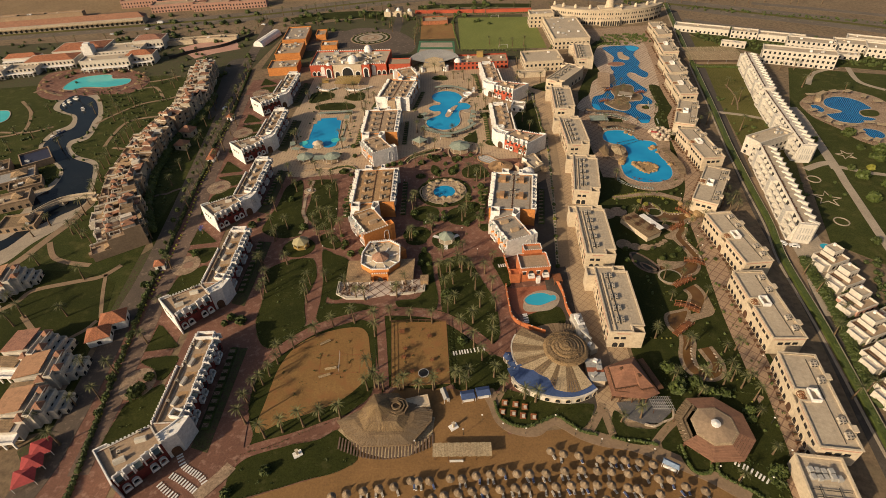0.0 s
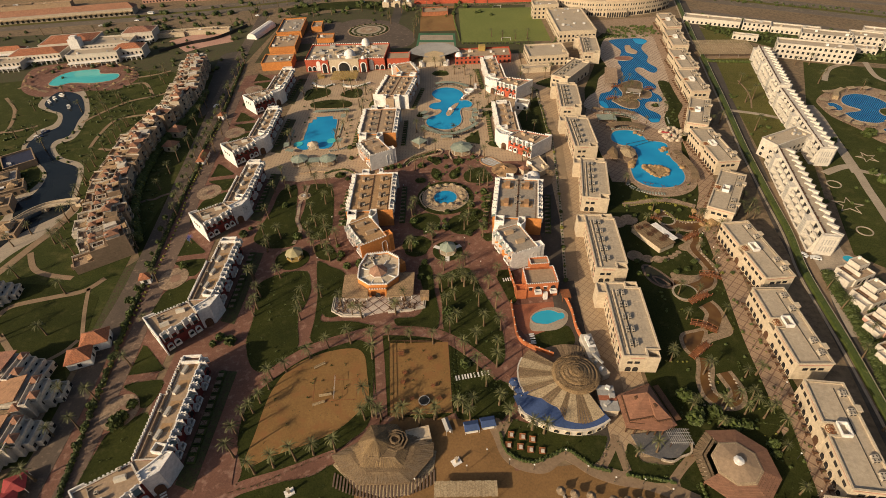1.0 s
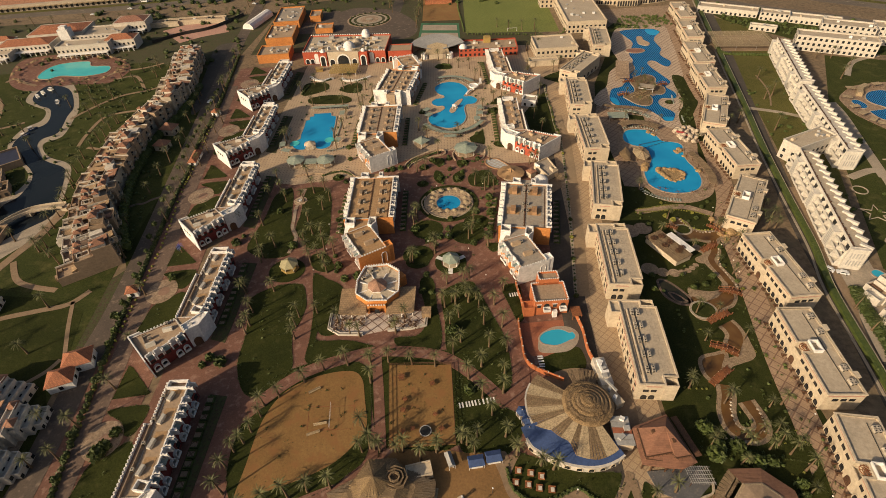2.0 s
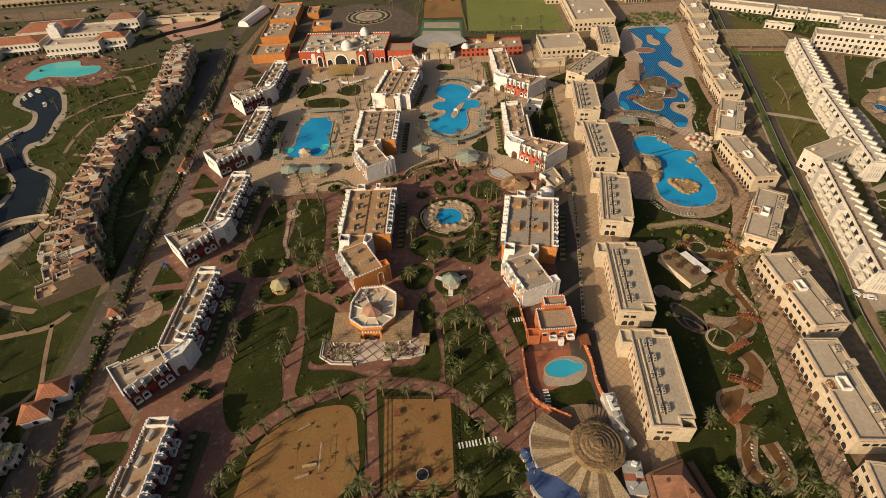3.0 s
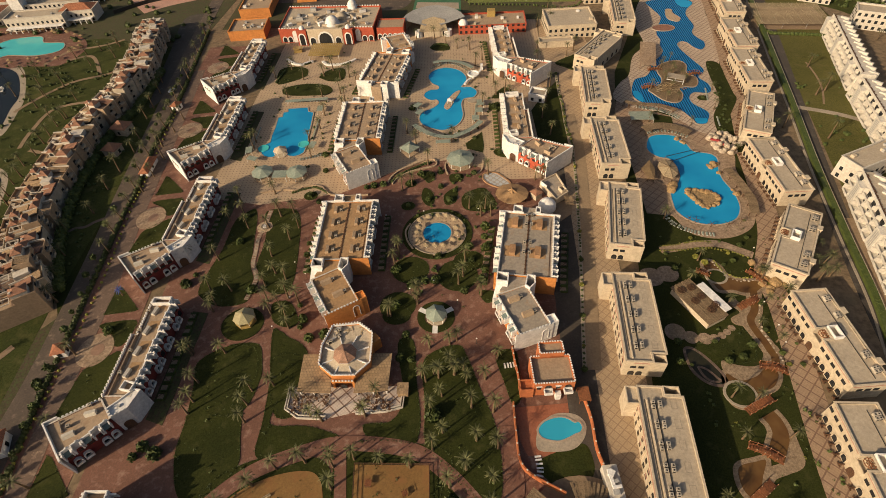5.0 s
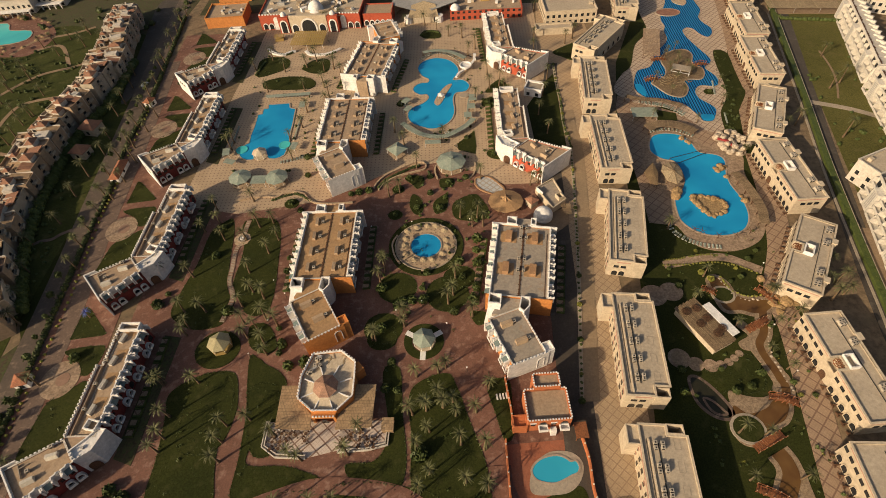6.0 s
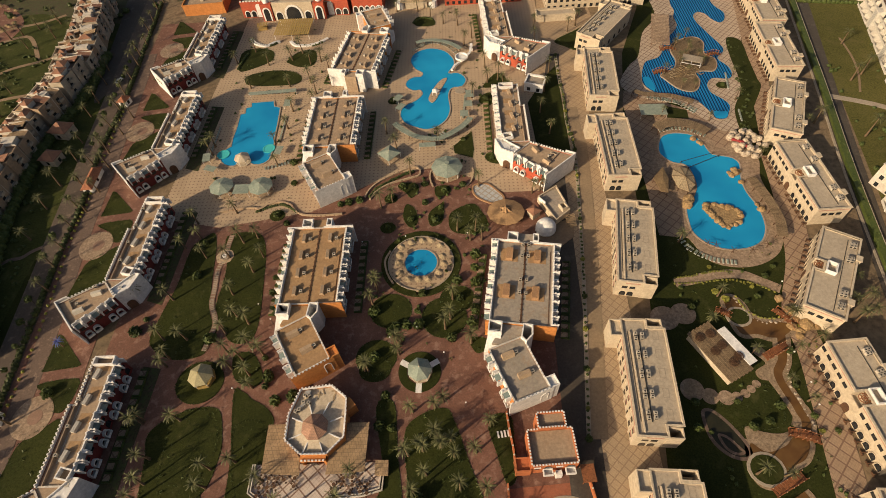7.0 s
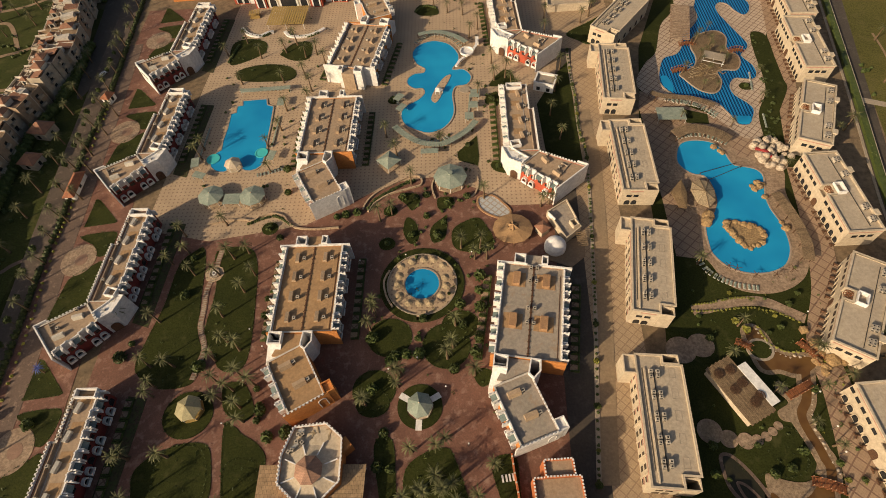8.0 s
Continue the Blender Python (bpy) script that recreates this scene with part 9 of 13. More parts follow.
patch("pool_island", [(-0.0, 321.4), (1.6, 327.2), (4.1, 332.7), (6.6, 336.0), (8.7, 336.6), (7.6, 332.8), (5.6, 327.6), (3.6, 321.2), (1.7, 318.8)], M_PAVE, 0.42, "pale paved tongue in the pool")
kiosk(3.3, 324.9, 1.9, 2.0, M_WHITE, "white parasol on the pool tongue", 5, M_CONCRETE, 0.9)
patch("pool_island", circle(14.7, 326.3, 2.4, 2.0, 12), M_CONCRETE, 0.42, "small pale stone islet")

# curved planter walls at the plaza's edge
for q in ([(-81.4, 257.6), (-75.7, 258.9), (-69.3, 259.2), (-65.3, 258.5), (-62.7, 260.5), (-58.7, 261.6), (-54.1, 260.1), (-51.5, 256.9), (-48.1, 254.5), (-40.9, 253.7), (-32.7, 254.1)], [(-24.5, 262.1), (-23.3, 265.8), (-19.8, 270.0), (-13.1, 274.4), (-7.1, 277.6), (-3.6, 276.8), (-3.3, 273.1), (-7.6, 271.4), (-15.0, 268.9), (-20.7, 264.6), (-22.5, 260.9)], [(2.2, 266.3), (1.0, 271.0), (1.6, 275.2), (4.2, 279.3)], [(14.8, 265.7), (16.9, 267.5), (18.3, 271.6), (18.3, 275.8)], [(-13.0, 235.3), (-14.7, 230.9), (-13.6, 225.5), (-11.3, 221.3)]):
    solo("planter_wall", Shape().ribbon(curve(q, 6, False), 0.6, 0, 0.75), M_PAVE, "curved beige planter wall", "planter", "", "structure")
hedge("planter_hedge", [(-22.6, 262.0), (-20.3, 266.2), (-15.0, 270.3), (-8.7, 274.2), (-4.9, 275.5)], 1.6, 1.1, M_LEAF, "shrubs in the curved planter", 1.0, 10)
hedge("planter_hedge", [(-66.7, 257.0), (-61.7, 259.4), (-57.1, 260.3), (-53.1, 258.0), (-49.5, 255.3)], 1.2, 0.9, M_LEAF, "shrubs along the curved planter", 1.0, 8)
for q in ([(-95.1, 377.7), (-89.9, 373.6), (-84.0, 372.2), (-80.2, 374.7)], [(-72.1, 374.0), (-68.2, 371.0), (-61.1, 370.4), (-55.1, 373.6)], [(-96.5, 352.9), (-95.4, 360.1), (-94.1, 366.7)], [(-8.8, 386.8), (-3.2, 391.2), (1.7, 388.8)]):
    hedge("planter_hedge", q, 1.4, 1.0, M_LEAF, "shrubs in a white planter", 1.1, 8)
# ladder-like stepping paths on the lawn below the last west block
SLAB = Shape().box(0, 0, 0, 1.9, 0.5, 0.12).mesh("slab", M_WHITE)
for q in ([(-87.2, 85.7), (-84.6, 82.1), (-81.3, 80.1), (-78.0, 78.3), (-75.8, 76.1)], [(-87.3, 79.1), (-84.1, 77.6), (-80.4, 75.4), (-77.5, 73.6)], [(-89.8, 76.4), (-86.7, 74.2), (-83.0, 72.1)], [(-0.1, 122.0), (4.7, 122.8), (11.6, 123.9)], [(21.0, 169.3), (23.4, 169.6), (24.5, 169.8)], [(82.4, 77.7), (86.0, 74.7), (89.5, 71.2)], [(28.4, 140.4), (28.7, 136.3), (28.0, 133.4)]):
    b = thing("stepping_stones", "row of pale stone slabs across the lawn", "path", kind="structure")
    line = curve(q, 12, False)
    run = 0.9
    for p0, p1 in zip(line, line[1:]):
        run += math.dist(p0, p1)
        if run >= 0.9:
            run = 0
            piece("slab", SLAB, b, pose(p1[0], p1[1], 0.2, 0, 0, math.degrees(math.atan2(p1[1] - p0[1], p1[0] - p0[0])) + 90))

# ---- north: lobby, service blocks, sports, palace ----
b = thing("lobby", "red and white domed main hotel building", "hotel", pose(-74, 404, 0.05, 0, 0, -2))
part("wall", Shape().ring([(-30, -3), (-16, -3), (-14, -6), (14, -6), (16, -3), (30, -4), (31, 28), (-31, 30)], 0, 9.0, 0.5), M_RED, b, "red plastered walls")
part("roof", Shape().prism([(-29.5, -2.5), (29.5, -3.5), (30.5, 27.5), (-30.5, 29.5)], 7.6, 8.0), M_ROOFBEIGE, b)
part("front", Shape().box(0, -6.4, 0, 22, 1.2, 10.0), M_CREAM, b, "cream arched front")
part("arch", arch_pane(8.0, 7.4, 0.2).moved(pose(0, -7.0, 0.4)), M_GLASS, b, "great arched glass doorway")
part("arch_surround", arch_ring(8.0, 7.4, 0.9, 0.4).moved(pose(0, -7.0, 0.4)), M_WHITE, b)
for px in (-8, 8):
    part("side_arch", arch_pane(3.4, 4.4, 0.15).moved(pose(px, -7.0, 0.4)), M_GLASS, b)
    part("side_arch_surround", arch_ring(3.4, 4.4, 0.5, 0.3).moved(pose(px, -7.0, 0.4)), M_WHITE, b)
for px in (-14.5, 14.5):
    part("bay", Shape().box(px, -6.2, 0, 6.0, 2.6, 9.4), M_RED, b)
    part("bay_surround", arch_ring(3.0, 6.8, 0.7, 0.35).moved(pose(px, -7.5, 0.4)), M_WHITE, b)
    part("bay_window", arch_pane(3.0, 6.8, 0.15).moved(pose(px, -7.6, 0.4)), M_GLASS, b)
    part("bay_dome", Shape().add(*dome_mesh(px, -4.6, 9.4, 1.7, 2.0)), M_WHITE, b, "small white dome", True)
for px in (-27, -23.5, -20, 20, 24, 28):
    if px in (-20, 20):
        part("blind_arch", arch_pane(3.2, 7.4, 0.25).moved(pose(px, -3.1 if px < 0 else -3.5, 0.4)), M_WHITE, b, "tall white blind arch")
        continue
    piece("window_pane", ME_ARCH_PANE, b, pose(px, -3.1 if px < 0 else -3.9, 0.6) @ Matrix.Scale(1.35, 4))
    piece("arch_surround", ME_ARCH_WHITE, b, pose(px, -3.1 if px < 0 else -3.9, 0.6) @ Matrix.Diagonal((1.3, 0.4, 1.3, 1)))
part("dome", Shape().prism(circle(3, 4, 4.6, 4.6, 16), 7.8, 9.2).add(*dome_mesh(3, 4, 9.2, 4.2, 4.2)), M_WHITE, b, "large white dome", True)
part("dome", Shape().prism(circle(12, 27, 3.2, 3.2, 16), 7.8, 10.2).add(*dome_mesh(12, 27, 10.2, 3.0, 3.2)), M_WHITE, b, "white rear dome", True)
part("dome", Shape().add(*dome_mesh(7, 13, 7.9, 4.0, 3.6)), M_ROOFBEIGE, b, "ribbed beige dome", True)
part("roof_ring", Shape().ring(circle(4, 9, 12, 9, 20), 7.9, 9.4, 0.6), M_ROOFBEIGE, b)
for i in range(52):
    px, py = rng.uniform(-28, 28), rng.uniform(0, 26)
    if math.dist((px, py), (4, 8)) < 8:
        continue
    part("roof_unit", Shape().box(px, py, 8.0, rng.uniform(0.8, 4.4), rng.uniform(0.8, 2.6), rng.uniform(0.5, 2.2), rng.choice((0, 0, 20, 45))), rng.choice((M_WHITE, M_METAL, M_ROOFTAN, M_CREAM)), b)
s = Shape()
for p, q in (((-31, 29.5), (30, 27.5)), ((-30, -3), (-16, -3)), ((16, -3.2), (30, -4))):
    merlons(s, *p, *q, 9.0, 0.9, 0.8, 0.6)
stuff(part("crested_parapet", s, M_WHITE, b))
part("side_wing", Shape().box(40, 4, 0, 17, 13, 7.0).ring(rect(40, 4, 17, 13), 7.0, 7.8, 0.4), M_RED, b, "red side wing")
part("side_roof", Shape().box(40, 4, 6.9, 16, 12, 0.3), M_ROOFTAN, b)
for i in range(5):
    piece("window_pane", ME_ARCH_PANE, b, pose(33.5 + i * 3.2, -2.52, 0.6) @ Matrix.Scale(1.4, 4))
    piece("arch_surround", ME_ARCH_WHITE, b, pose(33.5 + i * 3.2, -2.52, 0.6) @ Matrix.Diagonal((1.2, 0.4, 1.3, 1)))
b = thing("terrace_pavilion", "ochre slatted terrace roof before the lobby", "shade", pose(-72.4, 384.6, 0.05, 0, 0, -2))
for i in range(16):
    part("slat_panel", Shape().box(-8.9 + i * 1.19, 0, 3.2, 0.85, 15.6, 0.1), M_YELLOWCLOTH, b)
for py in (-7.4, -3.7, 0, 3.7, 7.4):
    part("beam", Shape().box(0, py, 3.0, 19.0, 0.22, 0.2), M_YELLOWCLOTH, b)
for px in (-9, 0, 9):
    for py in (-7.2, 7.2):
        part("post", Shape().cone(px, py, 0, 0.12, 3.2, 6, 0.12), M_WHITE, b)
b = thing("ticket_booth", "small ochre booth with a slatted roof", "booth", pose(-90.9, 389.6, 0.05, 0, 0, 8))
part("counter", Shape().box(0, 0, 0, 4.4, 3.2, 1.1), M_YELLOWCLOTH, b)
for px in (-2.3, 2.3):
    for py in (-1.7, 1.7):
        part("post", Shape().box(px, py, 0, 0.16, 0.16, 2.6), M_YELLOWCLOTH, b)
for i in range(7):
    part("slat", Shape().box(-2.4 + i * 0.8, 0, 2.6, 0.5, 4.2, 0.1), M_YELLOWCLOTH, b)
for q in ([(-95.5, 379.7), (-91.6, 374.7), (-85.4, 372.3), (-81.6, 374.8), (-78.9, 375.5)], [(-73.1, 375.0), (-69.6, 371.1), (-62.5, 370.5), (-57.2, 372.8), (-53.4, 376.2)]):
    solo("planter_wall", Shape().ribbon(curve(q, 5, False), 1.6, 0, 0.9), M_WHITE, "curving white planter wall", "planter", "", "structure")


def plain_block(name, x, y, rot, lx, ly, h, wall, roof, label, windows=True, units=4, category="building"):
    b = thing(name, label, category, pose(x, y, 0.02, 0, 0, rot))
    part("wall", Shape().ring(rect(0, 0, lx, ly), 0, h, 0.4), wall, b)
    part("roof", Shape().prism(rect(0, 0, lx - 0.7, ly - 0.7), h - 1.2, h - 0.9), roof, b)
    part("cornice", Shape().ring(rect(0, 0, lx + 0.4, ly + 0.4), h - 0.2, h + 0.1, 0.6), wall, b)
    if name in ("low_building", "hotel_wing", "lagoon_house", "far_house", "store"):
        units = units // 2
    for i in range(units):
        part("roof_unit", Shape().box(rng.uniform(-lx / 2 + 2, lx / 2 - 2), rng.uniform(-ly / 2 + 2, ly / 2 - 2), h - 0.95, rng.uniform(0.9, 2.5), rng.uniform(0.9, 2.2), rng.uniform(0.6, 1.5)), rng.choice((M_METAL, M_WHITE, M_CREAM)), b)
    if windows:
        w = Shape()
        n, m = max(int(lx / 3.2), 1), max(int(ly / 3.4), 1)
        for z in ((0.6,) if h < 5.5 else (0.6, 4.0) if h < 10 else (0.6, 4.0, 7.4)):
            for i in range(n):
                w.box(-lx / 2 + (i + 0.5) * lx / n, -ly / 2 - 0.02, z, 1.5, 0.1, 1.7)
            for i in range(m):
                w.box(-lx / 2 - 0.02, -ly / 2 + (i + 0.5) * ly / m, z, 0.1, 1.4, 1.7)
        stuff(part("window_band", w, M_GLASS, b, "rows of small dark windows"))
    return b


plain_block("service_block", -128, 417.5, 3, 23, 19, 6.2, M_ORANGE, M_ROOFTAN, "orange flat-roofed service building", False, 8)
plain_block("service_block", -131.5, 456, 3, 21, 30, 6.2, M_ORANGE, M_ROOFTAN, "orange flat-roofed service building with a long yard", False, 10)
plain_block("service_block", -134, 497, 3, 21, 38, 6.2, M_ORANGE, M_ROOFGREY, "orange flat-roofed service building", False, 10)
plain_block("service_block", -112, 500, 3, 9, 16, 5.0, M_ORANGE, M_ROOFTAN, "small orange service building", False, 2)
plain_block("service_block", -100, 470, 3, 14, 12, 4.0, M_ORANGE, M_ROOFTAN, "small orange service building", False, 2)
plain_block("hall", 76.3, 404.5, 2, 29, 24, 8, M_CREAM, M_ROOFBEIGE, "square beige hall with a flat roof", True, 2)
plain_block("hall", 66, 384, 2, 20, 6, 4, M_CREAM, M_ROOFBEIGE, "low beige annex with a flat roof", False, 0)
plain_block("hotel_block", 107.3, 469.2, 0, 29.5, 60, 9, M_CREAM, M_ROOFBEIGE, "large beige hotel block with a plain flat roof", True, 14, "hotel")
plain_block("hotel_block", 92, 508, 0, 22, 14, 12, M_CREAM, M_ROOFBEIGE, "beige corner block of the palace hotel", True, 3, "hotel")
plain_block("gate_house", 51.5, 352.5, -4, 4.6, 7.5, 4.2, M_CREAM, M_ROOFTAN, "small cream gate house by the lane", True, 0)
plain_block("kiosk_house", 49.1, 326.3, -20, 8.5, 7.0, 4.4, M_WHITE, M_ROOFGREY, "small white house with battlements", True, 0)
b = plain_block("theatre_house", 29.4, 411.9, 0, 42, 18, 5.5, M_RED, M_ROOFTAN, "low red building with a white dome and ochre turret", True, 9)
part("dome", Shape().cone(-18, -6, 4.6, 3.0, 0.6, 18, 3.0).add(*dome_mesh(-18, -6, 5.2, 3.0, 3.2)), M_WHITE, b, "white dome", True)
part("turret", Shape().box(0, 6, 4, 5, 4, 4.5), M_YELLOWCLOTH, b)
# tent-roofed arena
b = thing("arena", "open-air theatre under a grey fan-shaped canopy", "theatre", pose(-7.3, 416.3, 0.05))
n = 9
for i in range(n):
    a, c = radians(18 + 144 * i / n), radians(18 + 144 * (i + 1) / n)
    q = [(5 * math.cos(a), -12 + 4 * math.sin(a), 5.6), (5 * math.cos(c), -12 + 4 * math.sin(c), 5.6), (21 * math.cos(c), -12 + 24 * math.sin(c), 7.0 + 1.4 * math.sin(c)), (21 * math.cos(a), -12 + 24 * math.sin(a), 7.0 + 1.4 * math.sin(a))]
    part("canopy_panel", Shape().add(q + [(x, y, z - 0.3) for x, y, z in q], [(3, 2, 1, 0), (4, 5, 6, 7), (2, 3, 7, 6)]), M_SHADE, b)
part("stage_sail", Shape().add([(-9, -15, 3.6), (9, -15, 3.6), (7, -6, 6.9), (0, -3, 7.6), (-7, -6, 6.9)], [(0, 1, 2, 3, 4)]), M_REED, b, "pale stage roof")
part("stage_wall", Shape().box(0, -14.6, 0, 12, 0.5, 3.4), M_CREAM, b)
part("rear_wall", Shape().ribbon([(18.5 * math.cos(radians(t)), -6 + 16.5 * math.sin(radians(t))) for t in range(10, 171, 10)], 0.4, 0, 5.0), M_CREAM, b)
for px in (-10, 10):
    part("drum", Shape().cone(px * 0.9, -13, 0, 2.6, 3.6, 12, 2.4), M_WHITE, b)
# sports grounds
pitch = [(15.0, 450.1), (87.9, 444.6), (88.2, 535.5), (15.8, 543.2)]
patch("football_pitch", pitch, M_PITCH, 0.1, "green football pitch with worn goal ends", False, "pitch")
for k in (0, 2):
    (ax, ay), (bx, by) = pitch[k], pitch[k + 1]
    g = thing("goal", "white football goal on the pitch", "goal", pose((ax + bx) / 2, (ay + by) / 2 + (2 if k == 0 else -2), 0.1))
    part("post", Shape().cone(-3.66, 0, 0, 0.1, 2.4, 6, 0.1), M_WHITE, g)
    part("post", Shape().cone(3.66, 0, 0, 0.1, 2.4, 6, 0.1), M_WHITE, g)
    part("crossbar", Shape().box(0, 0, 2.4, 7.5, 0.12, 0.12), M_WHITE, g)
hedge("pitch_hedge", [(13.7, 453.1), (13.7, 547.4), (55.4, 546.6), (90.6, 540.9), (90.9, 442.7), (50.5, 442.5), (13.5, 447.4)], 1.6, 1.5, M_LEAF, "hedge round the football pitch", 2.2, 7)
patch("tennis_court", [(-20.9, 477.4), (10.4, 473.0), (10.3, 436.7), (-22.5, 441.0)], M_COURTGREEN, 0.1, "green tennis courts", False, "court")
patch("tennis_surface", [(-19.3, 472.5), (8.3, 468.7), (8.5, 456.7), (-19.6, 460.5)], M_CONCRETE, 0.16, "pale worn playing surface", False, "court")
patch("tennis_surface", [(-19.9, 454.7), (8.8, 450.9), (9.0, 441.0), (-20.7, 444.9)], M_CONCRETE, 0.16, "pale worn playing surface", False, "court")
patch("ball_court", [(-20.4, 552.9), (12.1, 551.6), (12.1, 480.6), (-20.0, 482.0)], M_COURT, 0.1, "sandy ball court", False, "court")
plain_block("club_house", -6.6, 532.0, 0, 24, 16, 3.5, M_TERRACOTTA, M_ROOFTAN, "low brown club house", False, 0)
path("red_wall", [(-27.1, 566.0), (10.6, 561.9), (45.0, 558.3), (90.4, 554.9)], 2.0, M_RED, 3.0, "long red boundary wall", "wall")
# forecourt roundabout and gate
rx_, ry_ = -65.6, 491.6
patch("forecourt", [(-114.6, 482.6), (-97.9, 509.6), (-78.0, 524.1), (-44.2, 510.3), (-24.4, 474.8), (-29.8, 446.1), (-59.7, 445.8), (-94.7, 453.2)], M_WESTROAD, 0.07, "worn brown asphalt forecourt", True, "road")
for r, m, z in ((19, M_SLOPE, 0.2), (17.5, M_LAWN, 0.26), (15.5, M_CONCRETE, 0.3), (13.5, M_SOIL, 0.34), (11, M_CONCRETE, 0.4), (8, M_SLOPE, 0.46), (3.0, M_CONCRETE, 0.8)):
    patch("roundabout", circle(rx_, ry_, r * 1.0, r * 0.95), m, z, "ringed roundabout bed before the lobby", False)
for i in range(20):
    a = i * 0.314
    shrub(rx_ + 16.5 * math.cos(a), ry_ + 15.6 * math.sin(a), 0.8)
path("gate_road", [(-46.2, 594.8), (-42.2, 552.4), (-44.2, 510.3), (-47.4, 478.0)], 9, M_ASPHALT, 0.075, "asphalt entrance road", "road")
b = thing("entrance_gate", "cream entrance gate with three white domes", "gate", pose(-43.6, 558.6, 0.05, 0, 0, -8) @ Matrix.Scale(0.62, 4))
for px in (-18, 0, 18):
    part("tower", Shape().ring(rect(px, 0, 11, 9), 0, 7.5 if px else 9, 1.6), M_CREAM, b)
    part("dome", Shape().cone(px, 0, 7.3 if px else 8.8, 3.6, 0.8, 16, 3.4).add(*dome_mesh(px, 0, 8.1 if px else 9.6, 3.3, 3.6)), M_WHITE, b, "white dome", True)
part("archway", arch_pane(6.0, 6.5, 0.2).moved(pose(0, -4.6, 0)), M_DARK, b)
part("link_wall", Shape().box(-9, 0, 0, 8, 3, 6).box(9, 0, 0, 8, 3, 6), M_CREAM, b)
path("verge", [(-151.2, 557.8), (-124.2, 569.5), (-83.2, 571.0), (-52.8, 558.0)], 26, M_LAWN, 0.06, "green verge along the highway", "lawn")
path("verge", [(-24.7, 586.8), (23.3, 587.4), (93.3, 575.4)], 14, M_LAWN, 0.06, "green verge along the highway", "lawn")
path("car_park", [(-111.3, 464.0), (-108.9, 494.5), (-104.8, 519.2)], 24, M_WESTROAD, 0.065, "asphalt car park", "road")
palm_row([(-168.1, 580.6), (-133.3, 587.6), (-85.1, 588.2), (-54.0, 574.6)], 9, 4)
palm_row([(-49.3, 505.9), (-45.3, 528.2), (-26.8, 553.9)], 8, 3)
palm_row([(-23.4, 534.1), (-23.6, 498.8), (-25.7, 467.3)], 7, 2)
palm_row([(-185.0, 600.4), (-183.1, 568.7), (-181.3, 539.6)], 8, 4)
palm_row([(37.4, 458.7), (56.4, 453.1), (75.8, 453.4)], 10, 2)
palm_row([(68.8, 437.3), (67.9, 413.6), (53.8, 409.0)], 7, 2)
palm_row([(-101.6, 409.5), (-87.4, 405.4), (-64.6, 402.7), (-53.8, 406.2)], 8, 2)
# palace
b = thing("palace_hotel", "large cream palace hotel with arcades and domes", "hotel", pose(153.8, 503.1, 0.05, 0, 0, -3) @ Matrix.Diagonal((0.66, 0.66, 0.95, 1)))
arc = [(62 * math.sin(radians(t)) * 1.25, 40 - 44 * math.cos(radians(t)) + 4) for t in range(-68, 69, 8)]
part("wall", Shape().ribbon(arc, 16, 0, 13), M_CREAM, b, "curving three-storey cream wing")
part("cornice", Shape().ribbon(arc, 17, 13, 13.6), M_CREAM, b)
part("roof", Shape().ribbon(arc, 13, 13.6, 13.75), M_ROOFBEIGE, b)
panes = Shape()
for i, (p, q) in enumerate(zip(arc, arc[1:])):
    d = Vector((q[0] - p[0], q[1] - p[1]))
    rot = math.degrees(math.atan2(d.y, d.x))
    nrm = Vector((d.y, -d.x)).normalized() * 8.05
    for k in (0.2, 0.5, 0.8):
        px, py = p[0] + d.x * k + nrm.x, p[1] + d.y * k + nrm.y
        low = arch_pane(2.4, 3.0, 0.08).moved(pose(px, py, 0.6, 0, 0, rot))
        panes.add(low.v, low.f).box(px, py, 5.2, 1.3, 0.12, 1.7, rot).box(px, py, 9.2, 1.3, 0.12, 1.7, rot)
    if i % 2 == 0:
        part("turret", Shape().cone(p[0], p[1], 13.6, 2.2, 1.8, 12, 2.2).add(*dome_mesh(p[0], p[1], 15.4, 2.0, 2.0)), M_CREAM, b, "", True)
stuff(part("window_panes", panes, M_GLASS, b, "rows of dark palace windows"))
part("centre", Shape().box(0, 2, 0, 30, 18, 15).box(0, -9, 0, 26, 8, 6), M_CREAM, b)
part("dome", Shape().cone(0, 2, 15, 6.5, 2, 20, 6.2).add(*dome_mesh(0, 2, 17, 6.0, 6.5)), M_CREAM, b, "great cream dome", True)
for i in range(8):
    part("arcade_arch", arch_pane(2.2, 4.6, 0.15).moved(pose(-11 + i * 3.15, -13.05, 0.2)), M_DARK, b)
patch("palace_terrace", [(129.8, 489.6), (189.6, 492.4), (179.7, 446.4), (163.9, 441.4), (130.0, 457.8)], M_SLOPE, 0.08, "stone terrace before the palace", False)

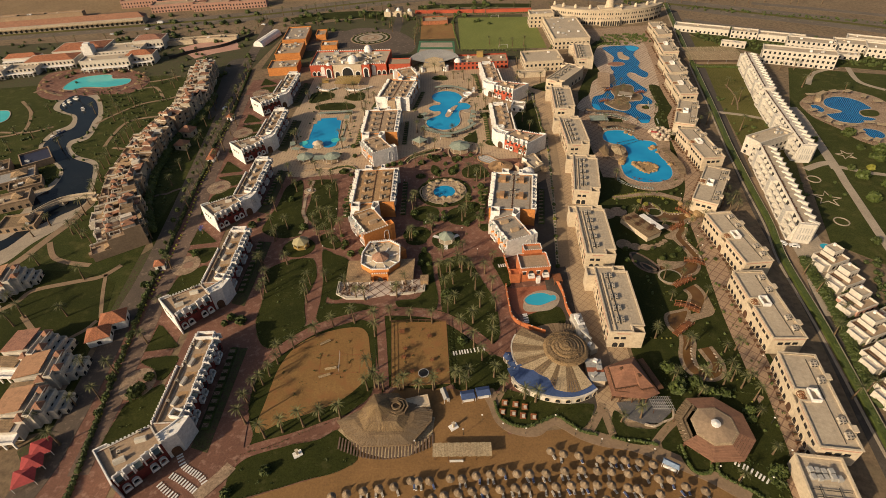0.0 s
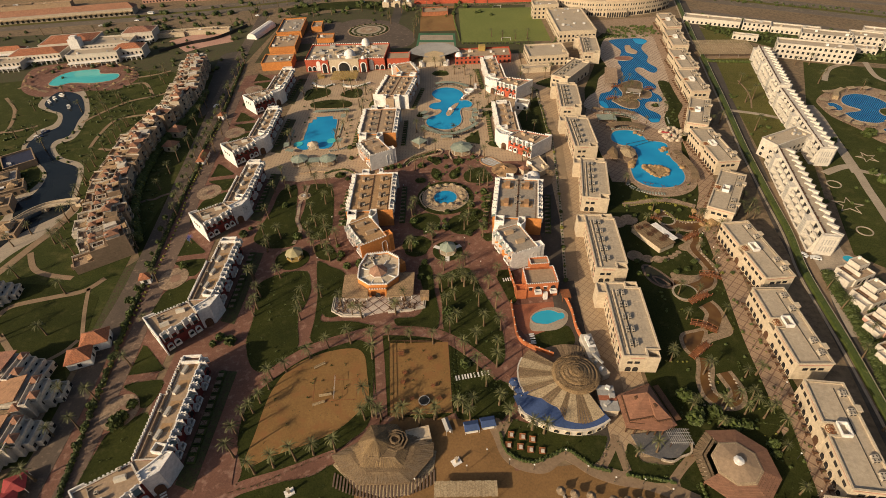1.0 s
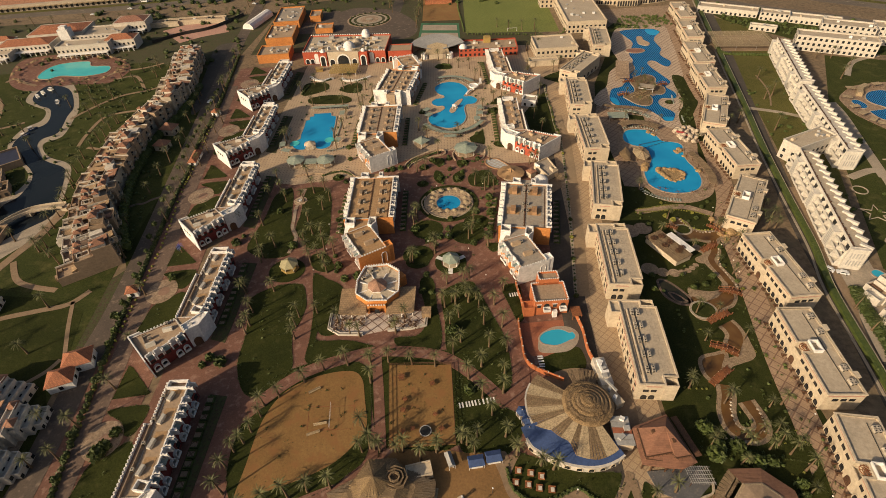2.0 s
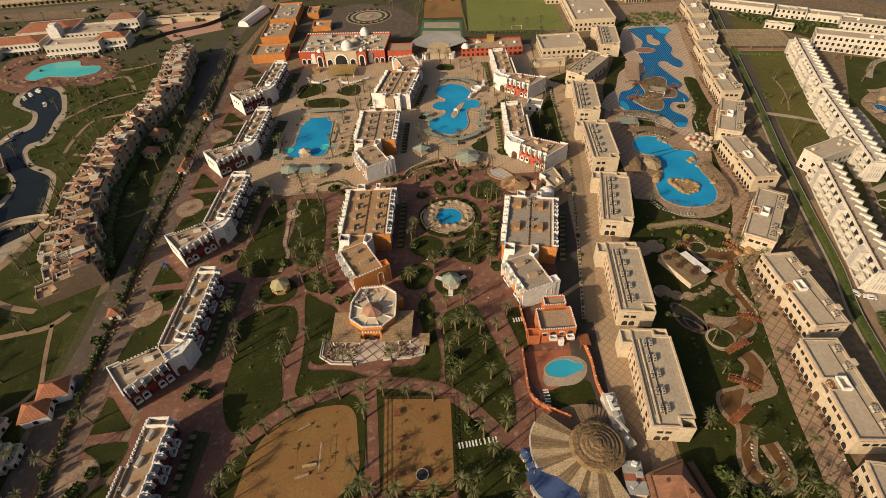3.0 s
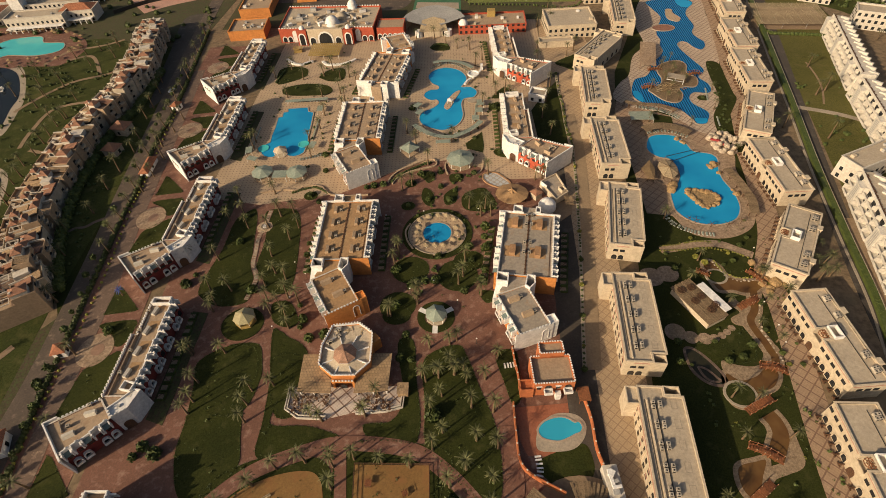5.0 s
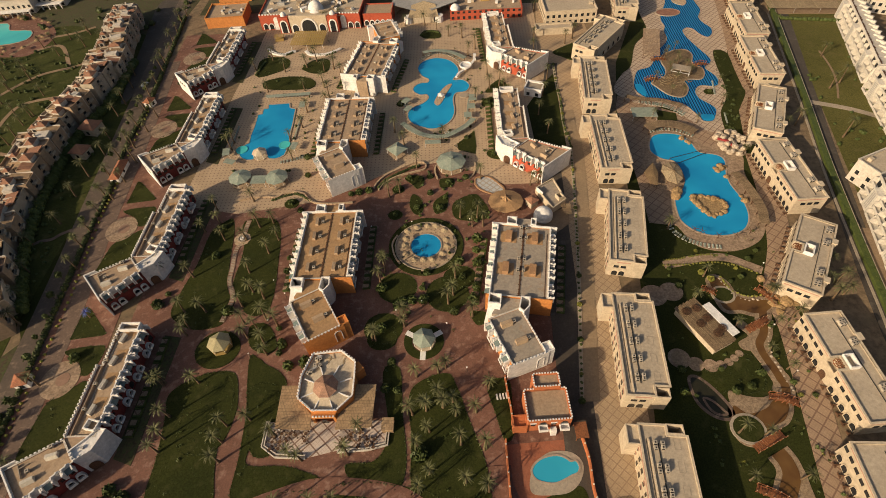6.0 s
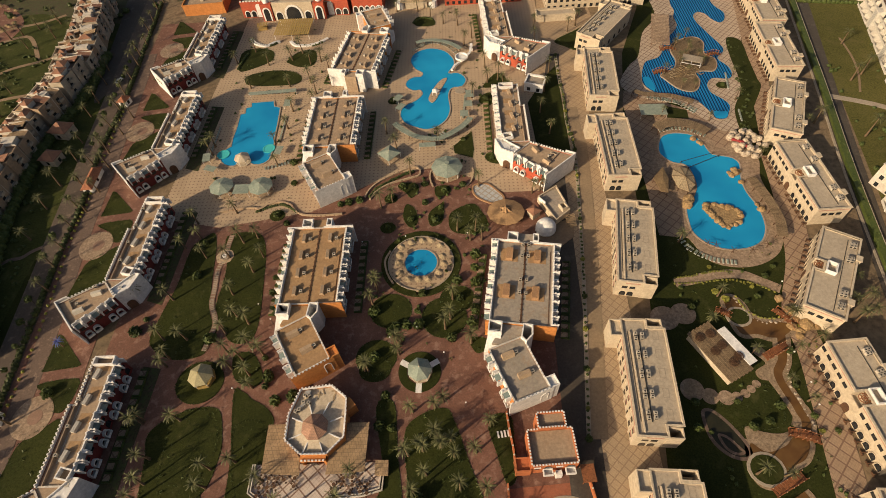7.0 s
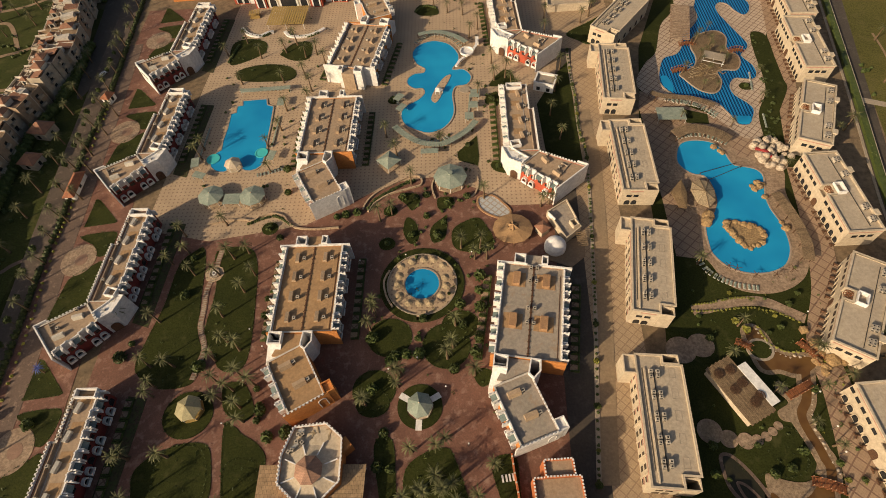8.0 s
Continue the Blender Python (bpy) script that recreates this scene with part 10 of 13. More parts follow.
# ---- east: lagoon islands, garden bridges, neighbouring white hotel ----
def boulder(s, x, y, z, r, h, k=9):
    """A rough rock."""
    vs = []
    for zz, q in ((z - 0.2, 1.05), (z + h * 0.45, 1.0), (z + h * 0.85, 0.7)):
        vs += [(x + r * q * rng.uniform(0.75, 1.2) * math.cos(2 * math.pi * i / k), y + r * q * rng.uniform(0.75, 1.2) * math.sin(2 * math.pi * i / k), zz + rng.uniform(-0.1, 0.1) * h) for i in range(k)]
    vs.append((x, y, z + h))
    fs = [(i + k * j, (i + 1) % k + k * j, (i + 1) % k + k * (j + 1), i + k * (j + 1)) for j in range(2) for i in range(k)]
    return s.add(vs, fs + [(2 * k + i, 2 * k + (i + 1) % k, 3 * k) for i in range(k)])


def rocks(name, pts, sizes, material, label, z=0.1):
    b = thing(name, label, "rock")
    for x, y in pts:
        r = rng.uniform(*sizes)
        part("boulder", boulder(Shape(), x, y, z, r, r * rng.uniform(0.8, 1.2)), material, b)
    return b


def rim_points(line, step, jitter=0.3, closed=True):
    c, out, run = curve(line, 8, closed), [], step
    for a, b in zip(c, c[1:]):
        run += math.dist(a, b)
        if run >= step:
            run = 0
            out.append((b[0] + rng.uniform(-jitter, jitter), b[1] + rng.uniform(-jitter, jitter)))
    return out


isl = [(103.5, 250.3), (106.3, 251.4), (109.9, 249.5), (113.3, 248.2), (114.2, 245.1), (112.9, 242.3), (110.0, 240.8), (107.4, 240.3), (105.3, 243.8), (103.6, 247.4)]
patch("rock_island", isl, M_ROCK, 0.6, "sandy top of the rock island")
rocks("island_rocks", rim_points(isl, 1.3), (0.8, 1.4), M_ROCK, "ring of orange-brown boulders on the pool island")
for k, z in enumerate((0.1, 0.1, 1.2, 2.2)):
    rocks("waterfall_rocks", [(x + rng.uniform(-2.2, 2.2), y + rng.uniform(-2.2, 2.2)) for x, y in [(124.3, 285.0), (127.0, 286.9), (129.4, 287.7), (130.8, 285.5), (132.2, 283.7), (132.7, 280.7), (127.1, 284.0), (128.8, 282.7), (129.8, 279.7), (129.8, 276.0), (126.8, 279.9), (125.1, 281.1), (127.3, 275.3)]], (0.9, 1.9) if k < 2 else (0.7, 1.4), M_PALEROCK, "heap of pale limestone rocks above the waterfall pool", z)
b = thing("rock_slide", "short red water slide among pale rocks", "slide", pose(125.8, 281.5, 0.1))
part("chute", Shape().ribbon([(-2.5, 2.0), (-0.5, 1.5), (1.0, 0.2), (1.5, -1.8), (2.8, -3.0)], 0.9, 1.6, 2.4), M_REDCLOTH, b)
part("support", Shape().cone(0.8, 0.4, 0, 0.5, 1.7, 7, 0.4), M_PALEROCK, b)
rocks("pool_rocks", [(117.1, 267.0), (118.0, 265.6), (119.7, 266.4), (121.2, 267.4), (119.4, 268.0), (120.1, 261.6), (122.0, 250.3), (122.6, 247.8), (109.3, 286.7), (110.9, 284.8), (111.8, 283.6)], (0.8, 1.5), M_ROCK, "brown boulders at the pool's edge")
rocks("pool_rocks", [(97.0, 251.3), (98.1, 253.7), (114.3, 210.2), (115.8, 205.6), (116.7, 202.9), (118.6, 200.2), (116.6, 198.5), (120.9, 202.8), (114.6, 200.3), (115.6, 196.9), (121.7, 200.2)], (1.2, 2.2), M_ROCK, "brown boulders of the garden cascade")
b = thing("pool_bar", "pool bar under a pale ribbed thatch roof", "bar")
oct_bar = [(94.1, 264.3), (95.6, 267.6), (98.4, 268.8), (101.0, 267.6), (102.3, 263.8), (101.4, 259.0), (98.3, 255.9), (95.0, 258.0)]
part("terrace", Shape().prism(curve([(96.6, 269.4), (99.3, 271.2), (102.6, 269.9), (103.6, 265.0), (102.9, 259.4), (99.7, 254.8), (96.0, 254.5), (93.4, 257.6), (93.2, 263.7)], 4), -0.3, 0.5), M_SLOPE, b, "stone bar terrace in the pool")
part("roof", hip(oct_bar, 2.8, (98.3, 262.3, 4.1)), M_REED, b, "pale thatch roof")
for p in oct_bar:
    d = Vector((98.3 - p[0], 262.3 - p[1]))
    part("rib", Shape().box(0, 0, 0, d.length, 0.14, 0.12).moved(pose((p[0] + 98.3) / 2, (p[1] + 262.3) / 2, 3.46, 0, -math.degrees(math.atan2(1.3, d.length)), math.degrees(math.atan2(d.y, d.x)))), M_BOARD, b)
    part("post", Shape().cone(p[0] * 0.9 + 9.83, p[1] * 0.9 + 26.23, 0.4, 0.12, 2.5, 6, 0.1), M_DARKWOOD, b)
b = thing("bar_shade", "brown thatched shade roof beside the pool bar", "shade")
side_roof = [(87.0, 263.6), (92.0, 269.3), (92.6, 263.0), (90.8, 256.0), (88.2, 256.6)]
part("roof", hip(side_roof, 2.7, (90.2, 262.4, 3.3)), M_CAPTHATCH, b)
for p in side_roof:
    part("post", Shape().cone(p[0] * 0.9 + 9.02, p[1] * 0.9 + 26.24, 0, 0.1, 2.7, 6, 0.1), M_DARKWOOD, b)
b = thing("pool_bridge", "dark rope bridge over the lagoon pool", "bridge")
for q in ([(100.6, 273.3), (114.2, 277.4)], [(102.6, 269.9), (116.2, 275.9)]):
    part("rope", Shape().ribbon(q, 0.18, 1.0, 1.15), M_DARK, b)
    for x, y in q:
        part("post", Shape().cone(x, y, 0.1, 0.14, 1.3, 6, 0.12), M_DARKWOOD, b)
# curved shade roofs round the lagoon pool and beside the striped pool
def curved_shade(pts, deep, board, label, z=2.5):
    per = thing("curved_pergola", label, "pergola")
    line = curve(pts, 8, False)
    for off in (-deep * 0.36, deep * 0.36):
        c = []
        for i, p in enumerate(line):
            d = (Vector(line[min(i + 1, len(line) - 1)]) - Vector(line[max(i - 1, 0)])).normalized()
            c.append((p[0] - d.y * off, p[1] + d.x * off))
        part("beam", Shape().ribbon(c, 0.22, z, z + 0.24), M_DARKWOOD, per)
        for q in c[::6]:
            part("post", Shape().box(q[0], q[1], 0, 0.2, 0.2, z), M_DARKWOOD, per)
    for i, (p, q) in enumerate(zip(line, line[1:])):
        d = Vector(q) - Vector(p)
        part("slat", Shape().box((p[0] + q[0]) / 2, (p[1] + q[1]) / 2, z + 0.24 + 0.01 * (i % 3), deep, d.length * 0.9, 0.1, math.degrees(math.atan2(d.y, d.x)) + 90), board, per)


curved_shade([(95.1, 291.9), (100.0, 294.4), (106.1, 294.3), (111.5, 291.7), (114.8, 287.9)], 4.8, M_BOARD, "curved brown timber shade roof above the lagoon pool")
curved_shade([(122.6, 261.6), (124.4, 255.5), (125.4, 247.8), (125.4, 240.2), (123.6, 233.4)], 3.6, M_BOARD, "curved brown timber shade roof beside the lagoon pool")
curved_shade([(91.5, 317.0), (94.8, 314.6), (100.9, 313.2), (107.5, 311.9), (114.7, 307.1)], 2.6, M_BOARD, "curved brown timber shade roof beside the striped pool")
curved_shade([(-14.7, 303.2), (-10.3, 298.2), (-3.9, 293.5), (3.8, 291.9), (9.4, 294.6), (15.3, 299.6), (18.7, 304.6)], 2.6, M_GREENCLOTH, "curved faded green shade roof beside the figure-eight pool", 2.2)
curved_shade([(-6.5, 364.4), (-1.4, 366.0), (4.7, 365.4), (10.8, 362.1), (15.9, 357.0)], 2.6, M_GREENCLOTH, "curved faded green shade roof beside the figure-eight pool", 2.2)
# islands of the striped pool
strips = [Shape(), Shape()]
for i in range(64):
    a, r = rng.uniform(0, 6.28), math.sqrt(rng.random())
    strips[i % 2].box(117.7 + r * 8.5 * math.cos(a), 330.5 + r * 6.0 * math.sin(a), 0.62 + 0.008 * i, rng.uniform(1.4, 3.0), 0.25, 0.12, rng.choice((35, -50, 20)) + rng.uniform(-8, 8))
for k, m in enumerate((M_REED, M_THATCH)):
    solo("matting", strips[k], m, "loose reed matting and sticks on the island", "matting", "", "stuff")
b = thing("island_bar", "pale flat-roofed bar on the pool island", "bar", pose(123.1, 337.7, 0.5, 0, 0, -25))
part("roof", Shape().box(0, 0, 2.6, 9, 5, 0.2), M_CONCRETE, b)
part("frame_beam", Shape().box(-4, -3.2, 2.6, 0.2, 3, 0.2).box(0, -3.2, 2.6, 0.2, 3, 0.2).box(4, -3.2, 2.6, 0.2, 3, 0.2).box(0, -4.6, 2.6, 9, 0.2, 0.2), M_WHITE, b)
for px in (-4.2, 4.2):
    for py in (-2.2, 2.2):
        part("post", Shape().box(px, py, 0, 0.25, 0.25, 2.6), M_WHITE, b)
def timber_bridge(x, y, rot, length=8.0, scale=1.0):
    b = thing("timber_bridge", "red-brown timber footbridge with knobbed posts", "bridge", pose(x, y, 0.25, 0, 0, rot) @ Matrix.Scale(scale, 4), "footbridges")
    n = 14
    arch = [(-length / 2 + length * i / n, 0.9 * math.cos(math.pi * (i / n - 0.5))) for i in range(n + 1)]
    for (xa, za), (xb, zb) in zip(arch, arch[1:]):
        part("plank", Shape().box(0, 0, 0, length / n * 0.9, 2.2, 0.1).moved(pose((xa + xb) / 2, 0, (za + zb) / 2)), M_WOOD, b)
    for side in (-1.1, 1.1):
        for k in (0, 3, 6, 8, 11, 14):
            px, pz = arch[k]
            pc = piece("rail_post", joined("rail_post", ((Shape().box(px, side, 0, 0.18, 0.18, pz + 1.2), M_WOOD), (Shape().cone(px, side, pz + 1.2, 0.14, 0.18, 6, 0.1), M_HOOD))), b, Matrix())
        a2 = arch[::2]
        n2 = len(a2)
        vs = [(px, side + sy, pz + sz) for px, pz in a2 for sy, sz in ((-0.06, 0.95), (0.06, 0.95), (0.06, 1.08), (-0.06, 1.08))]
        s = Shape().add(vs, [(4 * q + w, 4 * q + (w + 1) % 4, 4 * q + 4 + (w + 1) % 4, 4 * q + 4 + w) for q in range(n2 - 1) for w in range(4)] + [(3, 2, 1, 0), (4 * n2 - 4, 4 * n2 - 3, 4 * n2 - 2, 4 * n2 - 1)])
        part("handrail", s, M_WOOD, b)


timber_bridge(106.7, 192.0, 25, 9)
timber_bridge(104.6, 166.8, -18, 8)
timber_bridge(95.8, 154.8, 25, 10)
timber_bridge(91.7, 140.6, -30, 9)
timber_bridge(86.4, 129.9, 35, 10)
timber_bridge(113.5, 203.0, -60, 8)
timber_bridge(95.3, 205.7, -30, 6, 0.8)
timber_bridge(115.6, 350.5, 0, 7)
timber_bridge(134.9, 344.1, 5, 7)
timber_bridge(107.9, 332.7, 8, 7)
# stream islets
for q, r in (((91.5, 158.5), 4.2), ((99.7, 204.2), 3.2)):
    patch("stream_islet", circle(*q, r + 0.8, r + 0.4, 16), M_CONCRETE, 0.34, "stone-edged islet in the stream", False)
    patch("stream_islet", circle(*q, r, r - 0.4, 16), M_LAWN, 0.42, "small green islet in the stream", False)
for q in ([(86.6, 122.1), (84.7, 117.5), (84.3, 113.4), (86.1, 111.0)], [(91.6, 110.1), (93.1, 114.0), (92.8, 118.1)], [(99.9, 212.4), (101.8, 207.7), (103.4, 203.7), (107.1, 201.9), (112.1, 202.1)], [(110.3, 192.0), (107.0, 182.6), (107.4, 175.9), (108.4, 169.6)], [(78.9, 108.8), (83.3, 107.5), (88.3, 106.8)]):
    rocks("bank_stones", rim_points(q, 1.1, 0.25, False), (0.25, 0.5), M_PALEROCK, "row of pale stones along the stream")
# terrace bar with four pergola wheels
b = thing("garden_bar", "tiled terrace bar with round timber pergolas", "bar", pose(88.8, 191.4, 0.1, 0, 0, 27))
part("roof", Shape().box(0, 0, 2.6, 8.6, 17.6, 0.2), M_DARKWOOD, b)
me = Shape().box(0, 0, 2.8, 0.38, 18.0, 0.12).mesh("board", M_BOARD)
for i in range(18):
    piece("board", me, b, pose(-4.2 + i * 0.49, 0.15 * (i % 3), 0))
part("canopy", Shape().box(5.6, -1.0, 2.9, 3.0, 13.0, 0.2), M_WHITE, b, "white flat canopy strip")
part("wall", Shape().box(0, 0, 0, 8.0, 17.0, 2.6), M_CREAM, b)
for px, py in ((-2.2, 6.2), (1.4, 5.6), (-1.4, 0.6), (1.8, 1.2), (0.6, -4.6), (3.4, -3.8)):
    wh = part("pergola_wheel", Shape().ring(circle(px, py, 1.4, 1.4, 12), 3.2, 3.4, 0.16), M_DARKWOOD, b)
    part("hub", Shape().ring(circle(px, py, 0.7, 0.7, 10), 3.2, 3.4, 0.12), M_DARKWOOD, wh)
    for k in range(6):
        part("spoke", Shape().box(px, py, 3.4, 2.8, 0.1, 0.1, k * 30), M_DARKWOOD, wh)
    part("wheel_post", Shape().cone(px, py, 2.9, 0.1, 0.4, 6, 0.1), M_DARKWOOD, b)
for q, r in (((82.9, 206.0), 4), ((76.7, 204.7), 4.5)):
    patch("round_paving", circle(*q, r, r * 0.95, 18), M_SLOPE, 0.24, "round brown paved place among the lawns", False)

# paths and lawns of the neighbouring hotel
patch("neighbour_lawn", [(211.4, 461.5), (236.3, 424.6), (236.2, 404.8), (196.1, 262.1), (166.8, 184.8), (156.4, 177.3), (161.2, 223.2), (185.8, 343.9)], M_NEIGHBOUR, 0.07, "wide yellow-green lawn behind the boundary hedge", False)
patch("neighbour_lawn", [(255.2, 378.3), (322.8, 353.7), (225.2, 176.9), (182.4, 160.6), (168.3, 176.5), (206.6, 282.2)], M_OLIVE, 0.075, "wide green lawn of the neighbouring hotel", False)
for q, w in (([(190.6, 237.6), (206.7, 242.2), (202.3, 220.1), (195.3, 191.6), (189.4, 167.5)], 4), ([(172.1, 310.8), (189.5, 303.2), (202.5, 294.0)], 3), ([(223.3, 312.4), (220.9, 296.1), (215.5, 274.1), (206.3, 236.4)], 5), ([(252.1, 346.4), (266.7, 365.7), (288.0, 374.3)], 3.5), ([(207.9, 239.1), (218.6, 232.5), (227.4, 229.0)], 3), ([(295.6, 373.4), (287.6, 347.5), (295.7, 331.8)], 3.5)):
    path("garden_path", q, w, M_CONCRETE, 0.14, "pale concrete path across the lawn")
for cx, cy in ((219.8, 250.3),):
    st = [(cx + (5.5 if i % 2 == 0 else 2.2) * math.cos(radians(90 + 36 * i)), cy + (5.5 if i % 2 == 0 else 2.2) * math.sin(radians(90 + 36 * i))) for i in range(10)]
    solo("star_border", Shape().ring(st, 0, 0.35, 0.4), M_CONCRETE, "star-shaped stone border on the lawn", "border", "", "structure")
for cx, cy in ((186.2, 210.0),):
    st = [(cx + (7 if i % 2 == 0 else 2.8) * math.cos(radians(70 + 36 * i)), cy + (7 if i % 2 == 0 else 2.8) * math.sin(radians(70 + 36 * i))) for i in range(10)]
    solo("star_border", Shape().ring(st, 0, 0.35, 0.4), M_CONCRETE, "star-shaped stone border on the lawn", "border", "", "structure")
for cx, cy in ((189.4, 227.5), (181.8, 191.1)):
    solo("ring_border", Shape().ring(circle(cx, cy, 3.4, 3.4, 20), 0, 0.4, 0.5), M_CONCRETE, "round stone border on the lawn", "border", "", "structure")
for x, y in [(230.3, 255.8), (231.8, 246.2), (213.9, 227.3), (213.3, 235.8), (223.1, 235.0), (238.6, 251.9), (206.0, 207.1), (221.1, 218.7), (187.3, 175.3), (234.1, 272.4), (211.8, 267.4), (232.8, 243.1)]:
    shrub(x, y, rng.uniform(1.8, 3.2), rng.randrange(3), "large clipped shrub on the hotel lawn")
far_shrubs = Shape()
for i in range(70):
    t, u = rng.random(), rng.random()
    (ax, ay), (bx, by) = (189.7, 353.5), (162.5, 198.3)
    r = rng.uniform(0.5, 1.1)
    px, py = ax + (bx - ax) * t + 40 * u - 4, ay + (by - ay) * t + 12 * u
    mound(far_shrubs, px, py, 0.1, r, r * 1.2)
    tuft(far_shrubs, px, py, 0.1, r * 1.2, r * 1.5, 14)
solo("lawn_shrubs", far_shrubs, M_LEAF, "small dark shrubs dotted over the neighbouring lawn", "shrub", "", "stuff")
palms([(196.4, 347.7), (194.1, 323.8), (187.9, 319.9), (177.0, 283.9), (258.2, 384.6), (256.2, 373.1), (269.1, 389.3), (246.7, 374.2), (261.7, 361.1), (245.4, 342.1), (266.4, 329.9)])
patch("pool_terrace", [(231.1, 318.3), (244.0, 329.7), (254.4, 333.5), (271.9, 334.4), (282.9, 320.2), (280.5, 300.4), (262.0, 272.0), (245.6, 256.4), (239.7, 261.4), (235.7, 268.6), (234.7, 279.3), (230.9, 289.1), (228.3, 297.0), (228.5, 306.8)], M_SLOPE, 0.13, "brown tiled terrace round the neighbour's pools")
path("boundary_wall", [(x + 1.5, y) for x, y in BOUNDARY], 0.3, M_CREAM, 1.3, "low cream boundary wall behind the hedge", "wall", 1)
patch("parking", [(148.0, 177.8), (165.7, 182.8), (162.9, 167.2), (149.4, 133.3), (141.2, 133.7), (146.5, 159.1)], M_CONCRETE, 0.09, "pale paved parking court", False)


def stepped_hotel(pts, h, bays, label, roof):
    """A white hotel wing: pts is the west edge of its roof from south to north; balconies step out to the west, slanting room walls to the east."""
    b = thing("stepped_hotel", label, "hotel", None, "neighbouring hotel")
    (ax, ay), (bx, by) = pts
    d = Vector((bx - ax, by - ay))
    L = d.length
    b.matrix_basis = pose((ax + bx) / 2, (ay + by) / 2, 0.05, 0, 0, math.degrees(math.atan2(d.y, d.x)) - 90)
    step = L / bays
    part("wall", Shape().box(2.5, 0, 0, 5.0, L, h - 0.5), M_STUCCO, b)
    part("roof", Shape().box(2.5, 0, h - 0.5, 4.6, L - 0.6, 0.12), roof, b, "flat roof between white parapets")
    part("parapet", Shape().box(0.15, 0, h - 0.5, 0.3, L, 0.9), M_STUCCO, b)
    part("gable_parapet", Shape().box(2.5, -L / 2 + 0.15, h - 0.5, 5.0, 0.3, 0.9), M_STUCCO, b)
    me_tooth = Shape().box(1.3, 0, 0, 4.6, 1.25, h + 0.3).mesh("slanting_wall", M_STUCCO)
    me_room = Shape().box(0.4, 0, 0, 2.6, step * 0.55, h - 1.2).box(0.4, 0, h - 1.2, 2.8, step * 0.58, 0.2).mesh("room_bay", M_OFFWHITE)
    me_shelf = [Shape().box(-dep / 2, 0, z, dep, step * 0.94, 0.22).box(-dep + 0.08, 0, z + 0.22, 0.16, step * 0.94, 0.85).box(-dep / 2, step * 0.42, z, dep, 0.3, 2.6).mesh("balcony", M_STUCCO) for dep, z in ((1.5, h - 3.1), (2.3, h - 6.0), (3.0, 0.25))]
    me_fin = Shape().add([(0, -0.15, h - 0.4), (-1.2, -0.15, h - 2.0), (-3.0, -0.15, 0), (0, -0.15, 0), (0, 0.15, h - 0.4), (-1.2, 0.15, h - 2.0), (-3.0, 0.15, 0), (0, 0.15, 0)], [(0, 1, 2, 3), (7, 6, 5, 4), (0, 4, 5, 1), (1, 5, 6, 2), (2, 6, 7, 3), (3, 7, 4, 0)]).mesh("dividing_fin", M_STUCCO)
    me_dark = Shape().box(-0.04, 0, 0, 0.1, step * 0.5, 2.0).mesh("window_pane", M_GLASS)
    me_louvre = joined("louvre_panel", ((Shape().box(-1.3, 0, 0, 2.6, step * 0.9, h - 1.2), M_STUCCO), (Shape().box(-2.64, -1.1, 1.2, 0.1, 0.5, h - 3).box(-2.64, -0.1, 1.2, 0.1, 0.5, h - 3).box(-2.64, 0.9, 1.2, 0.1, 0.5, h - 3), M_METAL)))
    for i in range(bays):
        y = -L / 2 + (i + 0.5) * step
        piece("slanting_wall", me_tooth, b, pose(4.6, y, 0, 0, 0, -38))
        piece("room_bay", me_room, b, pose(5.2, y + step * 0.45, 0, 0, 0, -38))
        if i % 5 == 2:
            piece("louvre_panel", me_louvre, b, pose(0, y, 0))
            continue
        piece("dividing_fin", me_fin, b, pose(0, y - step * 0.47, 0))
        for me in me_shelf:
            piece("balcony", me, b, pose(0, y, 0))
        for z in (0.6, h - 5.7, h - 2.8):
            piece("window_pane", me_dark, b, pose(0, y - 0.2, z))
    s = Shape()
    for i in range(int(L / 0.9)):
        s.box(0.9 + rng.uniform(-0.15, 0.15), -L / 2 + 1.5 + i * 0.88, h - 0.38, rng.uniform(0.5, 0.9), 0.5, rng.uniform(0.3, 0.7))
    stuff(part("roof_plant", s, M_DARKWOOD, b, "dark row of roof plant"))
    return b


for pts, bays, lab, roof in (([(152.7, 178.7), (168.8, 249.0)], 14, "white saw-toothed hotel wing with stepped balconies", M_ROOFBEIGE), ([(190.0, 246.0), (204.5, 318.0)], 14, "white saw-toothed hotel wing with stepped balconies", M_OFFWHITE), ([(206.5, 322.0), (223.9, 387.0)], 13, "white saw-toothed hotel wing with stepped balconies", M_OFFWHITE)):
    b = stepped_hotel(pts, 10.0, bays, lab, roof)
    L = math.dist(*pts)
    part("gable_wall", Shape().box(2.6, -L / 2 - 0.6, 0, 7.0, 1.2, 10.2), M_STUCCO, b, "white gable wall")
    for k in range(5):
        for z in (2.0, 5.6):
            part("louvre", Shape().box(0.6 + k * 1.05, -L / 2 - 1.22, z, 0.45, 0.08, 2.6), M_METAL, b, "grey louvre strip")
b = plain_block("hotel_wing", 179.8, 259.8, 24, 26, 9.5, 9.9, M_OFFWHITE, M_ROOFBEIGE, "white connecting hotel wing with a flat roof", True, 14, "hotel")
plain_block("hotel_wing", 263.7, 385.4, -24.8, 48, 12, 10.4, M_OFFWHITE, M_ROOFBEIGE, "long white hotel wing with rows of windows", True, 6, "hotel")
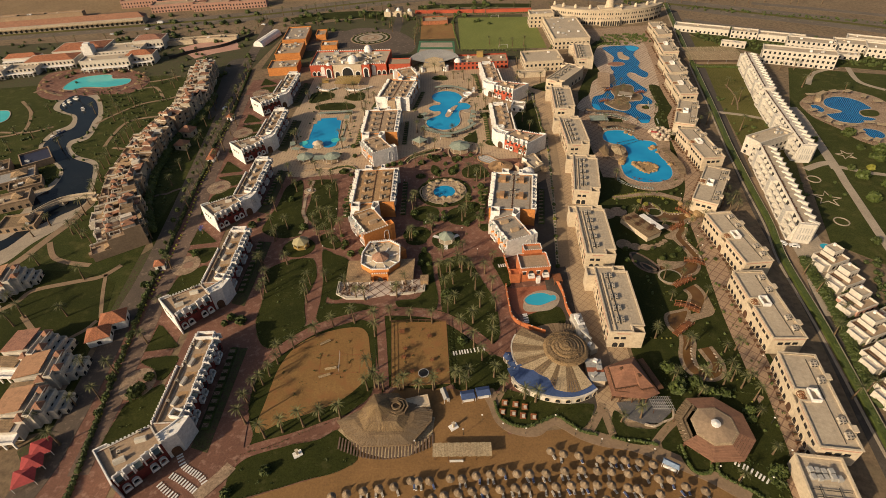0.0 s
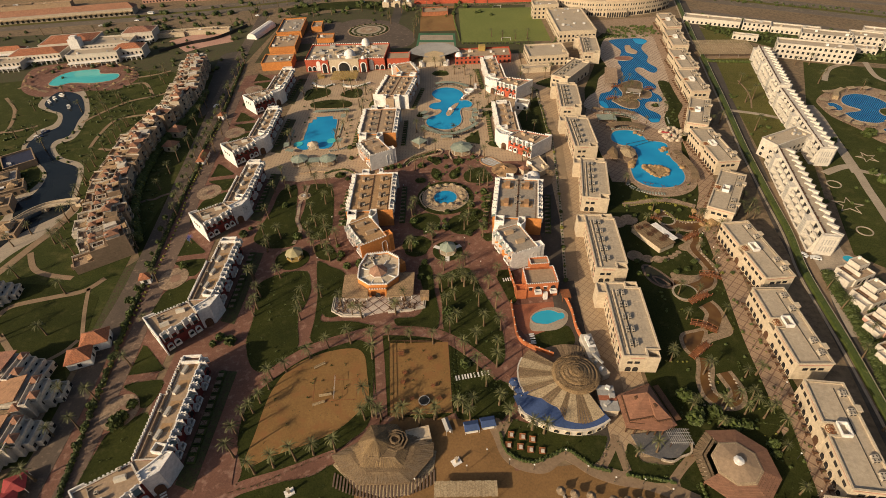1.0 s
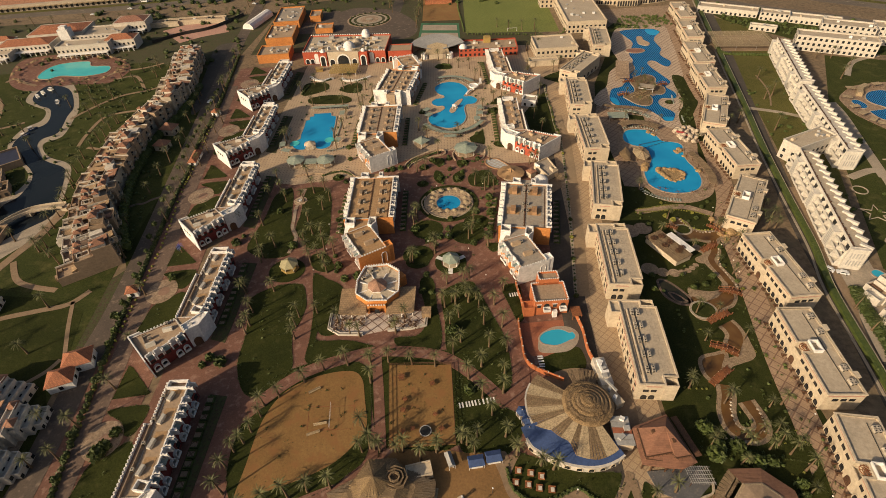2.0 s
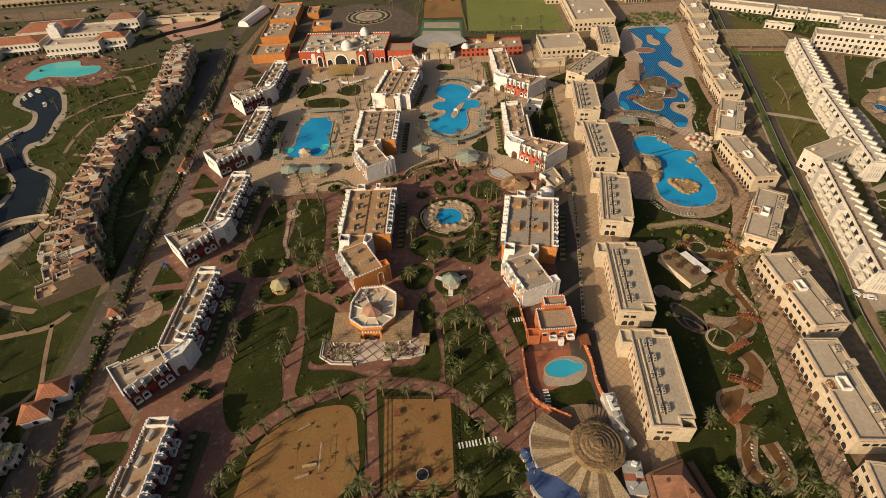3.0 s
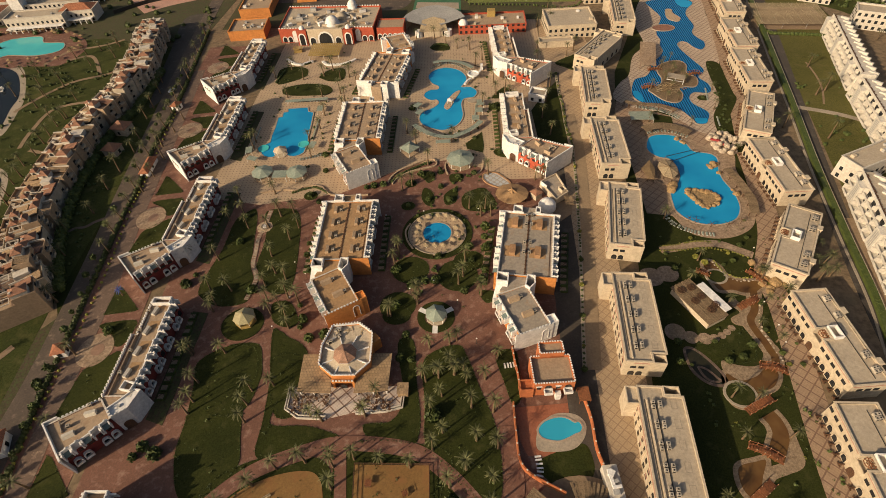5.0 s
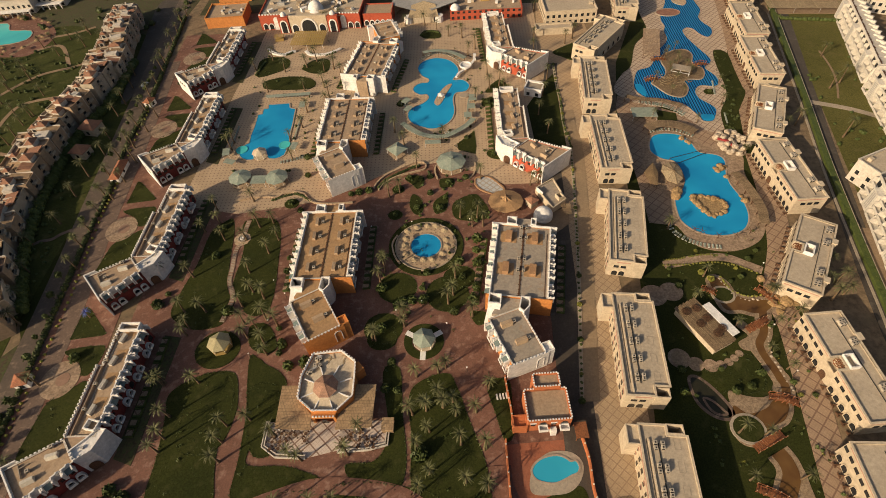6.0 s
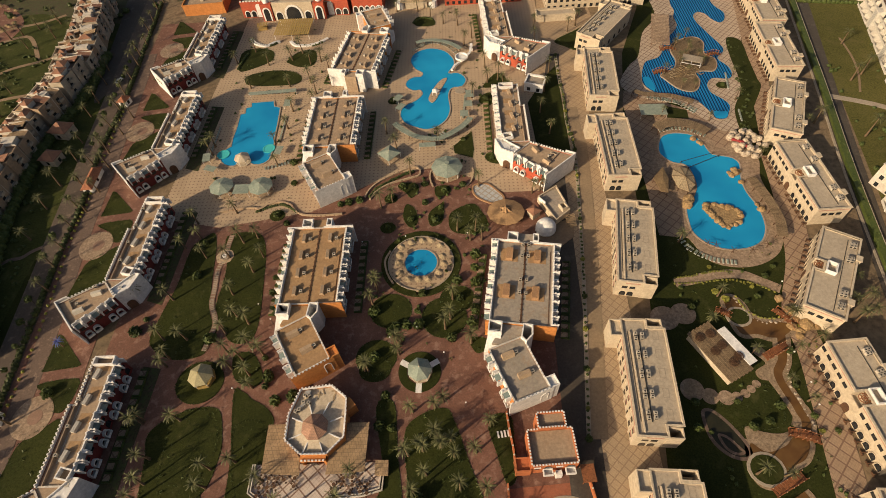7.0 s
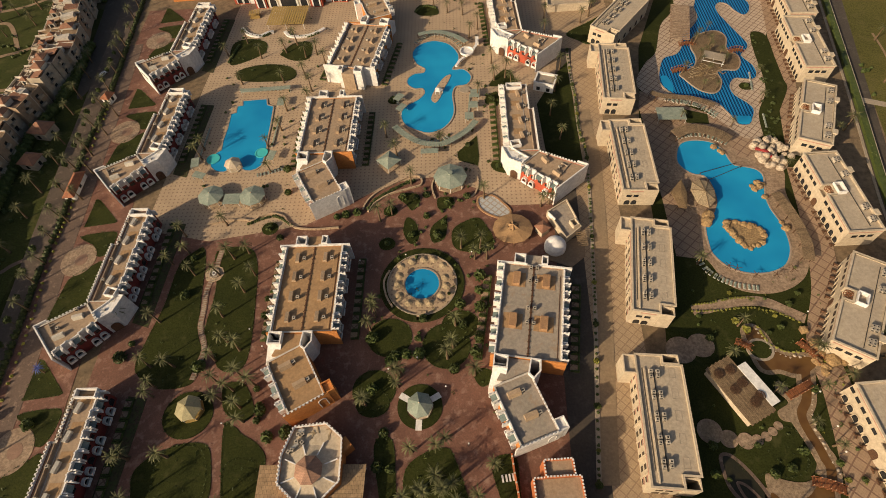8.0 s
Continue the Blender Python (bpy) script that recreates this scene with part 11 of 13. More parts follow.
for (x, y), r, lx, ly, h in (((226.0, 468.0), -28, 44, 11, 5), ((254.0, 449.0), -28, 20, 10, 6), ((279.0, 437.0), -28, 34, 10, 5), ((292.0, 418.0), -28, 34, 13, 6), ((318.0, 411.0), -28, 22, 14, 6), ((334.0, 394.0), -28, 24, 16, 7), ((236.0, 428.0), -28, 18, 5, 4), ((306.0, 392.0), -28, 14, 9, 4), ((348.0, 415.0), -30, 50, 10, 5)):
    plain_block("low_building", x, y, r, lx, ly, h, M_OFFWHITE, M_ROOFBEIGE, "low white flat-roofed building of the neighbouring hotel", True, 5)
for (x, y), lx, ly in (((209.6, 405.9), 42, 30),):
    b = thing("net_pavilion", "large tan grid of shade beams over a yard", "shade", pose(x, y, 0.05, 0, 0, -6))
    for i in range(24):
        part("net_strip", Shape().box(0, -ly / 2 + (i + 0.5) * ly / 24, 3.2, lx, 0.6, 0.08), M_REED, b)
    for i in range(9):
        part("cross_beam", Shape().box(-lx / 2 + (i + 0.5) * lx / 9, 0, 3.32, 0.2, ly, 0.1), M_REED, b)
    part("yard", Shape().box(0, 0, 0, lx, ly, 0.2), M_PROM, b, "brown paved yard below the beams")
    for i in range(4):
        for j in range(3):
            part("post", Shape().cone(-lx / 2 + 1 + i * (lx - 2) / 3, -ly / 2 + 1 + j * (ly - 2) / 2, 0, 0.1, 3.2, 6, 0.1), M_METAL, b)
# white villas beyond the hedge
def white_villa(x, y, rot, pink, k):
    b = thing("villa", "white stepped villa with %s and roof terraces" % ("a pink wall" if pink else "white walls"), "villa", pose(x, y, 0.05, 0, 0, rot) @ Matrix.Scale(0.95, 4), "white villas")
    part("ground_storey", Shape().box(0, 0, 0, 11, 9, 3.2), M_PINK if pink else M_OFFWHITE, b)
    part("lower_parapet", Shape().ring(rect(0, 0, 11, 9), 3.2, 4.1, 0.25), M_OFFWHITE, b)
    part("lower_roof", Shape().box(0, 0, 3.2, 10.4, 8.4, 0.1), M_ROOFTAN, b)
    part("upper_storey", Shape().box(2.2, 1.6, 3.2, 5.6, 5.0, 3.0), M_OFFWHITE, b)
    part("upper_parapet", Shape().ring(rect(2.2, 1.6, 5.6, 5.0), 6.2, 7.0, 0.25), M_OFFWHITE, b)
    part("roof_floor", Shape().box(2.2, 1.6, 6.2, 5.0, 4.4, 0.1), M_ROOFBEIGE, b)
    part("wing", Shape().box(-6.6, -1.0, 0, 4.0, 6.0, 3.0).ring(rect(-6.6, -1.0, 4.0, 6.0), 3.0, 3.8, 0.25), M_OFFWHITE, b)
    part("screen_wall", Shape().box(-1.8, 0.4, 3.2, 0.3, 7.0, 1.9), M_OFFWHITE, b)
    part("roof_slot", Shape().ring(rect(-3.6, 1.4, 1.6, 4.6), 3.3, 3.7, 0.3), M_DARKWOOD, b, "dark roof opening")
    part("tank", Shape().cone(4.2, 3.2, 6.3, 0.6, 1.1, 10, 0.5), M_WHITE, b, "white water tank")
    for i in range(3):
        piece("window_pane", ME_WINDOW, b, pose(-3 + 3 * i, -4.52, 0.8))
        piece("window_pane", ME_WINDOW, b, pose(0.4 + 1.8 * i, -0.92, 3.8) @ Matrix.Scale(0.8, 4))
    return b


for i, ((x, y), r) in enumerate((((159.5, 163.5), 20), ((158.0, 151.0), 20), ((154.6, 138.0), 20), ((151.0, 125.0), 18), ((147.2, 112.0), 18), ((166.0, 131.0), 22), ((143.2, 99.0), 18), ((161.0, 117.0), 22))):
    white_villa(x, y, r, i % 3 == 2, i)
hedge("villa_hedge", [(150.8, 165.0), (149.0, 155.0), (147.6, 142.6), (145.4, 131.0), (141.6, 117.5), (139.2, 108.0), (136.5, 94.7)], 6, 1.9, M_LEAF, "broad unkempt shrubbery between villas and path", 2.2, 26)
palms([(145.6, 146.9), (138.3, 123.7), (147.9, 134.5), (129.1, 97.8), (145.7, 157.0), (134.8, 99.7)], size=0.9)


def car(x, y, rot, paint=None, label="small white parked car", z=0.1):
    c = thing("car", label, "car", pose(x, y, z, 0, 0, rot), "cars")
    part("body", Shape().box(0, 0, 0.35, 1.75, 4.2, 0.55).box(0, -0.2, 0.9, 1.6, 2.4, 0.55, 0, 0.82), paint or M_CARWHITE, c)
    part("glass", Shape().box(0, -0.2, 0.95, 1.64, 2.2, 0.36, 0, 0.86), M_GLASS, c)
    for px in (-0.8, 0.8):
        for py in (-1.3, 1.3):
            part("wheel", Shape().cone(0, 0, -0.1, 0.32, 0.2, 10, 0.32).moved(pose(px, py, 0.32, 0, 90)), M_RUBBER, c)


pool([(162.4, 174.8), (165.1, 175.9), (166.6, 173.6), (163.0, 172.1)], M_TILEPOOL, "small blue garden pool", 4)
car(151.3, 174.8, 70)
car(-155.8, 348.0, -20)
car(147.1, 177.1, 40)
for x, y, r in ((-330, 540, 88), (-300, 552, 88), (-180, 549, 80), (210, 600, -88), (260, 578, -84), (330, 585, -80), (420, 553, -78), (-80, 578, 82), (520, 545, -82)):
    car(x, y, r, z=0.0 if y > 596 or x > 300 else 0.12)
b = thing("minibus", "white minibus on the highway", "bus", pose(-294.2, 572.0, 0.12, 0, 0, 80))
part("body", Shape().box(0, 0, 0.5, 2.2, 6.4, 1.9), M_CARWHITE, b)
part("glass", Shape().box(0, 0, 1.5, 2.24, 5.6, 0.6), M_GLASS, b)
for px in (-1, 1):
    for py in (-2, 2):
        part("wheel", Shape().cone(0, 0, -0.12, 0.42, 0.24, 10, 0.42).moved(pose(px, py, 0.42, 0, 90)), M_RUBBER, b)

# plant room at the end of the garden blocks
b = plain_block("plant_room", 102.2, 68.3, -9, 12.5, 15, 6, M_CREAM, M_ROOFBEIGE, "beige plant room with rooftop machinery", False, 0)
for i in range(9):
    part("machine", Shape().box(-3.5 + (i % 5) * 1.7, 1.2 + (i // 5) * 2.0 + rng.uniform(-0.3, 0.3), 5.1, 1.3, 1.5, rng.uniform(0.8, 1.6), 10), M_METAL, b)
part("roof_grid", Shape().box(0, -2.5, 5.6, 10, 0.15, 0.15).box(0, -4.5, 5.6, 10, 0.15, 0.15).box(-3, -3.5, 5.6, 0.15, 4, 0.15).box(2, -3.5, 5.6, 0.15, 4, 0.15), M_DARK, b)
part("yellow_pipe", Shape().box(0, -5.8, 5.2, 10, 0.2, 0.2), M_YELLOWCLOTH, b)
# long slatted pavilion beside the striped pool
b = thing("slatted_pavilion", "long brown slatted roof beside the striped pool", "pavilion", pose(114.9, 363.7, 0.1, 0, 0, -14))
for i in range(22):
    part("slat", Shape().box(0, -13 + i * 1.24, 3.0, 8.5, 0.9, 0.12), M_SLOPE, b)
for px in (-3.8, 3.8):
    part("beam", Shape().box(px, 0, 2.8, 0.25, 27, 0.2), M_DARKWOOD, b)
    for py in (-12, -4, 4, 12):
        part("post", Shape().box(px, py, 0, 0.25, 0.25, 2.8), M_DARKWOOD, b)
# bare parasol frames on the lagoon terrace
bare = thing("bare_parasol", "bare brown timber parasol frame", "parasol", None, "bare parasols")
for k in range(5):
    part("spoke", Shape().box(0.75, 0, 2.2, 1.5, 0.14, 0.1).moved(pose(0, 0, 0, 0, 0, k * 72)), M_DARKWOOD, bare)
part("pole", Shape().cone(0, 0, 0, 0.08, 2.3, 6, 0.07), M_DARKWOOD, bare)
for i, (x, y) in enumerate([(100.6, 231.4), (105.7, 228.9), (112.1, 228.7), (117.9, 230.6), (98.3, 232.5)]):
    m = pose(x, y, 0.18, 0, 0, i * 31)
    if i == 0:
        bare.matrix_basis = m
    else:
        copy_thing(bare, m)
strewn("villa_plants", [(152.0, 168.0), (186.0, 164.0), (150.0, 86.2), (138.0, 90.8)], 230, (0.5, 1.6), M_LEAF, "dense shrubs and small trees between the white villas")
patch("hotel_back_garden", [(212.3, 477.3), (251.5, 458.8), (285.4, 431.8), (336.5, 391.9), (340.8, 356.9), (314.9, 365.4), (261.7, 386.8), (244.9, 414.0), (220.1, 440.8)], M_OLIVE, 0.06, "green back gardens of the neighbouring hotel", False)
hedge("yard_hedge", [(190.2, 390.3), (192.1, 386.9), (208.3, 383.6), (223.5, 380.5), (226.5, 376.0)], 3.0, 1.8, M_LEAF, "dense green hedge beside the shaded yard", 1.2, 12)
path("garden_path", [(197.7, 352.6), (196.4, 336.9), (193.1, 323.8), (188.1, 311.6)], 0.9, M_PROM, 0.13, "worn sandy track across the lawn")
strewn("median_bushes", [(180.0, 566.0), (420.0, 445.0), (428.0, 452.0), (188.0, 575.0)], 120, (0.7, 1.6), M_LEAF, "bushes along the highway median")
strewn("frontage_bushes", [(218.0, 485.0), (345.0, 402.0), (352.0, 412.0), (224.0, 494.0)], 120, (0.7, 2.2), M_LEAF, "bushes and small trees along the frontage road")
strewn("back_garden_plants", [(213.6, 467.5), (342.0, 381.5), (326.2, 358.6), (219.5, 439.5)], 220, (0.6, 2.0), M_LEAF, "shrubs between the low white buildings")
strewn("palace_garden_plants", [(128.6, 445.7), (175.6, 440.2), (176.4, 467.0), (142.4, 471.3)], 160, (0.5, 1.5), M_LEAF, "shrubs in the terraced palace garden")
for q in ([(242.5, 318.3), (246.3, 324.7), (252.7, 328.9)],):
    path("terrace_pergola", q, 3.0, M_REED, 2.6, "curved pale brown pergola roof", "pergola")
shade = thing("sun_canopy", "flat brown shade roof on posts beside the pool", "canopy", None, "neighbour's shades")
part("roof", Shape().box(0, 0, 2.3, 5.2, 3.2, 0.16), M_REED, shade)
for px in (-2.3, 2.3):
    for py in (-1.3, 1.3):
        part("post", Shape().cone(px, py, 0, 0.08, 2.3, 6, 0.08), M_DARKWOOD, shade)
for i, (x, y) in enumerate([(232.7, 314.4), (240.9, 325.4), (230.2, 302.9), (230.1, 294.8), (231.5, 287.7), (234.0, 282.9), (240.7, 281.1), (258.3, 329.1), (266.9, 328.1), (272.1, 319.4), (275.6, 311.1), (252.5, 283.2), (240.1, 272.8), (239.2, 263.8), (243.3, 261.8), (257.8, 279.6)]):
    m = pose(x, y, 0.15, 0, 0, -25 + 17 * (i % 5))
    if i == 0:
        shade.matrix_basis = m
    else:
        copy_thing(shade, m)

# ---- west: village, lagoon resort, road ----
patch("west_lawn", [(-420, 120), (-160, 60), (-138, 120), (-146, 200), (-150, 300), (-165, 400), (-230, 420), (-420, 400)], M_OLIVE, 0.045, "wide olive lawns of the lagoon resort", False)
# Darker overlay on the olive lawn: shadow put into the grass colour.
patch("west_lawn", [(-271.4, 175.2), (-190.5, 179.0), (-165.3, 176.1), (-147.4, 168.4), (-142.2, 147.8), (-144.7, 124.9), (-173.7, 111.2), (-224.8, 113.2)], M_LAWN, 0.1, "lawns about the white villas, toned darker for shade", False)
patch("west_verge", [(-132, 60), (-104, 60), (-107, 160), (-113, 250), (-119, 330), (-124, 400), (-150, 400), (-146, 330), (-141, 250), (-137, 160)], M_REDPAVE, 0.055, "red paved strip between the road and the west blocks", False)
patch("west_paving", [(-108, 215), (-113, 250), (-119, 330), (-124, 400), (-150, 400), (-144, 330), (-135, 250), (-131, 215)], M_WESTROAD, 0.07, "dark grey-brown paving between the walk and the west blocks", False)
# The darker grass colour here carries the shadow of the village row.
patch("village_shade_bed", [(-139.2, 190.5), (-151.1, 210.0), (-166.3, 236.5), (-177.0, 260.7), (-179.6, 280.5), (-182.0, 314.3), (-181.7, 349.0), (-191.8, 420.2), (-167.6, 417.4), (-156.1, 351.2), (-149.2, 284.9), (-144.0, 234.9), (-139.0, 200.0)], M_LAWN, 0.06, "lawn bank below the village, toned dark for its shade", True)
patch("road_bed", [(-126.3, 73.5), (-126.8, 96.2), (-129.2, 135.2), (-131.2, 165.7), (-136.8, 223.8), (-146.6, 315.0), (-154.6, 403.8), (-165.2, 417.1), (-163.3, 342.6), (-154.8, 271.7), (-155.1, 235.7), (-140.9, 191.5), (-152.4, 176.1), (-148.3, 152.9), (-134.9, 135.5), (-131.6, 104.9), (-141.1, 88.7)], M_SOIL, 0.05, "dark planted verge beside the road", False)
for q, w in (([(-192.0, 150.3), (-185.1, 158.1), (-181.9, 164.9), (-166.9, 169.4), (-155.8, 172.5), (-150.3, 179.8)], 3.0), ([(-194.8, 199.1), (-186.5, 188.0), (-177.2, 183.4), (-165.2, 180.7)], 3.0), ([(-177.3, 149.6), (-162.5, 136.8), (-152.3, 130.6)], 2.5), ([(-192.2, 235.6), (-193.2, 217.6), (-196.9, 203.7), (-202.0, 184.8), (-209.1, 175.5)], 5), ([(-302.7, 325.4), (-282.1, 323.5), (-268.8, 330.6)], 2.6), ([(-320.1, 378.0), (-300.2, 356.2), (-286.9, 328.1), (-291.7, 320.2), (-305.2, 317.4)], 2.6), ([(-240.2, 332.2), (-234.6, 345.1), (-222.3, 362.8), (-204.7, 371.0), (-195.5, 380.5)], 2.6), ([(-217.2, 298.0), (-219.4, 313.7), (-217.6, 334.4), (-196.8, 341.3)], 2.6), ([(-210.8, 296.0), (-194.7, 292.4), (-192.5, 299.6)], 2.4), ([(-252.7, 386.7), (-244.4, 402.5), (-224.7, 409.6), (-213.7, 416.7)], 2.6), ([(-239.1, 390.6), (-225.3, 394.7), (-209.2, 371.5)], 2.6), ([(-321.1, 394.1), (-317.5, 399.3), (-306.8, 392.6), (-294.0, 385.8)], 3), ([(-143.5, 147.3), (-149.7, 161.4), (-154.5, 173.9)], 1.8), ([(-151.1, 135.7), (-146.4, 140.4), (-144.0, 145.4)], 2)):
    path("garden_path", q, w * 0.85, M_PROM, 0.16, "pale winding path across the lawn")
patch("pool_terrace", [(-318.7, 393.9), (-333.8, 430.8), (-320.9, 442.1), (-282.8, 444.0), (-250.9, 427.3), (-235.2, 407.2), (-241.1, 385.4), (-267.2, 385.0), (-293.6, 377.3)], M_REDPAVE, 0.11, "brown crowded terrace round the turquoise pool")
bed = thing("terrace_parasol", "brown parasol on the pool terrace", "parasol", None, "terrace parasols")
part("canopy", Shape().cone(0, 0, 2.0, 1.6, 0.7, 8), M_THATCH, bed)
part("pole", Shape().cone(0, 0, 0, 0.06, 2.1, 6, 0.06), M_DARKWOOD, bed)
ring_pts = rim_points([(-317.5, 399.3), (-322.3, 423.2), (-310.4, 431.8), (-283.2, 434.9), (-254.7, 425.2), (-240.0, 407.8), (-246.1, 391.4), (-269.6, 389.6), (-295.3, 388.1)], 3.4, 3.0)
for i, (x, y) in enumerate(ring_pts):
    m = pose(x, y, 0.12)
    if i == 0:
        bed.matrix_basis = m
    else:
        copy_thing(bed, m)


def lean_roof(s, x, y, z, lx, ly, rise, side=1):
    """A thick roof plane that rises towards one side."""
    t = 0.35
    lo, hi = (z, z + rise) if side > 0 else (z + rise, z)
    c = [(x - lx / 2, y - ly / 2, lo), (x + lx / 2, y - ly / 2, hi), (x + lx / 2, y + ly / 2, hi), (x - lx / 2, y + ly / 2, lo)]
    return s.add([(a, b, d - t) for a, b, d in c] + c, [(3, 2, 1, 0), (4, 5, 6, 7), (0, 1, 5, 4), (1, 2, 6, 5), (2, 3, 7, 6), (3, 0, 4, 7)])


ME_VILLABALCONY = Shape().box(0.55, 0, 0, 1.1, 2.8, 0.2).ring(rect(0.55, 0, 1.1, 2.8), 0.2, 1.1, 0.16).mesh("balcony", M_DULL)
ME_VILLADOOR = Shape().box(0, 0, 0, 0.08, 1.7, 2.1).mesh("window_pane", M_GLASS)


def village_house(x, y, rot, wide):
    """One house of the terraced row: a tall shaded rear, a middle storey with a turret and a low walled front, stepping down westwards."""
    # Rear walls lean to browner plaster, imitating shade on their east side.
    wall, rear = rng.choice((M_DULL, M_DULL, M_SANDWALL, M_OFFWHITE)), rng.choice((M_SANDWALL, M_SANDWALL, M_DULL))
    roof = rng.choice((M_DULLTILE, M_TANTILE, M_TANTILE, M_ROOFTAN))
    b = thing("village_house", "stepped cream holiday house with walled terraces and tiled roofs", "house", pose(x, y, 0.05, 0, 0, rot), "village houses")
    half = wide / 2
    high, mid, low = rng.choice((7.6, 8.6, 9.6, 10.6, 11.4)), rng.choice((6.4, 7.2, 8.0)), rng.choice((3.2, 3.8, 4.4))
    bay = rng.uniform(-1.2, 1.2)
    east, split, west = 11.2 + rng.uniform(-1.6, 1.2), 3.0 + bay, -4.5 + bay * 0.6
    front = -11.5 + rng.uniform(-1.5, 1.5)

    def tier(name, x0, x1, h, lip, wall=wall):
        cx, lx = (x0 + x1) / 2, x1 - x0
        part(name, Shape().box(cx, 0, 0, lx, wide - 0.02, h).ring(rect(cx, 0, lx, wide - 0.02), h, h + lip, 0.3), wall, b)
        part("terrace_floor", Shape().box(cx, 0, h, lx - 0.7, wide - 0.7, 0.06), rng.choice((M_ROOFTAN, M_TANTILE, M_BROWNWALK)), b)

    tier("rear_wall", split, east, high, 0.8, rear)
    tier("middle_wall", west, split, mid, 0.9)
    tier("front_wall", front, west, low, 1.0)
    # tiled roofs and a roof room on the rear part
    u = rng.choice((-1, 1))
    room = rng.choice((0.4, 0.55, 0.7))
    part("roof_room", Shape().box(split + 0.4 + (east - split) * room / 2, u * half * 0.45, high, (east - split) * room, half * 0.95, 2.3), M_OFFWHITE, b)
    if rng.random() < 0.6:
        part("tile_roof", gable(Shape(), split + 0.4 + (east - split) * room / 2, u * half * 0.45, high + 2.3, (east - split) * room, half * 0.95, 1.2), M_DULLTILE, b)
    part("tile_roof", lean_roof(Shape(), (split + east) / 2 + 0.6, -u * half * 0.5, high + 0.8, (east - split) * 0.75, half * 0.85, 0.9, rng.choice((-1, 1))), rng.choice((M_DULLTILE, M_TANTILE)), b)
    # turret on the middle storey
    tx, ty = west + 1.6 + rng.uniform(0, 2.0), -u * half * 0.4
    tw = part("turret", Shape().box(tx, ty, mid, 2.6, 2.6, 2.5), M_OFFWHITE, b, "white turret with an arched window")
    part("turret_roof", gable(Shape(), tx, ty, mid + 2.5, 2.6, 2.6, 1.1), M_DULLTILE, tw)
    piece("window_pane", ME_ARCH_PANE, tw, pose(tx, ty - 1.32, mid + 0.2) @ Matrix.Scale(0.8, 4))
    if rng.random() < 0.6:
        part("tile_roof", lean_roof(Shape(), (west + split) / 2 + 0.4, u * half * 0.45, mid + 1.0, (split - west) * 0.7, half * 0.8, 0.8, 1), roof, b)
    else:
        part("pergola_frame", Shape().ring(rect((west + split) / 2 + 0.4, u * half * 0.45, (split - west) * 0.6, half * 0.8), mid + 1.9, mid + 2.2, 0.25), M_OFFWHITE, b, "white roof terrace frame")
    # low front: pergola wall, stair and a lean-to
    part("tile_roof", lean_roof(Shape(), west - 1.3, u * half * 0.4, low + 1.5, 2.4, half * 0.9, 0.8, 1), roof, b)
    part("lean_to", Shape().box(west - 1.3, u * half * 0.4, low, 2.3, half * 0.85, 1.5), wall, b)
    part("stair", Shape().box(front - 0.8, -u * half * 0.4, 0, 1.6, 2.2, low * 0.6), wall, b)
    part("stair_head", Shape().box(front + 1.4, -u * half * 0.5, low, 1.6, 1.6, 0.9), wall, b)
    # dividing wall between neighbours, stepping down
    part("party_wall", Shape().box((split + east) / 2, half, 0, east - split, 0.3, high + 1.4).box((west + split) / 2, half, 0, split - west, 0.3, mid + 1.7).box((front + west) / 2, half, 0, west - front, 0.3, low + 1.6), M_OFFWHITE, b, "white stepped dividing wall")
    part("chimney", Shape().box(split + 1.0, u * half * 0.7, high, 0.8, 0.8, 3.4), M_OFFWHITE, b)
    for z in (3.2, 6.4, 9.0):
        if z + 2 < high + 0.5:
            piece("balcony", ME_VILLABALCONY, b, pose(east, rng.uniform(-1.2, 1.2), z))
            piece("window_pane", ME_VILLADOOR, b, pose(east + 0.03, rng.uniform(-1, 1), z + 0.1))


VILLAGE = curve([(-151, 186), (-162, 204), (-171, 224), (-178, 246), (-182.5, 268), (-185, 290), (-185, 311), (-181, 330), (-181, 347), (-183, 366), (-187, 388), (-192, 408), (-196, 424)], 24, False)
run, wide = 0.0, 8.0
for a, b in zip(VILLAGE, VILLAGE[1:]):
    run += math.dist(a, b)
    if run >= wide:
        run -= wide
        village_house(b[0] + rng.uniform(-1.6, 1.6), b[1], math.degrees(math.atan2(b[1] - a[1], b[0] - a[0])) - 90 + rng.uniform(-7, 7), wide + 0.3)
        wide = rng.uniform(7.4, 10.4)
hedge("village_shrubs", [(-146, 205), (-157, 226), (-165, 250), (-169, 270), (-171, 290), (-171, 311), (-168, 330), (-168, 350), (-170, 372)], 4.5, 4.2, M_LEAF, "dark shrubs and low trees in the shade beside the village", 3.4, 40)
path("garden_path", [(-161.0, 235.5), (-157.8, 238.1), (-153.2, 239.3), (-150.5, 242.0), (-145.9, 244.7)], 1.6, M_BROWNWALK, 0.13, "narrow paved path across the shaded lawn")
palm_row([(-142.0, 195.6), (-153.5, 219.7), (-166.9, 247.7)], 12, 3)
palm_row([(-172.6, 193.5), (-184.5, 212.3), (-191.2, 228.0), (-197.8, 252.9), (-203.7, 278.9), (-205.7, 304.6), (-208, 330)], 6.5, 2)
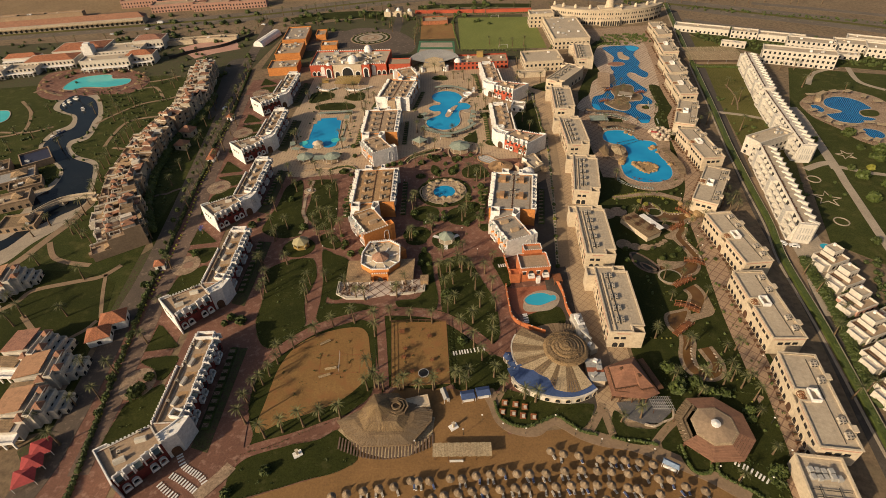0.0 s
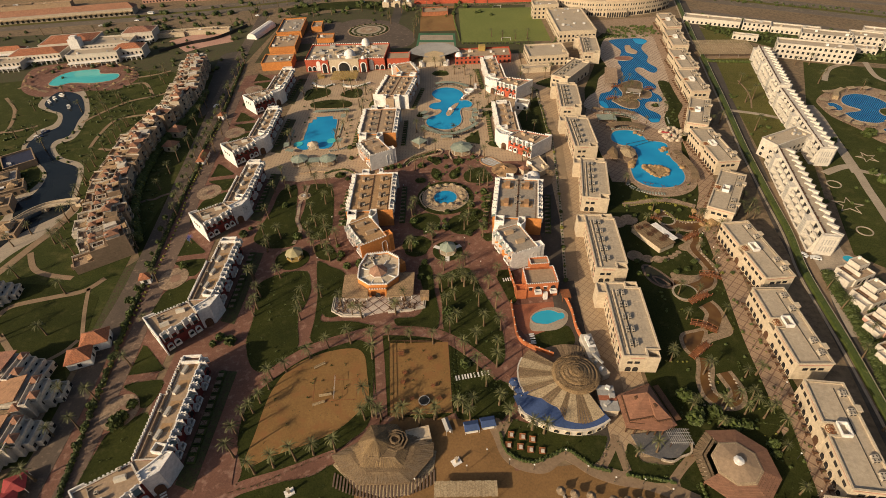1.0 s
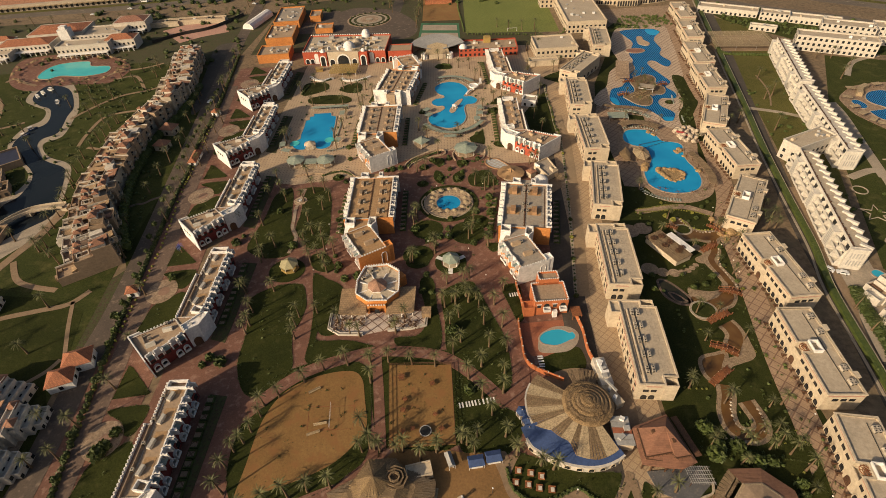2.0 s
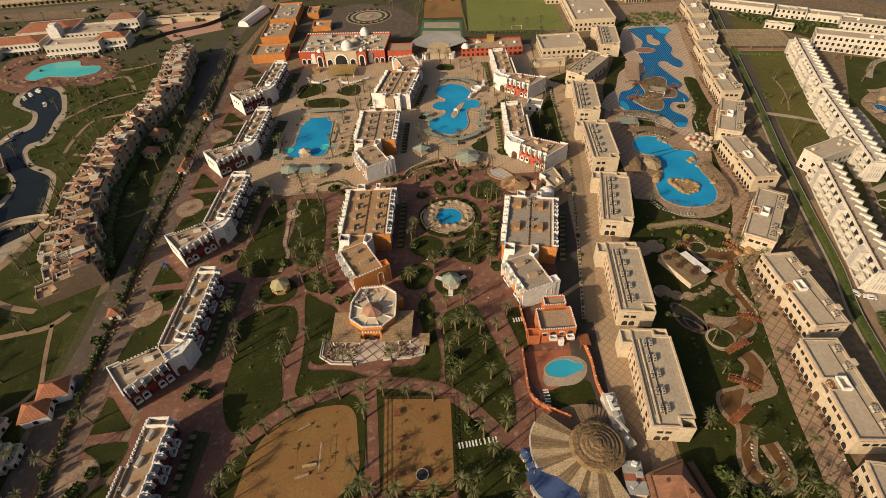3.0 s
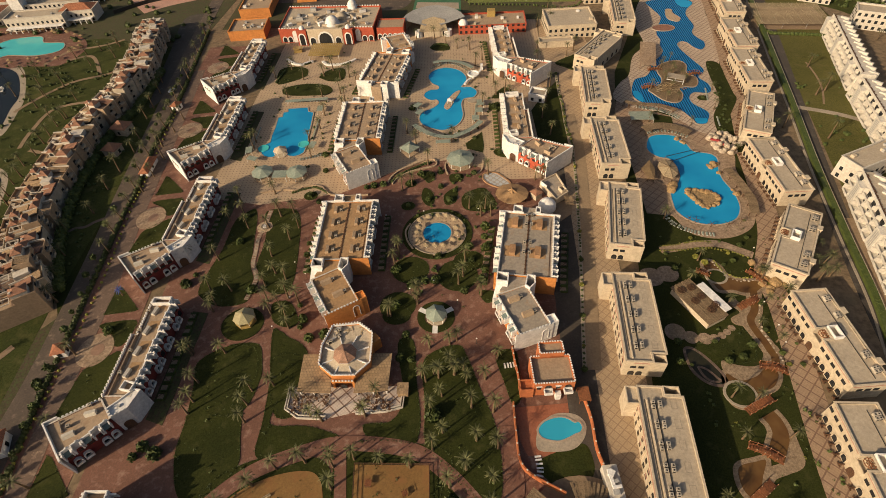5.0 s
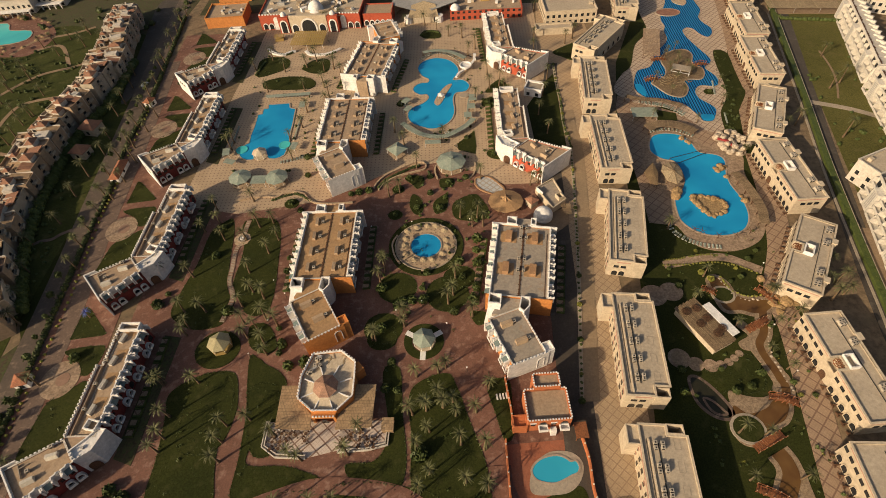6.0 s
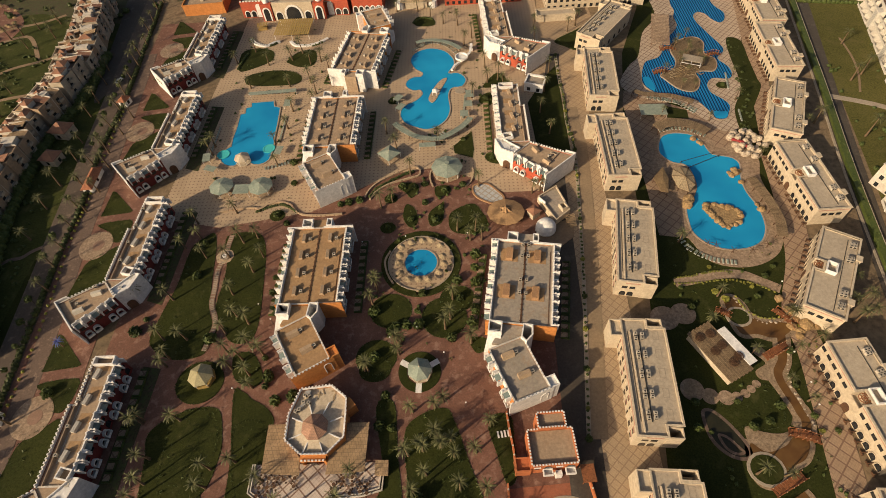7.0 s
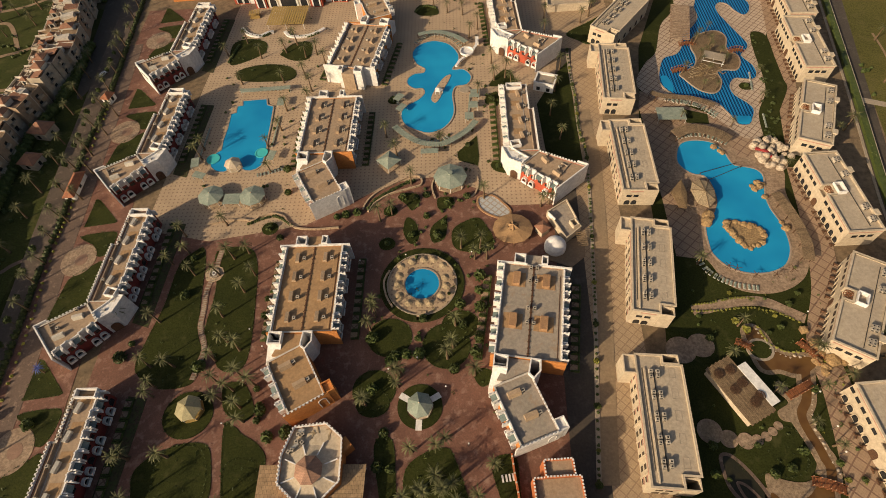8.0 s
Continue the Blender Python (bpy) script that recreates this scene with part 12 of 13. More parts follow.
for x, y in [(-189.7, 182.1), (-275.9, 295.7), (-287.6, 319.9), (-272.8, 314.5), (-261.2, 317.5), (-243.7, 296.6), (-277.0, 378.7), (-255.9, 371.3), (-249.6, 375.8), (-298.0, 356.0), (-284.8, 354.7), (-181.7, 154.6), (-157.9, 148.6), (-162.7, 171.0), (-186.5, 205.3), (-205.8, 204.3), (-202.6, 213.4), (-232.7, 349.5), (-224.4, 358.1), (-233.5, 369.0), (-209.3, 342.6), (-205.4, 324.7), (-215.5, 325.6)]:
    palm(x, y)
for i in range(13):
    (ax, ay), (bx, by) = (-246.3, 345.3), (-206.0, 404.3)
    t, u = rng.random(), rng.uniform(-22, 22)
    palm(ax + (bx - ax) * t + u * 0.7, ay + (by - ay) * t - u * 0.6)
# gate houses by the road
def tile_house(x, y, rot, lx, ly, h, label="small white house with an orange tiled roof", wall=M_WHITE, tiles=M_TERRACOTTA):
    b = thing("gate_house", label, "house", pose(x, y, 0.05, 0, 0, rot), "gate houses")
    part("wall", Shape().box(0, 0, 0, lx, ly, h), wall, b)
    part("tile_roof", gable(Shape(), 0, 0, h, lx, ly, min(lx, ly) * 0.42, 0, 0.5), tiles, b)
    piece("window_pane", ME_WINDOW, b, pose(0, -ly / 2 - 0.02, 0.8))
    piece("window_pane", ME_WINDOW, b, pose(lx / 2 + 0.02, 0, 0.8, 0, 0, 90))


tile_house(-134.6, 143.1, 20, 9, 7, 4.0)
tile_house(-136.8, 135.5, 20, 8, 7, 3.6)
tile_house(-130.4, 176.9, 15, 4, 4, 3.0)
tile_house(-166.7, 309.3, -10, 8, 7, 4.0, "small dull house with a brown tiled roof", M_DULL, M_DULLTILE)
tile_house(-163.9, 291.5, -10, 7, 6, 3.5, "small dull house with a brown tiled roof", M_DULL, M_DULLTILE)
tile_house(-145.4, 329.4, -12, 3.6, 4.5, 3.0)
tile_house(-140.2, 277.6, 3, 3.8, 12.5, 2.4, "long white shelter with an orange tiled roof")


def grand_villa(x, y, rot, roof, k):
    """A big white house: lean-to tiled roofs, and balconies stepping down on one side."""
    b = thing("villa", "large white villa with tiled roof planes and stepped balconies", "villa", pose(x, y, 0.05, 0, 0, rot), "lagoon villas")
    part("wall", Shape().box(-3, 0, 0, 9.4, 10.4, 6.6), M_OFFWHITE, b)
    part("tile_roof", lean_roof(Shape(), -3.2, 0, 6.9, 10.0, 10.4, 1.6, 1), roof, b, "broad plain tiled roof plane")
    part("side_wall", Shape().box(-3, -8.5, 0, 11, 5, 5.0), M_OFFWHITE, b)
    part("tile_roof", lean_roof(Shape(), -3.6, -8.6, 5.4, 8, 4.6, 0.8, -1), M_TANTILE, b)
    for i in range(4):
        h = 6.8 - 1.6 * i
        part("balcony", Shape().box(4.6 + 2.3 * i, -1.5 + 0.9 * i, 0, 2.5, 11 - 1.4 * i, h).ring(rect(4.6 + 2.3 * i, -1.5 + 0.9 * i, 2.5, 11 - 1.4 * i), h, h + 1.0, 0.25), M_OFFWHITE, b, "white walled balcony step")
        for q in range(3):
            piece("window_pane", ME_WINDOW, b, pose(5.88 + 2.3 * i, -4.6 + 0.9 * i + 3.0 * q, max(h - 2.4, 0.4), 0, 0, 90) @ Matrix.Scale(0.85, 4))
    for tx, ty in ((4.4, 3.4), (6.6, -3.2), (2.2, -6.6)):
        tw = part("turret", Shape().box(tx, ty, 0, 2.8, 2.8, 8.2 - 0.25 * abs(ty)), M_OFFWHITE, b)
        part("turret_roof", gable(Shape(), tx, ty, 8.2 - 0.25 * abs(ty), 2.8, 2.8, 1.1), M_DULLTILE, tw)
    part("porch", Shape().box(-3, -12.6, 3.0, 11, 3.2, 0.3).ring(rect(-3, -12.6, 11, 3.2), 3.3, 4.2, 0.25), M_WHITE, b)
    for i in range(4):
        part("column", Shape().box(-7.6 + i * 3.1, -13.8, 0, 0.5, 0.5, 3.0), M_WHITE, b)
        piece("window_pane", ME_WINDOW, b, pose(-7.4 + i * 2.9, -11.02, 0.5))


grand_villa(-158.2, 129.6, -2, M_BROWNTILE, 0)
grand_villa(-147.0, 118.5, 8, M_VILLATILE, 1)
grand_villa(-144.2, 103.4, 4, M_VILLATILE, 2)
grand_villa(-194.8, 168.5, 12, M_VILLATILE, 3)
patch("villa_court", [(-195.1, 141.2), (-167.6, 141.4), (-144.1, 135.9), (-129.3, 111.8), (-134.6, 96.4), (-158.1, 89.2)], M_LAWN, 0.1, "dark lawns between the villas", False)
patch("villa_court", [(-168.1, 131.4), (-151.6, 133.4), (-138.9, 122.1), (-138.3, 109.8), (-145.8, 105.5), (-153.9, 105.8)], M_SLOPE, 0.14, "brown paved villa court", False)
path("garden_fence", [(-154.6, 95.1), (-151.0, 101.3), (-146.5, 106.6)], 0.3, M_WHITE, 1.2, "white balustrade of the villa court", "fence")
for x, y in [(-131.5, 79.0), (-131.9, 83.9), (-132.0, 88.6)]:
    b = thing("red_canopy", "dark red canvas parking canopy", "canopy", pose(x, y, 0.05, 0, 0, 25), "parking canopies")
    part("cloth", Shape().cone(0, 0, 2.4, 4.6, 1.4, 4, 0.0, radians(45)), M_REDCLOTH, b)
    for px, py in ((-3, -3), (3, -3), (3, 3), (-3, 3)):
        part("post", Shape().cone(px, py, 0, 0.1, 2.5, 6, 0.1), M_WHITE, b)
palms([(-138.9, 98.1), (-175.6, 148.5), (-128.0, 90.6), (-177.2, 144.0), (-134.7, 119.8), (-130.7, 105.3), (-123.1, 107.3), (-117.6, 132.3)])
# lagoon buildings and the stone bridge
for (x, y), r, lx, ly, h, roof in (((-250.0, 281.8), -52, 18, 16, 5, M_NAVY), ((-250.8, 258.1), 30, 26, 14, 5, M_SHADE), ((-236.9, 250.8), 30, 16, 10, 5, M_BOARD), ((-233.7, 233.7), 25, 18, 12, 6, M_ROOFTAN), ((-269.2, 265.8), 30, 24, 14, 6, M_BOARD), ((-218.2, 214.9), 10, 18, 12, 4, M_BOARD)):
    b = plain_block("lagoon_house", x, y, r, lx, ly, h - 1, M_SANDWALL, roof, "cream lagoon restaurant building with terraces", True, 4)
    if roof != M_NAVY:
        part("tile_roof", gable(Shape(), lx * 0.2, 0, h - 0.6, lx * 0.3, ly * 0.5, 1.5), M_TANTILE, b)
def boat(x, y, rot, hull):
    """A small open boat with a pointed bow, an inner deck and a canopy."""
    b = thing("boat", "small %s boat moored on the dark lagoon" % ("blue" if hull == M_BLUECLOTH else "white"), "boat", pose(x, y, 0.2, 0, 0, rot), "lagoon boats")
    o = [(-0.9, -2.4), (0.9, -2.4), (1.0, 0.4), (0.0, 2.8), (-1.0, 0.4)]
    part("hull", Shape().ring(o, 0, 0.7, 0.18), hull, b)
    part("deck", Shape().prism(offset(outline_ccw(o), -0.15), 0.1, 0.35), M_OFFWHITE, b)
    part("canopy", Shape().box(0, -0.8, 1.9, 1.7, 2.4, 0.08), M_WHITE, b)
    for px in (-0.75, 0.75):
        for py in (-1.8, 0.2):
            part("post", Shape().box(px, py, 0.3, 0.06, 0.06, 1.6), M_METAL, b)


for x, y, r, m in ((-262.0, 357.2, 20, M_WHITE), (-257.9, 321.0, -40, M_BLUECLOTH), (-257.9, 313.3, -35, M_BLUECLOTH), (-280.8, 372.0, 60, M_WHITE), (-278.6, 377.4, 75, M_WHITE), (-281.6, 366.8, 50, M_WHITE)):
    boat(x, y, r, m)
b = thing("stone_bridge", "arched cream stone footbridge over the lagoon", "bridge")
bl = curve([(-216.5, 218.9), (-212.6, 227.2), (-206.9, 233.2), (-199.1, 235.9), (-191.0, 236.9)], 5, False)
part("deck", Shape().ribbon(bl, 4.0, 2.0, 2.5), M_CONCRETE, b)
for off in (-1.9, 1.9):
    part("balustrade", Shape().ribbon([(p[0], p[1] + off) for p in bl], 0.3, 2.5, 3.5), M_CREAM, b)
for i in (0, len(bl) // 2, len(bl) - 1):
    part("pier", Shape().box(bl[i][0], bl[i][1], -0.2, 3.0, 3.6, 2.3), M_CREAM, b)
# great hotel by the turquoise pool
for (x, y), r, lx, ly, h, roof, lab in (((-360.1, 439.7), 6, 36, 16, 6, M_ROOFBEIGE, "long white hotel wing with a terrace"), ((-338.0, 455.9), 6, 42, 20, 7, M_TERRACOTTA, "white hotel hall with a broad red roof"), ((-284.9, 444.9), 6, 40, 14, 9, M_ROOFBEIGE, "white main hotel wing with balconies"), ((-260.4, 454.4), 6, 24, 14, 8, M_TERRACOTTA, "white hotel wing with a red roof"), ((-324.4, 481.9), 6, 44, 26, 8, M_TERRACOTTA, "hotel hall with a red tiled roof"), ((-288.5, 477.1), 6, 40, 22, 7, M_ROOFBEIGE, "flat-roofed white hotel kitchens wing"), ((-268.8, 494.7), 6, 26, 18, 9, M_BROWNTILE, "hotel wing with a brown roof"), ((-374.2, 469.2), 6, 30, 10, 5, M_TERRACOTTA, "low red-roofed hotel range"), ((-379.8, 433.0), 6, 30, 18, 7, M_ROOFBEIGE, "white flat-roofed hotel side wing")):
    b = plain_block("hotel_wing", x, y, r, lx, ly, h, M_OFFWHITE, M_ROOFBEIGE, lab, True, 6, "hotel")
    if roof in (M_TERRACOTTA, M_BROWNTILE):
        part("tile_roof", gable(Shape(), 0, 0, h - 0.3, lx - 1, ly - 1, 3.0), roof, b)
    part("colonnade", Shape().box(0, -ly / 2 - 2.2, 3.0, lx - 2, 4.0, 0.4), M_WHITE, b)
    columns = Shape()
    for i in range(int(lx / 4)):
        columns.box(-lx / 2 + 2.5 + i * 4, -ly / 2 - 3.8, 0, 0.5, 0.5, 3.0)
    stuff(part("columns", columns, M_WHITE, b, "row of white columns"))
b = thing("tower", "white hotel tower with stepped top", "tower", pose(-310.5, 465.2, 0.05, 0, 0, 6))
part("shaft", Shape().box(0, 0, 0, 8, 8, 12).box(0, 0, 12, 5, 5, 3), M_WHITE, b)
part("parapet", Shape().ring(rect(0, 0, 8, 8), 12, 13, 0.4), M_WHITE, b)
# row of red-roofed arcades beyond the highway
b = thing("arcade_row", "long red-roofed arcade of shops beyond the highway", "shops", pose(-407.6, 569.5, 0.05, 0, 0, 7))
part("wall", Shape().box(0, 0, 0, 190, 14, 6), M_DULL, b)
part("roof", gable(Shape(), 0, 2, 6, 190, 12, 4.0), M_DULLTILE, b)
awnings, doors = Shape(), Shape()
for i in range(38):
    awnings.box(-92 + i * 5, -8.5, 3.6, 4.0, 3.4, 0.3)
    pane = arch_pane(2.5, 3.1, 0.08).moved(pose(-92 + i * 5, -7.05, 0.3))
    doors.add(pane.v, pane.f)
stuff(part("awnings", awnings, M_REED, b, "row of pale shop awnings"))
stuff(part("shop_doors", doors, M_GLASS, b, "row of dark arched shop doors"))
for (x, y), r, lx, ly, h in (((-467.6, 607.6), 7, 60, 10, 6), ((-431.4, 610.4), 7, 70, 8, 6)):
    plain_block("shop_row", x, y, r, lx, ly, h, M_SANDWALL, M_ROOFTAN, "pale flat-roofed shop row", False, 3)
for (x, y), lx in (((-292.2, 626.4), 60), ((-249.8, 623.7), 50), ((-215.1, 624.8), 40), ((-347.8, 650.5), 40)):
    plain_block("far_house", x, y, 8, lx, 18, 8, M_PINK, M_ROOFTAN, "red and cream terraced building beyond the highway", True, 6)
verge_shrubs = Shape()
for i in range(150):
    x, y = -330 + 400 * rng.random(), 575 + rng.uniform(-60, 25)
    r = rng.uniform(1.2, 3.0)
    mound(verge_shrubs, x, y, 0.1, r, r * 1.2)
    tuft(verge_shrubs, x, y, 0.1, r * 1.2, r * 1.5, 24)
for i in range(120):
    x, y = -420 + 260 * rng.random(), 410 + rng.uniform(0, 120)
    r = rng.uniform(0.8, 2.2)
    mound(verge_shrubs, x, y, 0.1, r, r * 1.2)
    tuft(verge_shrubs, x, y, 0.1, r * 1.2, r * 1.5, 20)
solo("verge_shrubs", verge_shrubs, M_LEAF, "dark shrubs and small trees along the northern grounds", "shrub", "", "stuff")
palm_row([(-380, 520), (-260, 518), (-160, 528), (-60, 548), (60, 562), (240, 560), (380, 530)], 14, 5)
path("tennis_yard", [(-229.9, 472.3), (-213.9, 485.3), (-191.1, 496.3)], 40, M_PINK, 0.07, "faded pink hard courts", "court")
path("yard_fence", [(-240.0, 459.2), (-220.9, 475.6), (-199.1, 487.9), (-181.2, 518.2)], 0.5, M_DARK, 2.5, "dark mesh fence", "fence")
for (x, y), lx in (((-224.8, 504.6), 40), ((-200.7, 504.5), 16), ((-244.9, 500.8), 24)):
    plain_block("store", x, y, 5, lx, 8, 4, M_CREAM, M_ROOFTAN, "low pale store building", False, 3)
b = thing("long_tent", "long white vaulted tent hall", "tent", pose(-163.0, 499.1, 0.05, 0, 0, -14))
s = Shape()
for k in range(6):
    a, c = math.pi * k / 6, math.pi * (k + 1) / 6
    s.add([(5 * math.cos(a), -18, 5 * math.sin(a)), (5 * math.cos(a), 18, 5 * math.sin(a)), (5 * math.cos(c), 18, 5 * math.sin(c)), (5 * math.cos(c), -18, 5 * math.sin(c))], [(0, 1, 2, 3)])
s.add([(5 * math.cos(math.pi * k / 6), -18, 5 * math.sin(math.pi * k / 6)) for k in range(7)], [tuple(range(7))])
part("skin", s, M_WHITE, b)

# ---- beach ----
umb = tagged(new("beach_umbrella", Shape().cone(0, 0, 0, 0.07, 2.9, 8, 0.06).mesh("beach_umbrella", M_DARKWOOD)), "thatched beach umbrella with a dark wooden pole", "umbrella", "beach umbrellas")
s = Shape()
for k, (r0, z0, r1, z1) in enumerate(((1.34, 2.05, 0.86, 2.4), (0.96, 2.36, 0.48, 2.72), (0.54, 2.7, 0.04, 3.5))):
    n = 14
    vs = [(r0 * (1 + 0.06 * (i % 2)) * math.cos(2 * math.pi * i / n), r0 * (1 + 0.06 * (i % 2)) * math.sin(2 * math.pi * i / n), z0 - 0.06 * (i % 2)) for i in range(n)]
    vs += [(r1 * math.cos(2 * math.pi * i / n), r1 * math.sin(2 * math.pi * i / n), z1) for i in range(n)]
    s.add(vs, [(i, (i + 1) % n, n + (i + 1) % n, n + i) for i in range(n)] + [tuple(range(n, 2 * n))])
part("canopy", s, M_STRAW, umb)
lounge = tagged(new("sun_lounger", Shape().box(-0.3, -0.9, 0, 0.06, 0.06, 0.34).box(0.3, -0.9, 0, 0.06, 0.06, 0.34).box(-0.3, 0.4, 0, 0.06, 0.06, 0.34).box(0.3, 0.4, 0, 0.06, 0.06, 0.34).box(0, 0, 0.28, 0.66, 1.9, 0.06).mesh("sun_lounger", M_WHITE)), "sun lounger with a bleached or blue pad on the sand", "lounger", "beach loungers")
part("pad", Shape().box(0, -0.3, 0.34, 0.62, 1.3, 0.08).add([(-0.31, 0.35, 0.34), (0.31, 0.35, 0.34), (0.31, 0.95, 0.72), (-0.31, 0.95, 0.72), (-0.31, 0.35, 0.42), (0.31, 0.35, 0.42), (0.31, 0.95, 0.80), (-0.31, 0.95, 0.80)], [(3, 2, 1, 0), (4, 5, 6, 7), (0, 1, 5, 4), (1, 2, 6, 5), (2, 3, 7, 6), (3, 0, 4, 7)]), M_PADMIX, lounge)
ROWS_OF_UMBRELLAS = ([(28.4, 81.9), (32.1, 80.9), (36.5, 80.2), (42.5, 78.9), (46.4, 78.6), (49.8, 78.3), (53.9, 77.5), (57.6, 76.7), (61.1, 72.0)],
                     [(-11.6, 74.0), (-8.3, 73.9), (-2.2, 74.4), (1.3, 74.2), (5.4, 75.0), (9.6, 75.3), (13.0, 75.9), (17.4, 75.2), (21.1, 75.1), (25.9, 75.1), (31.4, 75.6), (36.4, 75.8), (40.9, 75.3), (44.9, 75.0), (49.6, 74.2), (54.4, 73.7), (57.8, 72.4), (64.6, 69.9), (69.6, 68.5)],
                     [(-36.5, 70.2), (-32.2, 70.8), (-27.5, 71.5), (-23.0, 72.0), (-18.6, 72.5), (-13.7, 74.1), (-4.1, 69.5), (-0.0, 70.2), (4.0, 70.5), (7.6, 70.7), (12.0, 70.8), (16.4, 71.1), (19.6, 71.0), (24.1, 71.2), (28.1, 71.1), (32.5, 71.3), (36.3, 71.5), (39.9, 71.2), (43.9, 71.1), (48.4, 70.1), (51.0, 69.7), (56.8, 68.1), (62.4, 66.0)],
                     [(-12.2, 68.5), (-7.4, 68.9), (-1.9, 65.9), (2.9, 66.3), (10.0, 66.4), (14.7, 66.4), (20.2, 66.5), (25.7, 66.5), (31.2, 66.5), (36.8, 66.8), (41.5, 66.8), (45.9, 65.7), (51.1, 64.8), (66.4, 64.4), (71.8, 62.7)])
first = True
for row in ROWS_OF_UMBRELLAS:
    for x, y in row:
        m = pose(x, y, 0.03, 0, 0, rng.uniform(0, 360))
        if first:
            umb.matrix_basis = m
            lounge.matrix_basis = pose(x + 0.9, y - 0.9, 0.03, 0, 0, 200)
            first = False
            continue
        copy_thing(umb, m)
        if rng.random() < 0.75:
            copy_thing(lounge, pose(x + rng.uniform(0.7, 1.1), y - rng.uniform(0.6, 1.2), 0.03, 0, 0, 190 + rng.uniform(-15, 15)))
        if rng.random() < 0.5:
            copy_thing(lounge, pose(x - rng.uniform(0.5, 1.0), y - rng.uniform(0.8, 1.3), 0.03, 0, 0, 190 + rng.uniform(-15, 15)))


def thatched_hut():
    """The beach bar: a six-sided thatched roof in layers over a plank deck."""
    b = thing("beach_bar", "large brown thatched beach bar with ragged layered roofs", "building")
    cx, cy = -22.1, 90.3
    part("floor", Shape().prism([(-38.2, 92.5), (-29.7, 84.8), (-22.4, 82.4), (-14.6, 82.8), (-7.7, 89.8), (-6.8, 95.9), (-29.6, 101.0)], 0.05, 0.32), M_REED, b, "striped plank terrace")
    for i in range(30):
        piece("deck_board", ME_BOARD, b, pose(cx - 15 + i * 1.02, cy - 6.4 + 4.0 * ((i - 14.5) / 14.5) ** 2, 0.33))

    def tier(pts, z0, z1, k, straw, lab=""):
        """A thatched storey with a ragged fringe of straw bundles lying down its slope."""
        o = outline_ccw(pts)
        part("roof", Shape().prism(o, z0 - 0.35, z0).prism(o, z0, z1, k), M_OLDTHATCH, b, lab)
        mx, my = sum(p[0] for p in o) / len(o), sum(p[1] for p in o) / len(o)
        s = Shape()
        for p, q in zip(o, o[1:] + o[:1]):
            n = int(math.dist(p, q) / 0.42)
            for i in range(n):
                t = (i + rng.random()) / n
                e = Vector((p[0] + (q[0] - p[0]) * t, p[1] + (q[1] - p[1]) * t))
                m = Vector((mx, my))
                a, c = rng.uniform(-0.05, 0.35), rng.uniform(0.45, 1.0)
                d = (m - e).normalized()
                w = Vector((-d.y, d.x)) * rng.uniform(0.06, 0.16)
                lo = e + (m - e) * (1 - k) * a - d * 0.2
                hi = e + (m - e) * (1 - k) * c
                zl, zh = z0 + (z1 - z0) * max(a, -0.05) + 0.1, z0 + (z1 - z0) * c + 0.1
                s.add([(*(lo - w), zl), (*(lo + w), zl - 0.04), (*(hi + w * 0.4), zh), (*(hi - w * 0.4), zh)], [(0, 1, 2, 3)])
        stuff(part("straw", s, straw, b, "ragged bundles of straw"))

    tier([(-38.4, 94.4), (-30.8, 98.5), (-19.9, 102.8), (-7.4, 97.1), (-7.7, 93.2), (-14.3, 85.1), (-29.4, 85.2), (-35.2, 89.7)], 2.5, 3.7, 0.62, M_STRAW, "low thatched eaves over the terrace")
    tier([(-32.1, 95.3), (-27.4, 103.5), (-19.0, 103.6), (-13.9, 96.1), (-16.1, 88.9), (-29.3, 89.4)], 3.4, 5.2, 0.6, M_THATCH, "middle thatched roof")
    tier([(-30.0, 96.9), (-26.6, 101.9), (-21.8, 101.7), (-19.2, 95.2), (-23.2, 91.3), (-28.3, 92.3)], 4.9, 7.8, 0.06, M_THATCH, "steep thatched peak")
    sx, sy = -19.0, 97.1
    for k in range(3):
        part("thatch_layer", Shape().ring(circle(sx, sy, 3.9 - k * 1.1, 3.6 - k * 1.0, 8), 4.4 + 0.25 * k, 5.4 + k * 0.35, 0.5), M_OLDTHATCH, b, "ring of dark thatch")
    for x, y in [(-37.0, 94.5), (-29.8, 86.3), (-22.7, 85.7), (-15.3, 86.2), (-10.4, 90.9), (-7.9, 97.0)]:
        part("post", Shape().cone(x, y, 0, 0.12, 2.6, 8, 0.1), M_DARKWOOD, b)
    kx, ky = -12.3, 100.3
    part("kiosk", Shape().box(kx, ky, 0, 7.4, 4.2, 2.6, 12).ring(rect(kx, ky, 7.4, 4.2, 12), 2.6, 3.0, 0.3), M_CREAM, b, "small flat-roofed cream service room")


ME_BOARD = Shape().box(0, 0, 0, 0.5, 4.2, 0.06).mesh("deck_board", M_BROWNWALK)
thatched_hut()
# long reed shade on posts
b = thing("reed_pavilion", "long pale reed shade roof on timber posts", "shade", pose(1.6, 83.0, 0.03, 0, 0, -1))
me = Shape().box(0, 0, 2.55, 0.86, 4.5, 0.12).mesh("reed_mat", M_REED)
for i in range(20):
    piece("reed_mat", me, b, pose(-8.55 + i * 0.9, 0.08 * (i % 3), 0.02 * (i % 2)))
part("beam", Shape().box(0, -1.9, 2.4, 18.0, 0.15, 0.15), M_DARKWOOD, b)
part("beam", Shape().box(0, 1.9, 2.4, 18.0, 0.15, 0.15), M_DARKWOOD, b)
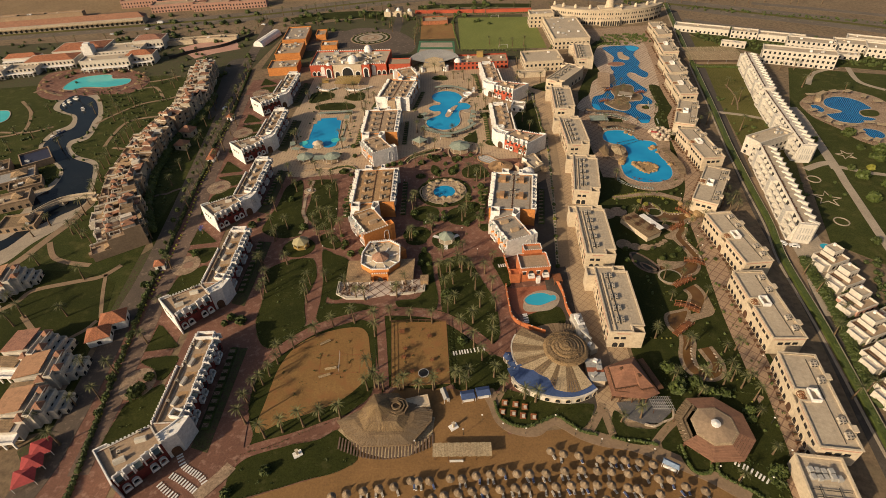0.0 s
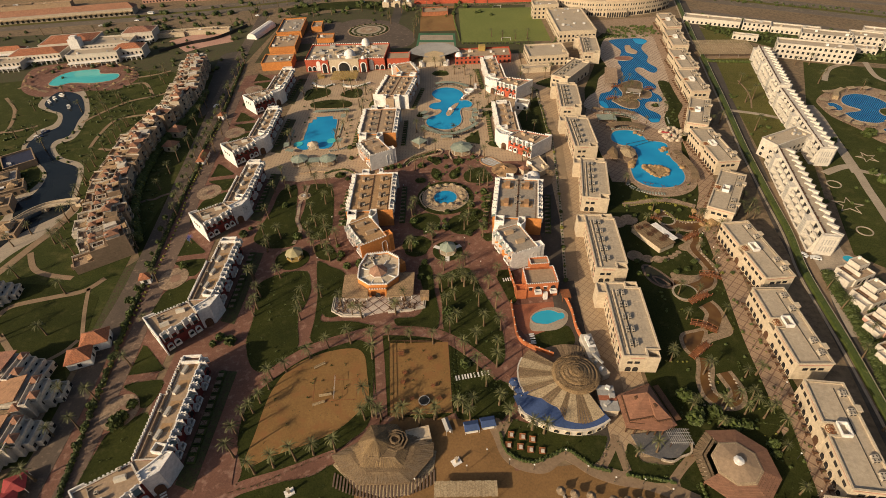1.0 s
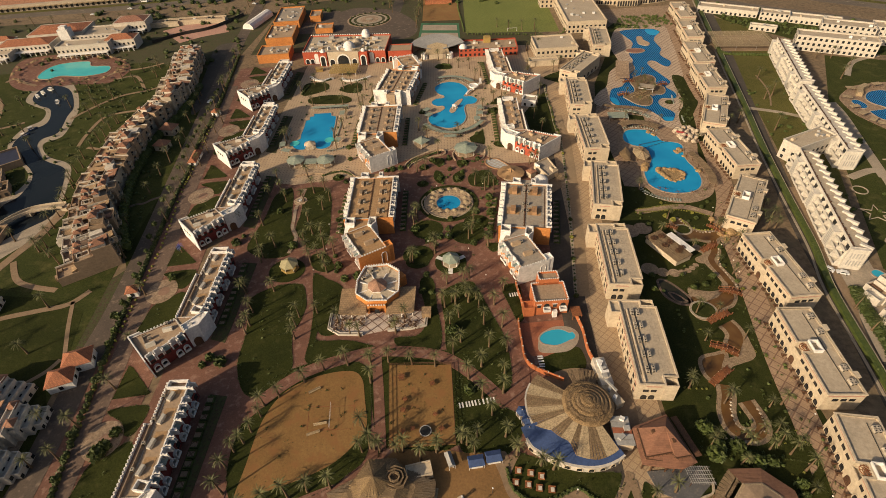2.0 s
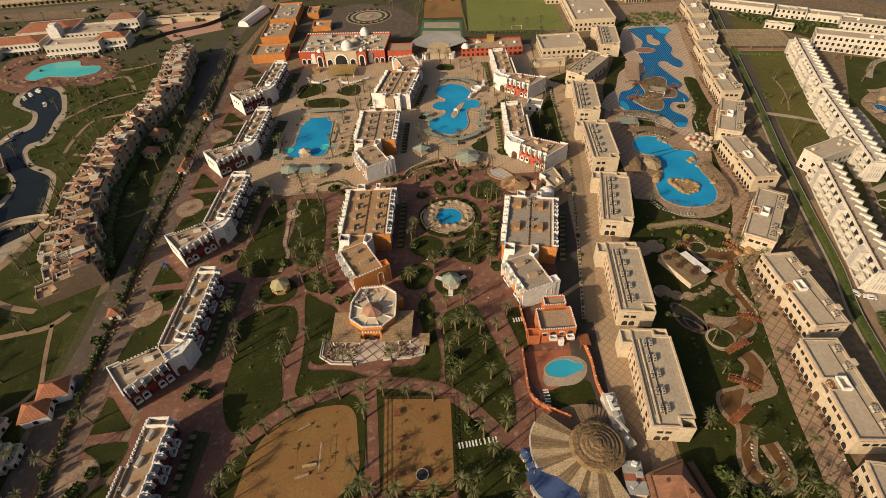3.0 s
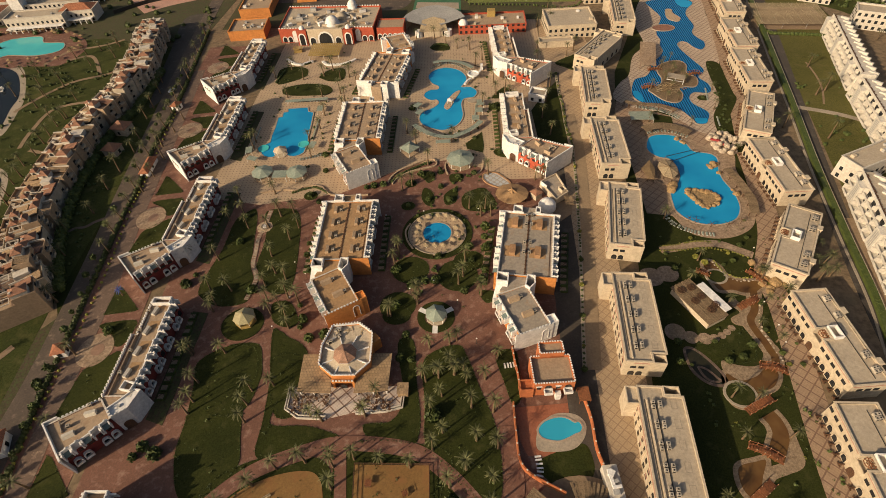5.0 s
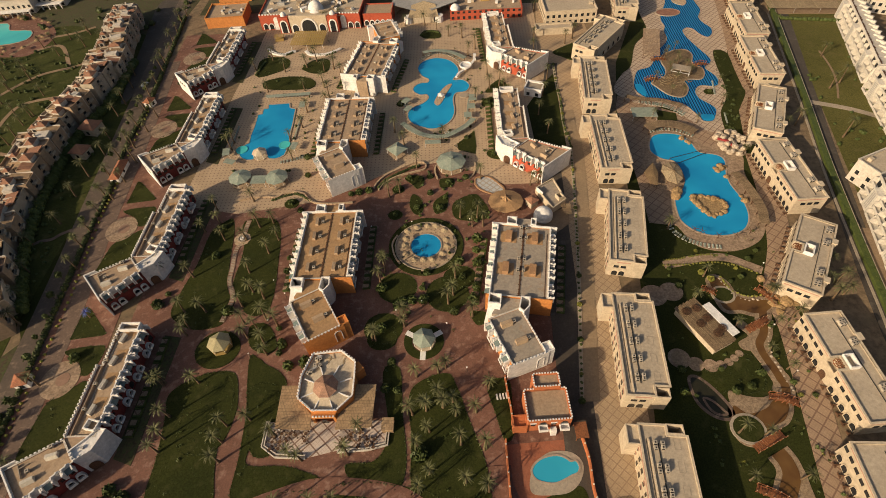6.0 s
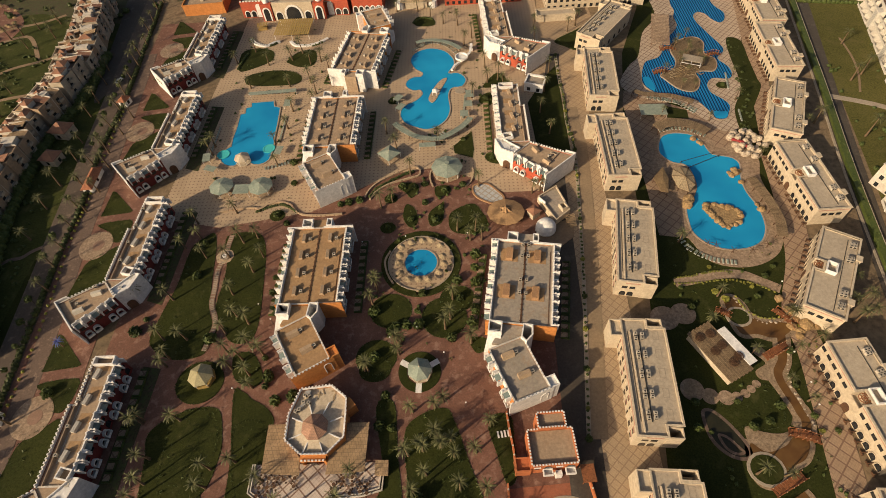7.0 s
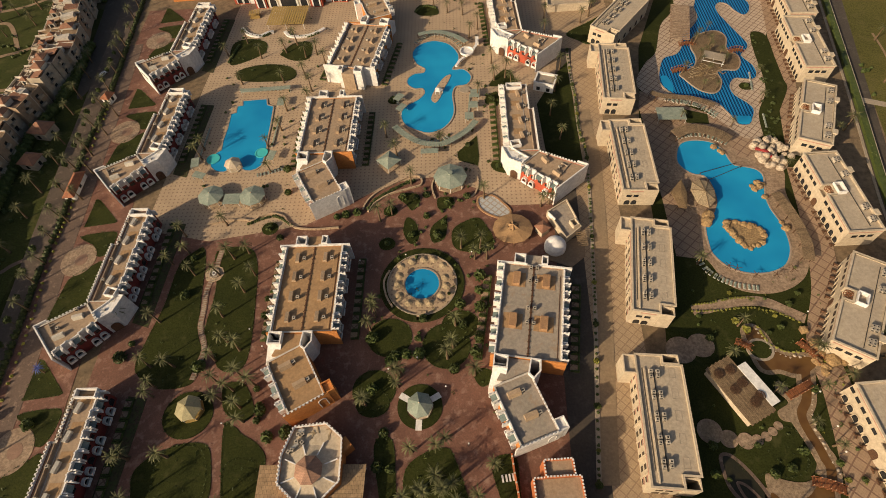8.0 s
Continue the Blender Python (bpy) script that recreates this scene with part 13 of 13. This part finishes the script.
for x in (-8.4, -4.2, 0, 4.2, 8.4):
    for y in (-1.9, 1.9):
        part("post", Shape().cone(x, y, 0, 0.09, 2.55, 8, 0.08), M_DARKWOOD, b)
part("bench", Shape().box(-1.8, -2.4, 0.35, 4.2, 0.7, 0.1).box(-3.6, -2.4, 0, 0.1, 0.6, 0.35).box(0, -2.4, 0, 0.1, 0.6, 0.35), M_WHITE, b)
for q in ((-0.8, 92.2), (-49.6, 84.6)):
    b = thing("shower_stand", "small white beach shower on a square base", "shower", pose(*q, 0.1, 0, 0, 30))
    part("base", Shape().box(0, 0, 0, 2.8, 2.2, 0.35), M_WHITE, b)
    part("column", Shape().box(0, 0, 0.35, 0.7, 0.7, 1.9).box(0, 0, 2.25, 1.0, 1.0, 0.15), M_CREAM, b)
for (x, y), m, lab in (((4.3, 102.7), M_BLUECLOTH, "blue canvas awning stall"), ((9.5, 103.9), M_BLUECLOTH, "blue canvas awning stall"), ((-3.4, 103.4), M_SHADE, "grey canvas roofed beach stall"), ((62.8, 76.6), M_PALEBLUE, "pale blue beach sail")):
    b = thing("stall", lab, "stall", pose(x, y, 0.05, 0, 0, {M_BLUECLOTH: 8, M_SHADE: 108}.get(m, -32)) @ Matrix.Diagonal((0.8, 1.05 if m == M_BLUECLOTH else 0.6, 1, 1)))
    part("awning", Shape().add([(-3, -1.7, 2.3), (3, -1.7, 2.3), (3, 1.7, 2.3), (-3, 1.7, 2.3), (-2.6, 0, 3.1), (2.6, 0, 3.1)], [(0, 1, 5, 4), (1, 2, 5), (2, 3, 4, 5), (3, 0, 4), (3, 2, 1, 0)]), m, b)
    for px, py in ((-2.8, -1.5), (2.8, -1.5), (2.8, 1.5), (-2.8, 1.5)):
        part("post", Shape().cone(px, py, 0, 0.06, 2.3, 6, 0.06), M_WHITE, b)
    part("counter", Shape().box(0, -0.8, 0, 4.6, 0.8, 1.0), M_WHITE, b)
bench = thing("garden_bed", "wooden sun bed with a white cushion on the lawn", "sun bed", None, "lawn beds")
part("bed_base", Shape().box(0, 0, 0, 1.9, 1.7, 0.4).box(0, 0.8, 0.4, 1.9, 0.15, 0.5), M_WOOD, bench)
part("cushion", Shape().box(0.2, -0.05, 0.4, 1.0, 1.2, 0.15), M_OFFWHITE, bench)
for i, (x, y) in enumerate([(16.4, 100.3), (19.9, 99.5), (15.3, 96.9), (18.8, 96.2), (21.8, 95.2), (25.2, 94.7), (22.8, 98.5)]):
    m = pose(x, y, 0.22, 0, 0, -8)
    if i == 0:
        bench.matrix_basis = m
    else:
        copy_thing(bench, m)


def lamp_post(x, y, z=0.1):
    p = tagged(new("lamp_post", ME_POST), "thin dark garden lamp post with a white globe", "lamp post", "garden lamps")
    p.matrix_basis = pose(x, y, z)
    piece("globe", ME_GLOBE, p, pose(0, 0, 3.2))


ME_POST = Shape().cone(0, 0, 0, 0.09, 3.2, 6, 0.05).mesh("lamp_post", M_DARK)
ME_GLOBE = Shape().dome(0, 0, 0, 0.28, 0.28, 8, 3).cone(0, 0, -0.2, 0.15, 0.2, 8, 0.28).mesh("globe", M_WHITE)
for x, y in [(-21.2, 89.3), (-13.0, 86.1), (2.2, 89.5), (8.5, 94.3), (14.9, 91.0), (21.9, 89.1), (31.9, 93.4), (37.3, 88.2), (44.4, 84.7), (52.4, 83.9), (59.2, 80.9), (76.2, 75.0), (81.2, 71.5), (99.2, 89.9), (98.9, 79.1), (89.5, 71.2), (107.3, 113.9), (112.0, 139.7), (117.4, 130.6)]:
    lamp_post(x, y)
for x, y in [(-50.8, 207.5), (-56.0, 213.4), (-54.5, 196.7), (-2.5, 202.8), (6.1, 193.8), (12.3, 177.8), (15.0, 240.1), (-7.4, 239.7), (-23.0, 237.9), (-58.0, 184.2), (-11.0, 199.4), (116.6, 205.6), (116.0, 214.9), (110.0, 190.4), (110.9, 181.0), (110.4, 174.5)]:
    lamp_post(x, y)

# palms of the outer grounds
solo("distant_palm_trunks", FAR_TRUNKS, M_TRUNK, "trunks of palms along the outer roads and grounds", "palm trees", "", "stuff", True)
solo("distant_palm_crowns", FAR_CROWNS, M_FROND, "crowns of palms along the outer roads and grounds", "palm trees", "", "stuff")
